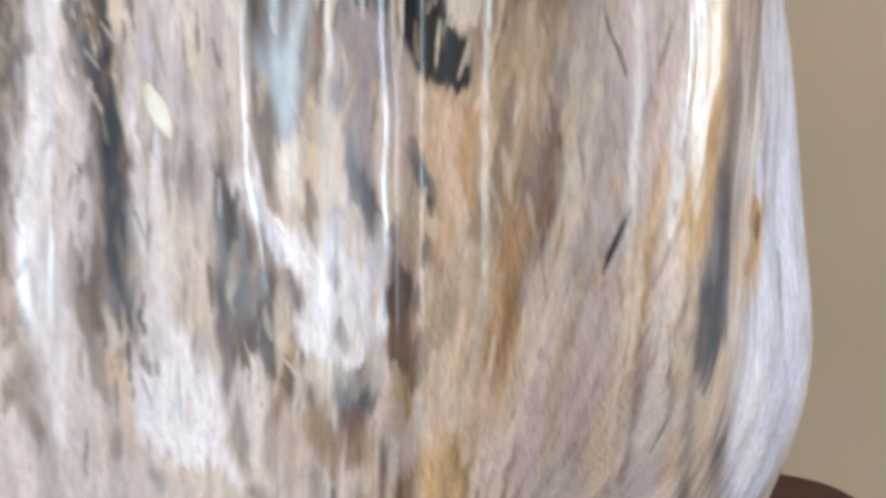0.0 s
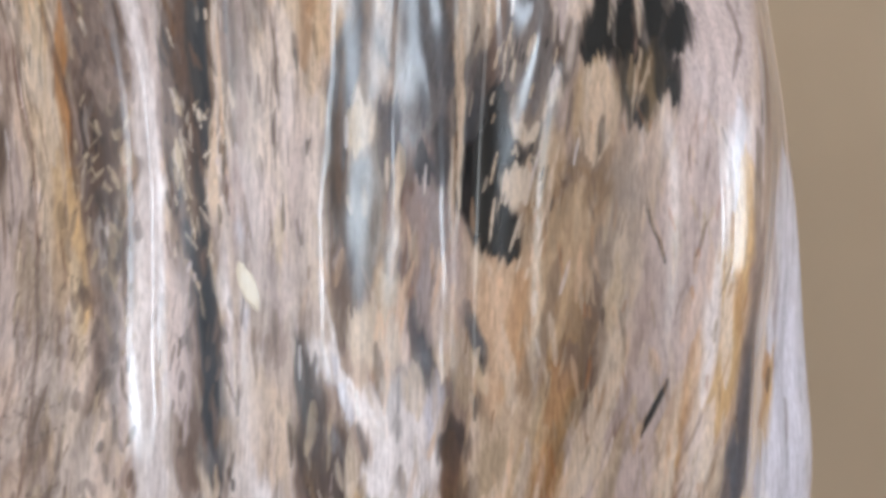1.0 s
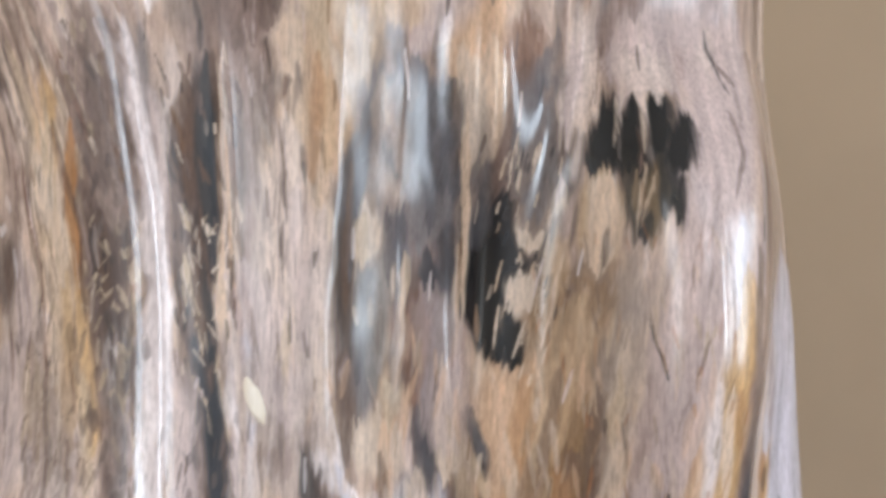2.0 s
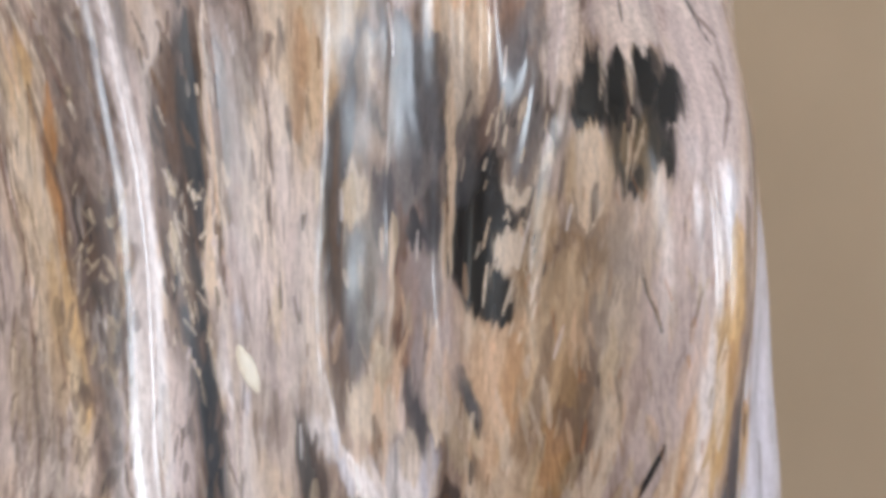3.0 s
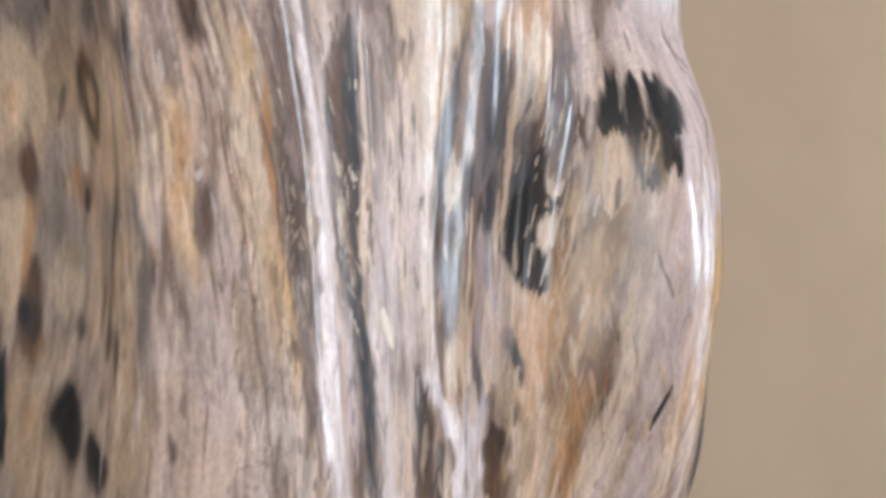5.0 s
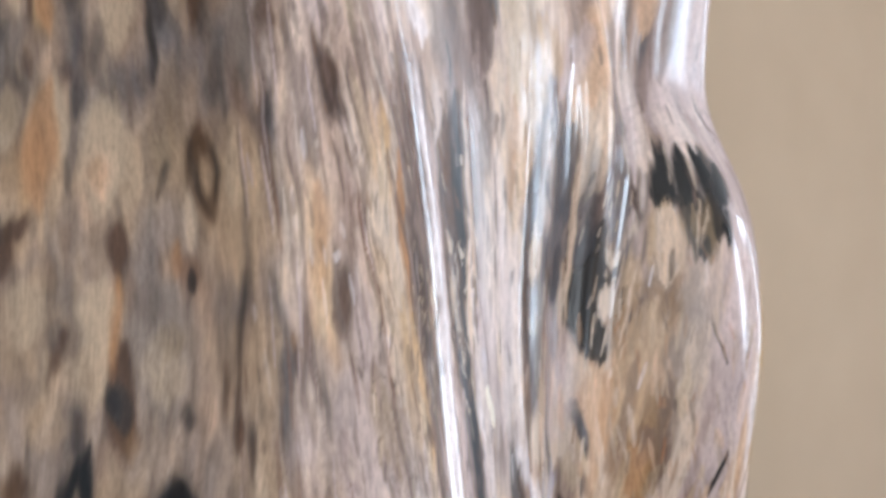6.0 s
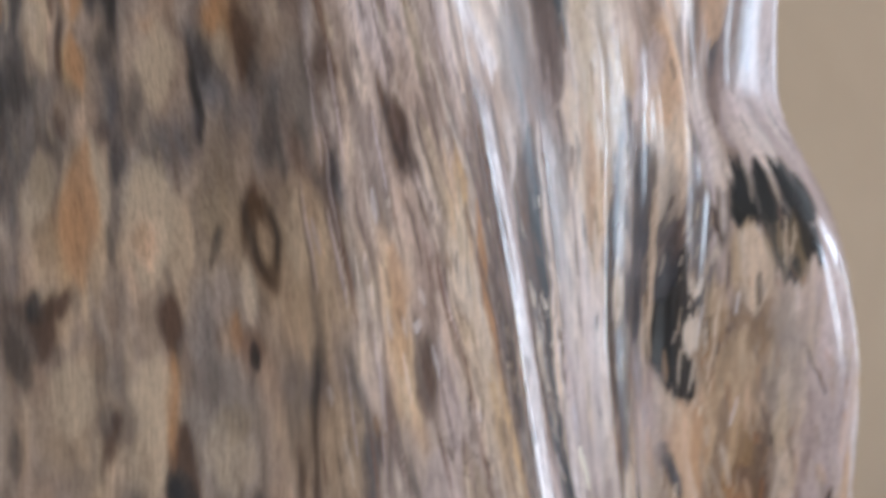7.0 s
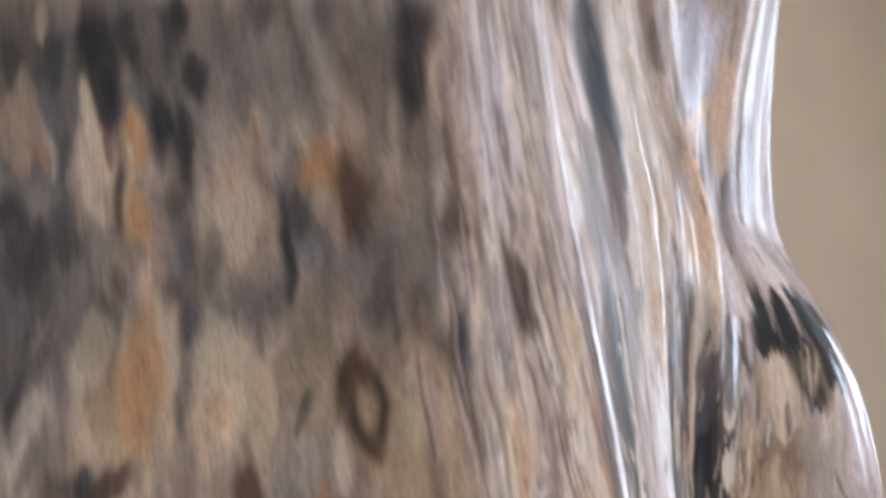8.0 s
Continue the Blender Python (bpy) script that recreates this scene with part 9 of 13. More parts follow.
dab(UMBER, .5, 1.5, 2, (0.5324, 1.0325), (0.5353, 1.03), soft=0.7)
dab(INK, .7, 0.6, 1, (0.5776, 1.0125), (0.5824, 1.0025), (0.584, 0.995), soft=0.7)
dab(SILT, .7, 0.6, 1, (0.584, 0.995), (0.5884, 0.9825), (0.5912, 0.9725), soft=0.7)
dab(ROSE, .75, 1.9, 3, (0.6069, 1.0175), (0.6069, 1.0025), (0.6042, 0.9825), soft=0.7)
dab(SILT, .6, 3.8, 4, (0.6359, 1.05), (0.6331, 1.0125), (0.6359, 0.9675), soft=0.7)
dab(CREAM, .7, 1.3, 1, (0.4994, 1.0975), (0.5004, 1.085), soft=0.7)
dab(CREAM, .7, 1.3, 1, (0.5025, 1.095), (0.5036, 1.08), soft=0.7)
dab(SAND, .5, 0.9, 1, (0.4984, 1.09), (0.4994, 1.0775), soft=0.7)
dab(CREAM, .95, 1.6, 1, (0.5079, 1.0575), (0.5101, 1.0525), soft=0.7)
dab(CREAM, .95, 1.6, 1, (0.5124, 1.0575), (0.5135, 1.05), soft=0.7)
dab(CREAM, .95, 1.5, 1, (0.5169, 1.0575), (0.5157, 1.0525), soft=0.7)
dab(CREAM, .9, 3.7, 1, (0.5101, 1.0375), (0.5112, 1.0275), soft=0.7)
dab(CREAM, .85, 2.3, 1, (0.5057, 1.035), (0.5046, 1.0225), soft=0.7)
dab(CREAM, .85, 2.2, 1, (0.5157, 1.0375), (0.5146, 1.025), soft=0.7)
dab(CREAM, .7, 1.5, 1, (0.5014, 1.02), (0.5014, 1.0075), soft=0.7)
dab(CREAM, .7, 1.4, 1, (0.4974, 1.0075), (0.4984, 0.9975), soft=0.7)
dab(OLIVE, .5, 1.5, 1, (0.5743, 1.0875), (0.5709, 1.07), soft=0.7)
dab(ROSE, .8, 1.5, 2, (0.5473, 1.155), (0.5382, 1.13), (0.5324, 1.1075), soft=0.7)
dab(ROSE, .7, 1.2, 2, (0.5533, 1.15), (0.5457, 1.1275), soft=0.7)

# soft lens-shaped cells of the left side
for _ in range(110):
    u0, z0 = rng.uniform(0.06, 0.30), rng.uniform(0.82, 1.26)
    colour = (STEEL, SLATE, BARK, INK, CLAY, SAND, UMBER, BARK)[rng.randint(8)]
    length, slope = rng.uniform(0.005, 0.018), lean_of(u0, z0) + rng.uniform(-0.12, 0.12)
    dab(colour, rng.uniform(0.2, 0.45), rng.uniform(0.9, 2.8), 2, (u0 + slope * length, z0 + length), (u0 - slope * length, z0 - length))

# streaks between the cells of the left side
for _ in range(260):
    u0, z0 = rng.uniform(0.02, 0.31), rng.uniform(0.86, 1.27)
    colour = (SMOKE, UMBER, COAL, OAT, DRAB, SMOKE, LOAM)[rng.randint(7)]
    length, slope = rng.uniform(0.006, 0.020), lean_of(u0, z0) + rng.uniform(-0.10, 0.10)
    dab(colour, rng.uniform(0.3, 0.6), rng.uniform(0.5, 1.7), 3, (u0 + slope * length, z0 + length), (u0 - slope * length, z0 - length))

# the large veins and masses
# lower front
# foot of the front rib, with its highlight painted white
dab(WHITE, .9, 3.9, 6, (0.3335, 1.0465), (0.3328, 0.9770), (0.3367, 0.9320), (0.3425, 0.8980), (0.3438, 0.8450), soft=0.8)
dab(INK, .75, 3.0, 5, (0.3484, 1.0080), (0.3555, 0.9780), (0.3614, 0.9430), (0.3640, 0.9080), soft=0.8)
dab(SAND, .7, 1.6, 4, (0.3640, 0.8970), (0.3646, 0.8710), (0.3646, 0.8420), soft=0.8)
dab(PALE, .6, 7.5, 8, (0.3737, 0.9500), (0.3744, 0.9080), (0.3757, 0.8840), soft=1.0)
dab(WHITE, .9, 15.0, 4, (0.3828, 0.8790), (0.3848, 0.8590), (0.3867, 0.8365), soft=0.8)
dab(BARK, .8, 5.2, 6, (0.4030, 0.9360), (0.4056, 0.9060), (0.4101, 0.8820), soft=0.8)
dab(GREIGE, .5, 6.2, 8, (0.3887, 0.9790), (0.3913, 0.9500), (0.3965, 0.9260), soft=1.0)
dab(WHITE, .9, 1.6, 2, (0.4101, 0.9700), (0.4147, 0.9450), (0.4303, 0.9230), (0.4407, 0.9040), soft=0.8)
dab(ICE, .7, 3.3, 3, (0.4134, 0.9450), (0.4186, 0.9260), (0.4225, 0.9160), soft=0.8)
dab(WHITE, .9, 15.0, 3, (0.4491, 0.9070), (0.4530, 0.8910), (0.4563, 0.8730), soft=0.8)
dab(SLATE, .6, 3.3, 2, (0.4251, 0.9160), (0.4303, 0.8980), soft=1.0)
dab(BARK, .7, 5.5, 4, (0.4140, 0.9010), (0.4186, 0.8790), (0.4303, 0.8590), soft=0.8)
dab(AMBER, .5, 7.5, 4, (0.4375, 0.8520), (0.4433, 0.8330), soft=1.0)
dab(SILT, .6, 3.3, 2, (0.4498, 0.8940), (0.4524, 0.8780), soft=1.0)
dab(BARK, .8, 8.5, 3, (0.4810, 0.9110), (0.4797, 0.8930), soft=0.8)
dab(HONEY, .45, 7.8, 5, (0.4875, 0.8850), (0.4829, 0.8590), soft=1.0)
dab(SAND, .55, 15.0, 6, (0.5115, 0.9250), (0.5031, 0.8730), (0.5005, 0.8360), soft=1.0)
dab(HONEY, .55, 5.5, 4, (0.5336, 0.9330), (0.5382, 0.9080), soft=1.0)
dab(OCHRE, .6, 6.9, 5, (0.5161, 0.8940), (0.5109, 0.8540), (0.5038, 0.8300), soft=1.0)
dab(OCHRE, .5, 2.6, 4, (0.5291, 0.9430), (0.5239, 0.9150), (0.5220, 0.8940), soft=1.0)
dab(CREAM, .65, 3.0, 3, (0.5655, 0.9360), (0.5531, 0.9010), (0.5421, 0.8580), (0.5402, 0.8310), soft=1.0)
dab(ROSE, .7, 14.3, 6, (0.5785, 0.9020), (0.5700, 0.8690), (0.5675, 0.8420), soft=0.8)
dab(CREAM, .6, 2.2, 3, (0.5902, 0.9170), (0.5902, 0.8780), (0.5987, 0.8360), soft=1.0)
dab(MAUVE, .5, 2.9, 4, (0.6006, 0.9180), (0.5993, 0.8790), (0.6045, 0.8470), soft=1.0)
dab(SAND, .6, 3.6, 4, (0.6045, 0.9510), (0.6051, 0.8960), (0.6188, 0.8350), soft=1.0)
dab(OCHRE, .75, 6.1, 4, (0.6260, 1.0150), (0.6227, 0.9720), (0.6201, 0.9170), soft=0.8)
dab(SLATE, .7, 6.9, 4, (0.6454, 0.9510), (0.6370, 0.9070), (0.6370, 0.8640), soft=0.8)
dab(SAND, .7, 11.1, 3, (0.7026, 0.9570), (0.6845, 0.9030), (0.6591, 0.8740), soft=0.8)
dab(RUST, .7, 5.5, 1, (0.7072, 0.9460), (0.7059, 0.9320), soft=0.8)
# painted reflection along the right flank
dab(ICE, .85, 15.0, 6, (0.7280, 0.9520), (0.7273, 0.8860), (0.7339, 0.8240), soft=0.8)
# main front
dab(GREIGE, .6, 9.1, 8, (0.2730, 1.0450), (0.2814, 0.9960), (0.2944, 0.9460), soft=1.0)
dab(OCHRE, .75, 6.5, 6, (0.2931, 1.1140), (0.2912, 1.0760), (0.2931, 1.0450), (0.3003, 1.0050), (0.3094, 0.9660), soft=0.8)
dab(SAND, .6, 2.3, 3, (0.2970, 1.0930), (0.2951, 1.0500), (0.2977, 1.0170), soft=1.0)
dab(RUST, .85, 1.6, 3, (0.3009, 1.0980), (0.2984, 1.0620), (0.3003, 1.0340), soft=0.8)
dab(COCOA, .65, 7.8, 5, (0.3133, 1.1160), (0.3094, 1.0700), soft=1.0)
dab(BARK, .7, 6.2, 4, (0.3100, 1.0530), (0.3100, 1.0340), (0.3165, 1.0060), soft=0.8)
dab(UMBER, .6, 4.9, 5, (0.3237, 1.1080), (0.3217, 1.0590), soft=1.0)
dab(ASH, .5, 5.2, 4, (0.3133, 0.9960), (0.3172, 0.9750), soft=1.0)
dab(ROSE, .6, 5.5, 6, (0.3211, 0.9770), (0.3256, 0.9490), (0.3276, 0.9210), soft=1.0)
# the rib's pale vein, and the highlight painted over it
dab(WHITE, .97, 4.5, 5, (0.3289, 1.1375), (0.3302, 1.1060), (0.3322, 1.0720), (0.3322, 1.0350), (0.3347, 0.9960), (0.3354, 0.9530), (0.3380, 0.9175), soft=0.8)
dab(STEEL, .5, 1.6, 3, (0.3257, 1.1325), (0.3269, 1.1060), soft=1.0)
dab(PALE, .6, 3.9, 5, (0.3478, 1.1310), (0.3451, 1.0960), soft=1.0)
dab(BARK, .88, 7.5, 5, (0.3614, 1.1300), (0.3575, 1.0990), (0.3543, 1.0740), (0.3523, 1.0480), soft=0.8)
dab(INK, .6, 3.9, 3, (0.3588, 1.1070), (0.3562, 1.0710), soft=1.0)
dab(UMBER, .7, 4.5, 4, (0.3445, 1.0610), (0.3438, 1.0280), soft=0.8)
dab(ROSE, .75, 5.8, 6, (0.3412, 1.0010), (0.3451, 0.9740), (0.3497, 0.9380), (0.3523, 0.9170), soft=0.8)
dab(INK, .75, 2.9, 3, (0.3393, 1.0180), (0.3503, 0.9960), (0.3569, 0.9660), (0.3614, 0.9420), (0.3640, 0.9180), soft=0.8)
dab(SAND, .7, 0.8, 1, (0.3490, 1.0130), (0.3549, 1.0010), (0.3601, 0.9890), soft=0.8)
dab(SAND, .7, 0.6, 1, (0.3458, 0.9960), (0.3549, 0.9740), (0.3581, 0.9620), soft=0.8)
dab(CREAM, .8, 1.7, 3, (0.3659, 1.1280), (0.3634, 1.0820), (0.3640, 1.0440), soft=0.8)
dab(ROSE, .85, 2.0, 3, (0.3640, 1.0360), (0.3672, 0.9960), (0.3698, 0.9610), (0.3718, 0.9170), soft=0.8)
dab(PALE, .6, 12.7, 8, (0.3900, 1.1020), (0.3900, 1.0370), (0.3913, 0.9600), soft=1.0)
dab(SILT, .6, 2.0, 3, (0.3776, 1.1320), (0.3796, 1.0880), soft=1.0)
dab(ASH, .5, 2.9, 3, (0.3867, 1.1250), (0.3822, 1.0960), soft=1.0)
dab(UMBER, .6, 1.1, 2, (0.3874, 1.1020), (0.3881, 1.0660), soft=1.0)
dab(MAUVE, .5, 2.5, 4, (0.3737, 1.0320), (0.3750, 1.0010), soft=1.0)
dab(TAN, .6, 3.8, 4, (0.4095, 1.1260), (0.4075, 1.0880), soft=1.0)
dab(MAUVE, .5, 3.5, 4, (0.3881, 0.9710), (0.3913, 0.9450), soft=1.0)
dab(BARK, .8, 4.2, 4, (0.3991, 0.9440), (0.4023, 0.9140), soft=0.8)
dab(BARK, .85, 4.2, 4, (0.4277, 1.1200), (0.4205, 1.0860), (0.4166, 1.0570), (0.4166, 1.0250), (0.4192, 0.9960), soft=0.8)
dab(SLATE, .8, 3.3, 3, (0.4264, 1.1050), (0.4205, 1.0700), (0.4179, 1.0390), soft=0.8)
dab(CREAM, .85, 3.8, 2, (0.4251, 1.0650), (0.4257, 1.0450), soft=0.8)
dab(ASH, .8, 5.5, 4, (0.4329, 1.0390), (0.4309, 1.0070), (0.4303, 0.9830), soft=0.8)
dab(GREIGE, .6, 5.2, 4, (0.4400, 1.1240), (0.4413, 1.0850), soft=1.0)
dab(CREAM, .5, 1.1, 2, (0.4335, 1.1150), (0.4361, 1.1030), soft=1.0)
# steel stroke for the window's reflection in the valley
dab(STEEL, .7, 12.3, 5, (0.4595, 1.1210), (0.4615, 1.0790), (0.4556, 1.0540), soft=0.8)
dab(COCOA, .6, 3.9, 3, (0.4433, 1.1455), (0.4459, 1.1190), soft=1.0)
dab(UMBER, .6, 4.2, 3, (0.4628, 1.1485), (0.4647, 1.1230), soft=1.0)
dab(SLATE, .7, 4.9, 3, (0.4433, 1.0660), (0.4413, 1.0400), soft=0.8)
dab(SLATE, .8, 6.2, 3, (0.4608, 1.0460), (0.4634, 1.0170), soft=0.8)
dab(RUSSET, .85, 7.5, 4, (0.4563, 1.0320), (0.4576, 1.0020), (0.4550, 0.9830), soft=0.8)
dab(SLATE, .8, 5.8, 3, (0.4693, 1.0210), (0.4680, 0.9960), (0.4622, 0.9780), soft=0.8)
dab(CREAM, .8, 1.9, 2, (0.4452, 1.0440), (0.4446, 1.0180), (0.4426, 0.9830), soft=0.8)
dab(CREAM, .7, 3.5, 4, (0.4335, 0.9750), (0.4309, 0.9490), soft=0.8)
dab(PEACH, .7, 2.3, 3, (0.4387, 0.9860), (0.4368, 0.9590), (0.4361, 0.9320), soft=0.8)
dab(SLATE, .7, 4.5, 3, (0.4569, 0.9740), (0.4608, 0.9470), (0.4602, 0.9300), soft=0.8)
dab(CREAM, .8, 5.8, 4, (0.4706, 0.9880), (0.4758, 0.9570), (0.4745, 0.9380), soft=0.8)
dab(SAND, .85, 8.1, 4, (0.4869, 1.1486), (0.4855, 1.1160), (0.4823, 1.0890), soft=0.8)
dab(UMBER, .7, 6.5, 4, (0.5044, 1.1340), (0.4992, 1.0980), (0.4960, 1.0710), soft=0.8)
dab(STEEL, .7, 12.4, 5, (0.5141, 1.1220), (0.5122, 1.0910), (0.5115, 1.0690), soft=0.8)
dab(CREAM, .55, 1.6, 2, (0.5024, 1.1040), (0.5044, 1.0800), soft=1.0)
dab(BLACK, .96, 9.7, 3, (0.4985, 1.0760), (0.4927, 1.0460), (0.4933, 1.0130), (0.4998, 0.9940), soft=0.8)
dab(BLACK, .9, 5.5, 2, (0.5057, 1.0190), (0.5090, 0.9940), soft=0.8)
dab(SAND, .8, 1.3, 2, (0.5317, 1.0470), (0.5265, 1.0220), (0.5213, 1.0030), soft=0.8)
dab(ROSE, .85, 2.9, 3, (0.5519, 1.1566), (0.5375, 1.1200), (0.5323, 1.1000), soft=0.8)
dab(BARK, .8, 2.3, 2, (0.5297, 1.1060), (0.5336, 1.0860), soft=0.8)
dab(BLACK, .95, 9.4, 2, (0.5616, 1.1130), (0.5544, 1.0920), soft=0.8)
dab(BLACK, .95, 3.9, 2, (0.5811, 1.1240), (0.5694, 1.0880), soft=0.8)
dab(BLACK, .95, 5.2, 2, (0.5948, 1.1250), (0.5882, 1.0960), soft=0.8)
dab(BLACK, .96, 6.2, 2, (0.6051, 1.1130), (0.5999, 1.0880), soft=0.8)
dab(BLACK, .9, 3.0, 1, (0.5973, 1.0860), (0.5908, 1.0650), soft=0.8)
dab(OLIVE, .85, 5.5, 2, (0.5857, 1.0900), (0.5766, 1.0590), soft=0.8)
dab(BLACK, .75, 3.9, 2, (0.5772, 1.0690), (0.5739, 1.0550), soft=0.8)
dab(SAND, .6, 1.0, 1, (0.5798, 1.0920), (0.5720, 1.0680), soft=1.0)
dab(CREAM, .7, 1.3, 1, (0.5714, 1.1220), (0.5629, 1.1010), soft=0.8)
dab(CREAM, .6, 1.0, 1, (0.5837, 1.1180), (0.5798, 1.0970), soft=1.0)
dab(SAND, .92, 9.1, 3, (0.5564, 1.0850), (0.5538, 1.0600), (0.5505, 1.0400), soft=0.8)
dab(RUSSET, .6, 1.1, 1, (0.5557, 1.0600), (0.5531, 1.0480), soft=1.0)
dab(CREAM, .6, 2.6, 2, (0.5551, 1.0550), (0.5570, 1.0490), soft=1.0)
dab(TAN, .7, 14.3, 6, (0.5434, 1.0220), (0.5311, 0.9860), (0.5213, 0.9500), soft=0.8)
dab(AMBER, .5, 7.4, 4, (0.5356, 1.0350), (0.5538, 1.0290), (0.5525, 1.0140), soft=1.0)
dab(CREAM, .5, 3.3, 4, (0.4979, 0.9860), (0.5044, 0.9530), (0.5109, 0.9220), soft=1.0)
dab(PEACH, .6, 6.1, 5, (0.4927, 0.9830), (0.4985, 0.9580), soft=1.0)
dab(ASH, .8, 2.6, 2, (0.4849, 0.9710), (0.4920, 0.9580), (0.4966, 0.9420), soft=0.8)
dab(AMBER, .35, 7.5, 4, (0.5414, 0.9760), (0.5460, 0.9440), soft=1.0)
dab(HONEY, .5, 5.2, 4, (0.5382, 0.9400), (0.5336, 0.9100), soft=1.0)
dab(OLIVE, .35, 7.5, 4, (0.5538, 0.9660), (0.5499, 0.9330), soft=1.0)
dab(CREAM, .55, 4.3, 5, (0.5675, 1.0060), (0.5596, 0.9660), (0.5531, 0.9150), soft=1.0)
dab(ROSE, .75, 14.4, 8, (0.5973, 1.0410), (0.5908, 1.0020), (0.5850, 0.9580), (0.5785, 0.9150), soft=0.8)
dab(MAUVE, .4, 3.9, 5, (0.5778, 0.9880), (0.5746, 0.9460), soft=1.0)
dab(OCHRE, .8, 7.8, 4, (0.6260, 1.0410), (0.6208, 0.9890), (0.6194, 0.9470), (0.6162, 0.9130), soft=0.8)
dab(UMBER, .55, 15.0, 3, (0.6428, 0.9890), (0.6442, 0.9400), (0.6344, 0.9110), soft=1.0)
dab(PEACH, .6, 2.6, 3, (0.6012, 0.9580), (0.5993, 0.9320), (0.5991, 0.9145), soft=1.0)
# edge of the right flank, painted pale as it reflects
dab(ICE, .75, 13.6, 6, (0.7339, 0.9790), (0.7364, 0.8990), soft=0.8)
dab(PALE, .7, 15.0, 6, (0.5934, 1.1490), (0.5908, 1.1300), soft=0.8)
dab(ROSE, .75, 13.6, 6, (0.6272, 1.1390), (0.6208, 1.0950), (0.6071, 1.0560), soft=0.8)
dab(MAUVE, .5, 14.9, 3, (0.7299, 1.1430), (0.6578, 1.0710), soft=1.0)
# corner
dab(TAN, .55, 5.5, 6, (0.2515, 1.0910), (0.2522, 1.0580), (0.2567, 1.0320), (0.2606, 1.0180), soft=1.0)
dab(TAN, .5, 15.0, 5, (0.2112, 1.1090), (0.2229, 1.0750), soft=1.0)
dab(TAN, .55, 4.9, 5, (0.2866, 1.1110), (0.2866, 1.0710), (0.2912, 1.0380), (0.2977, 1.0040), (0.3055, 0.9730), soft=1.0)
dab(CREAM, .5, 2.2, 4, (0.2788, 1.0990), (0.2814, 1.0660), (0.2866, 1.0280), soft=1.0)
dab(RUST, .8, 1.4, 2, (0.2984, 1.0910), (0.2964, 1.0590), (0.2990, 1.0310), soft=0.8)
dab(COCOA, .55, 6.5, 3, (0.3055, 1.0600), (0.3055, 1.0380), (0.3094, 1.0040), soft=1.0)
dab(ROSE, .5, 9.4, 8, (0.2671, 1.0040), (0.2711, 0.9670), (0.2743, 0.9350), soft=1.0)
dab(BARK, .7, 3.9, 3, (0.2665, 1.1330), (0.2665, 1.1150), soft=0.8)
dab(UMBER, .5, 3.6, 4, (0.2632, 1.0330), (0.2658, 1.0180), soft=1.0)
# the left side, high; the broad first strokes also darken it as shade
dab(COAL, .55, 15.0, 5, (0.0455, 1.2660), (0.0520, 1.2330), soft=1.0)
dab(COAL, .55, 15.0, 5, (0.1077, 1.2548), (0.1085, 1.2180), soft=1.0)
dab(SMOKE, .6, 12.7, 5, (0.1319, 1.2474), (0.1326, 1.2000), soft=1.0)
dab(SMOKE, .5, 14.9, 5, (0.1620, 1.2414), (0.1573, 1.1990), soft=1.0)
dab(SMOKE, .5, 13.6, 5, (0.0370, 1.1770), (0.0429, 1.1350), soft=1.0)
dab(SMOKE, .45, 8.5, 5, (0.1930, 1.2288), (0.1930, 1.1990), soft=1.0)
dab(CLAY, .75, 11.7, 4, (0.0403, 1.2330), (0.0422, 1.1900), soft=0.8)
dab(RUSSET, .4, 2.6, 2, (0.0520, 1.2110), (0.0494, 1.1940), soft=1.0)
dab(OAT, .6, 1.3, 2, (0.0526, 1.2190), (0.0572, 1.1970), (0.0546, 1.1850), soft=1.0)
dab(SMOKE, .65, 4.5, 3, (0.0721, 1.2540), (0.0637, 1.2150), (0.0598, 1.1900), soft=1.0)
dab(COAL, .9, 12.0, 4, (0.0767, 1.2624), (0.0825, 1.2300), (0.0858, 1.2020), soft=0.8)
dab(COAL, .75, 5.2, 3, (0.1215, 1.2510), (0.1229, 1.2320), soft=0.8)
dab(COAL, .85, 5.2, 2, (0.1274, 1.2260), (0.1287, 1.2080), soft=0.8)
dab(SMOKE, .7, 7.2, 3, (0.1080, 1.2503), (0.1040, 1.2330), soft=0.8)
dab(COAL, .6, 3.9, 3, (0.1170, 1.2050), (0.1202, 1.1890), (0.1176, 1.1780), soft=1.0)
dab(SMOKE, .6, 3.9, 3, (0.1111, 1.1780), (0.1150, 1.1580), soft=1.0)
dab(SMOKE, .55, 5.5, 3, (0.1488, 1.2160), (0.1475, 1.2010), soft=1.0)
dab(COAL, .55, 3.3, 2, (0.1593, 1.2404), (0.1599, 1.2260), soft=1.0)
dab(SMOKE, .5, 2.9, 2, (0.1631, 1.2000), (0.1586, 1.1810), soft=1.0)
dab(SMOKE, .5, 4.9, 3, (0.1856, 1.2324), (0.1865, 1.2180), soft=1.0)
dab(COAL, .7, 5.2, 4, (0.2125, 1.2120), (0.2145, 1.1930), (0.2177, 1.1810), soft=0.8)
dab(COAL, .45, 5.9, 4, (0.0364, 1.1860), (0.0449, 1.1660), (0.0403, 1.1420), soft=1.0)
dab(COAL, .55, 3.9, 3, (0.0474, 1.1550), (0.0416, 1.1350), (0.0325, 1.1030), (0.0247, 1.0830), soft=1.0)
dab(SMOKE, .5, 5.2, 4, (0.0591, 1.1740), (0.0591, 1.1420), (0.0553, 1.1130), soft=1.0)
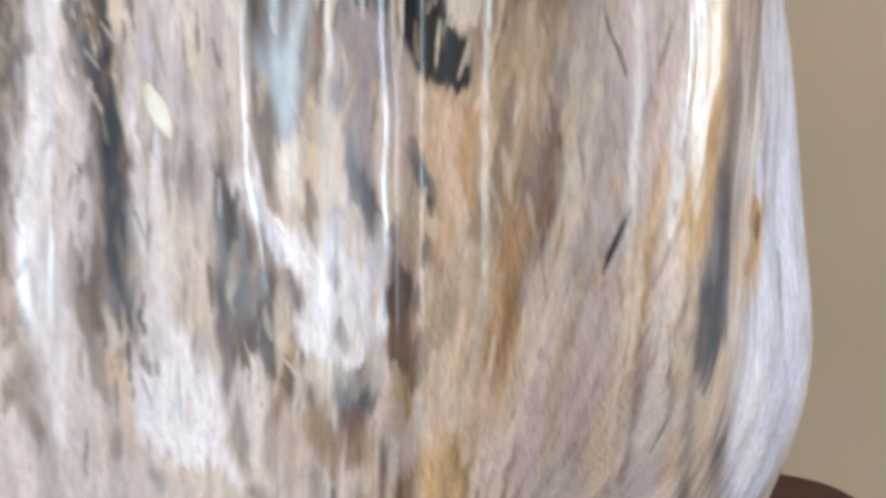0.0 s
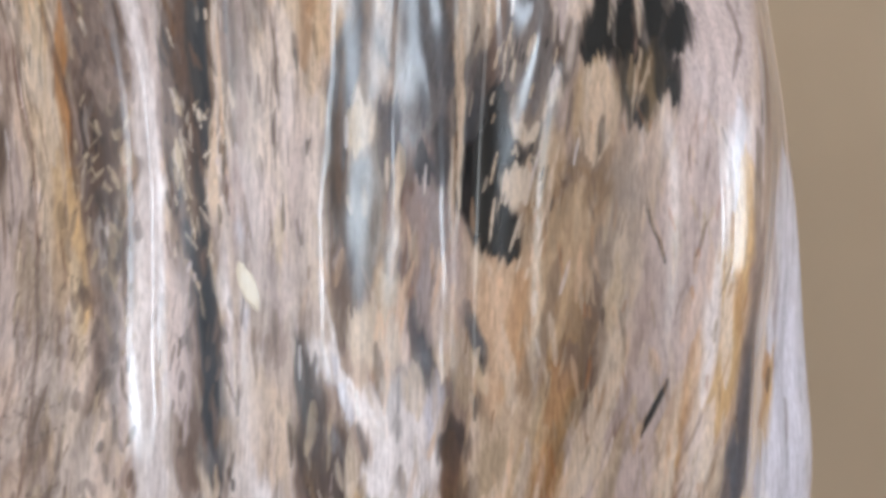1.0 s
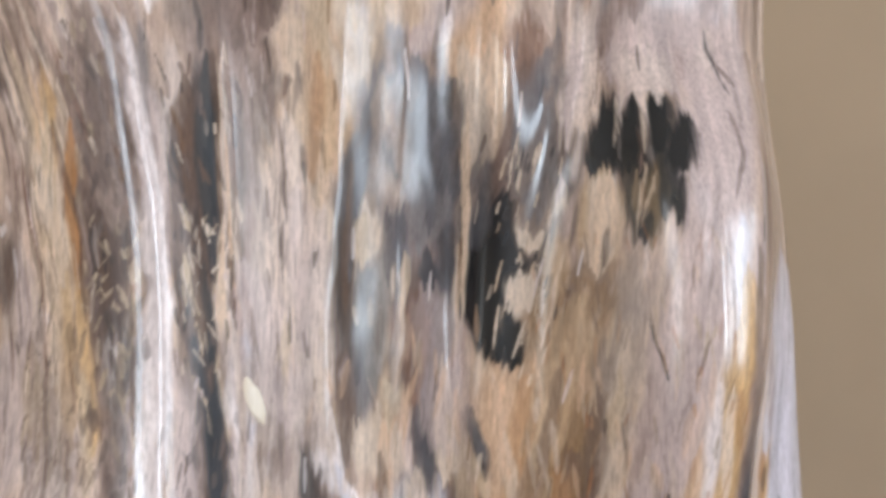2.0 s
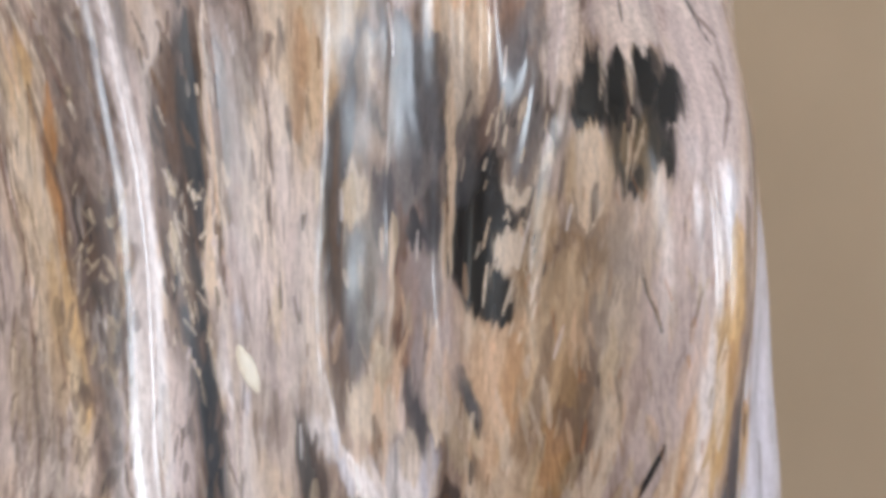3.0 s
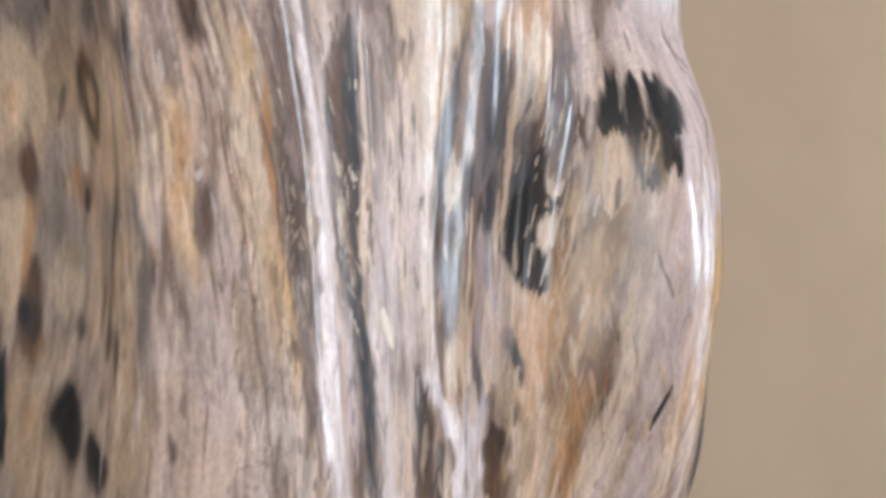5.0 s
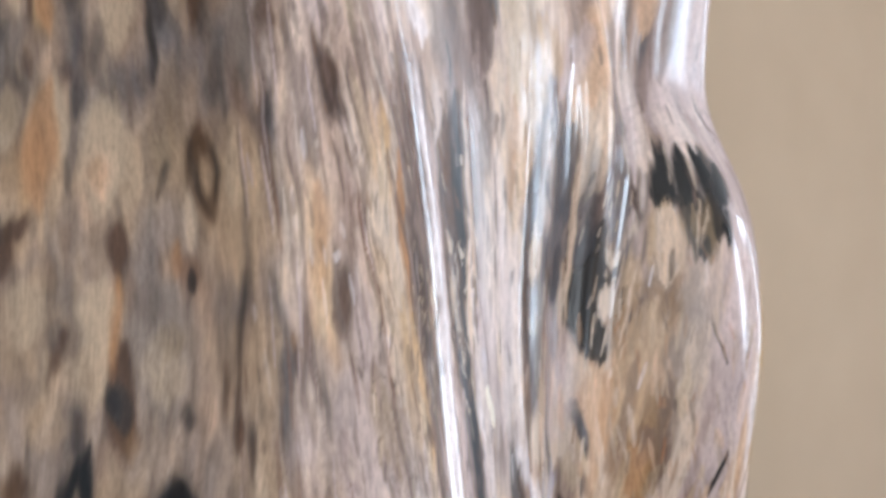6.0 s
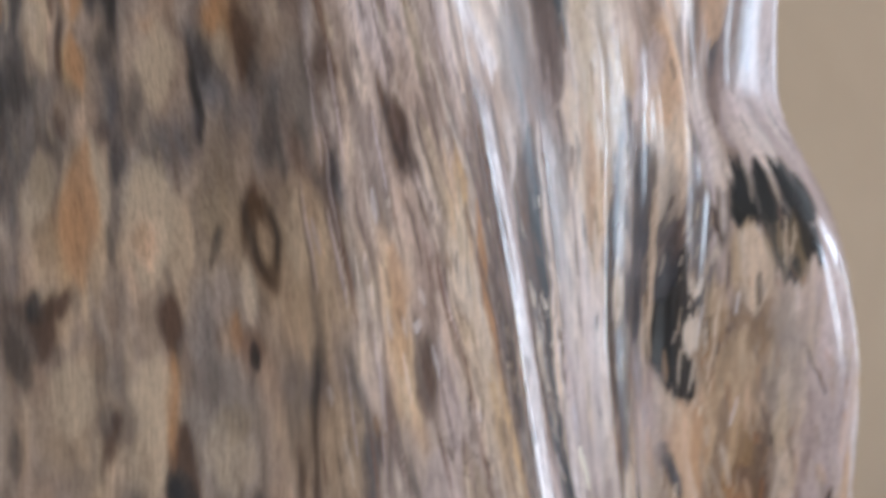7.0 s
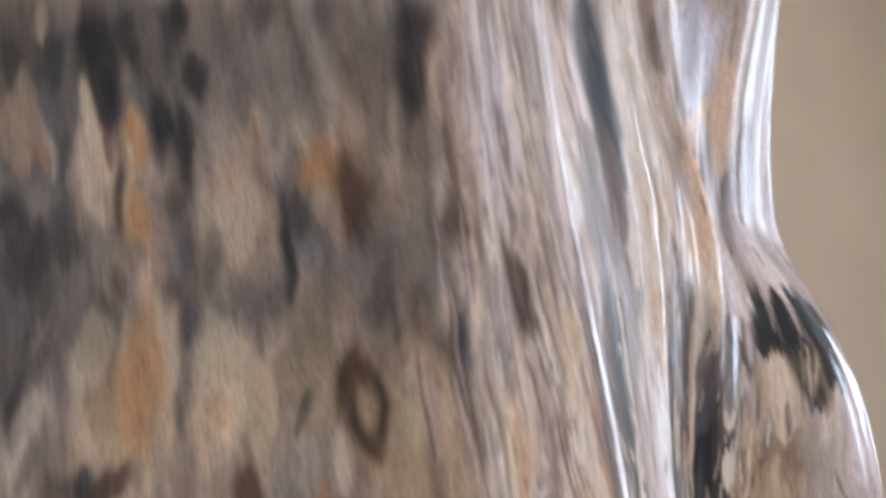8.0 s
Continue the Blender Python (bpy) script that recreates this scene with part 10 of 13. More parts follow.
dab(OAT, .7, 5.2, 2, (0.0735, 1.2270), (0.0760, 1.2010), (0.0735, 1.1790), (0.0786, 1.1650), soft=0.8)
dab(BUFF, .5, 2.6, 2, (0.0774, 1.2000), (0.0774, 1.1830), soft=1.0)
dab(CARAMEL, .9, 5.2, 2, (0.0975, 1.2100), (0.0962, 1.1870), soft=0.8)
dab(OCHRE, .65, 2.0, 1, (0.1001, 1.2070), (0.0994, 1.1960), soft=1.0)
dab(CARAMEL, .85, 4.2, 2, (0.0962, 1.1820), (0.0968, 1.1560), soft=0.8)
dab(BARK, .65, 3.3, 2, (0.0864, 1.1900), (0.0884, 1.1670), soft=1.0)
dab(SILT, .5, 6.5, 3, (0.1371, 1.2030), (0.1371, 1.1800), soft=1.0)
dab(OAT, .7, 10.7, 2, (0.1443, 1.1750), (0.1384, 1.1440), soft=0.8)
dab(CARAMEL, .5, 4.3, 1, (0.1371, 1.1790), (0.1410, 1.1740), soft=1.0)
dab(CARAMEL, .6, 9.8, 3, (0.1852, 1.1840), (0.1774, 1.1690), soft=1.0)
dab(LOAM, .75, 4.5, 2, (0.1898, 1.1790), (0.1943, 1.1610), (0.1904, 1.1490), soft=0.8)
dab(BUFF, .6, 5.9, 2, (0.1794, 1.1680), (0.1800, 1.1530), soft=1.0)
dab(SMOKE, .7, 6.5, 3, (0.1716, 1.1670), (0.1742, 1.1460), soft=0.8)
dab(SMOKE, .5, 5.9, 3, (0.2028, 1.1360), (0.1982, 1.1170), soft=1.0)
dab(SMOKE, .5, 3.9, 2, (0.1306, 1.1640), (0.1287, 1.1450), (0.1241, 1.1360), soft=1.0)
dab(SMOKE, .55, 3.9, 3, (0.1150, 1.1470), (0.1137, 1.1270), (0.1079, 1.0990), soft=1.0)
dab(LOAM, .5, 4.2, 2, (0.1066, 1.1430), (0.1079, 1.1310), soft=1.0)
dab(CARAMEL, .8, 10.7, 3, (0.0962, 1.1360), (0.0890, 1.1100), (0.0838, 1.0770), soft=0.8)
dab(GINGER, .5, 5.2, 2, (0.0877, 1.1140), (0.0838, 1.0880), soft=1.0)
dab(OAT, .75, 3.0, 2, (0.0988, 1.1400), (0.1033, 1.1150), (0.1014, 1.0890), soft=0.8)
dab(LOAM, .75, 4.2, 2, (0.0793, 1.0750), (0.0741, 1.0600), soft=0.8)
dab(OAT, .65, 9.1, 2, (0.0696, 1.1340), (0.0630, 1.0990), soft=1.0)
dab(SMOKE, .55, 2.3, 2, (0.0832, 1.1510), (0.0767, 1.1220), (0.0760, 1.0980), soft=1.0)
dab(COAL, .65, 6.7, 3, (0.0611, 1.0740), (0.0604, 1.0590), soft=1.0)
dab(OAT, .8, 1.3, 1, (0.0708, 1.0780), (0.0643, 1.0660), soft=0.8)
dab(OAT, .8, 14.9, 2, (0.1300, 1.1260), (0.1261, 1.0960), (0.1202, 1.0700), soft=0.8)
dab(PEACH, .55, 6.2, 2, (0.1235, 1.1070), (0.1176, 1.0810), soft=1.0)
dab(LOAM, .85, 5.3, 1, (0.1306, 1.0680), (0.1302, 1.0540), soft=0.8)
dab(SMOKE, .6, 2.9, 2, (0.1118, 1.1190), (0.1053, 1.0930), (0.1001, 1.0740), soft=1.0)
dab(SMOKE, .5, 3.3, 2, (0.1521, 1.1110), (0.1515, 1.0890), (0.1424, 1.0680), soft=1.0)
dab(DRAB, .5, 7.8, 3, (0.1631, 1.1080), (0.1586, 1.0930), soft=1.0)
dab(COAL, .5, 2.0, 2, (0.1677, 1.0980), (0.1573, 1.0850), (0.1495, 1.0760), soft=1.0)
dab(DRAB, .6, 9.1, 2, (0.1898, 1.1080), (0.1904, 1.0870), (0.1924, 1.0680), soft=1.0)
dab(BROWN, .8, 10.1, 3, (0.1878, 1.1100), (0.1898, 1.0910), (0.1937, 1.0650), soft=0.8)
dab(BUFF, .7, 5.2, 3, (0.1891, 1.0950), (0.1918, 1.0860), (0.1924, 1.0780), soft=0.8)
dab(INK, .6, 2.3, 1, (0.1833, 1.1040), (0.1800, 1.0940), (0.1859, 1.0780), (0.1930, 1.0700), soft=1.0)
dab(INK, .6, 2.0, 1, (0.1930, 1.1010), (0.1995, 1.0910), (0.1976, 1.0740), soft=1.0)
dab(RUSSET, .5, 1.3, 1, (0.1859, 1.1140), (0.1891, 1.1040), soft=1.0)
dab(OAT, .6, 5.5, 2, (0.2093, 1.1020), (0.2093, 1.0720), soft=1.0)
dab(OAT, .6, 3.6, 2, (0.1768, 1.0810), (0.1768, 1.0550), soft=1.0)
dab(GREIGE, .5, 9.4, 3, (0.1625, 1.0760), (0.1579, 1.0540), soft=1.0)
dab(UMBER, .65, 2.6, 3, (0.2203, 1.1650), (0.2249, 1.1410), (0.2275, 1.1080), (0.2301, 1.0850), (0.2327, 1.0610), soft=1.0)
dab(COAL, .6, 1.9, 2, (0.2281, 1.1160), (0.2288, 1.0990), soft=1.0)
dab(UMBER, .5, 2.0, 3, (0.2067, 1.1450), (0.2099, 1.1220), (0.2132, 1.1020), soft=1.0)
dab(UMBER, .4, 1.6, 2, (0.2021, 1.1030), (0.2125, 1.0850), soft=1.0)
dab(ROSE, .5, 15.0, 6, (0.2389, 1.2194), (0.2509, 1.1830), (0.2632, 1.1460), soft=1.0)
dab(LOAM, .6, 4.3, 2, (0.2275, 1.1500), (0.2320, 1.1390), soft=1.0)
dab(BARK, .75, 3.6, 2, (0.2587, 1.1430), (0.2652, 1.1260), (0.2704, 1.1130), soft=0.8)
dab(BARK, .55, 3.6, 2, (0.2424, 1.1580), (0.2496, 1.1400), soft=1.0)
dab(PEACH, .65, 5.5, 4, (0.2509, 1.0910), (0.2555, 1.0530), soft=1.0)
dab(CREAM, .55, 6.2, 5, (0.2762, 1.1140), (0.2808, 1.0800), (0.2879, 1.0500), soft=1.0)
# top of the front rib, highlight put into the colour
dab(WHITE, .8, 12.6, 4, (0.2909, 1.2284), (0.3100, 1.2030), (0.3191, 1.1790), (0.3406, 1.1560), soft=0.8)
dab(COAL, .75, 9.8, 3, (0.3841, 1.2470), (0.3867, 1.2230), (0.3919, 1.2000), (0.3926, 1.1760), soft=0.8)
dab(UMBER, .6, 14.6, 4, (0.3640, 1.1950), (0.3698, 1.1710), (0.3750, 1.1410), soft=1.0)
dab(BARK, .7, 6.8, 3, (0.3790, 1.2628), (0.3790, 1.2350), soft=0.8)
dab(OAT, .6, 4.2, 2, (0.3861, 1.2470), (0.3867, 1.2340), soft=1.0)
dab(CREAM, .85, 15.0, 4, (0.4216, 1.2708), (0.4257, 1.2370), (0.4251, 1.2050), (0.4153, 1.1750), soft=0.8)
dab(TAN, .55, 15.0, 3, (0.4329, 1.1830), (0.4446, 1.1520), soft=1.0)
dab(UMBER, .55, 15.0, 3, (0.4914, 1.2780), (0.4920, 1.2470), soft=1.0)
# neck sheen put into the colour
dab(ICE, .75, 14.9, 4, (0.5525, 1.2860), (0.5525, 1.2580), (0.5493, 1.2350), soft=0.8)
dab(PEACH, .8, 12.3, 3, (0.5805, 1.2620), (0.5785, 1.2320), (0.5772, 1.1990), soft=0.8)
dab(CREAM, .6, 3.2, 3, (0.4784, 1.1390), (0.4784, 1.0880), soft=1.0)
dab(SLATE, .75, 15.0, 3, (0.4686, 1.1300), (0.4732, 1.0890), (0.4810, 1.0500), soft=0.8)
# the left side, middle
dab(BROWN, .85, 6.1, 1, (0.1319, 1.0670), (0.1287, 1.0440), soft=0.8)
dab(RUST, .6, 3.3, 2, (0.1306, 1.0430), (0.1280, 1.0200), (0.1268, 1.0050), soft=1.0)
dab(OAT, .7, 12.1, 2, (0.1209, 1.0430), (0.1183, 1.0020), soft=0.8)
dab(LOAM, .75, 3.3, 2, (0.1007, 1.0200), (0.0962, 1.0020), (0.0923, 0.9910), soft=0.8)
dab(SMOKE, .5, 7.8, 3, (0.1092, 1.0230), (0.1033, 1.0050), soft=1.0)
dab(OAT, .6, 11.7, 2, (0.0793, 1.0430), (0.0760, 1.0070), soft=1.0)
dab(BARK, .6, 4.9, 2, (0.0669, 1.0610), (0.0630, 1.0380), soft=1.0)
dab(LOAM, .75, 8.1, 2, (0.1358, 0.9830), (0.1391, 0.9610), soft=0.8)
dab(SLATE, .6, 2.9, 1, (0.1352, 1.0070), (0.1352, 0.9960), soft=1.0)
dab(STONE_G, .65, 15.0, 3, (0.1547, 1.0430), (0.1560, 0.9980), soft=1.0)
dab(RUSSET, .65, 4.3, 1, (0.1671, 1.0580), (0.1690, 1.0370), soft=1.0)
dab(SILT, .5, 7.1, 2, (0.1677, 1.0300), (0.1742, 1.0210), soft=1.0)
dab(SLATE, .6, 3.9, 2, (0.2359, 1.0150), (0.2372, 0.9960), soft=1.0)
dab(SMOKE, .55, 3.9, 2, (0.2385, 0.9930), (0.2379, 0.9710), soft=1.0)
dab(BARK, .7, 1.3, 1, (0.2021, 1.0080), (0.2054, 0.9850), soft=0.8)
dab(OAT, .6, 1.4, 1, (0.2087, 0.9900), (0.2073, 0.9760), soft=1.0)
dab(SMOKE, .5, 6.2, 3, (0.1982, 1.0430), (0.2028, 1.0080), soft=1.0)
dab(SMOKE, .5, 4.3, 2, (0.1794, 0.9870), (0.1833, 0.9730), soft=1.0)
dab(COAL, .55, 2.6, 2, (0.1092, 0.9800), (0.1114, 0.9575), soft=1.0)
dab(SMOKE, .5, 5.5, 2, (0.0793, 0.9970), (0.0845, 0.9780), soft=1.0)
dab(BUFF, .55, 11.4, 3, (0.0962, 0.9870), (0.0916, 0.9610), soft=1.0)
dab(CARAMEL, .7, 10.4, 2, (0.0871, 1.1250), (0.0884, 1.1000), (0.0858, 1.0720), soft=0.8)
dab(OAT, .6, 10.7, 2, (0.1229, 1.1230), (0.1235, 1.0990), soft=1.0)
dab(PEACH, .5, 7.4, 2, (0.1235, 1.1010), (0.1215, 1.0760), soft=1.0)
# the left side, low
dab(BROWN, .85, 6.5, 2, (0.1365, 1.0140), (0.1326, 0.9880), (0.1424, 0.9580), soft=0.8)
dab(RUST, .6, 2.6, 2, (0.1319, 1.0340), (0.1287, 1.0080), (0.1293, 0.9880), soft=1.0)
dab(AMBER, .5, 4.5, 2, (0.1417, 0.9720), (0.1443, 0.9580), soft=1.0)
dab(BROWN, .6, 8.8, 2, (0.0799, 0.9570), (0.0799, 0.9280), soft=1.0)
dab(OAT, .5, 1.6, 1, (0.2262, 0.9600), (0.2256, 0.9380), soft=1.0)
dab(CARAMEL, .5, 3.9, 1, (0.1456, 0.9390), (0.1469, 0.9290), soft=1.0)
dab(OAT, .55, 15.0, 3, (0.1566, 1.0160), (0.1631, 0.9830), soft=1.0)
dab(OAT, .5, 12.7, 3, (0.1111, 1.0060), (0.1196, 0.9830), soft=1.0)
dab(SMOKE, .55, 8.8, 2, (0.1774, 0.9880), (0.1885, 0.9730), soft=1.0)
dab(TAN, .55, 4.5, 4, (0.2496, 1.0790), (0.2541, 1.0460), (0.2587, 1.0210), soft=1.0)
dab(TAN, .55, 4.2, 5, (0.2860, 1.1020), (0.2860, 1.0590), (0.2886, 1.0260), (0.2938, 0.9920), (0.3022, 0.9640), soft=1.0)
dab(RUST, .55, 1.6, 2, (0.2951, 1.0850), (0.2977, 1.0490), (0.3003, 1.0260), soft=1.0)
dab(UMBER, .6, 2.3, 2, (0.2705, 1.1335), (0.2671, 1.1110), soft=1.0)
dab(MAUVE, .5, 4.3, 4, (0.2646, 0.9780), (0.2691, 0.9490), soft=1.0)
dab(UMBER, .5, 1.1, 3, (0.2242, 1.2020), (0.2301, 1.1640), soft=1.0)
dab(UMBER, .55, 2.4, 3, (0.2366, 1.2060), (0.2450, 1.1820), (0.2574, 1.1590), soft=1.0)
dab(BARK, .5, 1.6, 3, (0.2561, 1.1920), (0.2646, 1.1590), (0.2639, 1.1360), soft=1.0)
dab(UMBER, .45, 1.6, 3, (0.2301, 1.2130), (0.2340, 1.1850), soft=1.0)
dab(UMBER, .45, 1.3, 3, (0.2756, 1.1650), (0.2814, 1.1420), (0.2847, 1.1130), soft=1.0)
dab(CREAM, .5, 1.1, 2, (0.2275, 1.1750), (0.2340, 1.1510), soft=1.0)
dab(CREAM, .5, 1.3, 2, (0.2613, 1.1740), (0.2646, 1.1560), soft=1.0)
dab(UMBER, .5, 2.6, 3, (0.2437, 1.1300), (0.2483, 1.1070), (0.2528, 1.0830), soft=1.0)
dab(CREAM, .45, 1.7, 3, (0.2737, 1.1320), (0.2775, 1.1010), soft=1.0)
dab(UMBER, .4, 1.9, 3, (0.2744, 1.2234), (0.2769, 1.1920), (0.2821, 1.1660), soft=1.0)
dab(UMBER, .55, 1.6, 3, (0.2294, 1.1570), (0.2327, 1.1260), (0.2307, 1.1000), soft=1.0)
dab(BARK, .6, 2.3, 2, (0.2366, 1.1510), (0.2411, 1.1330), soft=1.0)
dab(UMBER, .6, 4.2, 3, (0.2509, 1.1330), (0.2476, 1.1160), soft=1.0)
dab(BARK, .75, 3.6, 2, (0.2632, 1.1410), (0.2658, 1.1280), (0.2665, 1.1080), soft=0.8)
dab(UMBER, .5, 1.6, 3, (0.2853, 1.1470), (0.2847, 1.1130), soft=1.0)
dab(UMBER, .55, 1.6, 3, (0.2256, 1.1390), (0.2281, 1.1000), (0.2320, 1.0600), soft=1.0)
dab(UMBER, .6, 3.0, 3, (0.2457, 1.0420), (0.2515, 1.0100), (0.2567, 0.9860), soft=1.0)
dab(OAT, .6, 1.3, 2, (0.2372, 1.0560), (0.2353, 1.0330), soft=1.0)
dab(UMBER, .6, 1.7, 2, (0.2665, 1.0410), (0.2671, 1.0180), soft=1.0)
dab(UMBER, .45, 2.9, 3, (0.2366, 1.0240), (0.2444, 0.9970), soft=1.0)
dab(SMOKE, .5, 2.0, 3, (0.2294, 1.0470), (0.2327, 1.0240), soft=1.0)
dab(UMBER, .45, 1.3, 3, (0.2626, 1.0600), (0.2658, 1.0320), soft=1.0)
dab(CREAM, .6, 4.9, 5, (0.2879, 1.0950), (0.2899, 1.0620), (0.2925, 1.0310), soft=1.0)
dab(TAN, .55, 4.3, 4, (0.2515, 1.0830), (0.2548, 1.0550), (0.2567, 1.0320), soft=1.0)
dab(MAUVE, .5, 2.0, 3, (0.2749, 1.0080), (0.2782, 0.9780), soft=1.0)
dab(UMBER, .5, 2.0, 3, (0.2268, 1.1170), (0.2301, 1.0880), (0.2346, 1.0580), soft=1.0)
dab(UMBER, .5, 1.6, 3, (0.2405, 1.0950), (0.2463, 1.0690), soft=1.0)
dab(SMOKE, .55, 3.3, 3, (0.2151, 1.0760), (0.2165, 1.0350), soft=1.0)
dab(SMOKE, .5, 2.6, 3, (0.2372, 1.0260), (0.2385, 0.9940), soft=1.0)
dab(UMBER, .5, 1.6, 3, (0.2496, 1.0240), (0.2561, 0.9860), soft=1.0)
dab(UMBER, .5, 1.4, 3, (0.2457, 0.9640), (0.2470, 0.9400), soft=1.0)
dab(SMOKE, .45, 5.8, 3, (0.2034, 1.0230), (0.2067, 0.9940), soft=1.0)
dab(UMBER, .4, 2.2, 3, (0.2795, 0.9730), (0.2814, 0.9580), soft=1.0)
dab(UMBER, .4, 1.6, 3, (0.2385, 0.9770), (0.2418, 0.9410), soft=1.0)
dab(SMOKE, .5, 2.6, 3, (0.2626, 1.0540), (0.2658, 1.0180), soft=1.0)
dab(SLATE, .6, 8.1, 3, (0.5360, 1.1596), (0.5109, 1.1270), (0.5031, 1.0980), soft=1.0)
dab(STEEL, .5, 6.5, 3, (0.5220, 1.1490), (0.5050, 1.1200), soft=1.0)
dab(BARK, .6, 1.9, 2, (0.5323, 1.1110), (0.5272, 1.0940), soft=1.0)
dab(SAND, .6, 1.0, 1, (0.5785, 1.0920), (0.5707, 1.0570), soft=1.0)
dab(SAND, .6, 0.8, 1, (0.5837, 1.0890), (0.5739, 1.0600), soft=1.0)
dab(BARK, .6, 2.0, 2, (0.5557, 1.0570), (0.5531, 1.0450), soft=1.0)
dab(CREAM, .5, 1.3, 1, (0.5493, 1.0780), (0.5466, 1.0600), soft=1.0)
dab(BARK, .5, 1.1, 2, (0.5388, 1.0720), (0.5356, 1.0520), soft=1.0)
dab(SAND, .6, 1.3, 2, (0.5232, 1.0580), (0.5213, 1.0370), soft=1.0)
dab(COCOA, .5, 2.3, 3, (0.3217, 1.0060), (0.3250, 0.9860), soft=1.0)
dab(COCOA, .55, 2.3, 2, (0.3061, 1.0690), (0.3055, 1.0500), soft=1.0)
dab(COCOA, .55, 2.3, 2, (0.3094, 1.0510), (0.3107, 1.0340), soft=1.0)
dab(COCOA, .5, 2.3, 2, (0.3191, 1.0510), (0.3198, 1.0290), soft=1.0)
dab(COCOA, .6, 3.3, 2, (0.3113, 1.1140), (0.3100, 1.0900), soft=1.0)
dab(UMBER, .5, 2.0, 2, (0.3042, 1.1170), (0.3035, 1.0960), soft=1.0)
dab(UMBER, .5, 2.0, 2, (0.3211, 1.0870), (0.3211, 1.0680), soft=1.0)
dab(CREAM, .5, 0.8, 1, (0.3009, 1.0190), (0.3140, 1.0180), soft=1.0)
dab(BARK, .65, 2.3, 3, (0.3549, 0.9950), (0.3588, 0.9750), soft=1.0)
dab(BARK, .7, 2.6, 3, (0.3614, 0.9700), (0.3646, 0.9400), soft=0.8)
dab(CREAM, .7, 0.8, 1, (0.3588, 0.9900), (0.3614, 0.9750), soft=0.8)
dab(CREAM, .7, 0.6, 1, (0.3464, 1.0620), (0.3484, 1.0530), soft=0.8)
dab(CREAM, .6, 1.1, 1, (0.3523, 1.0550), (0.3549, 1.0510), soft=1.0)
dab(BARK, .6, 2.0, 3, (0.3503, 1.0600), (0.3503, 1.0420), soft=1.0)
dab(UMBER, .55, 1.3, 3, (0.3978, 1.1320), (0.3939, 1.1080), soft=1.0)
dab(UMBER, .5, 1.6, 2, (0.3887, 1.0540), (0.3887, 1.0380), soft=1.0)
dab(UMBER, .5, 1.7, 3, (0.3848, 1.1230), (0.3848, 1.0920), soft=1.0)
dab(SILT, .5, 2.0, 3, (0.4017, 1.1090), (0.4017, 1.0730), soft=1.0)
dab(BARK, .55, 1.6, 2, (0.3828, 0.9940), (0.3841, 0.9830), soft=1.0)
dab(BARK, .6, 4.8, 3, (0.2697, 1.1180), (0.2704, 1.1070), soft=1.0)
dab(UMBER, .5, 1.6, 3, (0.2463, 1.0060), (0.2502, 0.9650), soft=1.0)
dab(BARK, .75, 2.0, 2, (0.2515, 0.9390), (0.2555, 0.9260), soft=0.8)
dab(PALE, .5, 2.6, 4, (0.3445, 1.1150), (0.3393, 1.0770), soft=1.0)
dab(UMBER, .7, 3.5, 4, (0.3510, 1.1030), (0.3458, 1.0600), soft=0.8)
dab(INK, .85, 3.0, 4, (0.3594, 1.1160), (0.3575, 1.0880), (0.3555, 1.0680), (0.3569, 1.0380), soft=0.8)
dab(INK, .75, 2.6, 3, (0.3510, 1.0430), (0.3543, 1.0230), (0.3569, 1.0100), soft=0.8)
dab(INK, .65, 1.3, 2, (0.3406, 1.0440), (0.3412, 1.0230), soft=1.0)
dab(MAUVE, .6, 2.0, 3, (0.3744, 1.0850), (0.3731, 1.0570), (0.3711, 1.0210), soft=1.0)
dab(SLATE, .6, 1.6, 2, (0.3705, 1.1050), (0.3692, 1.0910), soft=1.0)
dab(UMBER, .6, 1.3, 2, (0.3731, 1.1130), (0.3705, 1.0950), soft=1.0)
dab(UMBER, .75, 0.9, 2, (0.3893, 1.0790), (0.3881, 1.0630), soft=0.8)
dab(UMBER, .75, 0.9, 2, (0.3867, 1.0610), (0.3854, 1.0410), soft=0.8)
# bluish grey that paints a reflection in the valley
dab(STEEL, .7, 7.5, 4, (0.4647, 1.1020), (0.4654, 1.0570), soft=0.8)
# coal and smoke: dark masses, and shade painted on the far left
dab(COAL, .6, 5.9, 4, (0.0357, 1.2540), (0.0377, 1.2280), soft=1.0)
dab(COAL, .55, 5.5, 4, (0.0598, 1.2480), (0.0598, 1.2250), soft=1.0)
dab(COAL, .6, 6.5, 4, (0.0325, 1.1680), (0.0338, 1.1450), soft=1.0)
dab(SMOKE, .7, 6.8, 4, (0.0494, 1.1340), (0.0429, 1.1030), soft=0.8)
dab(COAL, .5, 4.2, 4, (0.0396, 1.0850), (0.0331, 1.0630), soft=1.0)
dab(COAL, .6, 5.2, 4, (0.0982, 1.2490), (0.0982, 1.2290), soft=1.0)
dab(SMOKE, .6, 7.5, 4, (0.1456, 1.2380), (0.1424, 1.2170), soft=1.0)
dab(SMOKE, .55, 6.2, 4, (0.1722, 1.2220), (0.1722, 1.1960), soft=1.0)
dab(SMOKE, .5, 5.2, 3, (0.1033, 1.1790), (0.1021, 1.1590), soft=1.0)
dab(SMOKE, .55, 4.9, 4, (0.1989, 1.2140), (0.1982, 1.1880), soft=1.0)
dab(CREAM, .6, 2.6, 3, (0.4940, 0.8940), (0.4914, 0.8620), (0.4888, 0.8350), soft=1.0)
dab(PALE, .6, 3.0, 4, (0.5187, 0.8990), (0.5135, 0.8670), (0.5076, 0.8350), soft=1.0)
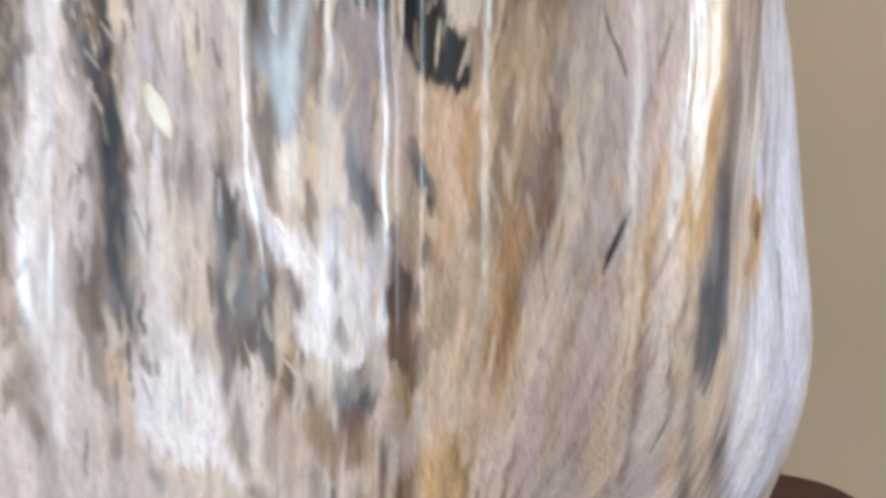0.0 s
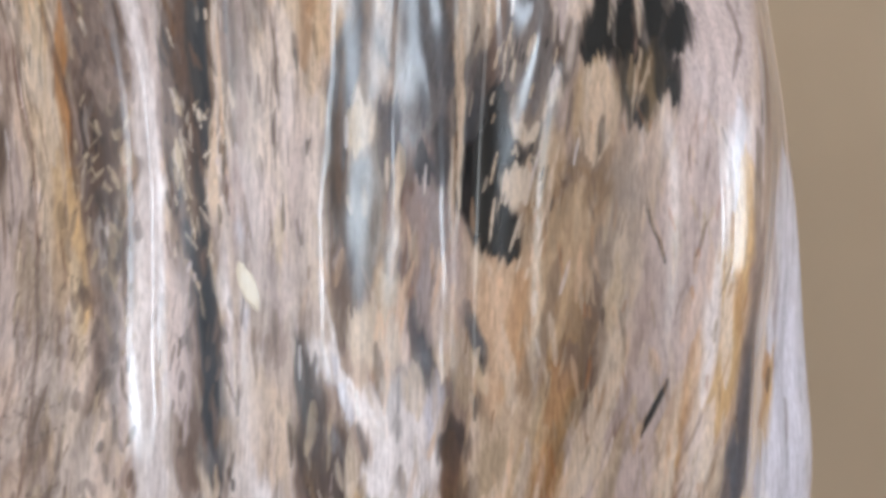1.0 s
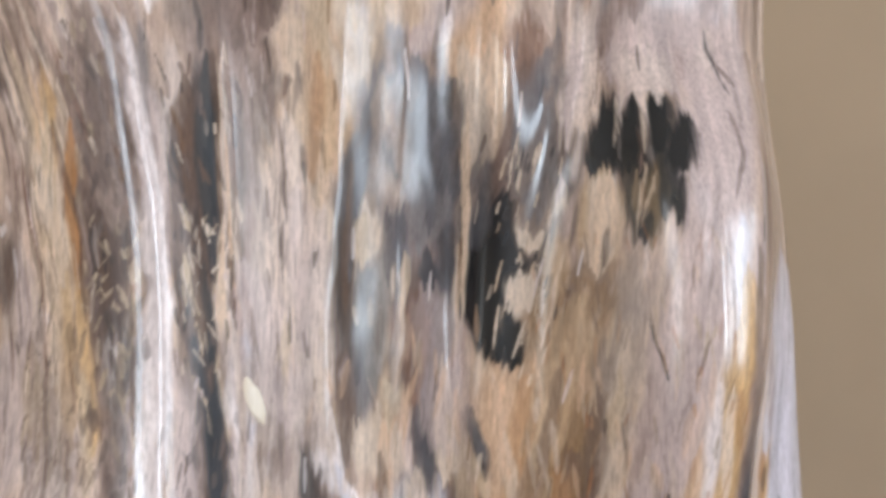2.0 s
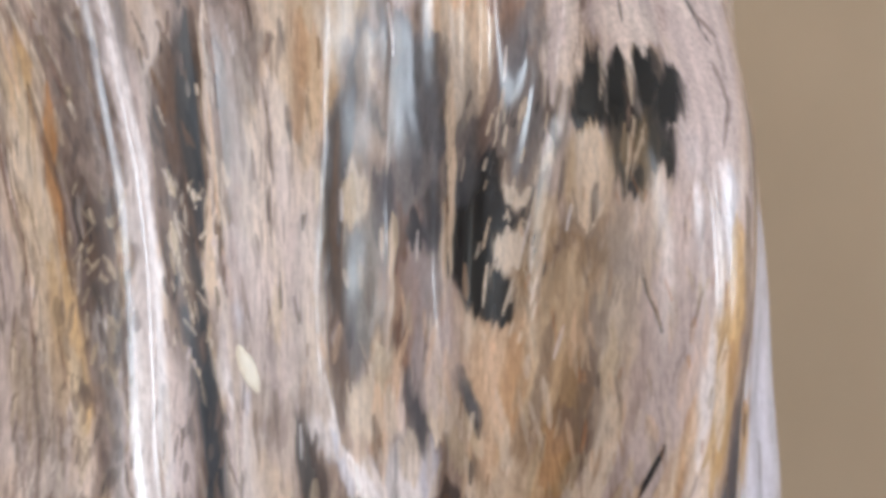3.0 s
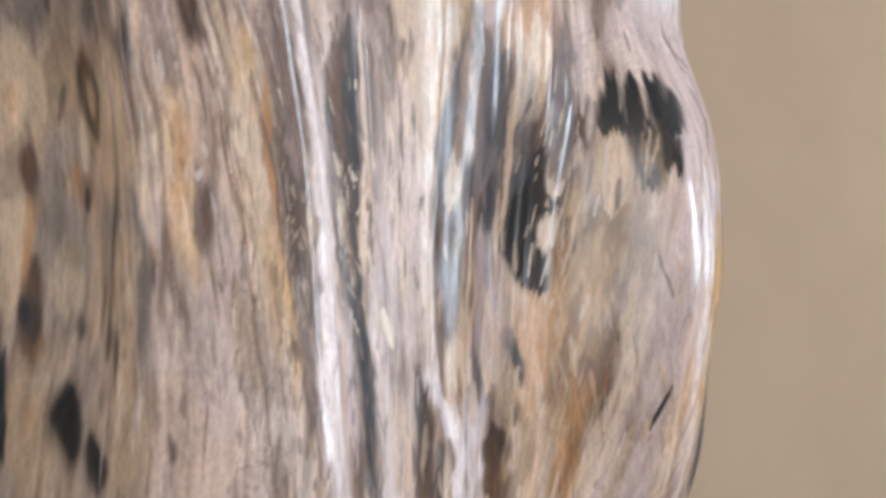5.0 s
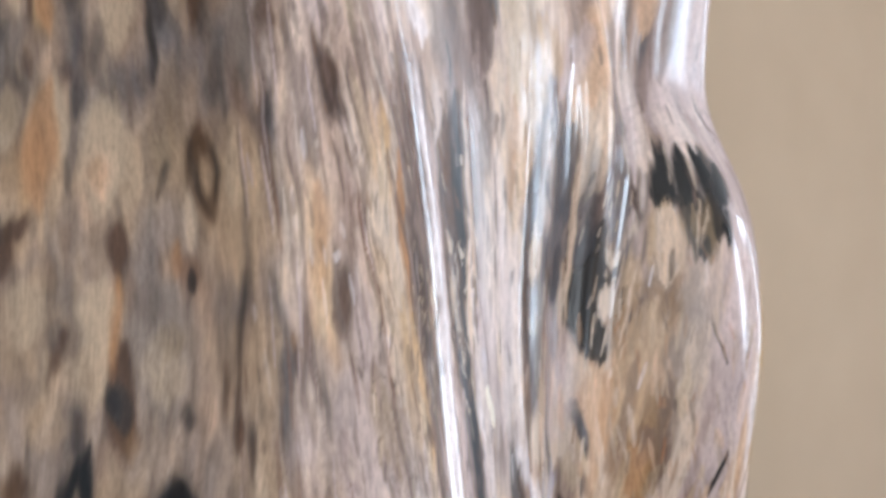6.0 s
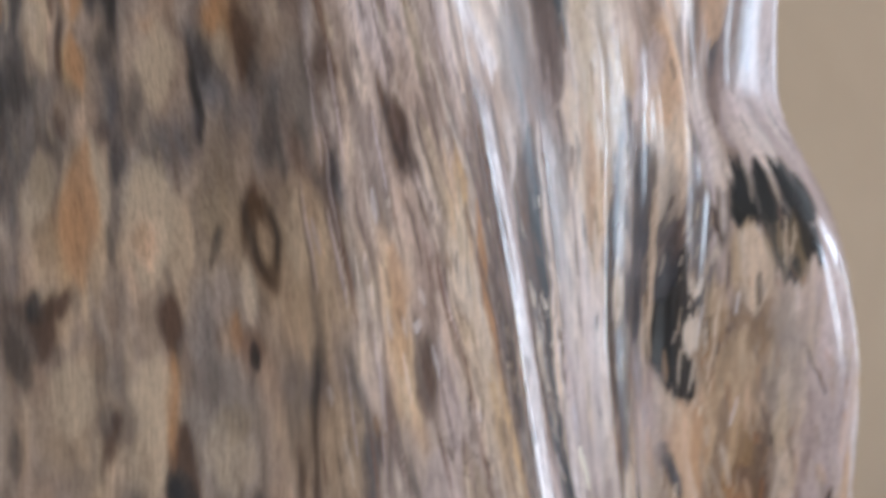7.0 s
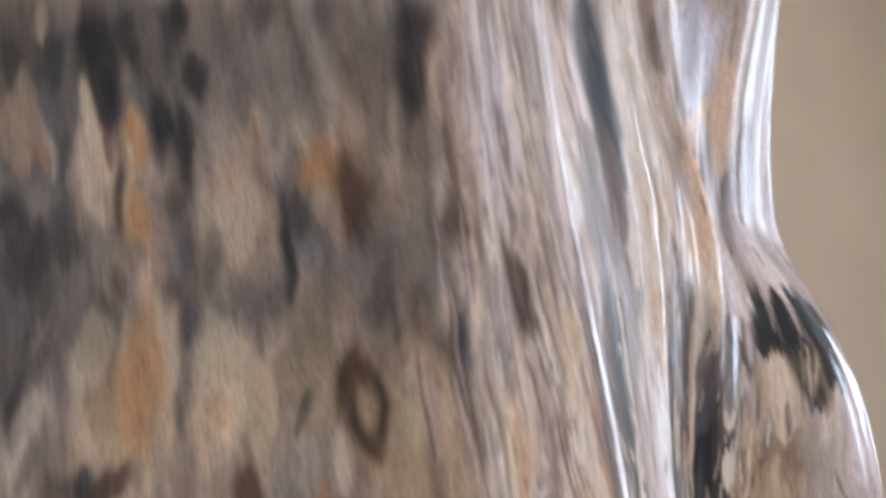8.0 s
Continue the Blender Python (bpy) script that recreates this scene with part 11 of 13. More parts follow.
dab(CREAM, .55, 2.3, 3, (0.5278, 0.8940), (0.5232, 0.8620), (0.5213, 0.8350), soft=1.0)
dab(AMBER, .55, 2.3, 3, (0.5317, 0.8990), (0.5284, 0.8730), soft=1.0)
dab(PALE, .5, 3.5, 4, (0.5447, 0.9150), (0.5402, 0.8900), soft=1.0)
dab(ROSE, .65, 12.1, 6, (0.5544, 0.8830), (0.5499, 0.8370), soft=1.0)
dab(SAND, .6, 11.1, 5, (0.5226, 0.8730), (0.5187, 0.8290), soft=1.0)
dab(PALE, .6, 6.2, 4, (0.4914, 0.8570), (0.4855, 0.8300), soft=1.0)
dab(CREAM, .6, 2.6, 3, (0.5616, 0.8960), (0.5544, 0.8600), soft=1.0)
dab(HONEY, .6, 2.6, 3, (0.5382, 0.8950), (0.5311, 0.8630), soft=1.0)
dab(HONEY, .6, 2.6, 3, (0.5129, 0.8780), (0.5070, 0.8510), soft=1.0)
dab(UMBER, .5, 4.5, 4, (0.3594, 1.1820), (0.3640, 1.1510), (0.3640, 1.1180), soft=1.0)
dab(BARK, .75, 4.8, 3, (0.3876, 1.1937), (0.3881, 1.1690), (0.3874, 1.1530), soft=0.8)
dab(UMBER, .45, 4.8, 3, (0.3835, 1.1400), (0.3835, 1.1060), soft=1.0)
dab(OAT, .7, 5.2, 4, (0.4064, 1.1968), (0.4082, 1.1640), (0.4075, 1.1310), soft=0.8)
dab(SLATE, .75, 13.0, 3, (0.4472, 1.1370), (0.4543, 1.1090), (0.4699, 1.0770), soft=0.8)
dab(CREAM, .7, 4.3, 3, (0.4732, 1.1480), (0.4771, 1.1180), (0.4797, 1.0890), soft=0.8)
dab(ROSE, .75, 13.6, 4, (0.6265, 1.2247), (0.6299, 1.1840), (0.6188, 1.1550), soft=0.8)
dab(BLACK, .9, 6.8, 2, (0.5655, 1.1190), (0.5466, 1.0880), soft=0.8)
dab(BLACK, .85, 5.2, 2, (0.5941, 1.1080), (0.5896, 1.0850), (0.5857, 1.0670), soft=0.8)
dab(COAL, .6, 8.8, 4, (0.0578, 1.1760), (0.0585, 1.1520), soft=1.0)
dab(COAL, .55, 6.9, 4, (0.1176, 1.1840), (0.1111, 1.1660), soft=1.0)
dab(SMOKE, .6, 6.5, 4, (0.1261, 1.1570), (0.1248, 1.1350), soft=1.0)
dab(COAL, .5, 4.8, 3, (0.1671, 1.1680), (0.1657, 1.1500), soft=1.0)
dab(SMOKE, .5, 4.6, 3, (0.2106, 1.1520), (0.2119, 1.1200), soft=1.0)
dab(COAL, .6, 4.2, 3, (0.1943, 1.1590), (0.1918, 1.1440), soft=1.0)
dab(SMOKE, .55, 6.5, 4, (0.0481, 1.0630), (0.0591, 1.0420), soft=1.0)
dab(COAL, .6, 6.1, 4, (0.0461, 1.0550), (0.0559, 1.0300), soft=1.0)
dab(COAL, .55, 4.2, 3, (0.0474, 1.0120), (0.0481, 0.9870), soft=1.0)
dab(LOAM, .6, 3.9, 2, (0.1014, 1.0190), (0.0962, 0.9950), soft=1.0)
dab(LOAM, .6, 5.8, 3, (0.1300, 1.0010), (0.1352, 0.9830), soft=1.0)

# the fibres have slipped past one another: every edge is drawn out along the grain
def slipped(a, du, dz):
    """The colours taken from du along the outline and dz along the height."""
    n = int(np.sum(U < u_fine[-1]))
    col = np.clip(np.interp((UU + du)[:, :n], U[:n], np.arange(n)), 0, n - 1.001)
    row = np.clip(np.interp((ZZ + dz)[:, :n], Z, np.arange(ROWS)), 0, ROWS - 1.001)
    c, r = col.astype(int), row.astype(int)
    fc, fr = (col - c)[..., None], (row - r)[..., None]
    b = a.copy()
    b[:, :n] = (a[r, c] * (1 - fc) + a[r, c + 1] * fc) * (1 - fr) + (a[r + 1, c] * (1 - fc) + a[r + 1, c + 1] * fc) * fr
    return b


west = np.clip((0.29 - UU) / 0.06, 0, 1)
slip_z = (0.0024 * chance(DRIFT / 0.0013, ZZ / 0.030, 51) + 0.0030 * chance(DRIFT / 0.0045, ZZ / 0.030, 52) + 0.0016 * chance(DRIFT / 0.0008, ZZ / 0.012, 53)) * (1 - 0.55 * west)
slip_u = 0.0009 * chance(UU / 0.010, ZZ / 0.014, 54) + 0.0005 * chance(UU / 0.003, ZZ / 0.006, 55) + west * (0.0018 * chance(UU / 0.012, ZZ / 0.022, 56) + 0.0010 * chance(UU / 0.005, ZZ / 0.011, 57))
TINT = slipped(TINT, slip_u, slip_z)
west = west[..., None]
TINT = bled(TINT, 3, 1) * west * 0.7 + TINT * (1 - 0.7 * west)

# brightens the left side's colours to make up for missing light
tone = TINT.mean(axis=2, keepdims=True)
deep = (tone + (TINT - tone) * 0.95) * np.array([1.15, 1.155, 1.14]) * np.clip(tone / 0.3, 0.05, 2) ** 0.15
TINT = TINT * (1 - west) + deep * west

# what stayed whole: the eye, the black drops, cracks and cream cells
dab(BARK, .8, 0.9, 1, (0.3939, 0.9190), (0.3952, 0.8970), soft=0.8)
dab(CREAM, .8, 1.1, 2, (0.4212, 0.9060), (0.4219, 0.8810), (0.4205, 0.8600), soft=0.8)
dab(CREAM, .8, 1.4, 2, (0.4238, 0.8770), (0.4303, 0.8690), (0.4290, 0.8480), soft=0.8)
dab(BLACK, .9, 1.4, 1, (0.5876, 0.9340), (0.5837, 0.9220), (0.5798, 0.9120), soft=0.8)
dab(CREAM, .9, 1.4, 1, (0.3432, 1.0630), (0.3464, 1.0530), soft=0.8)
dab(CREAM, .9, 2.0, 1, (0.3523, 1.0570), (0.3549, 1.0520), soft=0.8)
dab(CREAM, .85, 1.1, 2, (0.3438, 1.0360), (0.3484, 1.0230), (0.3529, 1.0150), soft=0.8)
dab(BARK, .7, 1.4, 1, (0.3958, 1.0090), (0.3978, 0.9980), soft=0.8)
dab(SAND, .85, 1.3, 2, (0.4751, 1.1140), (0.4797, 1.0690), (0.4803, 1.0410), (0.4803, 1.0130), soft=0.8)
dab(CREAM, .95, 1.3, 1, (0.5063, 1.0590), (0.5096, 1.0550), soft=0.8)
dab(CREAM, .95, 1.6, 1, (0.5102, 1.0590), (0.5129, 1.0490), soft=0.8)
dab(CREAM, .95, 1.6, 1, (0.5193, 1.0590), (0.5167, 1.0490), soft=0.8)
dab(CREAM, .95, 2.2, 1, (0.5090, 1.0400), (0.5115, 1.0210), soft=0.8)
dab(CREAM, .95, 2.3, 1, (0.5154, 1.0390), (0.5141, 1.0190), soft=0.8)
dab(CREAM, .9, 1.1, 1, (0.5057, 1.0360), (0.5031, 1.0200), soft=0.8)
dab(CREAM, .85, 0.8, 1, (0.4998, 1.0230), (0.4972, 1.0010), soft=0.8)
dab(CREAM, .85, 0.8, 1, (0.5129, 1.0140), (0.5076, 0.9970), soft=0.8)
dab(CREAM, .85, 1.3, 1, (0.5220, 1.0350), (0.5213, 1.0180), soft=0.8)
dab(INK, .85, 1.3, 1, (0.4946, 0.9440), (0.4972, 0.9360), soft=0.8)
dab(INK, .8, 0.8, 1, (0.5778, 1.0150), (0.5830, 0.9990), (0.5857, 0.9890), soft=0.8)
dab(BLACK, .95, 1.4, 1, (0.5889, 0.9370), (0.5843, 0.9260), (0.5805, 0.9150), soft=0.8)
dab(UMBER, .6, 1.5, 2, (0.6324, 1.1460), (0.6390, 1.1330), soft=1.0)
dab(UMBER, .6, 1.5, 2, (0.6318, 1.1170), (0.6324, 1.0990), (0.6227, 1.0760), soft=1.0)
dab(BARK, .8, 1.6, 2, (0.2411, 1.0130), (0.2431, 0.9990), soft=0.8)
dab(COAL, .85, 1.3, 1, (0.1612, 1.1700), (0.1612, 1.1500), (0.1651, 1.1350), soft=0.8)
dab(COAL, .7, 1.6, 1, (0.1605, 1.1360), (0.1605, 1.1270), soft=0.8)
dab(COAL, .7, 2.3, 1, (0.0982, 1.0200), (0.1007, 1.0120), soft=0.8)
dab(COAL, .8, 4.5, 1, (0.1280, 0.9940), (0.1339, 0.9740), soft=0.8)
dab(BARK, .85, 2.9, 1, (0.1755, 1.0460), (0.1781, 1.0340), soft=0.8)
dab(BARK, .75, 1.1, 1, (0.2165, 1.0460), (0.2145, 1.0180), (0.2125, 0.9950), (0.2093, 0.9670), soft=0.8)
dab(COAL, .75, 2.3, 1, (0.2151, 0.9850), (0.2129, 0.9655), soft=0.8)
dab(BLACK, .93, 3.2, 1, (0.1144, 0.9610), (0.1124, 0.9470), (0.1072, 0.9340), soft=0.8)
dab(BLACK, .95, 4.2, 1, (0.1196, 0.9690), (0.1202, 0.9440), (0.1300, 0.9100), soft=0.8)
dab(BLACK, .95, 15.0, 2, (0.1781, 0.9530), (0.1781, 0.9380), (0.1898, 0.9210), soft=0.8)
dab(BLACK, .93, 6.5, 1, (0.2054, 0.9350), (0.2138, 0.9270), (0.2210, 0.9148), soft=0.8)
dab(BARK, .8, 1.5, 1, (0.2223, 0.9830), (0.2223, 0.9550), soft=0.8)
dab(BARK, .75, 3.0, 1, (0.2678, 1.1310), (0.2665, 1.1100), soft=0.8)
dab(PEACH, .85, 1.3, 3, (0.3646, 1.1170), (0.3640, 1.0810), (0.3634, 1.0480), (0.3659, 1.0260), soft=0.8)
dab(ROSE, .85, 2.0, 3, (0.3653, 1.0260), (0.3685, 1.0080), soft=0.8)
dab(CREAM, .9, 1.1, 1, (0.3432, 1.0650), (0.3464, 1.0530), soft=0.8)
dab(CREAM, .9, 1.6, 1, (0.3536, 1.0550), (0.3562, 1.0520), soft=0.8)
dab(SAND, .85, 1.3, 2, (0.3458, 1.0350), (0.3497, 1.0190), soft=0.8)
dab(CREAM, .8, 0.8, 1, (0.3581, 1.1020), (0.3581, 1.0970), soft=0.8)
dab(CREAM, .8, 0.7, 1, (0.3614, 1.1010), (0.3614, 1.0970), soft=0.8)
dab(SAND, .85, 0.8, 2, (0.4738, 1.1070), (0.4777, 1.0680), (0.4803, 1.0350), soft=0.8)
# the front: dark core between the two ribs, the cream rib, crumbs and cracks
dab(LOAM, .75, 5.2, 3, (0.3503, 1.1210), (0.3484, 1.0960), (0.3458, 1.0730), (0.3419, 1.0530), soft=0.8)
dab(UMBER, .6, 3.6, 3, (0.3419, 1.0730), (0.3399, 1.0530), (0.3406, 1.0300), soft=1.0)
dab(COAL, .8, 2.6, 3, (0.3601, 1.1320), (0.3575, 1.1070), (0.3543, 1.0810), (0.3549, 1.0540), soft=0.8)
dab(BLACK, .7, 1.3, 2, (0.3601, 1.1040), (0.3575, 1.0760), (0.3575, 1.0540), soft=0.8)
dab(LOAM, .8, 3.8, 3, (0.3510, 1.0510), (0.3516, 1.0280), (0.3529, 1.0110), soft=0.8)
dab(COAL, .7, 1.9, 3, (0.3543, 1.0360), (0.3555, 1.0110), (0.3575, 0.9860), soft=0.8)
dab(UMBER, .6, 3.9, 3, (0.3432, 1.0180), (0.3451, 0.9960), (0.3490, 0.9720), soft=1.0)
dab(ROSE, .5, 2.9, 4, (0.3438, 0.9860), (0.3478, 0.9570), (0.3523, 0.9230), soft=1.0)
dab(INK, .75, 1.7, 3, (0.3555, 1.0060), (0.3588, 0.9760), (0.3620, 0.9470), (0.3646, 0.9200), soft=0.8)
dab(BLACK, .6, 0.9, 2, (0.3555, 0.9760), (0.3588, 0.9520), soft=1.0)
dab(UMBER, .6, 2.3, 3, (0.3516, 0.9760), (0.3549, 0.9470), (0.3581, 0.9200), soft=1.0)
dab(OAT, .95, 1.1, 1, (0.3445, 1.0640), (0.3458, 1.0580), (0.3471, 1.0520), soft=0.8)
dab(CREAM, .9, 1.3, 1, (0.3516, 1.0580), (0.3543, 1.0530), soft=0.8)
dab(OAT, .9, 1.1, 1, (0.3451, 1.0410), (0.3464, 1.0330), (0.3478, 1.0230), soft=0.8)
dab(OAT, .8, 0.8, 1, (0.3484, 1.0260), (0.3510, 1.0160), soft=0.8)
dab(CREAM, .7, 0.4, 1, (0.3432, 1.0640), (0.3445, 1.0610), soft=0.8)
dab(OAT, .7, 0.8, 1, (0.3445, 1.0280), (0.3458, 1.0200), soft=0.8)
dab(CREAM, .8, 0.6, 1, (0.3523, 1.0500), (0.3549, 1.0490), soft=0.8)
dab(CREAM, .85, 1.1, 2, (0.3687, 1.1401), (0.3653, 1.1170), (0.3634, 1.0870), (0.3620, 1.0540), (0.3634, 1.0290), (0.3659, 1.0040), (0.3685, 0.9760), (0.3711, 0.9460), (0.3731, 0.9170), soft=0.8)
dab(ROSE, .5, 0.6, 1, (0.3627, 1.0460), (0.3646, 1.0190), (0.3679, 0.9860), soft=1.0)
# beside the ochre strip
dab(UMBER, 0.50, 4.8, 3, (0.3198, 1.1270), (0.3172, 1.1020), (0.3152, 1.0780), soft=1.0)
dab(LOAM, 0.50, 3.9, 3, (0.3081, 1.0580), (0.3094, 1.0360), (0.3113, 1.0220), soft=1.0)
dab(LOAM, 0.40, 3.6, 3, (0.3185, 1.0510), (0.3205, 1.0250), (0.3231, 1.0060), soft=1.0)
dab(COAL, 0.58, 1.9, 2, (0.3055, 1.0530), (0.3061, 1.0390), (0.3068, 1.0240), soft=1.0)
dab(BLACK, 0.50, 0.9, 2, (0.3100, 1.0480), (0.3107, 1.0340), soft=1.0)
dab(COAL, 0.50, 1.6, 2, (0.3217, 1.0540), (0.3191, 1.0390), soft=1.0)
dab(BLACK, 0.43, 1.1, 1, (0.3211, 1.0860), (0.3205, 1.0690), soft=1.0)
dab(COAL, 0.50, 1.1, 2, (0.3250, 1.0180), (0.3263, 0.9960), (0.3269, 0.9770), soft=1.0)
dab(LOAM, 0.43, 2.6, 3, (0.3068, 1.0150), (0.3094, 0.9910), (0.3126, 0.9680), soft=1.0)
dab(COAL, 0.43, 1.7, 2, (0.3120, 1.0170), (0.3140, 0.9960), soft=1.0)
dab(OAT, .85, 1.9, 2, (0.3231, 1.0370), (0.3243, 1.0300), soft=0.8)
dab(OAT, .7, 1.3, 2, (0.3152, 1.0290), (0.3178, 1.0250), soft=0.8)
dab(DRAB, .7, 1.9, 2, (0.3172, 1.0010), (0.3198, 0.9770), soft=0.8)
dab(SMOKE, .6, 2.9, 3, (0.3152, 0.9870), (0.3211, 0.9580), (0.3263, 0.9260), soft=1.0)
dab(BARK, .6, 1.1, 2, (0.3009, 1.0500), (0.3009, 1.0290), (0.3029, 1.0150), soft=1.0)
dab(OAT, .6, 2.6, 3, (0.2918, 1.1090), (0.2873, 1.0690), (0.2860, 1.0290), soft=1.0)
dab(CREAM, .6, 1.6, 2, (0.2984, 1.1140), (0.2951, 1.0810), (0.2938, 1.0500), soft=1.0)
dab(CARAMEL, .6, 1.1, 2, (0.2990, 1.0860), (0.2977, 1.0570), (0.2984, 1.0290), soft=1.0)
dab(UMBER, 0.43, 1.6, 2, (0.2828, 1.1090), (0.2788, 1.0760), (0.2782, 1.0500), soft=1.0)
dab(UMBER, 0.40, 1.9, 2, (0.2730, 1.0480), (0.2756, 1.0210), soft=1.0)
dab(DRAB, .6, 5.9, 3, (0.2782, 1.0050), (0.2828, 0.9820), (0.2893, 0.9550), soft=1.0)
dab(OAT, .55, 2.6, 3, (0.3009, 0.9960), (0.3055, 0.9680), (0.3107, 0.9410), soft=1.0)
dab(SMOKE, .6, 1.1, 2, (0.2886, 0.9770), (0.2951, 0.9500), soft=1.0)
dab(UMBER, 0.43, 1.1, 2, (0.2808, 0.9630), (0.2886, 0.9370), soft=1.0)
dab(LOAM, 0.43, 0.9, 2, (0.2990, 0.9640), (0.3035, 0.9420), soft=1.0)
# between the cream rib and the crest
dab(SMOKE, .55, 2.3, 3, (0.3725, 1.1160), (0.3711, 1.0880), (0.3705, 1.0650), soft=1.0)
dab(LOAM, .55, 1.1, 2, (0.3711, 1.1000), (0.3705, 1.0770), soft=1.0)
dab(UMBER, .5, 1.1, 2, (0.3776, 1.1140), (0.3770, 1.0860), (0.3770, 1.0630), soft=1.0)
dab(LOAM, .6, 0.4, 1, (0.3881, 1.0970), (0.3881, 1.0730), (0.3881, 1.0630), soft=1.0)
dab(BARK, .55, 0.8, 1, (0.3854, 1.0550), (0.3867, 1.0320), soft=1.0)
dab(UMBER, .6, 0.8, 1, (0.3802, 1.0370), (0.3816, 1.0170), soft=1.0)
dab(SMOKE, .45, 2.0, 3, (0.3828, 1.1350), (0.3822, 1.1090), soft=1.0)
dab(ROSE, .5, 5.5, 4, (0.3939, 1.0740), (0.3945, 1.0380), (0.3965, 1.0070), soft=1.0)
dab(UMBER, .5, 0.6, 1, (0.3958, 1.0090), (0.3972, 0.9940), soft=1.0)
dab(CARAMEL, .5, 3.6, 4, (0.4056, 1.1340), (0.4030, 1.1050), (0.3997, 1.0790), soft=1.0)
dab(UMBER, .45, 0.9, 2, (0.3932, 1.1250), (0.3913, 1.1020), soft=1.0)
dab(SMOKE, .5, 1.6, 2, (0.3848, 1.0060), (0.3867, 0.9760), (0.3887, 0.9500), soft=1.0)
dab(COAL, .7, 3.0, 3, (0.3984, 0.9500), (0.4010, 0.9290), (0.4023, 0.9140), soft=0.8)
dab(LOAM, .5, 1.3, 2, (0.3783, 0.9610), (0.3809, 0.9360), soft=1.0)
# masses and cells of the left side
dab(COAL, .7, 6.5, 4, (0.0764, 1.2604), (0.0780, 1.2450), (0.0832, 1.2320), soft=0.8)
dab(BLACK, .6, 4.9, 4, (0.0754, 1.2540), (0.0786, 1.2400), (0.0851, 1.2250), soft=1.0)
dab(COAL, .85, 6.2, 4, (0.0845, 1.2360), (0.0864, 1.2200), (0.0864, 1.2040), soft=0.8)
dab(BLACK, .55, 3.3, 3, (0.0858, 1.2290), (0.0871, 1.2130), soft=1.0)
dab(COAL, .7, 3.6, 3, (0.1229, 1.2484), (0.1235, 1.2370), soft=0.8)
dab(COAL, .8, 5.2, 3, (0.1274, 1.2250), (0.1274, 1.2100), soft=0.8)
dab(COAL, .7, 3.5, 3, (0.1196, 1.2090), (0.1222, 1.1980), (0.1196, 1.1850), soft=0.8)
dab(SMOKE, .6, 5.8, 4, (0.1105, 1.2460), (0.1079, 1.2270), (0.1118, 1.2100), soft=1.0)
dab(SMOKE, .4, 3.6, 4, (0.1469, 1.2180), (0.1482, 1.1990), (0.1488, 1.1910), soft=1.0)
dab(LOAM, .5, 2.9, 3, (0.1918, 1.2070), (0.1943, 1.2010), soft=1.0)
dab(COAL, .6, 2.9, 3, (0.2112, 1.2180), (0.2112, 1.2020), (0.2125, 1.1900), soft=1.0)
dab(COAL, .55, 2.0, 3, (0.2171, 1.2090), (0.2177, 1.1890), soft=1.0)
dab(SMOKE, .55, 2.3, 3, (0.2093, 1.1860), (0.2119, 1.1670), soft=1.0)
dab(OAT, .6, 3.2, 3, (0.0534, 1.2624), (0.0533, 1.2450), soft=1.0)
dab(DRAB, .6, 6.9, 4, (0.0435, 1.2370), (0.0442, 1.2110), (0.0442, 1.1940), soft=1.0)
dab(CARAMEL, .5, 2.6, 3, (0.0520, 1.2070), (0.0526, 1.1930), soft=1.0)
dab(OAT, .75, 2.3, 2, (0.0735, 1.2270), (0.0747, 1.2150), soft=0.8)
dab(OAT, .7, 6.2, 3, (0.0708, 1.2070), (0.0735, 1.1880), (0.0767, 1.1690), soft=0.8)
dab(CREAM, .35, 2.3, 2, (0.0696, 1.2020), (0.0728, 1.1810), soft=1.0)
dab(COAL, .6, 2.6, 3, (0.0643, 1.2080), (0.0598, 1.1850), soft=1.0)
dab(LOAM, .7, 2.6, 2, (0.0838, 1.2070), (0.0845, 1.1880), soft=0.8)
dab(LOAM, .7, 1.7, 2, (0.0871, 1.1810), (0.0864, 1.1630), soft=0.8)
dab(CARAMEL, .75, 5.5, 2, (0.0975, 1.2060), (0.0982, 1.1970), (0.0988, 1.1860), soft=0.8)
dab(CREAM, .4, 2.0, 2, (0.0943, 1.2000), (0.0962, 1.1890), soft=1.0)
dab(CARAMEL, .75, 4.3, 2, (0.0962, 1.1800), (0.0968, 1.1690), (0.0975, 1.1580), soft=0.8)
dab(SMOKE, .5, 2.6, 3, (0.1124, 1.1930), (0.1157, 1.1770), soft=1.0)
dab(OAT, .55, 8.4, 4, (0.1443, 1.1770), (0.1430, 1.1630), (0.1397, 1.1440), soft=1.0)
dab(OAT, .5, 4.9, 4, (0.1762, 1.1680), (0.1774, 1.1540), soft=1.0)
dab(COAL, .45, 3.0, 3, (0.1664, 1.1690), (0.1657, 1.1510), soft=1.0)
dab(COAL, .75, 2.3, 2, (0.1593, 1.1560), (0.1612, 1.1420), (0.1638, 1.1330), soft=0.8)
dab(LOAM, .7, 3.6, 3, (0.1904, 1.1710), (0.1904, 1.1580), (0.1885, 1.1480), soft=0.8)
dab(COAL, .55, 6.2, 4, (0.0318, 1.1870), (0.0345, 1.1720), (0.0331, 1.1610), soft=1.0)
dab(COAL, .7, 4.5, 3, (0.0481, 1.1750), (0.0449, 1.1570), (0.0403, 1.1390), soft=0.8)
dab(COAL, .55, 3.5, 3, (0.0513, 1.1610), (0.0487, 1.1430), (0.0449, 1.1300), soft=1.0)
dab(COAL, .5, 4.9, 4, (0.0474, 1.1250), (0.0410, 1.1120), (0.0325, 1.0990), soft=1.0)
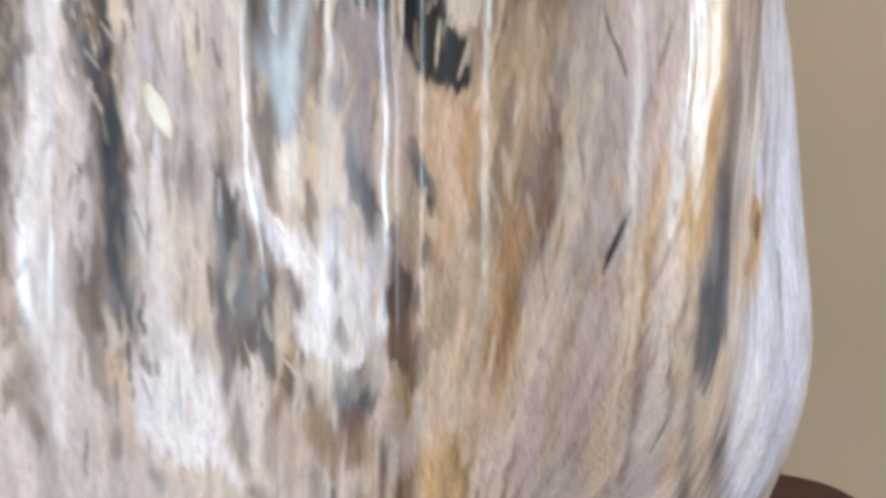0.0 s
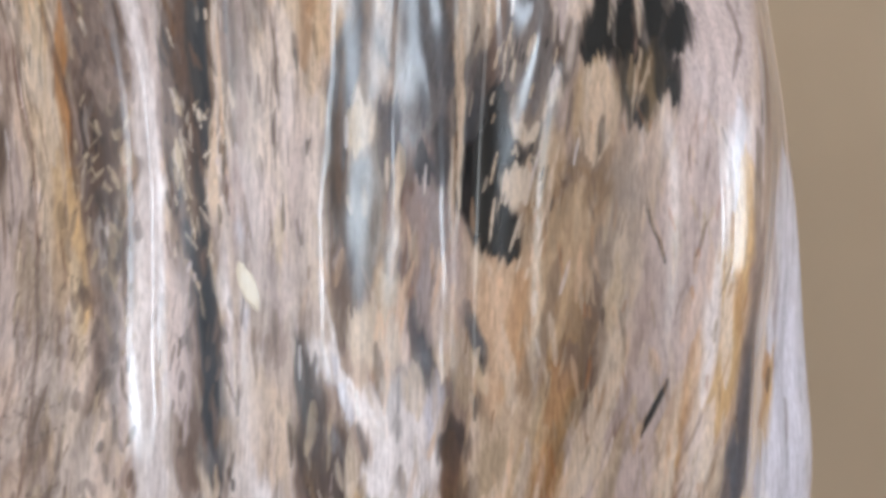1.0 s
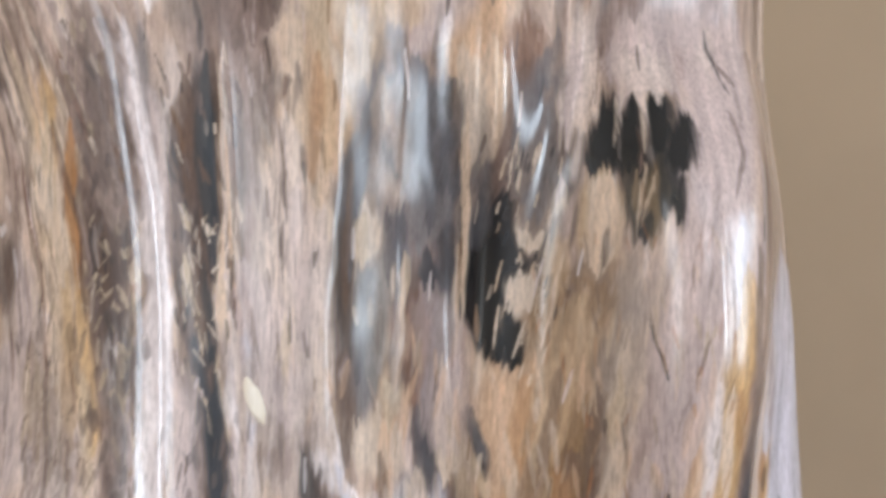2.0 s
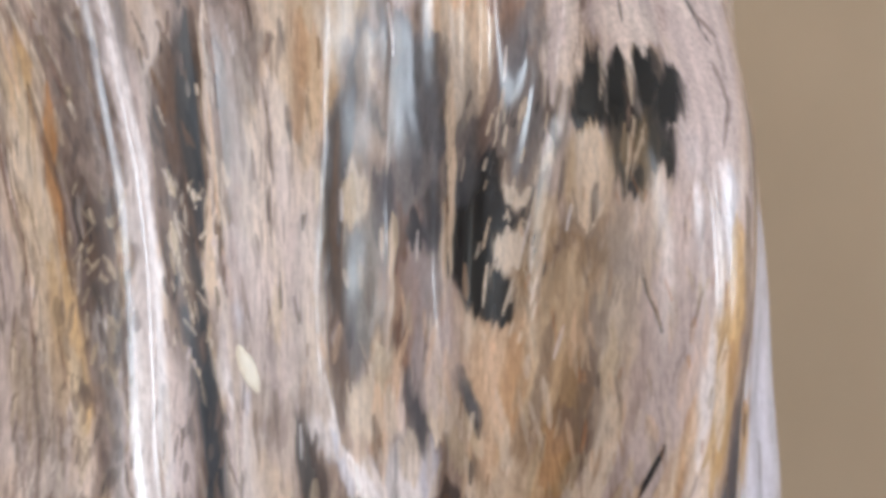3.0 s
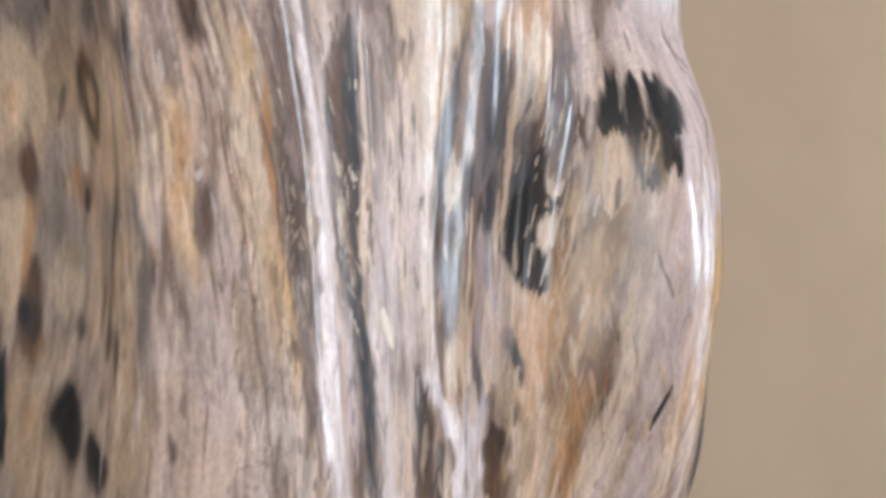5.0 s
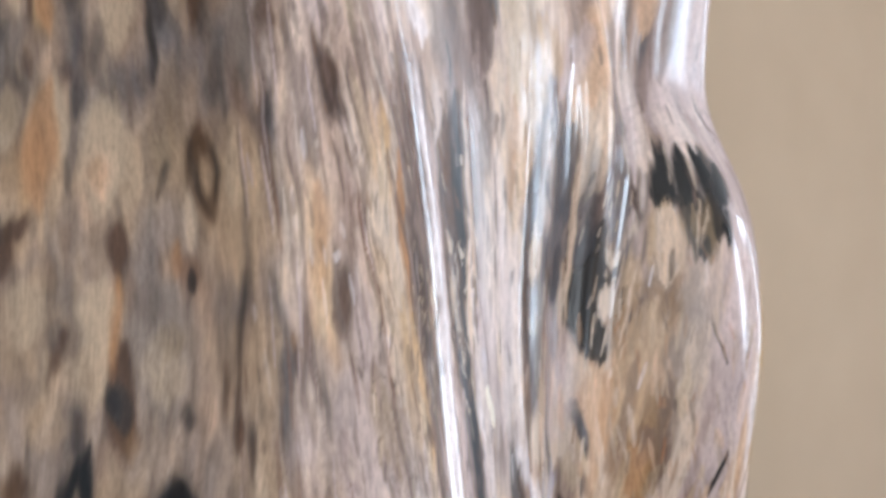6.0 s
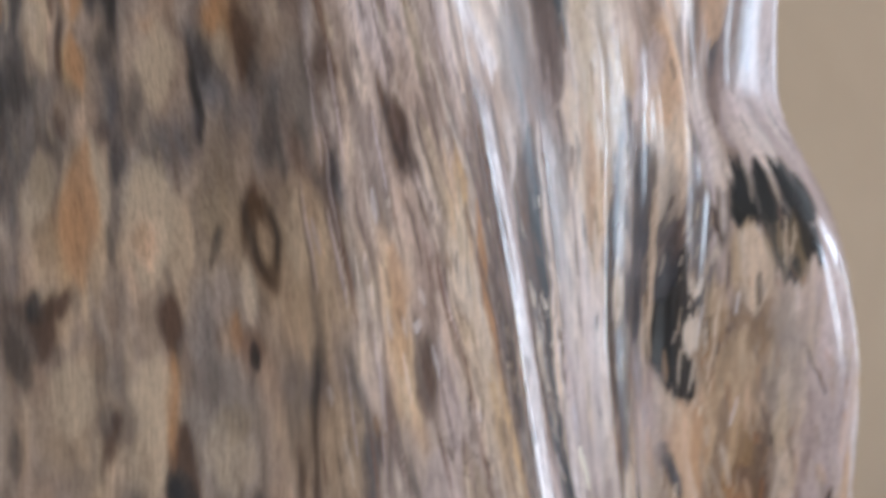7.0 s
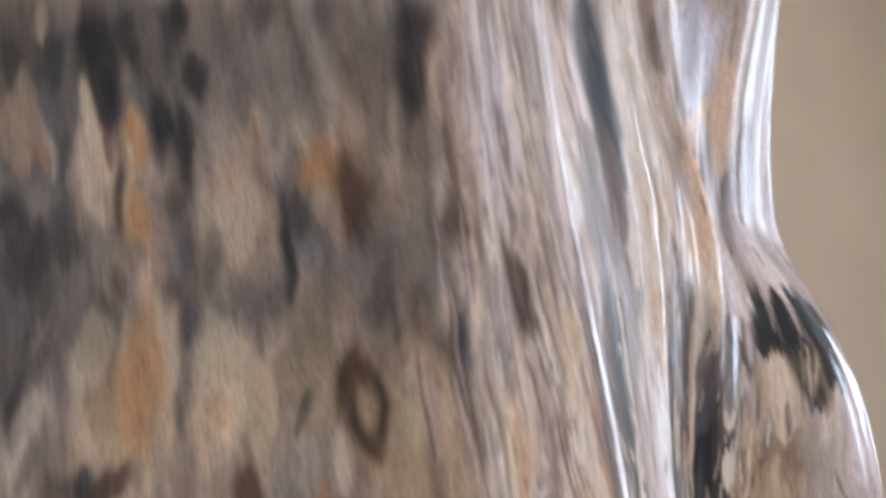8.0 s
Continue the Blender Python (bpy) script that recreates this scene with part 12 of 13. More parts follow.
dab(COAL, .6, 3.9, 4, (0.0299, 1.1040), (0.0253, 1.0900), soft=1.0)
dab(LOAM, .6, 4.2, 3, (0.0825, 1.1510), (0.0838, 1.1370), soft=1.0)
dab(SMOKE, .5, 4.5, 4, (0.0312, 1.1260), (0.0286, 1.1130), soft=1.0)
dab(DRAB, .6, 6.2, 4, (0.0689, 1.1320), (0.0682, 1.1120), soft=1.0)
dab(CARAMEL, .6, 5.2, 4, (0.0877, 1.1120), (0.0851, 1.0950), (0.0832, 1.0810), soft=1.0)
dab(COAL, .6, 3.6, 3, (0.1131, 1.1340), (0.1118, 1.1170), soft=1.0)
dab(COAL, .5, 2.2, 3, (0.1040, 1.1000), (0.1040, 1.0820), soft=1.0)
dab(OAT, .6, 6.5, 4, (0.1241, 1.1220), (0.1229, 1.1050), (0.1183, 1.0880), soft=1.0)
dab(CARAMEL, .45, 4.9, 4, (0.1222, 1.0980), (0.1209, 1.0830), soft=1.0)
dab(OAT, .6, 7.2, 4, (0.1417, 1.1070), (0.1410, 1.0900), (0.1365, 1.0730), soft=1.0)
dab(LOAM, .7, 4.9, 3, (0.1313, 1.0650), (0.1313, 1.0560), soft=0.8)
dab(COAL, .55, 3.3, 3, (0.1638, 1.0950), (0.1586, 1.0840), (0.1553, 1.0780), soft=1.0)
dab(COAL, .7, 4.2, 4, (0.0598, 1.0720), (0.0578, 1.0610), soft=0.8)
dab(LOAM, .75, 3.6, 3, (0.0774, 1.0730), (0.0741, 1.0600), soft=0.8)
dab(SLATE, .4, 4.5, 4, (0.0507, 1.0840), (0.0474, 1.0710), soft=1.0)
dab(SMOKE, .5, 3.5, 4, (0.1515, 1.1360), (0.1547, 1.1230), soft=1.0)
dab(SMOKE, .55, 2.6, 3, (0.1995, 1.1350), (0.1995, 1.1150), soft=1.0)
dab(LOAM, .5, 2.0, 3, (0.2132, 1.1290), (0.2145, 1.1090), soft=1.0)
dab(LOAM, .75, 5.9, 3, (0.1306, 1.0660), (0.1306, 1.0530), (0.1287, 1.0460), soft=0.8)
dab(COAL, .7, 6.8, 3, (0.1326, 0.9950), (0.1358, 0.9830), (0.1384, 0.9700), soft=0.8)
dab(BLACK, .5, 3.9, 3, (0.1306, 0.9900), (0.1319, 0.9800), soft=1.0)
dab(LOAM, .65, 5.9, 4, (0.0696, 1.0610), (0.0650, 1.0410), soft=1.0)
dab(COAL, .75, 3.6, 2, (0.1768, 1.0460), (0.1768, 1.0340), soft=0.8)
dab(SMOKE, .6, 4.9, 3, (0.0968, 1.0250), (0.0943, 1.0070), soft=1.0)
dab(LOAM, .6, 2.3, 2, (0.1001, 1.0200), (0.1007, 1.0100), soft=1.0)
dab(COAL, .55, 5.2, 3, (0.1781, 0.9840), (0.1800, 0.9750), soft=1.0)
dab(CARAMEL, .5, 3.9, 3, (0.1671, 1.0610), (0.1651, 1.0400), soft=1.0)
dab(OAT, .55, 7.5, 4, (0.1170, 1.0350), (0.1190, 1.0100), soft=1.0)
dab(OAT, .5, 7.5, 4, (0.0786, 1.0410), (0.0799, 1.0170), soft=1.0)
dab(DRAB, .5, 9.1, 4, (0.1644, 1.0200), (0.1631, 1.0050), soft=1.0)
dab(SMOKE, .5, 10.1, 4, (0.1475, 1.0400), (0.1508, 1.0200), soft=1.0)
dab(CARAMEL, .5, 2.9, 2, (0.1293, 1.0350), (0.1280, 1.0120), soft=1.0)
dab(COAL, .6, 1.9, 2, (0.2158, 1.0420), (0.2138, 1.0230), (0.2112, 1.0040), soft=1.0)
dab(LOAM, .6, 1.7, 2, (0.2041, 1.0080), (0.2067, 0.9900), soft=1.0)
dab(LOAM, .7, 2.3, 2, (0.2145, 0.9840), (0.2132, 0.9680), soft=0.8)
dab(SLATE, .5, 4.2, 3, (0.2359, 1.0200), (0.2359, 0.9970), (0.2353, 0.9750), soft=1.0)
dab(LOAM, .6, 3.3, 3, (0.2457, 1.0330), (0.2496, 1.0140), (0.2548, 0.9910), soft=1.0)
dab(LOAM, .55, 2.3, 2, (0.2671, 1.0460), (0.2678, 1.0220), soft=1.0)
dab(CARAMEL, .5, 4.5, 3, (0.2548, 1.0600), (0.2555, 1.0320), soft=1.0)
dab(PEACH, .6, 3.5, 3, (0.4862, 1.1660), (0.4816, 1.1540), (0.4790, 1.1420), soft=1.0)
dab(INK, .8, 6.2, 3, (0.3783, 1.2594), (0.3828, 1.2440), (0.3881, 1.2230), soft=0.8)
dab(INK, .8, 6.5, 3, (0.3874, 1.2260), (0.3919, 1.2080), (0.3958, 1.1920), soft=0.8)
dab(BLACK, .5, 3.6, 2, (0.3822, 1.2540), (0.3874, 1.2310), (0.3939, 1.2080), soft=1.0)
dab(UMBER, .6, 6.5, 3, (0.3854, 1.1960), (0.3854, 1.1720), (0.3854, 1.1490), soft=1.0)
dab(UMBER, .55, 8.7, 3, (0.6051, 1.2370), (0.6032, 1.1990), (0.5928, 1.1680), soft=1.0)
dab(OAT, .7, 7.5, 3, (0.4134, 1.2660), (0.4128, 1.2310), (0.4095, 1.1940), soft=0.8)
dab(ROSE, .6, 5.2, 3, (0.2587, 1.2090), (0.2646, 1.1880), (0.2704, 1.1650), soft=1.0)
dab(LOAM, .6, 3.0, 2, (0.2581, 1.1910), (0.2632, 1.1760), (0.2665, 1.1590), soft=1.0)
dab(OAT, .6, 3.3, 3, (0.2749, 1.1770), (0.2788, 1.1580), (0.2808, 1.1400), soft=1.0)
dab(LOAM, .55, 1.6, 2, (0.2268, 1.1820), (0.2294, 1.1640), (0.2320, 1.1450), soft=1.0)
dab(LOAM, .7, 2.9, 3, (0.2307, 1.1490), (0.2327, 1.1400), soft=0.8)
dab(OAT, .6, 2.0, 2, (0.2301, 1.1640), (0.2327, 1.1530), soft=1.0)
dab(COAL, .7, 2.6, 3, (0.2281, 1.1160), (0.2294, 1.1000), soft=0.8)
dab(LOAM, .65, 3.9, 3, (0.2671, 1.1360), (0.2665, 1.1180), soft=1.0)
dab(CARAMEL, .6, 5.2, 3, (0.2567, 1.0820), (0.2567, 1.0660), (0.2567, 1.0520), soft=1.0)
dab(CREAM, .6, 4.5, 3, (0.2840, 1.0840), (0.2853, 1.0650), (0.2866, 1.0510), soft=1.0)
dab(OAT, .6, 3.6, 3, (0.2788, 1.1300), (0.2821, 1.1090), (0.2821, 1.0880), soft=1.0)
dab(UMBER, .6, 2.0, 2, (0.2782, 1.0890), (0.2782, 1.0720), (0.2782, 1.0560), soft=1.0)
dab(SMOKE, .5, 2.6, 2, (0.2561, 1.1070), (0.2574, 1.0860), soft=1.0)
dab(LOAM, .6, 1.3, 2, (0.2307, 1.0980), (0.2314, 1.0810), (0.2334, 1.0610), soft=1.0)
# the bulge and the foot of the valley
dab(CREAM, .75, 4.2, 3, (0.4238, 0.9660), (0.4244, 0.9480), soft=0.8)
dab(OAT, .7, 4.5, 3, (0.4375, 0.9870), (0.4407, 0.9660), soft=0.8)
dab(CREAM, .8, 3.9, 3, (0.4459, 0.9610), (0.4466, 0.9400), soft=0.8)
dab(CREAM, .85, 7.5, 3, (0.4719, 0.9740), (0.4745, 0.9550), (0.4771, 0.9380), soft=0.8)
dab(CREAM, .7, 6.1, 3, (0.4569, 0.9390), (0.4589, 0.9170), soft=0.8)
dab(SLATE, .7, 3.9, 3, (0.4654, 0.9820), (0.4647, 0.9600), (0.4660, 0.9390), soft=0.8)
dab(BARK, .6, 3.0, 3, (0.4355, 0.9510), (0.4387, 0.9240), soft=1.0)
dab(UMBER, .7, 3.6, 3, (0.4537, 1.0030), (0.4556, 0.9840), soft=0.8)
dab(OAT, .7, 4.9, 3, (0.4855, 0.9380), (0.4862, 0.9220), soft=0.8)
dab(SLATE, .75, 3.6, 2, (0.4875, 0.9710), (0.4927, 0.9550), (0.4966, 0.9390), soft=0.8)
dab(COAL, .7, 1.3, 1, (0.4933, 0.9490), (0.4966, 0.9390), soft=0.8)
dab(COAL, .7, 1.1, 1, (0.4920, 0.9250), (0.4927, 0.9140), soft=0.8)
dab(PEACH, .55, 7.2, 4, (0.4998, 0.9840), (0.5057, 0.9600), (0.5031, 0.9380), soft=1.0)
dab(PEACH, .6, 4.3, 3, (0.5011, 0.9330), (0.5024, 0.9170), soft=1.0)
dab(OAT, .6, 3.2, 3, (0.4888, 0.9490), (0.4972, 0.9280), soft=1.0)
dab(CARAMEL, .6, 6.5, 4, (0.5161, 0.9870), (0.5148, 0.9650), (0.5109, 0.9440), soft=1.0)
dab(UMBER, .5, 4.5, 4, (0.5336, 0.9920), (0.5291, 0.9650), (0.5232, 0.9460), soft=1.0)
dab(UMBER, .55, 5.5, 4, (0.5414, 0.9490), (0.5369, 0.9330), soft=1.0)
dab(UMBER, .65, 5.5, 4, (0.5525, 0.9810), (0.5525, 0.9550), (0.5518, 0.9370), soft=1.0)
dab(LOAM, .45, 3.9, 4, (0.5531, 0.9440), (0.5512, 0.9290), soft=1.0)
dab(DRAB, .6, 4.8, 3, (0.5460, 0.9280), (0.5414, 0.9120), soft=1.0)
dab(CARAMEL, .6, 6.5, 4, (0.5336, 0.9410), (0.5311, 0.9170), soft=1.0)
dab(GINGER, .35, 5.5, 4, (0.5297, 0.9010), (0.5284, 0.8850), (0.5272, 0.8620), soft=1.0)
dab(OAT, .55, 2.0, 2, (0.5291, 0.9380), (0.5232, 0.9170), (0.5193, 0.9000), soft=1.0)
dab(OAT, .6, 3.3, 3, (0.5154, 0.8950), (0.5115, 0.8760), (0.5063, 0.8620), soft=1.0)
dab(DRAB, .6, 7.5, 4, (0.5057, 0.9060), (0.4998, 0.8840), soft=1.0)
dab(LOAM, .7, 6.5, 3, (0.4803, 0.9050), (0.4816, 0.8840), (0.4803, 0.8640), soft=0.8)
dab(BARK, .55, 5.5, 3, (0.4920, 0.8850), (0.4888, 0.8630), soft=1.0)
dab(OAT, .75, 3.5, 3, (0.5648, 0.9910), (0.5623, 0.9760), (0.5596, 0.9580), soft=0.8)
dab(CREAM, .6, 3.6, 3, (0.5655, 0.9500), (0.5629, 0.9290), (0.5596, 0.9130), soft=1.0)
dab(CREAM, .7, 3.2, 3, (0.5596, 0.9130), (0.5531, 0.8920), (0.5447, 0.8640), soft=0.8)
dab(OAT, .55, 2.2, 3, (0.5694, 0.9140), (0.5675, 0.8980), (0.5661, 0.8800), soft=1.0)
dab(ROSE, .5, 4.9, 4, (0.5857, 0.9850), (0.5869, 0.9600), (0.5850, 0.9400), soft=1.0)
dab(UMBER, .35, 3.6, 4, (0.5700, 0.9350), (0.5681, 0.9090), soft=1.0)
dab(SMOKE, .4, 3.0, 3, (0.5805, 0.8990), (0.5805, 0.8760), soft=1.0)
dab(CREAM, .6, 2.0, 3, (0.5960, 0.9410), (0.5954, 0.9100), (0.5948, 0.8800), soft=1.0)
dab(CARAMEL, .5, 2.0, 3, (0.5993, 0.9550), (0.5980, 0.9260), (0.5980, 0.8950), soft=1.0)
# white band: a highlight painted down the bulge
dab(WHITE, .6, 3.6, 4, (0.6084, 0.9900), (0.6078, 0.9730), (0.6078, 0.9500), (0.6064, 0.9300), soft=1.0)
dab(CREAM, .75, 4.2, 3, (0.6162, 0.9850), (0.6169, 0.9600), (0.6188, 0.9350), soft=0.8)
dab(ROSE, .55, 2.3, 3, (0.6058, 0.9250), (0.6058, 0.9000), (0.6090, 0.8690), soft=1.0)
dab(CREAM, .7, 3.9, 3, (0.6123, 0.9200), (0.6103, 0.8950), (0.6110, 0.8680), soft=0.8)
dab(CARAMEL, .5, 4.0, 3, (0.6220, 0.9850), (0.6253, 0.9600), soft=1.0)
dab(SLATE, .65, 5.5, 3, (0.6390, 0.9490), (0.6363, 0.9240), (0.6337, 0.9030), (0.6351, 0.8790), soft=1.0)
dab(UMBER, .5, 2.6, 2, (0.6279, 0.8930), (0.6311, 0.8710), soft=1.0)
dab(CARAMEL, .7, 5.8, 2, (0.7117, 0.9460), (0.7052, 0.9230), (0.6766, 0.8920), soft=0.8)
dab(CREAM, .6, 12.7, 2, (0.6896, 0.9070), (0.6623, 0.8830), soft=1.0)
dab(BARK, .6, 4.1, 2, (0.7124, 0.9400), (0.7091, 0.9280), soft=1.0)
dab(LOAM, .5, 1.9, 1, (0.7280, 0.9210), (0.7273, 0.8980), soft=1.0)
# the valley
dab(UMBER, .5, 2.6, 3, (0.4309, 1.1340), (0.4303, 1.0970), soft=1.0)
dab(SMOKE, .6, 4.5, 3, (0.4426, 1.1240), (0.4439, 1.0800), soft=1.0)
dab(UMBER, .55, 3.9, 3, (0.4459, 1.1430), (0.4466, 1.1170), soft=1.0)
dab(LOAM, .65, 2.0, 2, (0.4179, 1.0860), (0.4160, 1.0570), (0.4166, 1.0170), soft=1.0)
dab(OAT, .8, 3.6, 2, (0.4238, 1.0630), (0.4244, 1.0410), soft=0.8)
dab(SLATE, .65, 2.6, 3, (0.4355, 1.0660), (0.4375, 1.0340), soft=1.0)
dab(SLATE, .6, 4.2, 3, (0.4582, 1.0950), (0.4615, 1.0600), soft=1.0)
dab(INK, .55, 4.6, 3, (0.4608, 1.0490), (0.4634, 1.0190), soft=1.0)
dab(SLATE, .6, 3.5, 3, (0.4219, 1.0150), (0.4231, 0.9860), soft=1.0)
dab(COAL, .6, 1.9, 2, (0.4667, 1.1330), (0.4680, 1.1120), soft=1.0)
dab(UMBER, .5, 3.6, 3, (0.4537, 1.0320), (0.4550, 0.9960), soft=1.0)
dab(OAT, .6, 2.3, 2, (0.4466, 1.0450), (0.4478, 1.0290), soft=1.0)
dab(SMOKE, .5, 2.9, 3, (0.4322, 1.0280), (0.4329, 1.0020), soft=1.0)
# the cream rib and the crumbs beside it
dab(PALE, .8, 0.9, 1, (0.3687, 1.1401), (0.3659, 1.1170), (0.3634, 1.0870), (0.3620, 1.0540), (0.3634, 1.0290), (0.3659, 1.0040), (0.3685, 0.9760), (0.3711, 0.9460), (0.3737, 0.9170), soft=0.8)
dab(LOAM, .6, 0.7, 1, (0.3646, 1.1220), (0.3620, 1.0920), (0.3601, 1.0560), soft=1.0)
dab(OAT, .9, 1.1, 1, (0.3445, 1.0640), (0.3458, 1.0580), (0.3471, 1.0520), soft=0.8)
dab(CREAM, .9, 1.3, 1, (0.3516, 1.0580), (0.3543, 1.0530), soft=0.8)
dab(OAT, .85, 1.1, 1, (0.3451, 1.0410), (0.3464, 1.0330), (0.3478, 1.0230), soft=0.8)
dab(LOAM, .7, 0.6, 1, (0.5772, 1.0200), (0.5805, 1.0070), (0.5850, 0.9940), soft=0.8)
# pale streaks low on the bulge and the front
dab(CREAM, .6, 3.5, 3, (0.5499, 0.9080), (0.5427, 0.8740), (0.5388, 0.8330), soft=1.0)
dab(OAT, .6, 5.2, 4, (0.5642, 0.8980), (0.5609, 0.8650), (0.5642, 0.8240), soft=1.0)
dab(ROSE, .6, 5.8, 4, (0.5850, 0.9120), (0.5817, 0.8800), (0.5824, 0.8470), soft=1.0)
dab(CREAM, .6, 2.2, 3, (0.5967, 0.9120), (0.5934, 0.8760), (0.6078, 0.8210), soft=1.0)
dab(PALE, .45, 4.3, 4, (0.6078, 0.9240), (0.6051, 0.8850), (0.6155, 0.8360), soft=1.0)
dab(CREAM, .5, 3.3, 3, (0.6208, 0.9190), (0.6214, 0.8800), (0.6344, 0.8290), soft=1.0)
dab(CREAM, .5, 3.9, 4, (0.5038, 0.8780), (0.5070, 0.8430), soft=1.0)
dab(OAT, .6, 3.9, 4, (0.4777, 0.8720), (0.4790, 0.8420), soft=1.0)
# rose and pale strokes that paint the sheen low on the front
dab(ROSE, .5, 11.4, 4, (0.3698, 1.0370), (0.3809, 1.0050), (0.3913, 0.9670), soft=1.0)
dab(PALE, .45, 6.2, 4, (0.4037, 1.0450), (0.4049, 1.0070), (0.4043, 0.9640), soft=1.0)
dab(ROSE, .5, 15.0, 4, (0.4608, 1.0300), (0.4732, 0.9920), (0.4751, 0.9500), soft=1.0)
dab(CREAM, .45, 3.6, 4, (0.2853, 1.0440), (0.2893, 1.0170), (0.2931, 0.9870), soft=1.0)
dab(ROSE, .45, 3.8, 4, (0.2730, 1.0450), (0.2749, 1.0190), (0.2756, 0.9930), soft=1.0)

TINT = bled(TINT, 2, 2) * west * 0.85 + TINT * (1 - 0.85 * west)

dab(ROSE, 0.45, 4.5, 3, *A_LINE)

# crumbs, slits and short cracks strewn over the polished front
def strewn(count, lo, hi, z0, z1, colours, strength, width, length, lean):
    """Small marks at random between two distances from the front rib."""
    for _ in range(count):
        z = rng.uniform(z0, z1)
        u = np.interp(z, [q for _, q in A_LINE[::-1]], [p for p, _ in A_LINE[::-1]]) + rng.uniform(lo, hi)
        half, slope = rng.uniform(*length) / 2000, rng.uniform(-lean, lean)
        dab(colours[rng.randint(len(colours))], rng.uniform(*strength), rng.uniform(*width), 0.6, (u + slope * half, z + half), (u - slope * half, z - half), soft=0.9)


strewn(110, -0.028, -0.008, 0.86, 1.15, (COAL, LOAM, UMBER, DRAB, SMOKE, OAT), (0.3, 0.65), (0.5, 1.6), (3, 12), 0.4)
strewn(26, -0.028, -0.008, 0.98, 1.06, (OAT, DRAB), (0.4, 0.8), (0.4, 1.6), (2, 8), 0.9)
strewn(110, -0.058, -0.028, 0.86, 1.15, (UMBER, OAT, LOAM, CREAM, SMOKE), (0.3, 0.7), (0.4, 1.1), (4, 18), 0.2)
strewn(60, -0.058, -0.030, 0.86, 1.03, (LOAM, OAT, COAL), (0.3, 0.6), (0.4, 0.8), (2, 4), 3.0)
strewn(100, 0.008, 0.033, 0.86, 1.15, (COAL, LOAM, BLACK, UMBER, COAL, UMBER), (0.4, 0.75), (0.4, 1.2), (4, 16), 0.25)
strewn(22, 0.010, 0.032, 0.98, 1.075, (OAT, CREAM, ROSE), (0.4, 0.8), (0.3, 1.0), (2, 8), 0.8)
strewn(120, 0.038, 0.075, 0.86, 1.15, (UMBER, LOAM, ROSE, SMOKE, UMBER), (0.25, 0.5), (0.3, 0.7), (6, 26), 0.1)
# pale streaks that also brighten the low front, which takes little light
strewn(170, 0.05, 0.27, 0.86, 1.02, (CREAM, OAT, OAT, PEACH), (0.25, 0.5), (0.6, 2.0), (8, 30), 0.3)
strewn(150, 0.18, 0.30, 0.86, 1.06, (UMBER, LOAM, OAT, CARAMEL, DRAB, GINGER), (0.25, 0.55), (0.4, 1.0), (4, 18), 0.35)

# fine dark slits and pale flecks of the cells, along the grain
for _ in range(520):
    u0, z0 = rng.uniform(0.22, u_fine[-1]), rng.uniform(0.80, 1.26)
    if rng.rand() < 0.35:
        u0 = rng.uniform(0.24, 0.34)
    if (u0 > 0.50 or z0 < 0.95) and rng.rand() < 0.75:
        continue
    length, slope = rng.uniform(0.002, 0.011), lean_of(u0, z0) + rng.uniform(-0.06, 0.06)
    dark = rng.rand() < 0.62
    broad = 1.7 if u0 < 0.34 else 1.0
    length /= broad
    colour = (BARK, UMBER, SEPIA, UMBER if u0 < 0.34 else SLATE)[rng.randint(4)] if dark else (CREAM, WHITE, PALE)[rng.randint(3)]
    dab(colour, rng.uniform(0.4, 0.9) / broad, rng.uniform(0.4, 1.1) * broad, 2, (u0 + slope * length, z0 + length), (u0 - slope * length, z0 - length))

# thin brown and pale threads of the corner
for _ in range(170):
    u0, z0 = rng.uniform(0.215, 0.305), rng.uniform(0.88, 1.27)
    length, slope = rng.uniform(0.006, 0.026), lean_of(u0, z0) - 0.03 + rng.uniform(-0.04, 0.04)
    dab((UMBER, COCOA, MAUVE, RUSSET, CREAM, ROSE)[rng.randint(6)], rng.uniform(0.35, 0.65), rng.uniform(0.4, 1.3), 3, (u0 + slope * length, z0 + length), (u0 - slope * length, z0 - length), soft=0.8)

# dark clots between the two corners, and cream fibres beside the black vein
for _ in range(60):
    u0, z0 = rng.uniform(0.303, 0.329), rng.uniform(0.93, 1.14)
    length, slope = rng.uniform(0.001, 0.005), rng.uniform(-0.5, 0.4)
    dab((COCOA, BARK, UMBER)[rng.randint(3)], rng.uniform(0.3, 0.65), rng.uniform(0.8, 2.6), 2, (u0 + slope * length, z0 + length), (u0 - slope * length, z0 - length))
for _ in range(70):
    u0, z0 = rng.uniform(0.340, 0.374), rng.uniform(0.92, 1.13)
    length, slope = rng.uniform(0.0015, 0.006), rng.uniform(-0.35, 0.1)
    dab((CREAM, UMBER, BARK, LOAM)[rng.randint(4)], rng.uniform(0.3, 0.65), rng.uniform(0.35, 0.8), 1, (u0 + slope * length, z0 + length), (u0 - slope * length, z0 - length), soft=0.7)
for _ in range(60):
    u0, z0 = rng.uniform(0.495, 0.530), rng.uniform(0.985, 1.10)
    length = rng.uniform(0.0015, 0.005)
    dab((CREAM, SAND, INK)[rng.randint(3)], rng.uniform(0.5, 0.85), rng.uniform(0.35, 0.9), 1, (u0 + 0.2 * length, z0 + length), (u0 - 0.2 * length, z0 - length), soft=0.7)

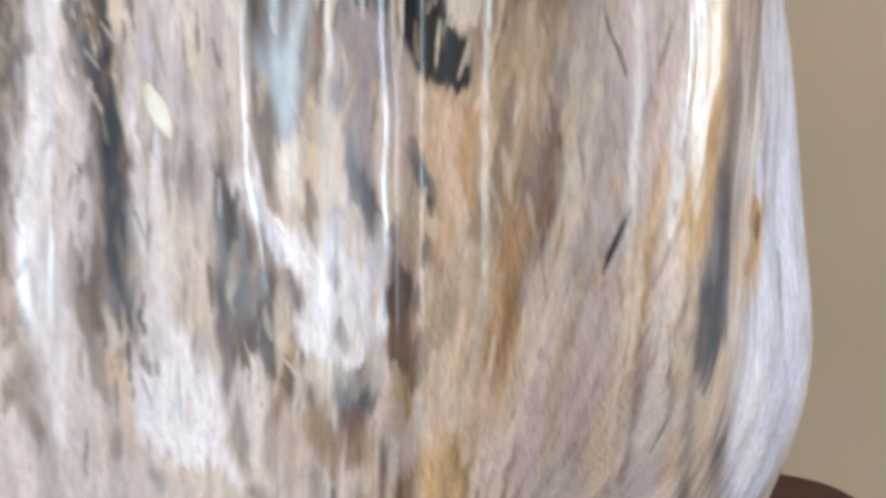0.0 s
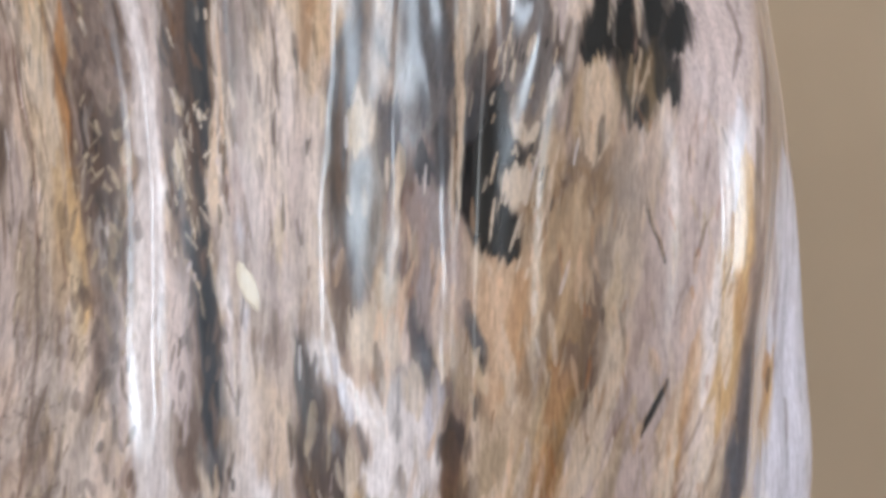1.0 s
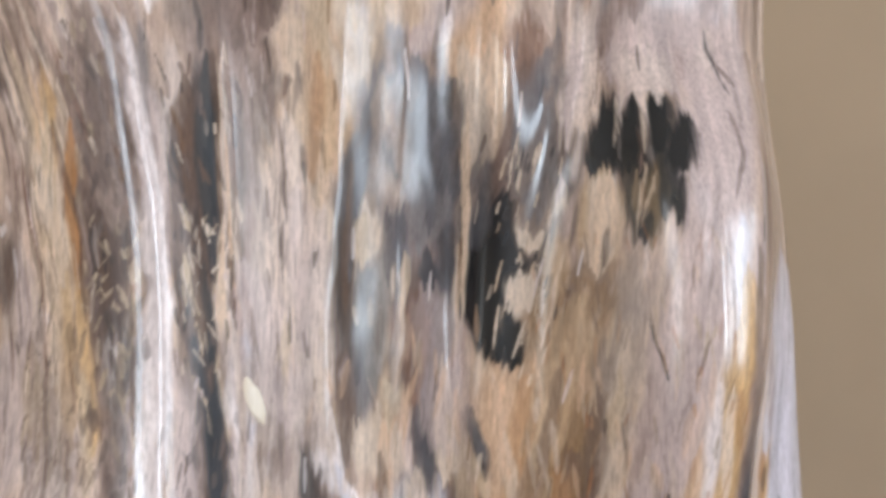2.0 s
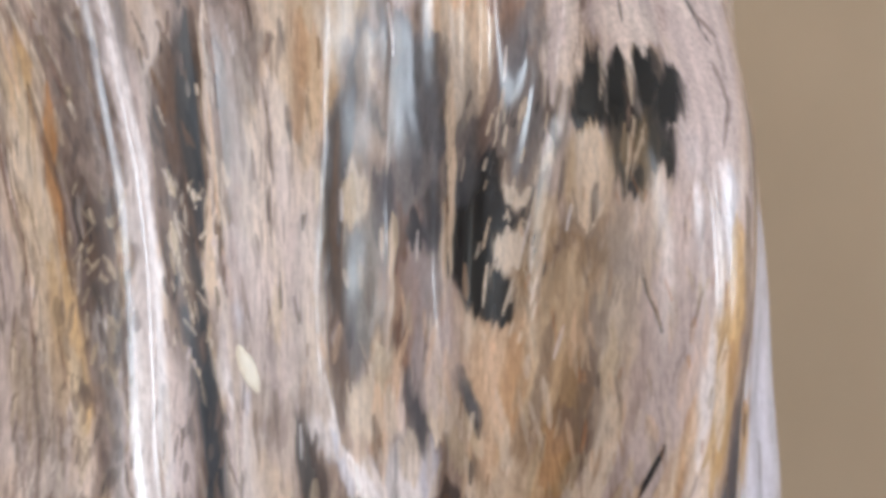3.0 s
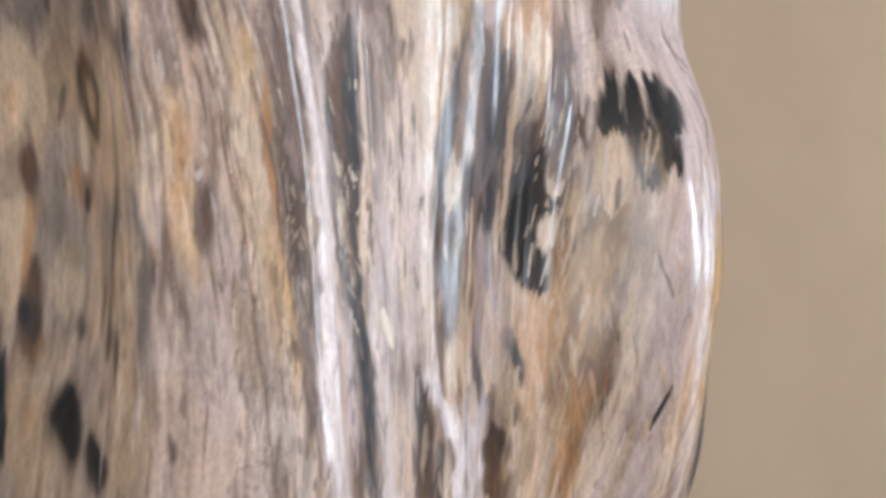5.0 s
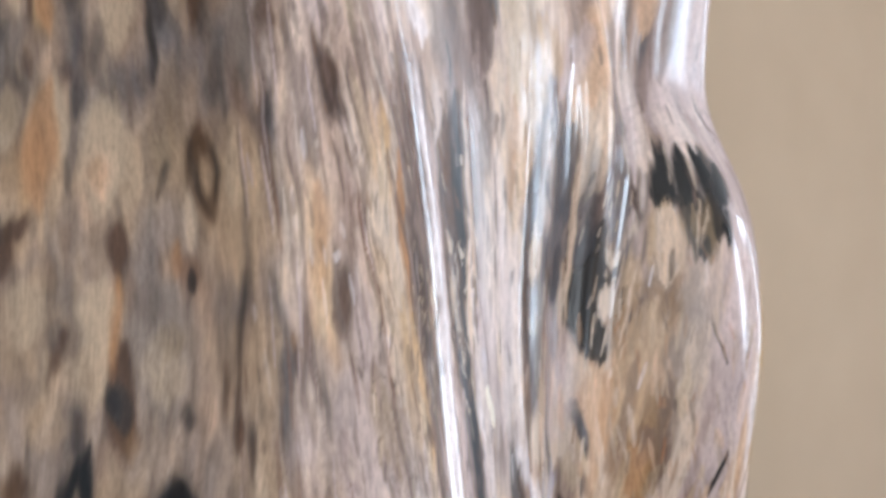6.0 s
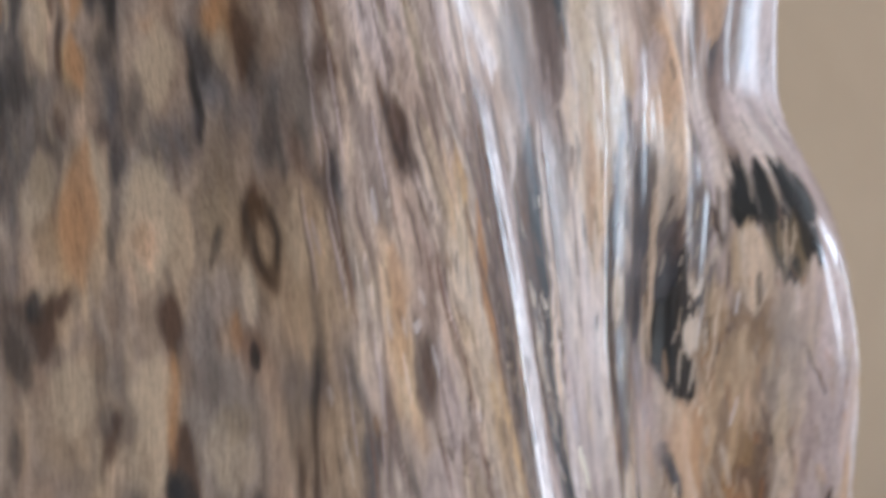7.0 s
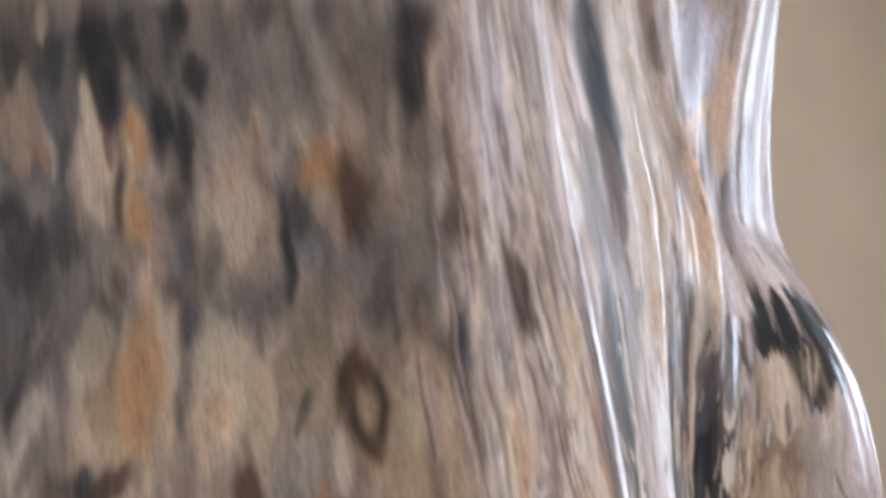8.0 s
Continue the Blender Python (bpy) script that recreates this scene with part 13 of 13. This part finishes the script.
TINT *= np.clip(1 + 0.18 * GRAIN * (0.8 + 0.2 * front[..., 0]) + (0.10 + 0.10 * np.exp(-(((UU - 0.285) / 0.04) ** 2))) * BLOTCH, 0.5, 1.5)[..., None]        # the grain shows through every vein

# surface
PXY = outline(S)
NXT = outline((S + 0.03) % 24) - outline((S - 0.03) % 24)
NXT /= np.linalg.norm(NXT, axis=1, keepdims=True)
OUT = np.stack([NXT[:, 1], -NXT[:, 0]], 1)
AXIS = np.array((-0.06, 0.70))
RADIAL = (PXY - AXIS) / np.linalg.norm(PXY - AXIS, axis=1, keepdims=True)
AROUND = np.stack([RADIAL[:, 1], -RADIAL[:, 0]], 1)


def swell(a, s0, z0, ws, wz):
    tall = np.where((Z > z0) & (z0 > 1.15), wz * 2.5, wz)
    return a * np.exp(-(((S - s0) / ws) ** 2)[None] - (((Z - z0) / tall) ** 2)[:, None])


rounding = np.where(Z > TOP - 0.02, -0.02 + np.sqrt(np.clip(0.02**2 - (Z - TOP + 0.02) ** 2, 0, 1)), 0)
NECKING, SWAYING = swell(*NECK), sum(swell(*g) for g in SWAY)
SWELLING = sum(swell(*g) for g in SWELL) + rounding[:, None]
X3 = np.empty((ROWS, COLS, 3))
X3[..., 0] = PXY[None, :, 0] + RADIAL[None, :, 0] * SWELLING + AROUND[None, :, 0] * SWAYING + OUT[None, :, 0] * HEIGHT + 0.3 * NECKING + LEAN_X * (ZZ - 1)
X3[..., 1] = PXY[None, :, 1] + RADIAL[None, :, 1] * SWELLING + AROUND[None, :, 1] * SWAYING + OUT[None, :, 1] * HEIGHT - 0.95 * NECKING + LEAN_Y * (ZZ - 1)
X3[..., 2] = ZZ

me = bpy.data.meshes.new("petrified_wood_trunk")
index = np.arange(ROWS * COLS).reshape(ROWS, COLS)
right = np.roll(index, -1, axis=1)
quads = np.stack([index[:-1], right[:-1], right[1:], index[1:]], -1).reshape(-1, 4)
verts = np.concatenate([X3.reshape(-1, 3), [X3[-1].mean(0) + (0, 0, 0.001), X3[0].mean(0)]])
top_c, low_c = ROWS * COLS, ROWS * COLS + 1
caps = np.concatenate([np.stack([index[-1], right[-1], np.full(COLS, top_c)], -1), np.stack([right[0], index[0], np.full(COLS, low_c)], -1)])
corners = np.concatenate([quads.ravel(), caps.ravel()])
starts = np.concatenate([np.arange(len(quads)) * 4, len(quads) * 4 + np.arange(len(caps)) * 3])
me.vertices.add(len(verts))
me.vertices.foreach_set("co", verts.ravel())
me.loops.add(len(corners))
me.loops.foreach_set("vertex_index", corners.astype(np.int32))
me.polygons.add(len(starts))
me.polygons.foreach_set("loop_start", starts.astype(np.int32))
me.polygons.foreach_set("use_smooth", np.ones(len(starts), dtype=bool))
me.update(calc_edges=True)
me.validate()
tint = me.attributes.new("tint", "FLOAT_COLOR", "POINT")
rgba = np.ones((len(verts), 4))
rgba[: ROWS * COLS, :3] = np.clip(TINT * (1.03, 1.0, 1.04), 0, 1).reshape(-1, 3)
rgba[ROWS * COLS:, :3] = lin(170, 150, 130)
tint.data.foreach_set("color", rgba.ravel())
# the left side and its corner were polished less
dullness = me.attributes.new("dullness", "FLOAT", "POINT")
dull_values = np.zeros(len(verts))
dull_values[: ROWS * COLS] = (0.34 * np.clip((np.interp(ZZ, [z for _, z in A_LINE[::-1]], [u for u, _ in A_LINE[::-1]]) - 0.007 - UU + 0.003 * CLOUD) / 0.016, 0, 1) + 0.05 * np.clip(BLOTCH, 0, 1) + 0.30 * np.exp(-(((STRAIGHT - 0.358) / 0.014) ** 2))
                                 + 0.12 * np.clip((ZZ - 1.13) / 0.03, 0, 1) * np.clip((UU - 0.48) / 0.04, 0, 1)
                                 + 0.26 * np.exp(-(((UU - 0.389) / 0.015) ** 2)) + 0.05 * valley + 0.07 * np.exp(-(((UU - 0.428) / 0.013) ** 2))
                                 + 0.14 * np.exp(-(((UU - 0.560) / 0.032) ** 4)) * np.exp(-(((ZZ - 1.03) / 0.05) ** 4)) + 0.20 * np.exp(-(((UU - 0.375) / 0.016) ** 2)) * np.clip((ZZ - 1.12) / 0.03, 0, 1)).ravel()
dullness.data.foreach_set("value", dull_values)
me.materials.append(STONE)
trunk = new("petrified_wood_trunk", me)
tagged(trunk, "polished petrified wood trunk, cream and ochre grain, black knots, on table", "petrified wood")


def inclusion(u0, z0, half_w, half_h, tilt):
    """A pale seed-shaped piece set in the stone, a hair proud of it."""
    bm = bmesh.new()
    rings = []
    for k, (grow, lift) in enumerate([(1.0, -0.0004), (0.92, 0.0003), (0.55, 0.0005)]):
        ring = []
        for j in range(28):
            a = 2 * math.pi * j / 28
            du, dz = half_w * grow * math.cos(a) * (1 - 0.25 * abs(math.sin(a))), half_h * grow * math.sin(a)
            uu, zz = u0 + du + tilt * dz, z0 + dz
            c, r = int(np.searchsorted(U, uu)), int(np.searchsorted(Z, zz))
            nx, ny = OUT[c]
            ring.append(bm.verts.new(Vector(X3[r, c]) + lift * Vector((nx, ny, 0))))
        rings.append(ring)
    for a, b in zip(rings, rings[1:]):
        for j in range(28):
            bm.faces.new((a[j], a[(j + 1) % 28], b[(j + 1) % 28], b[j]))
    bm.faces.new(rings[-1])
    for f in bm.faces:
        f.smooth = True
    part("inclusion", bm, INLAY, trunk, "small pale cream seed-shaped inclusion")


inclusion(0.3748, 0.9775, 0.0045, 0.0115, -0.38)
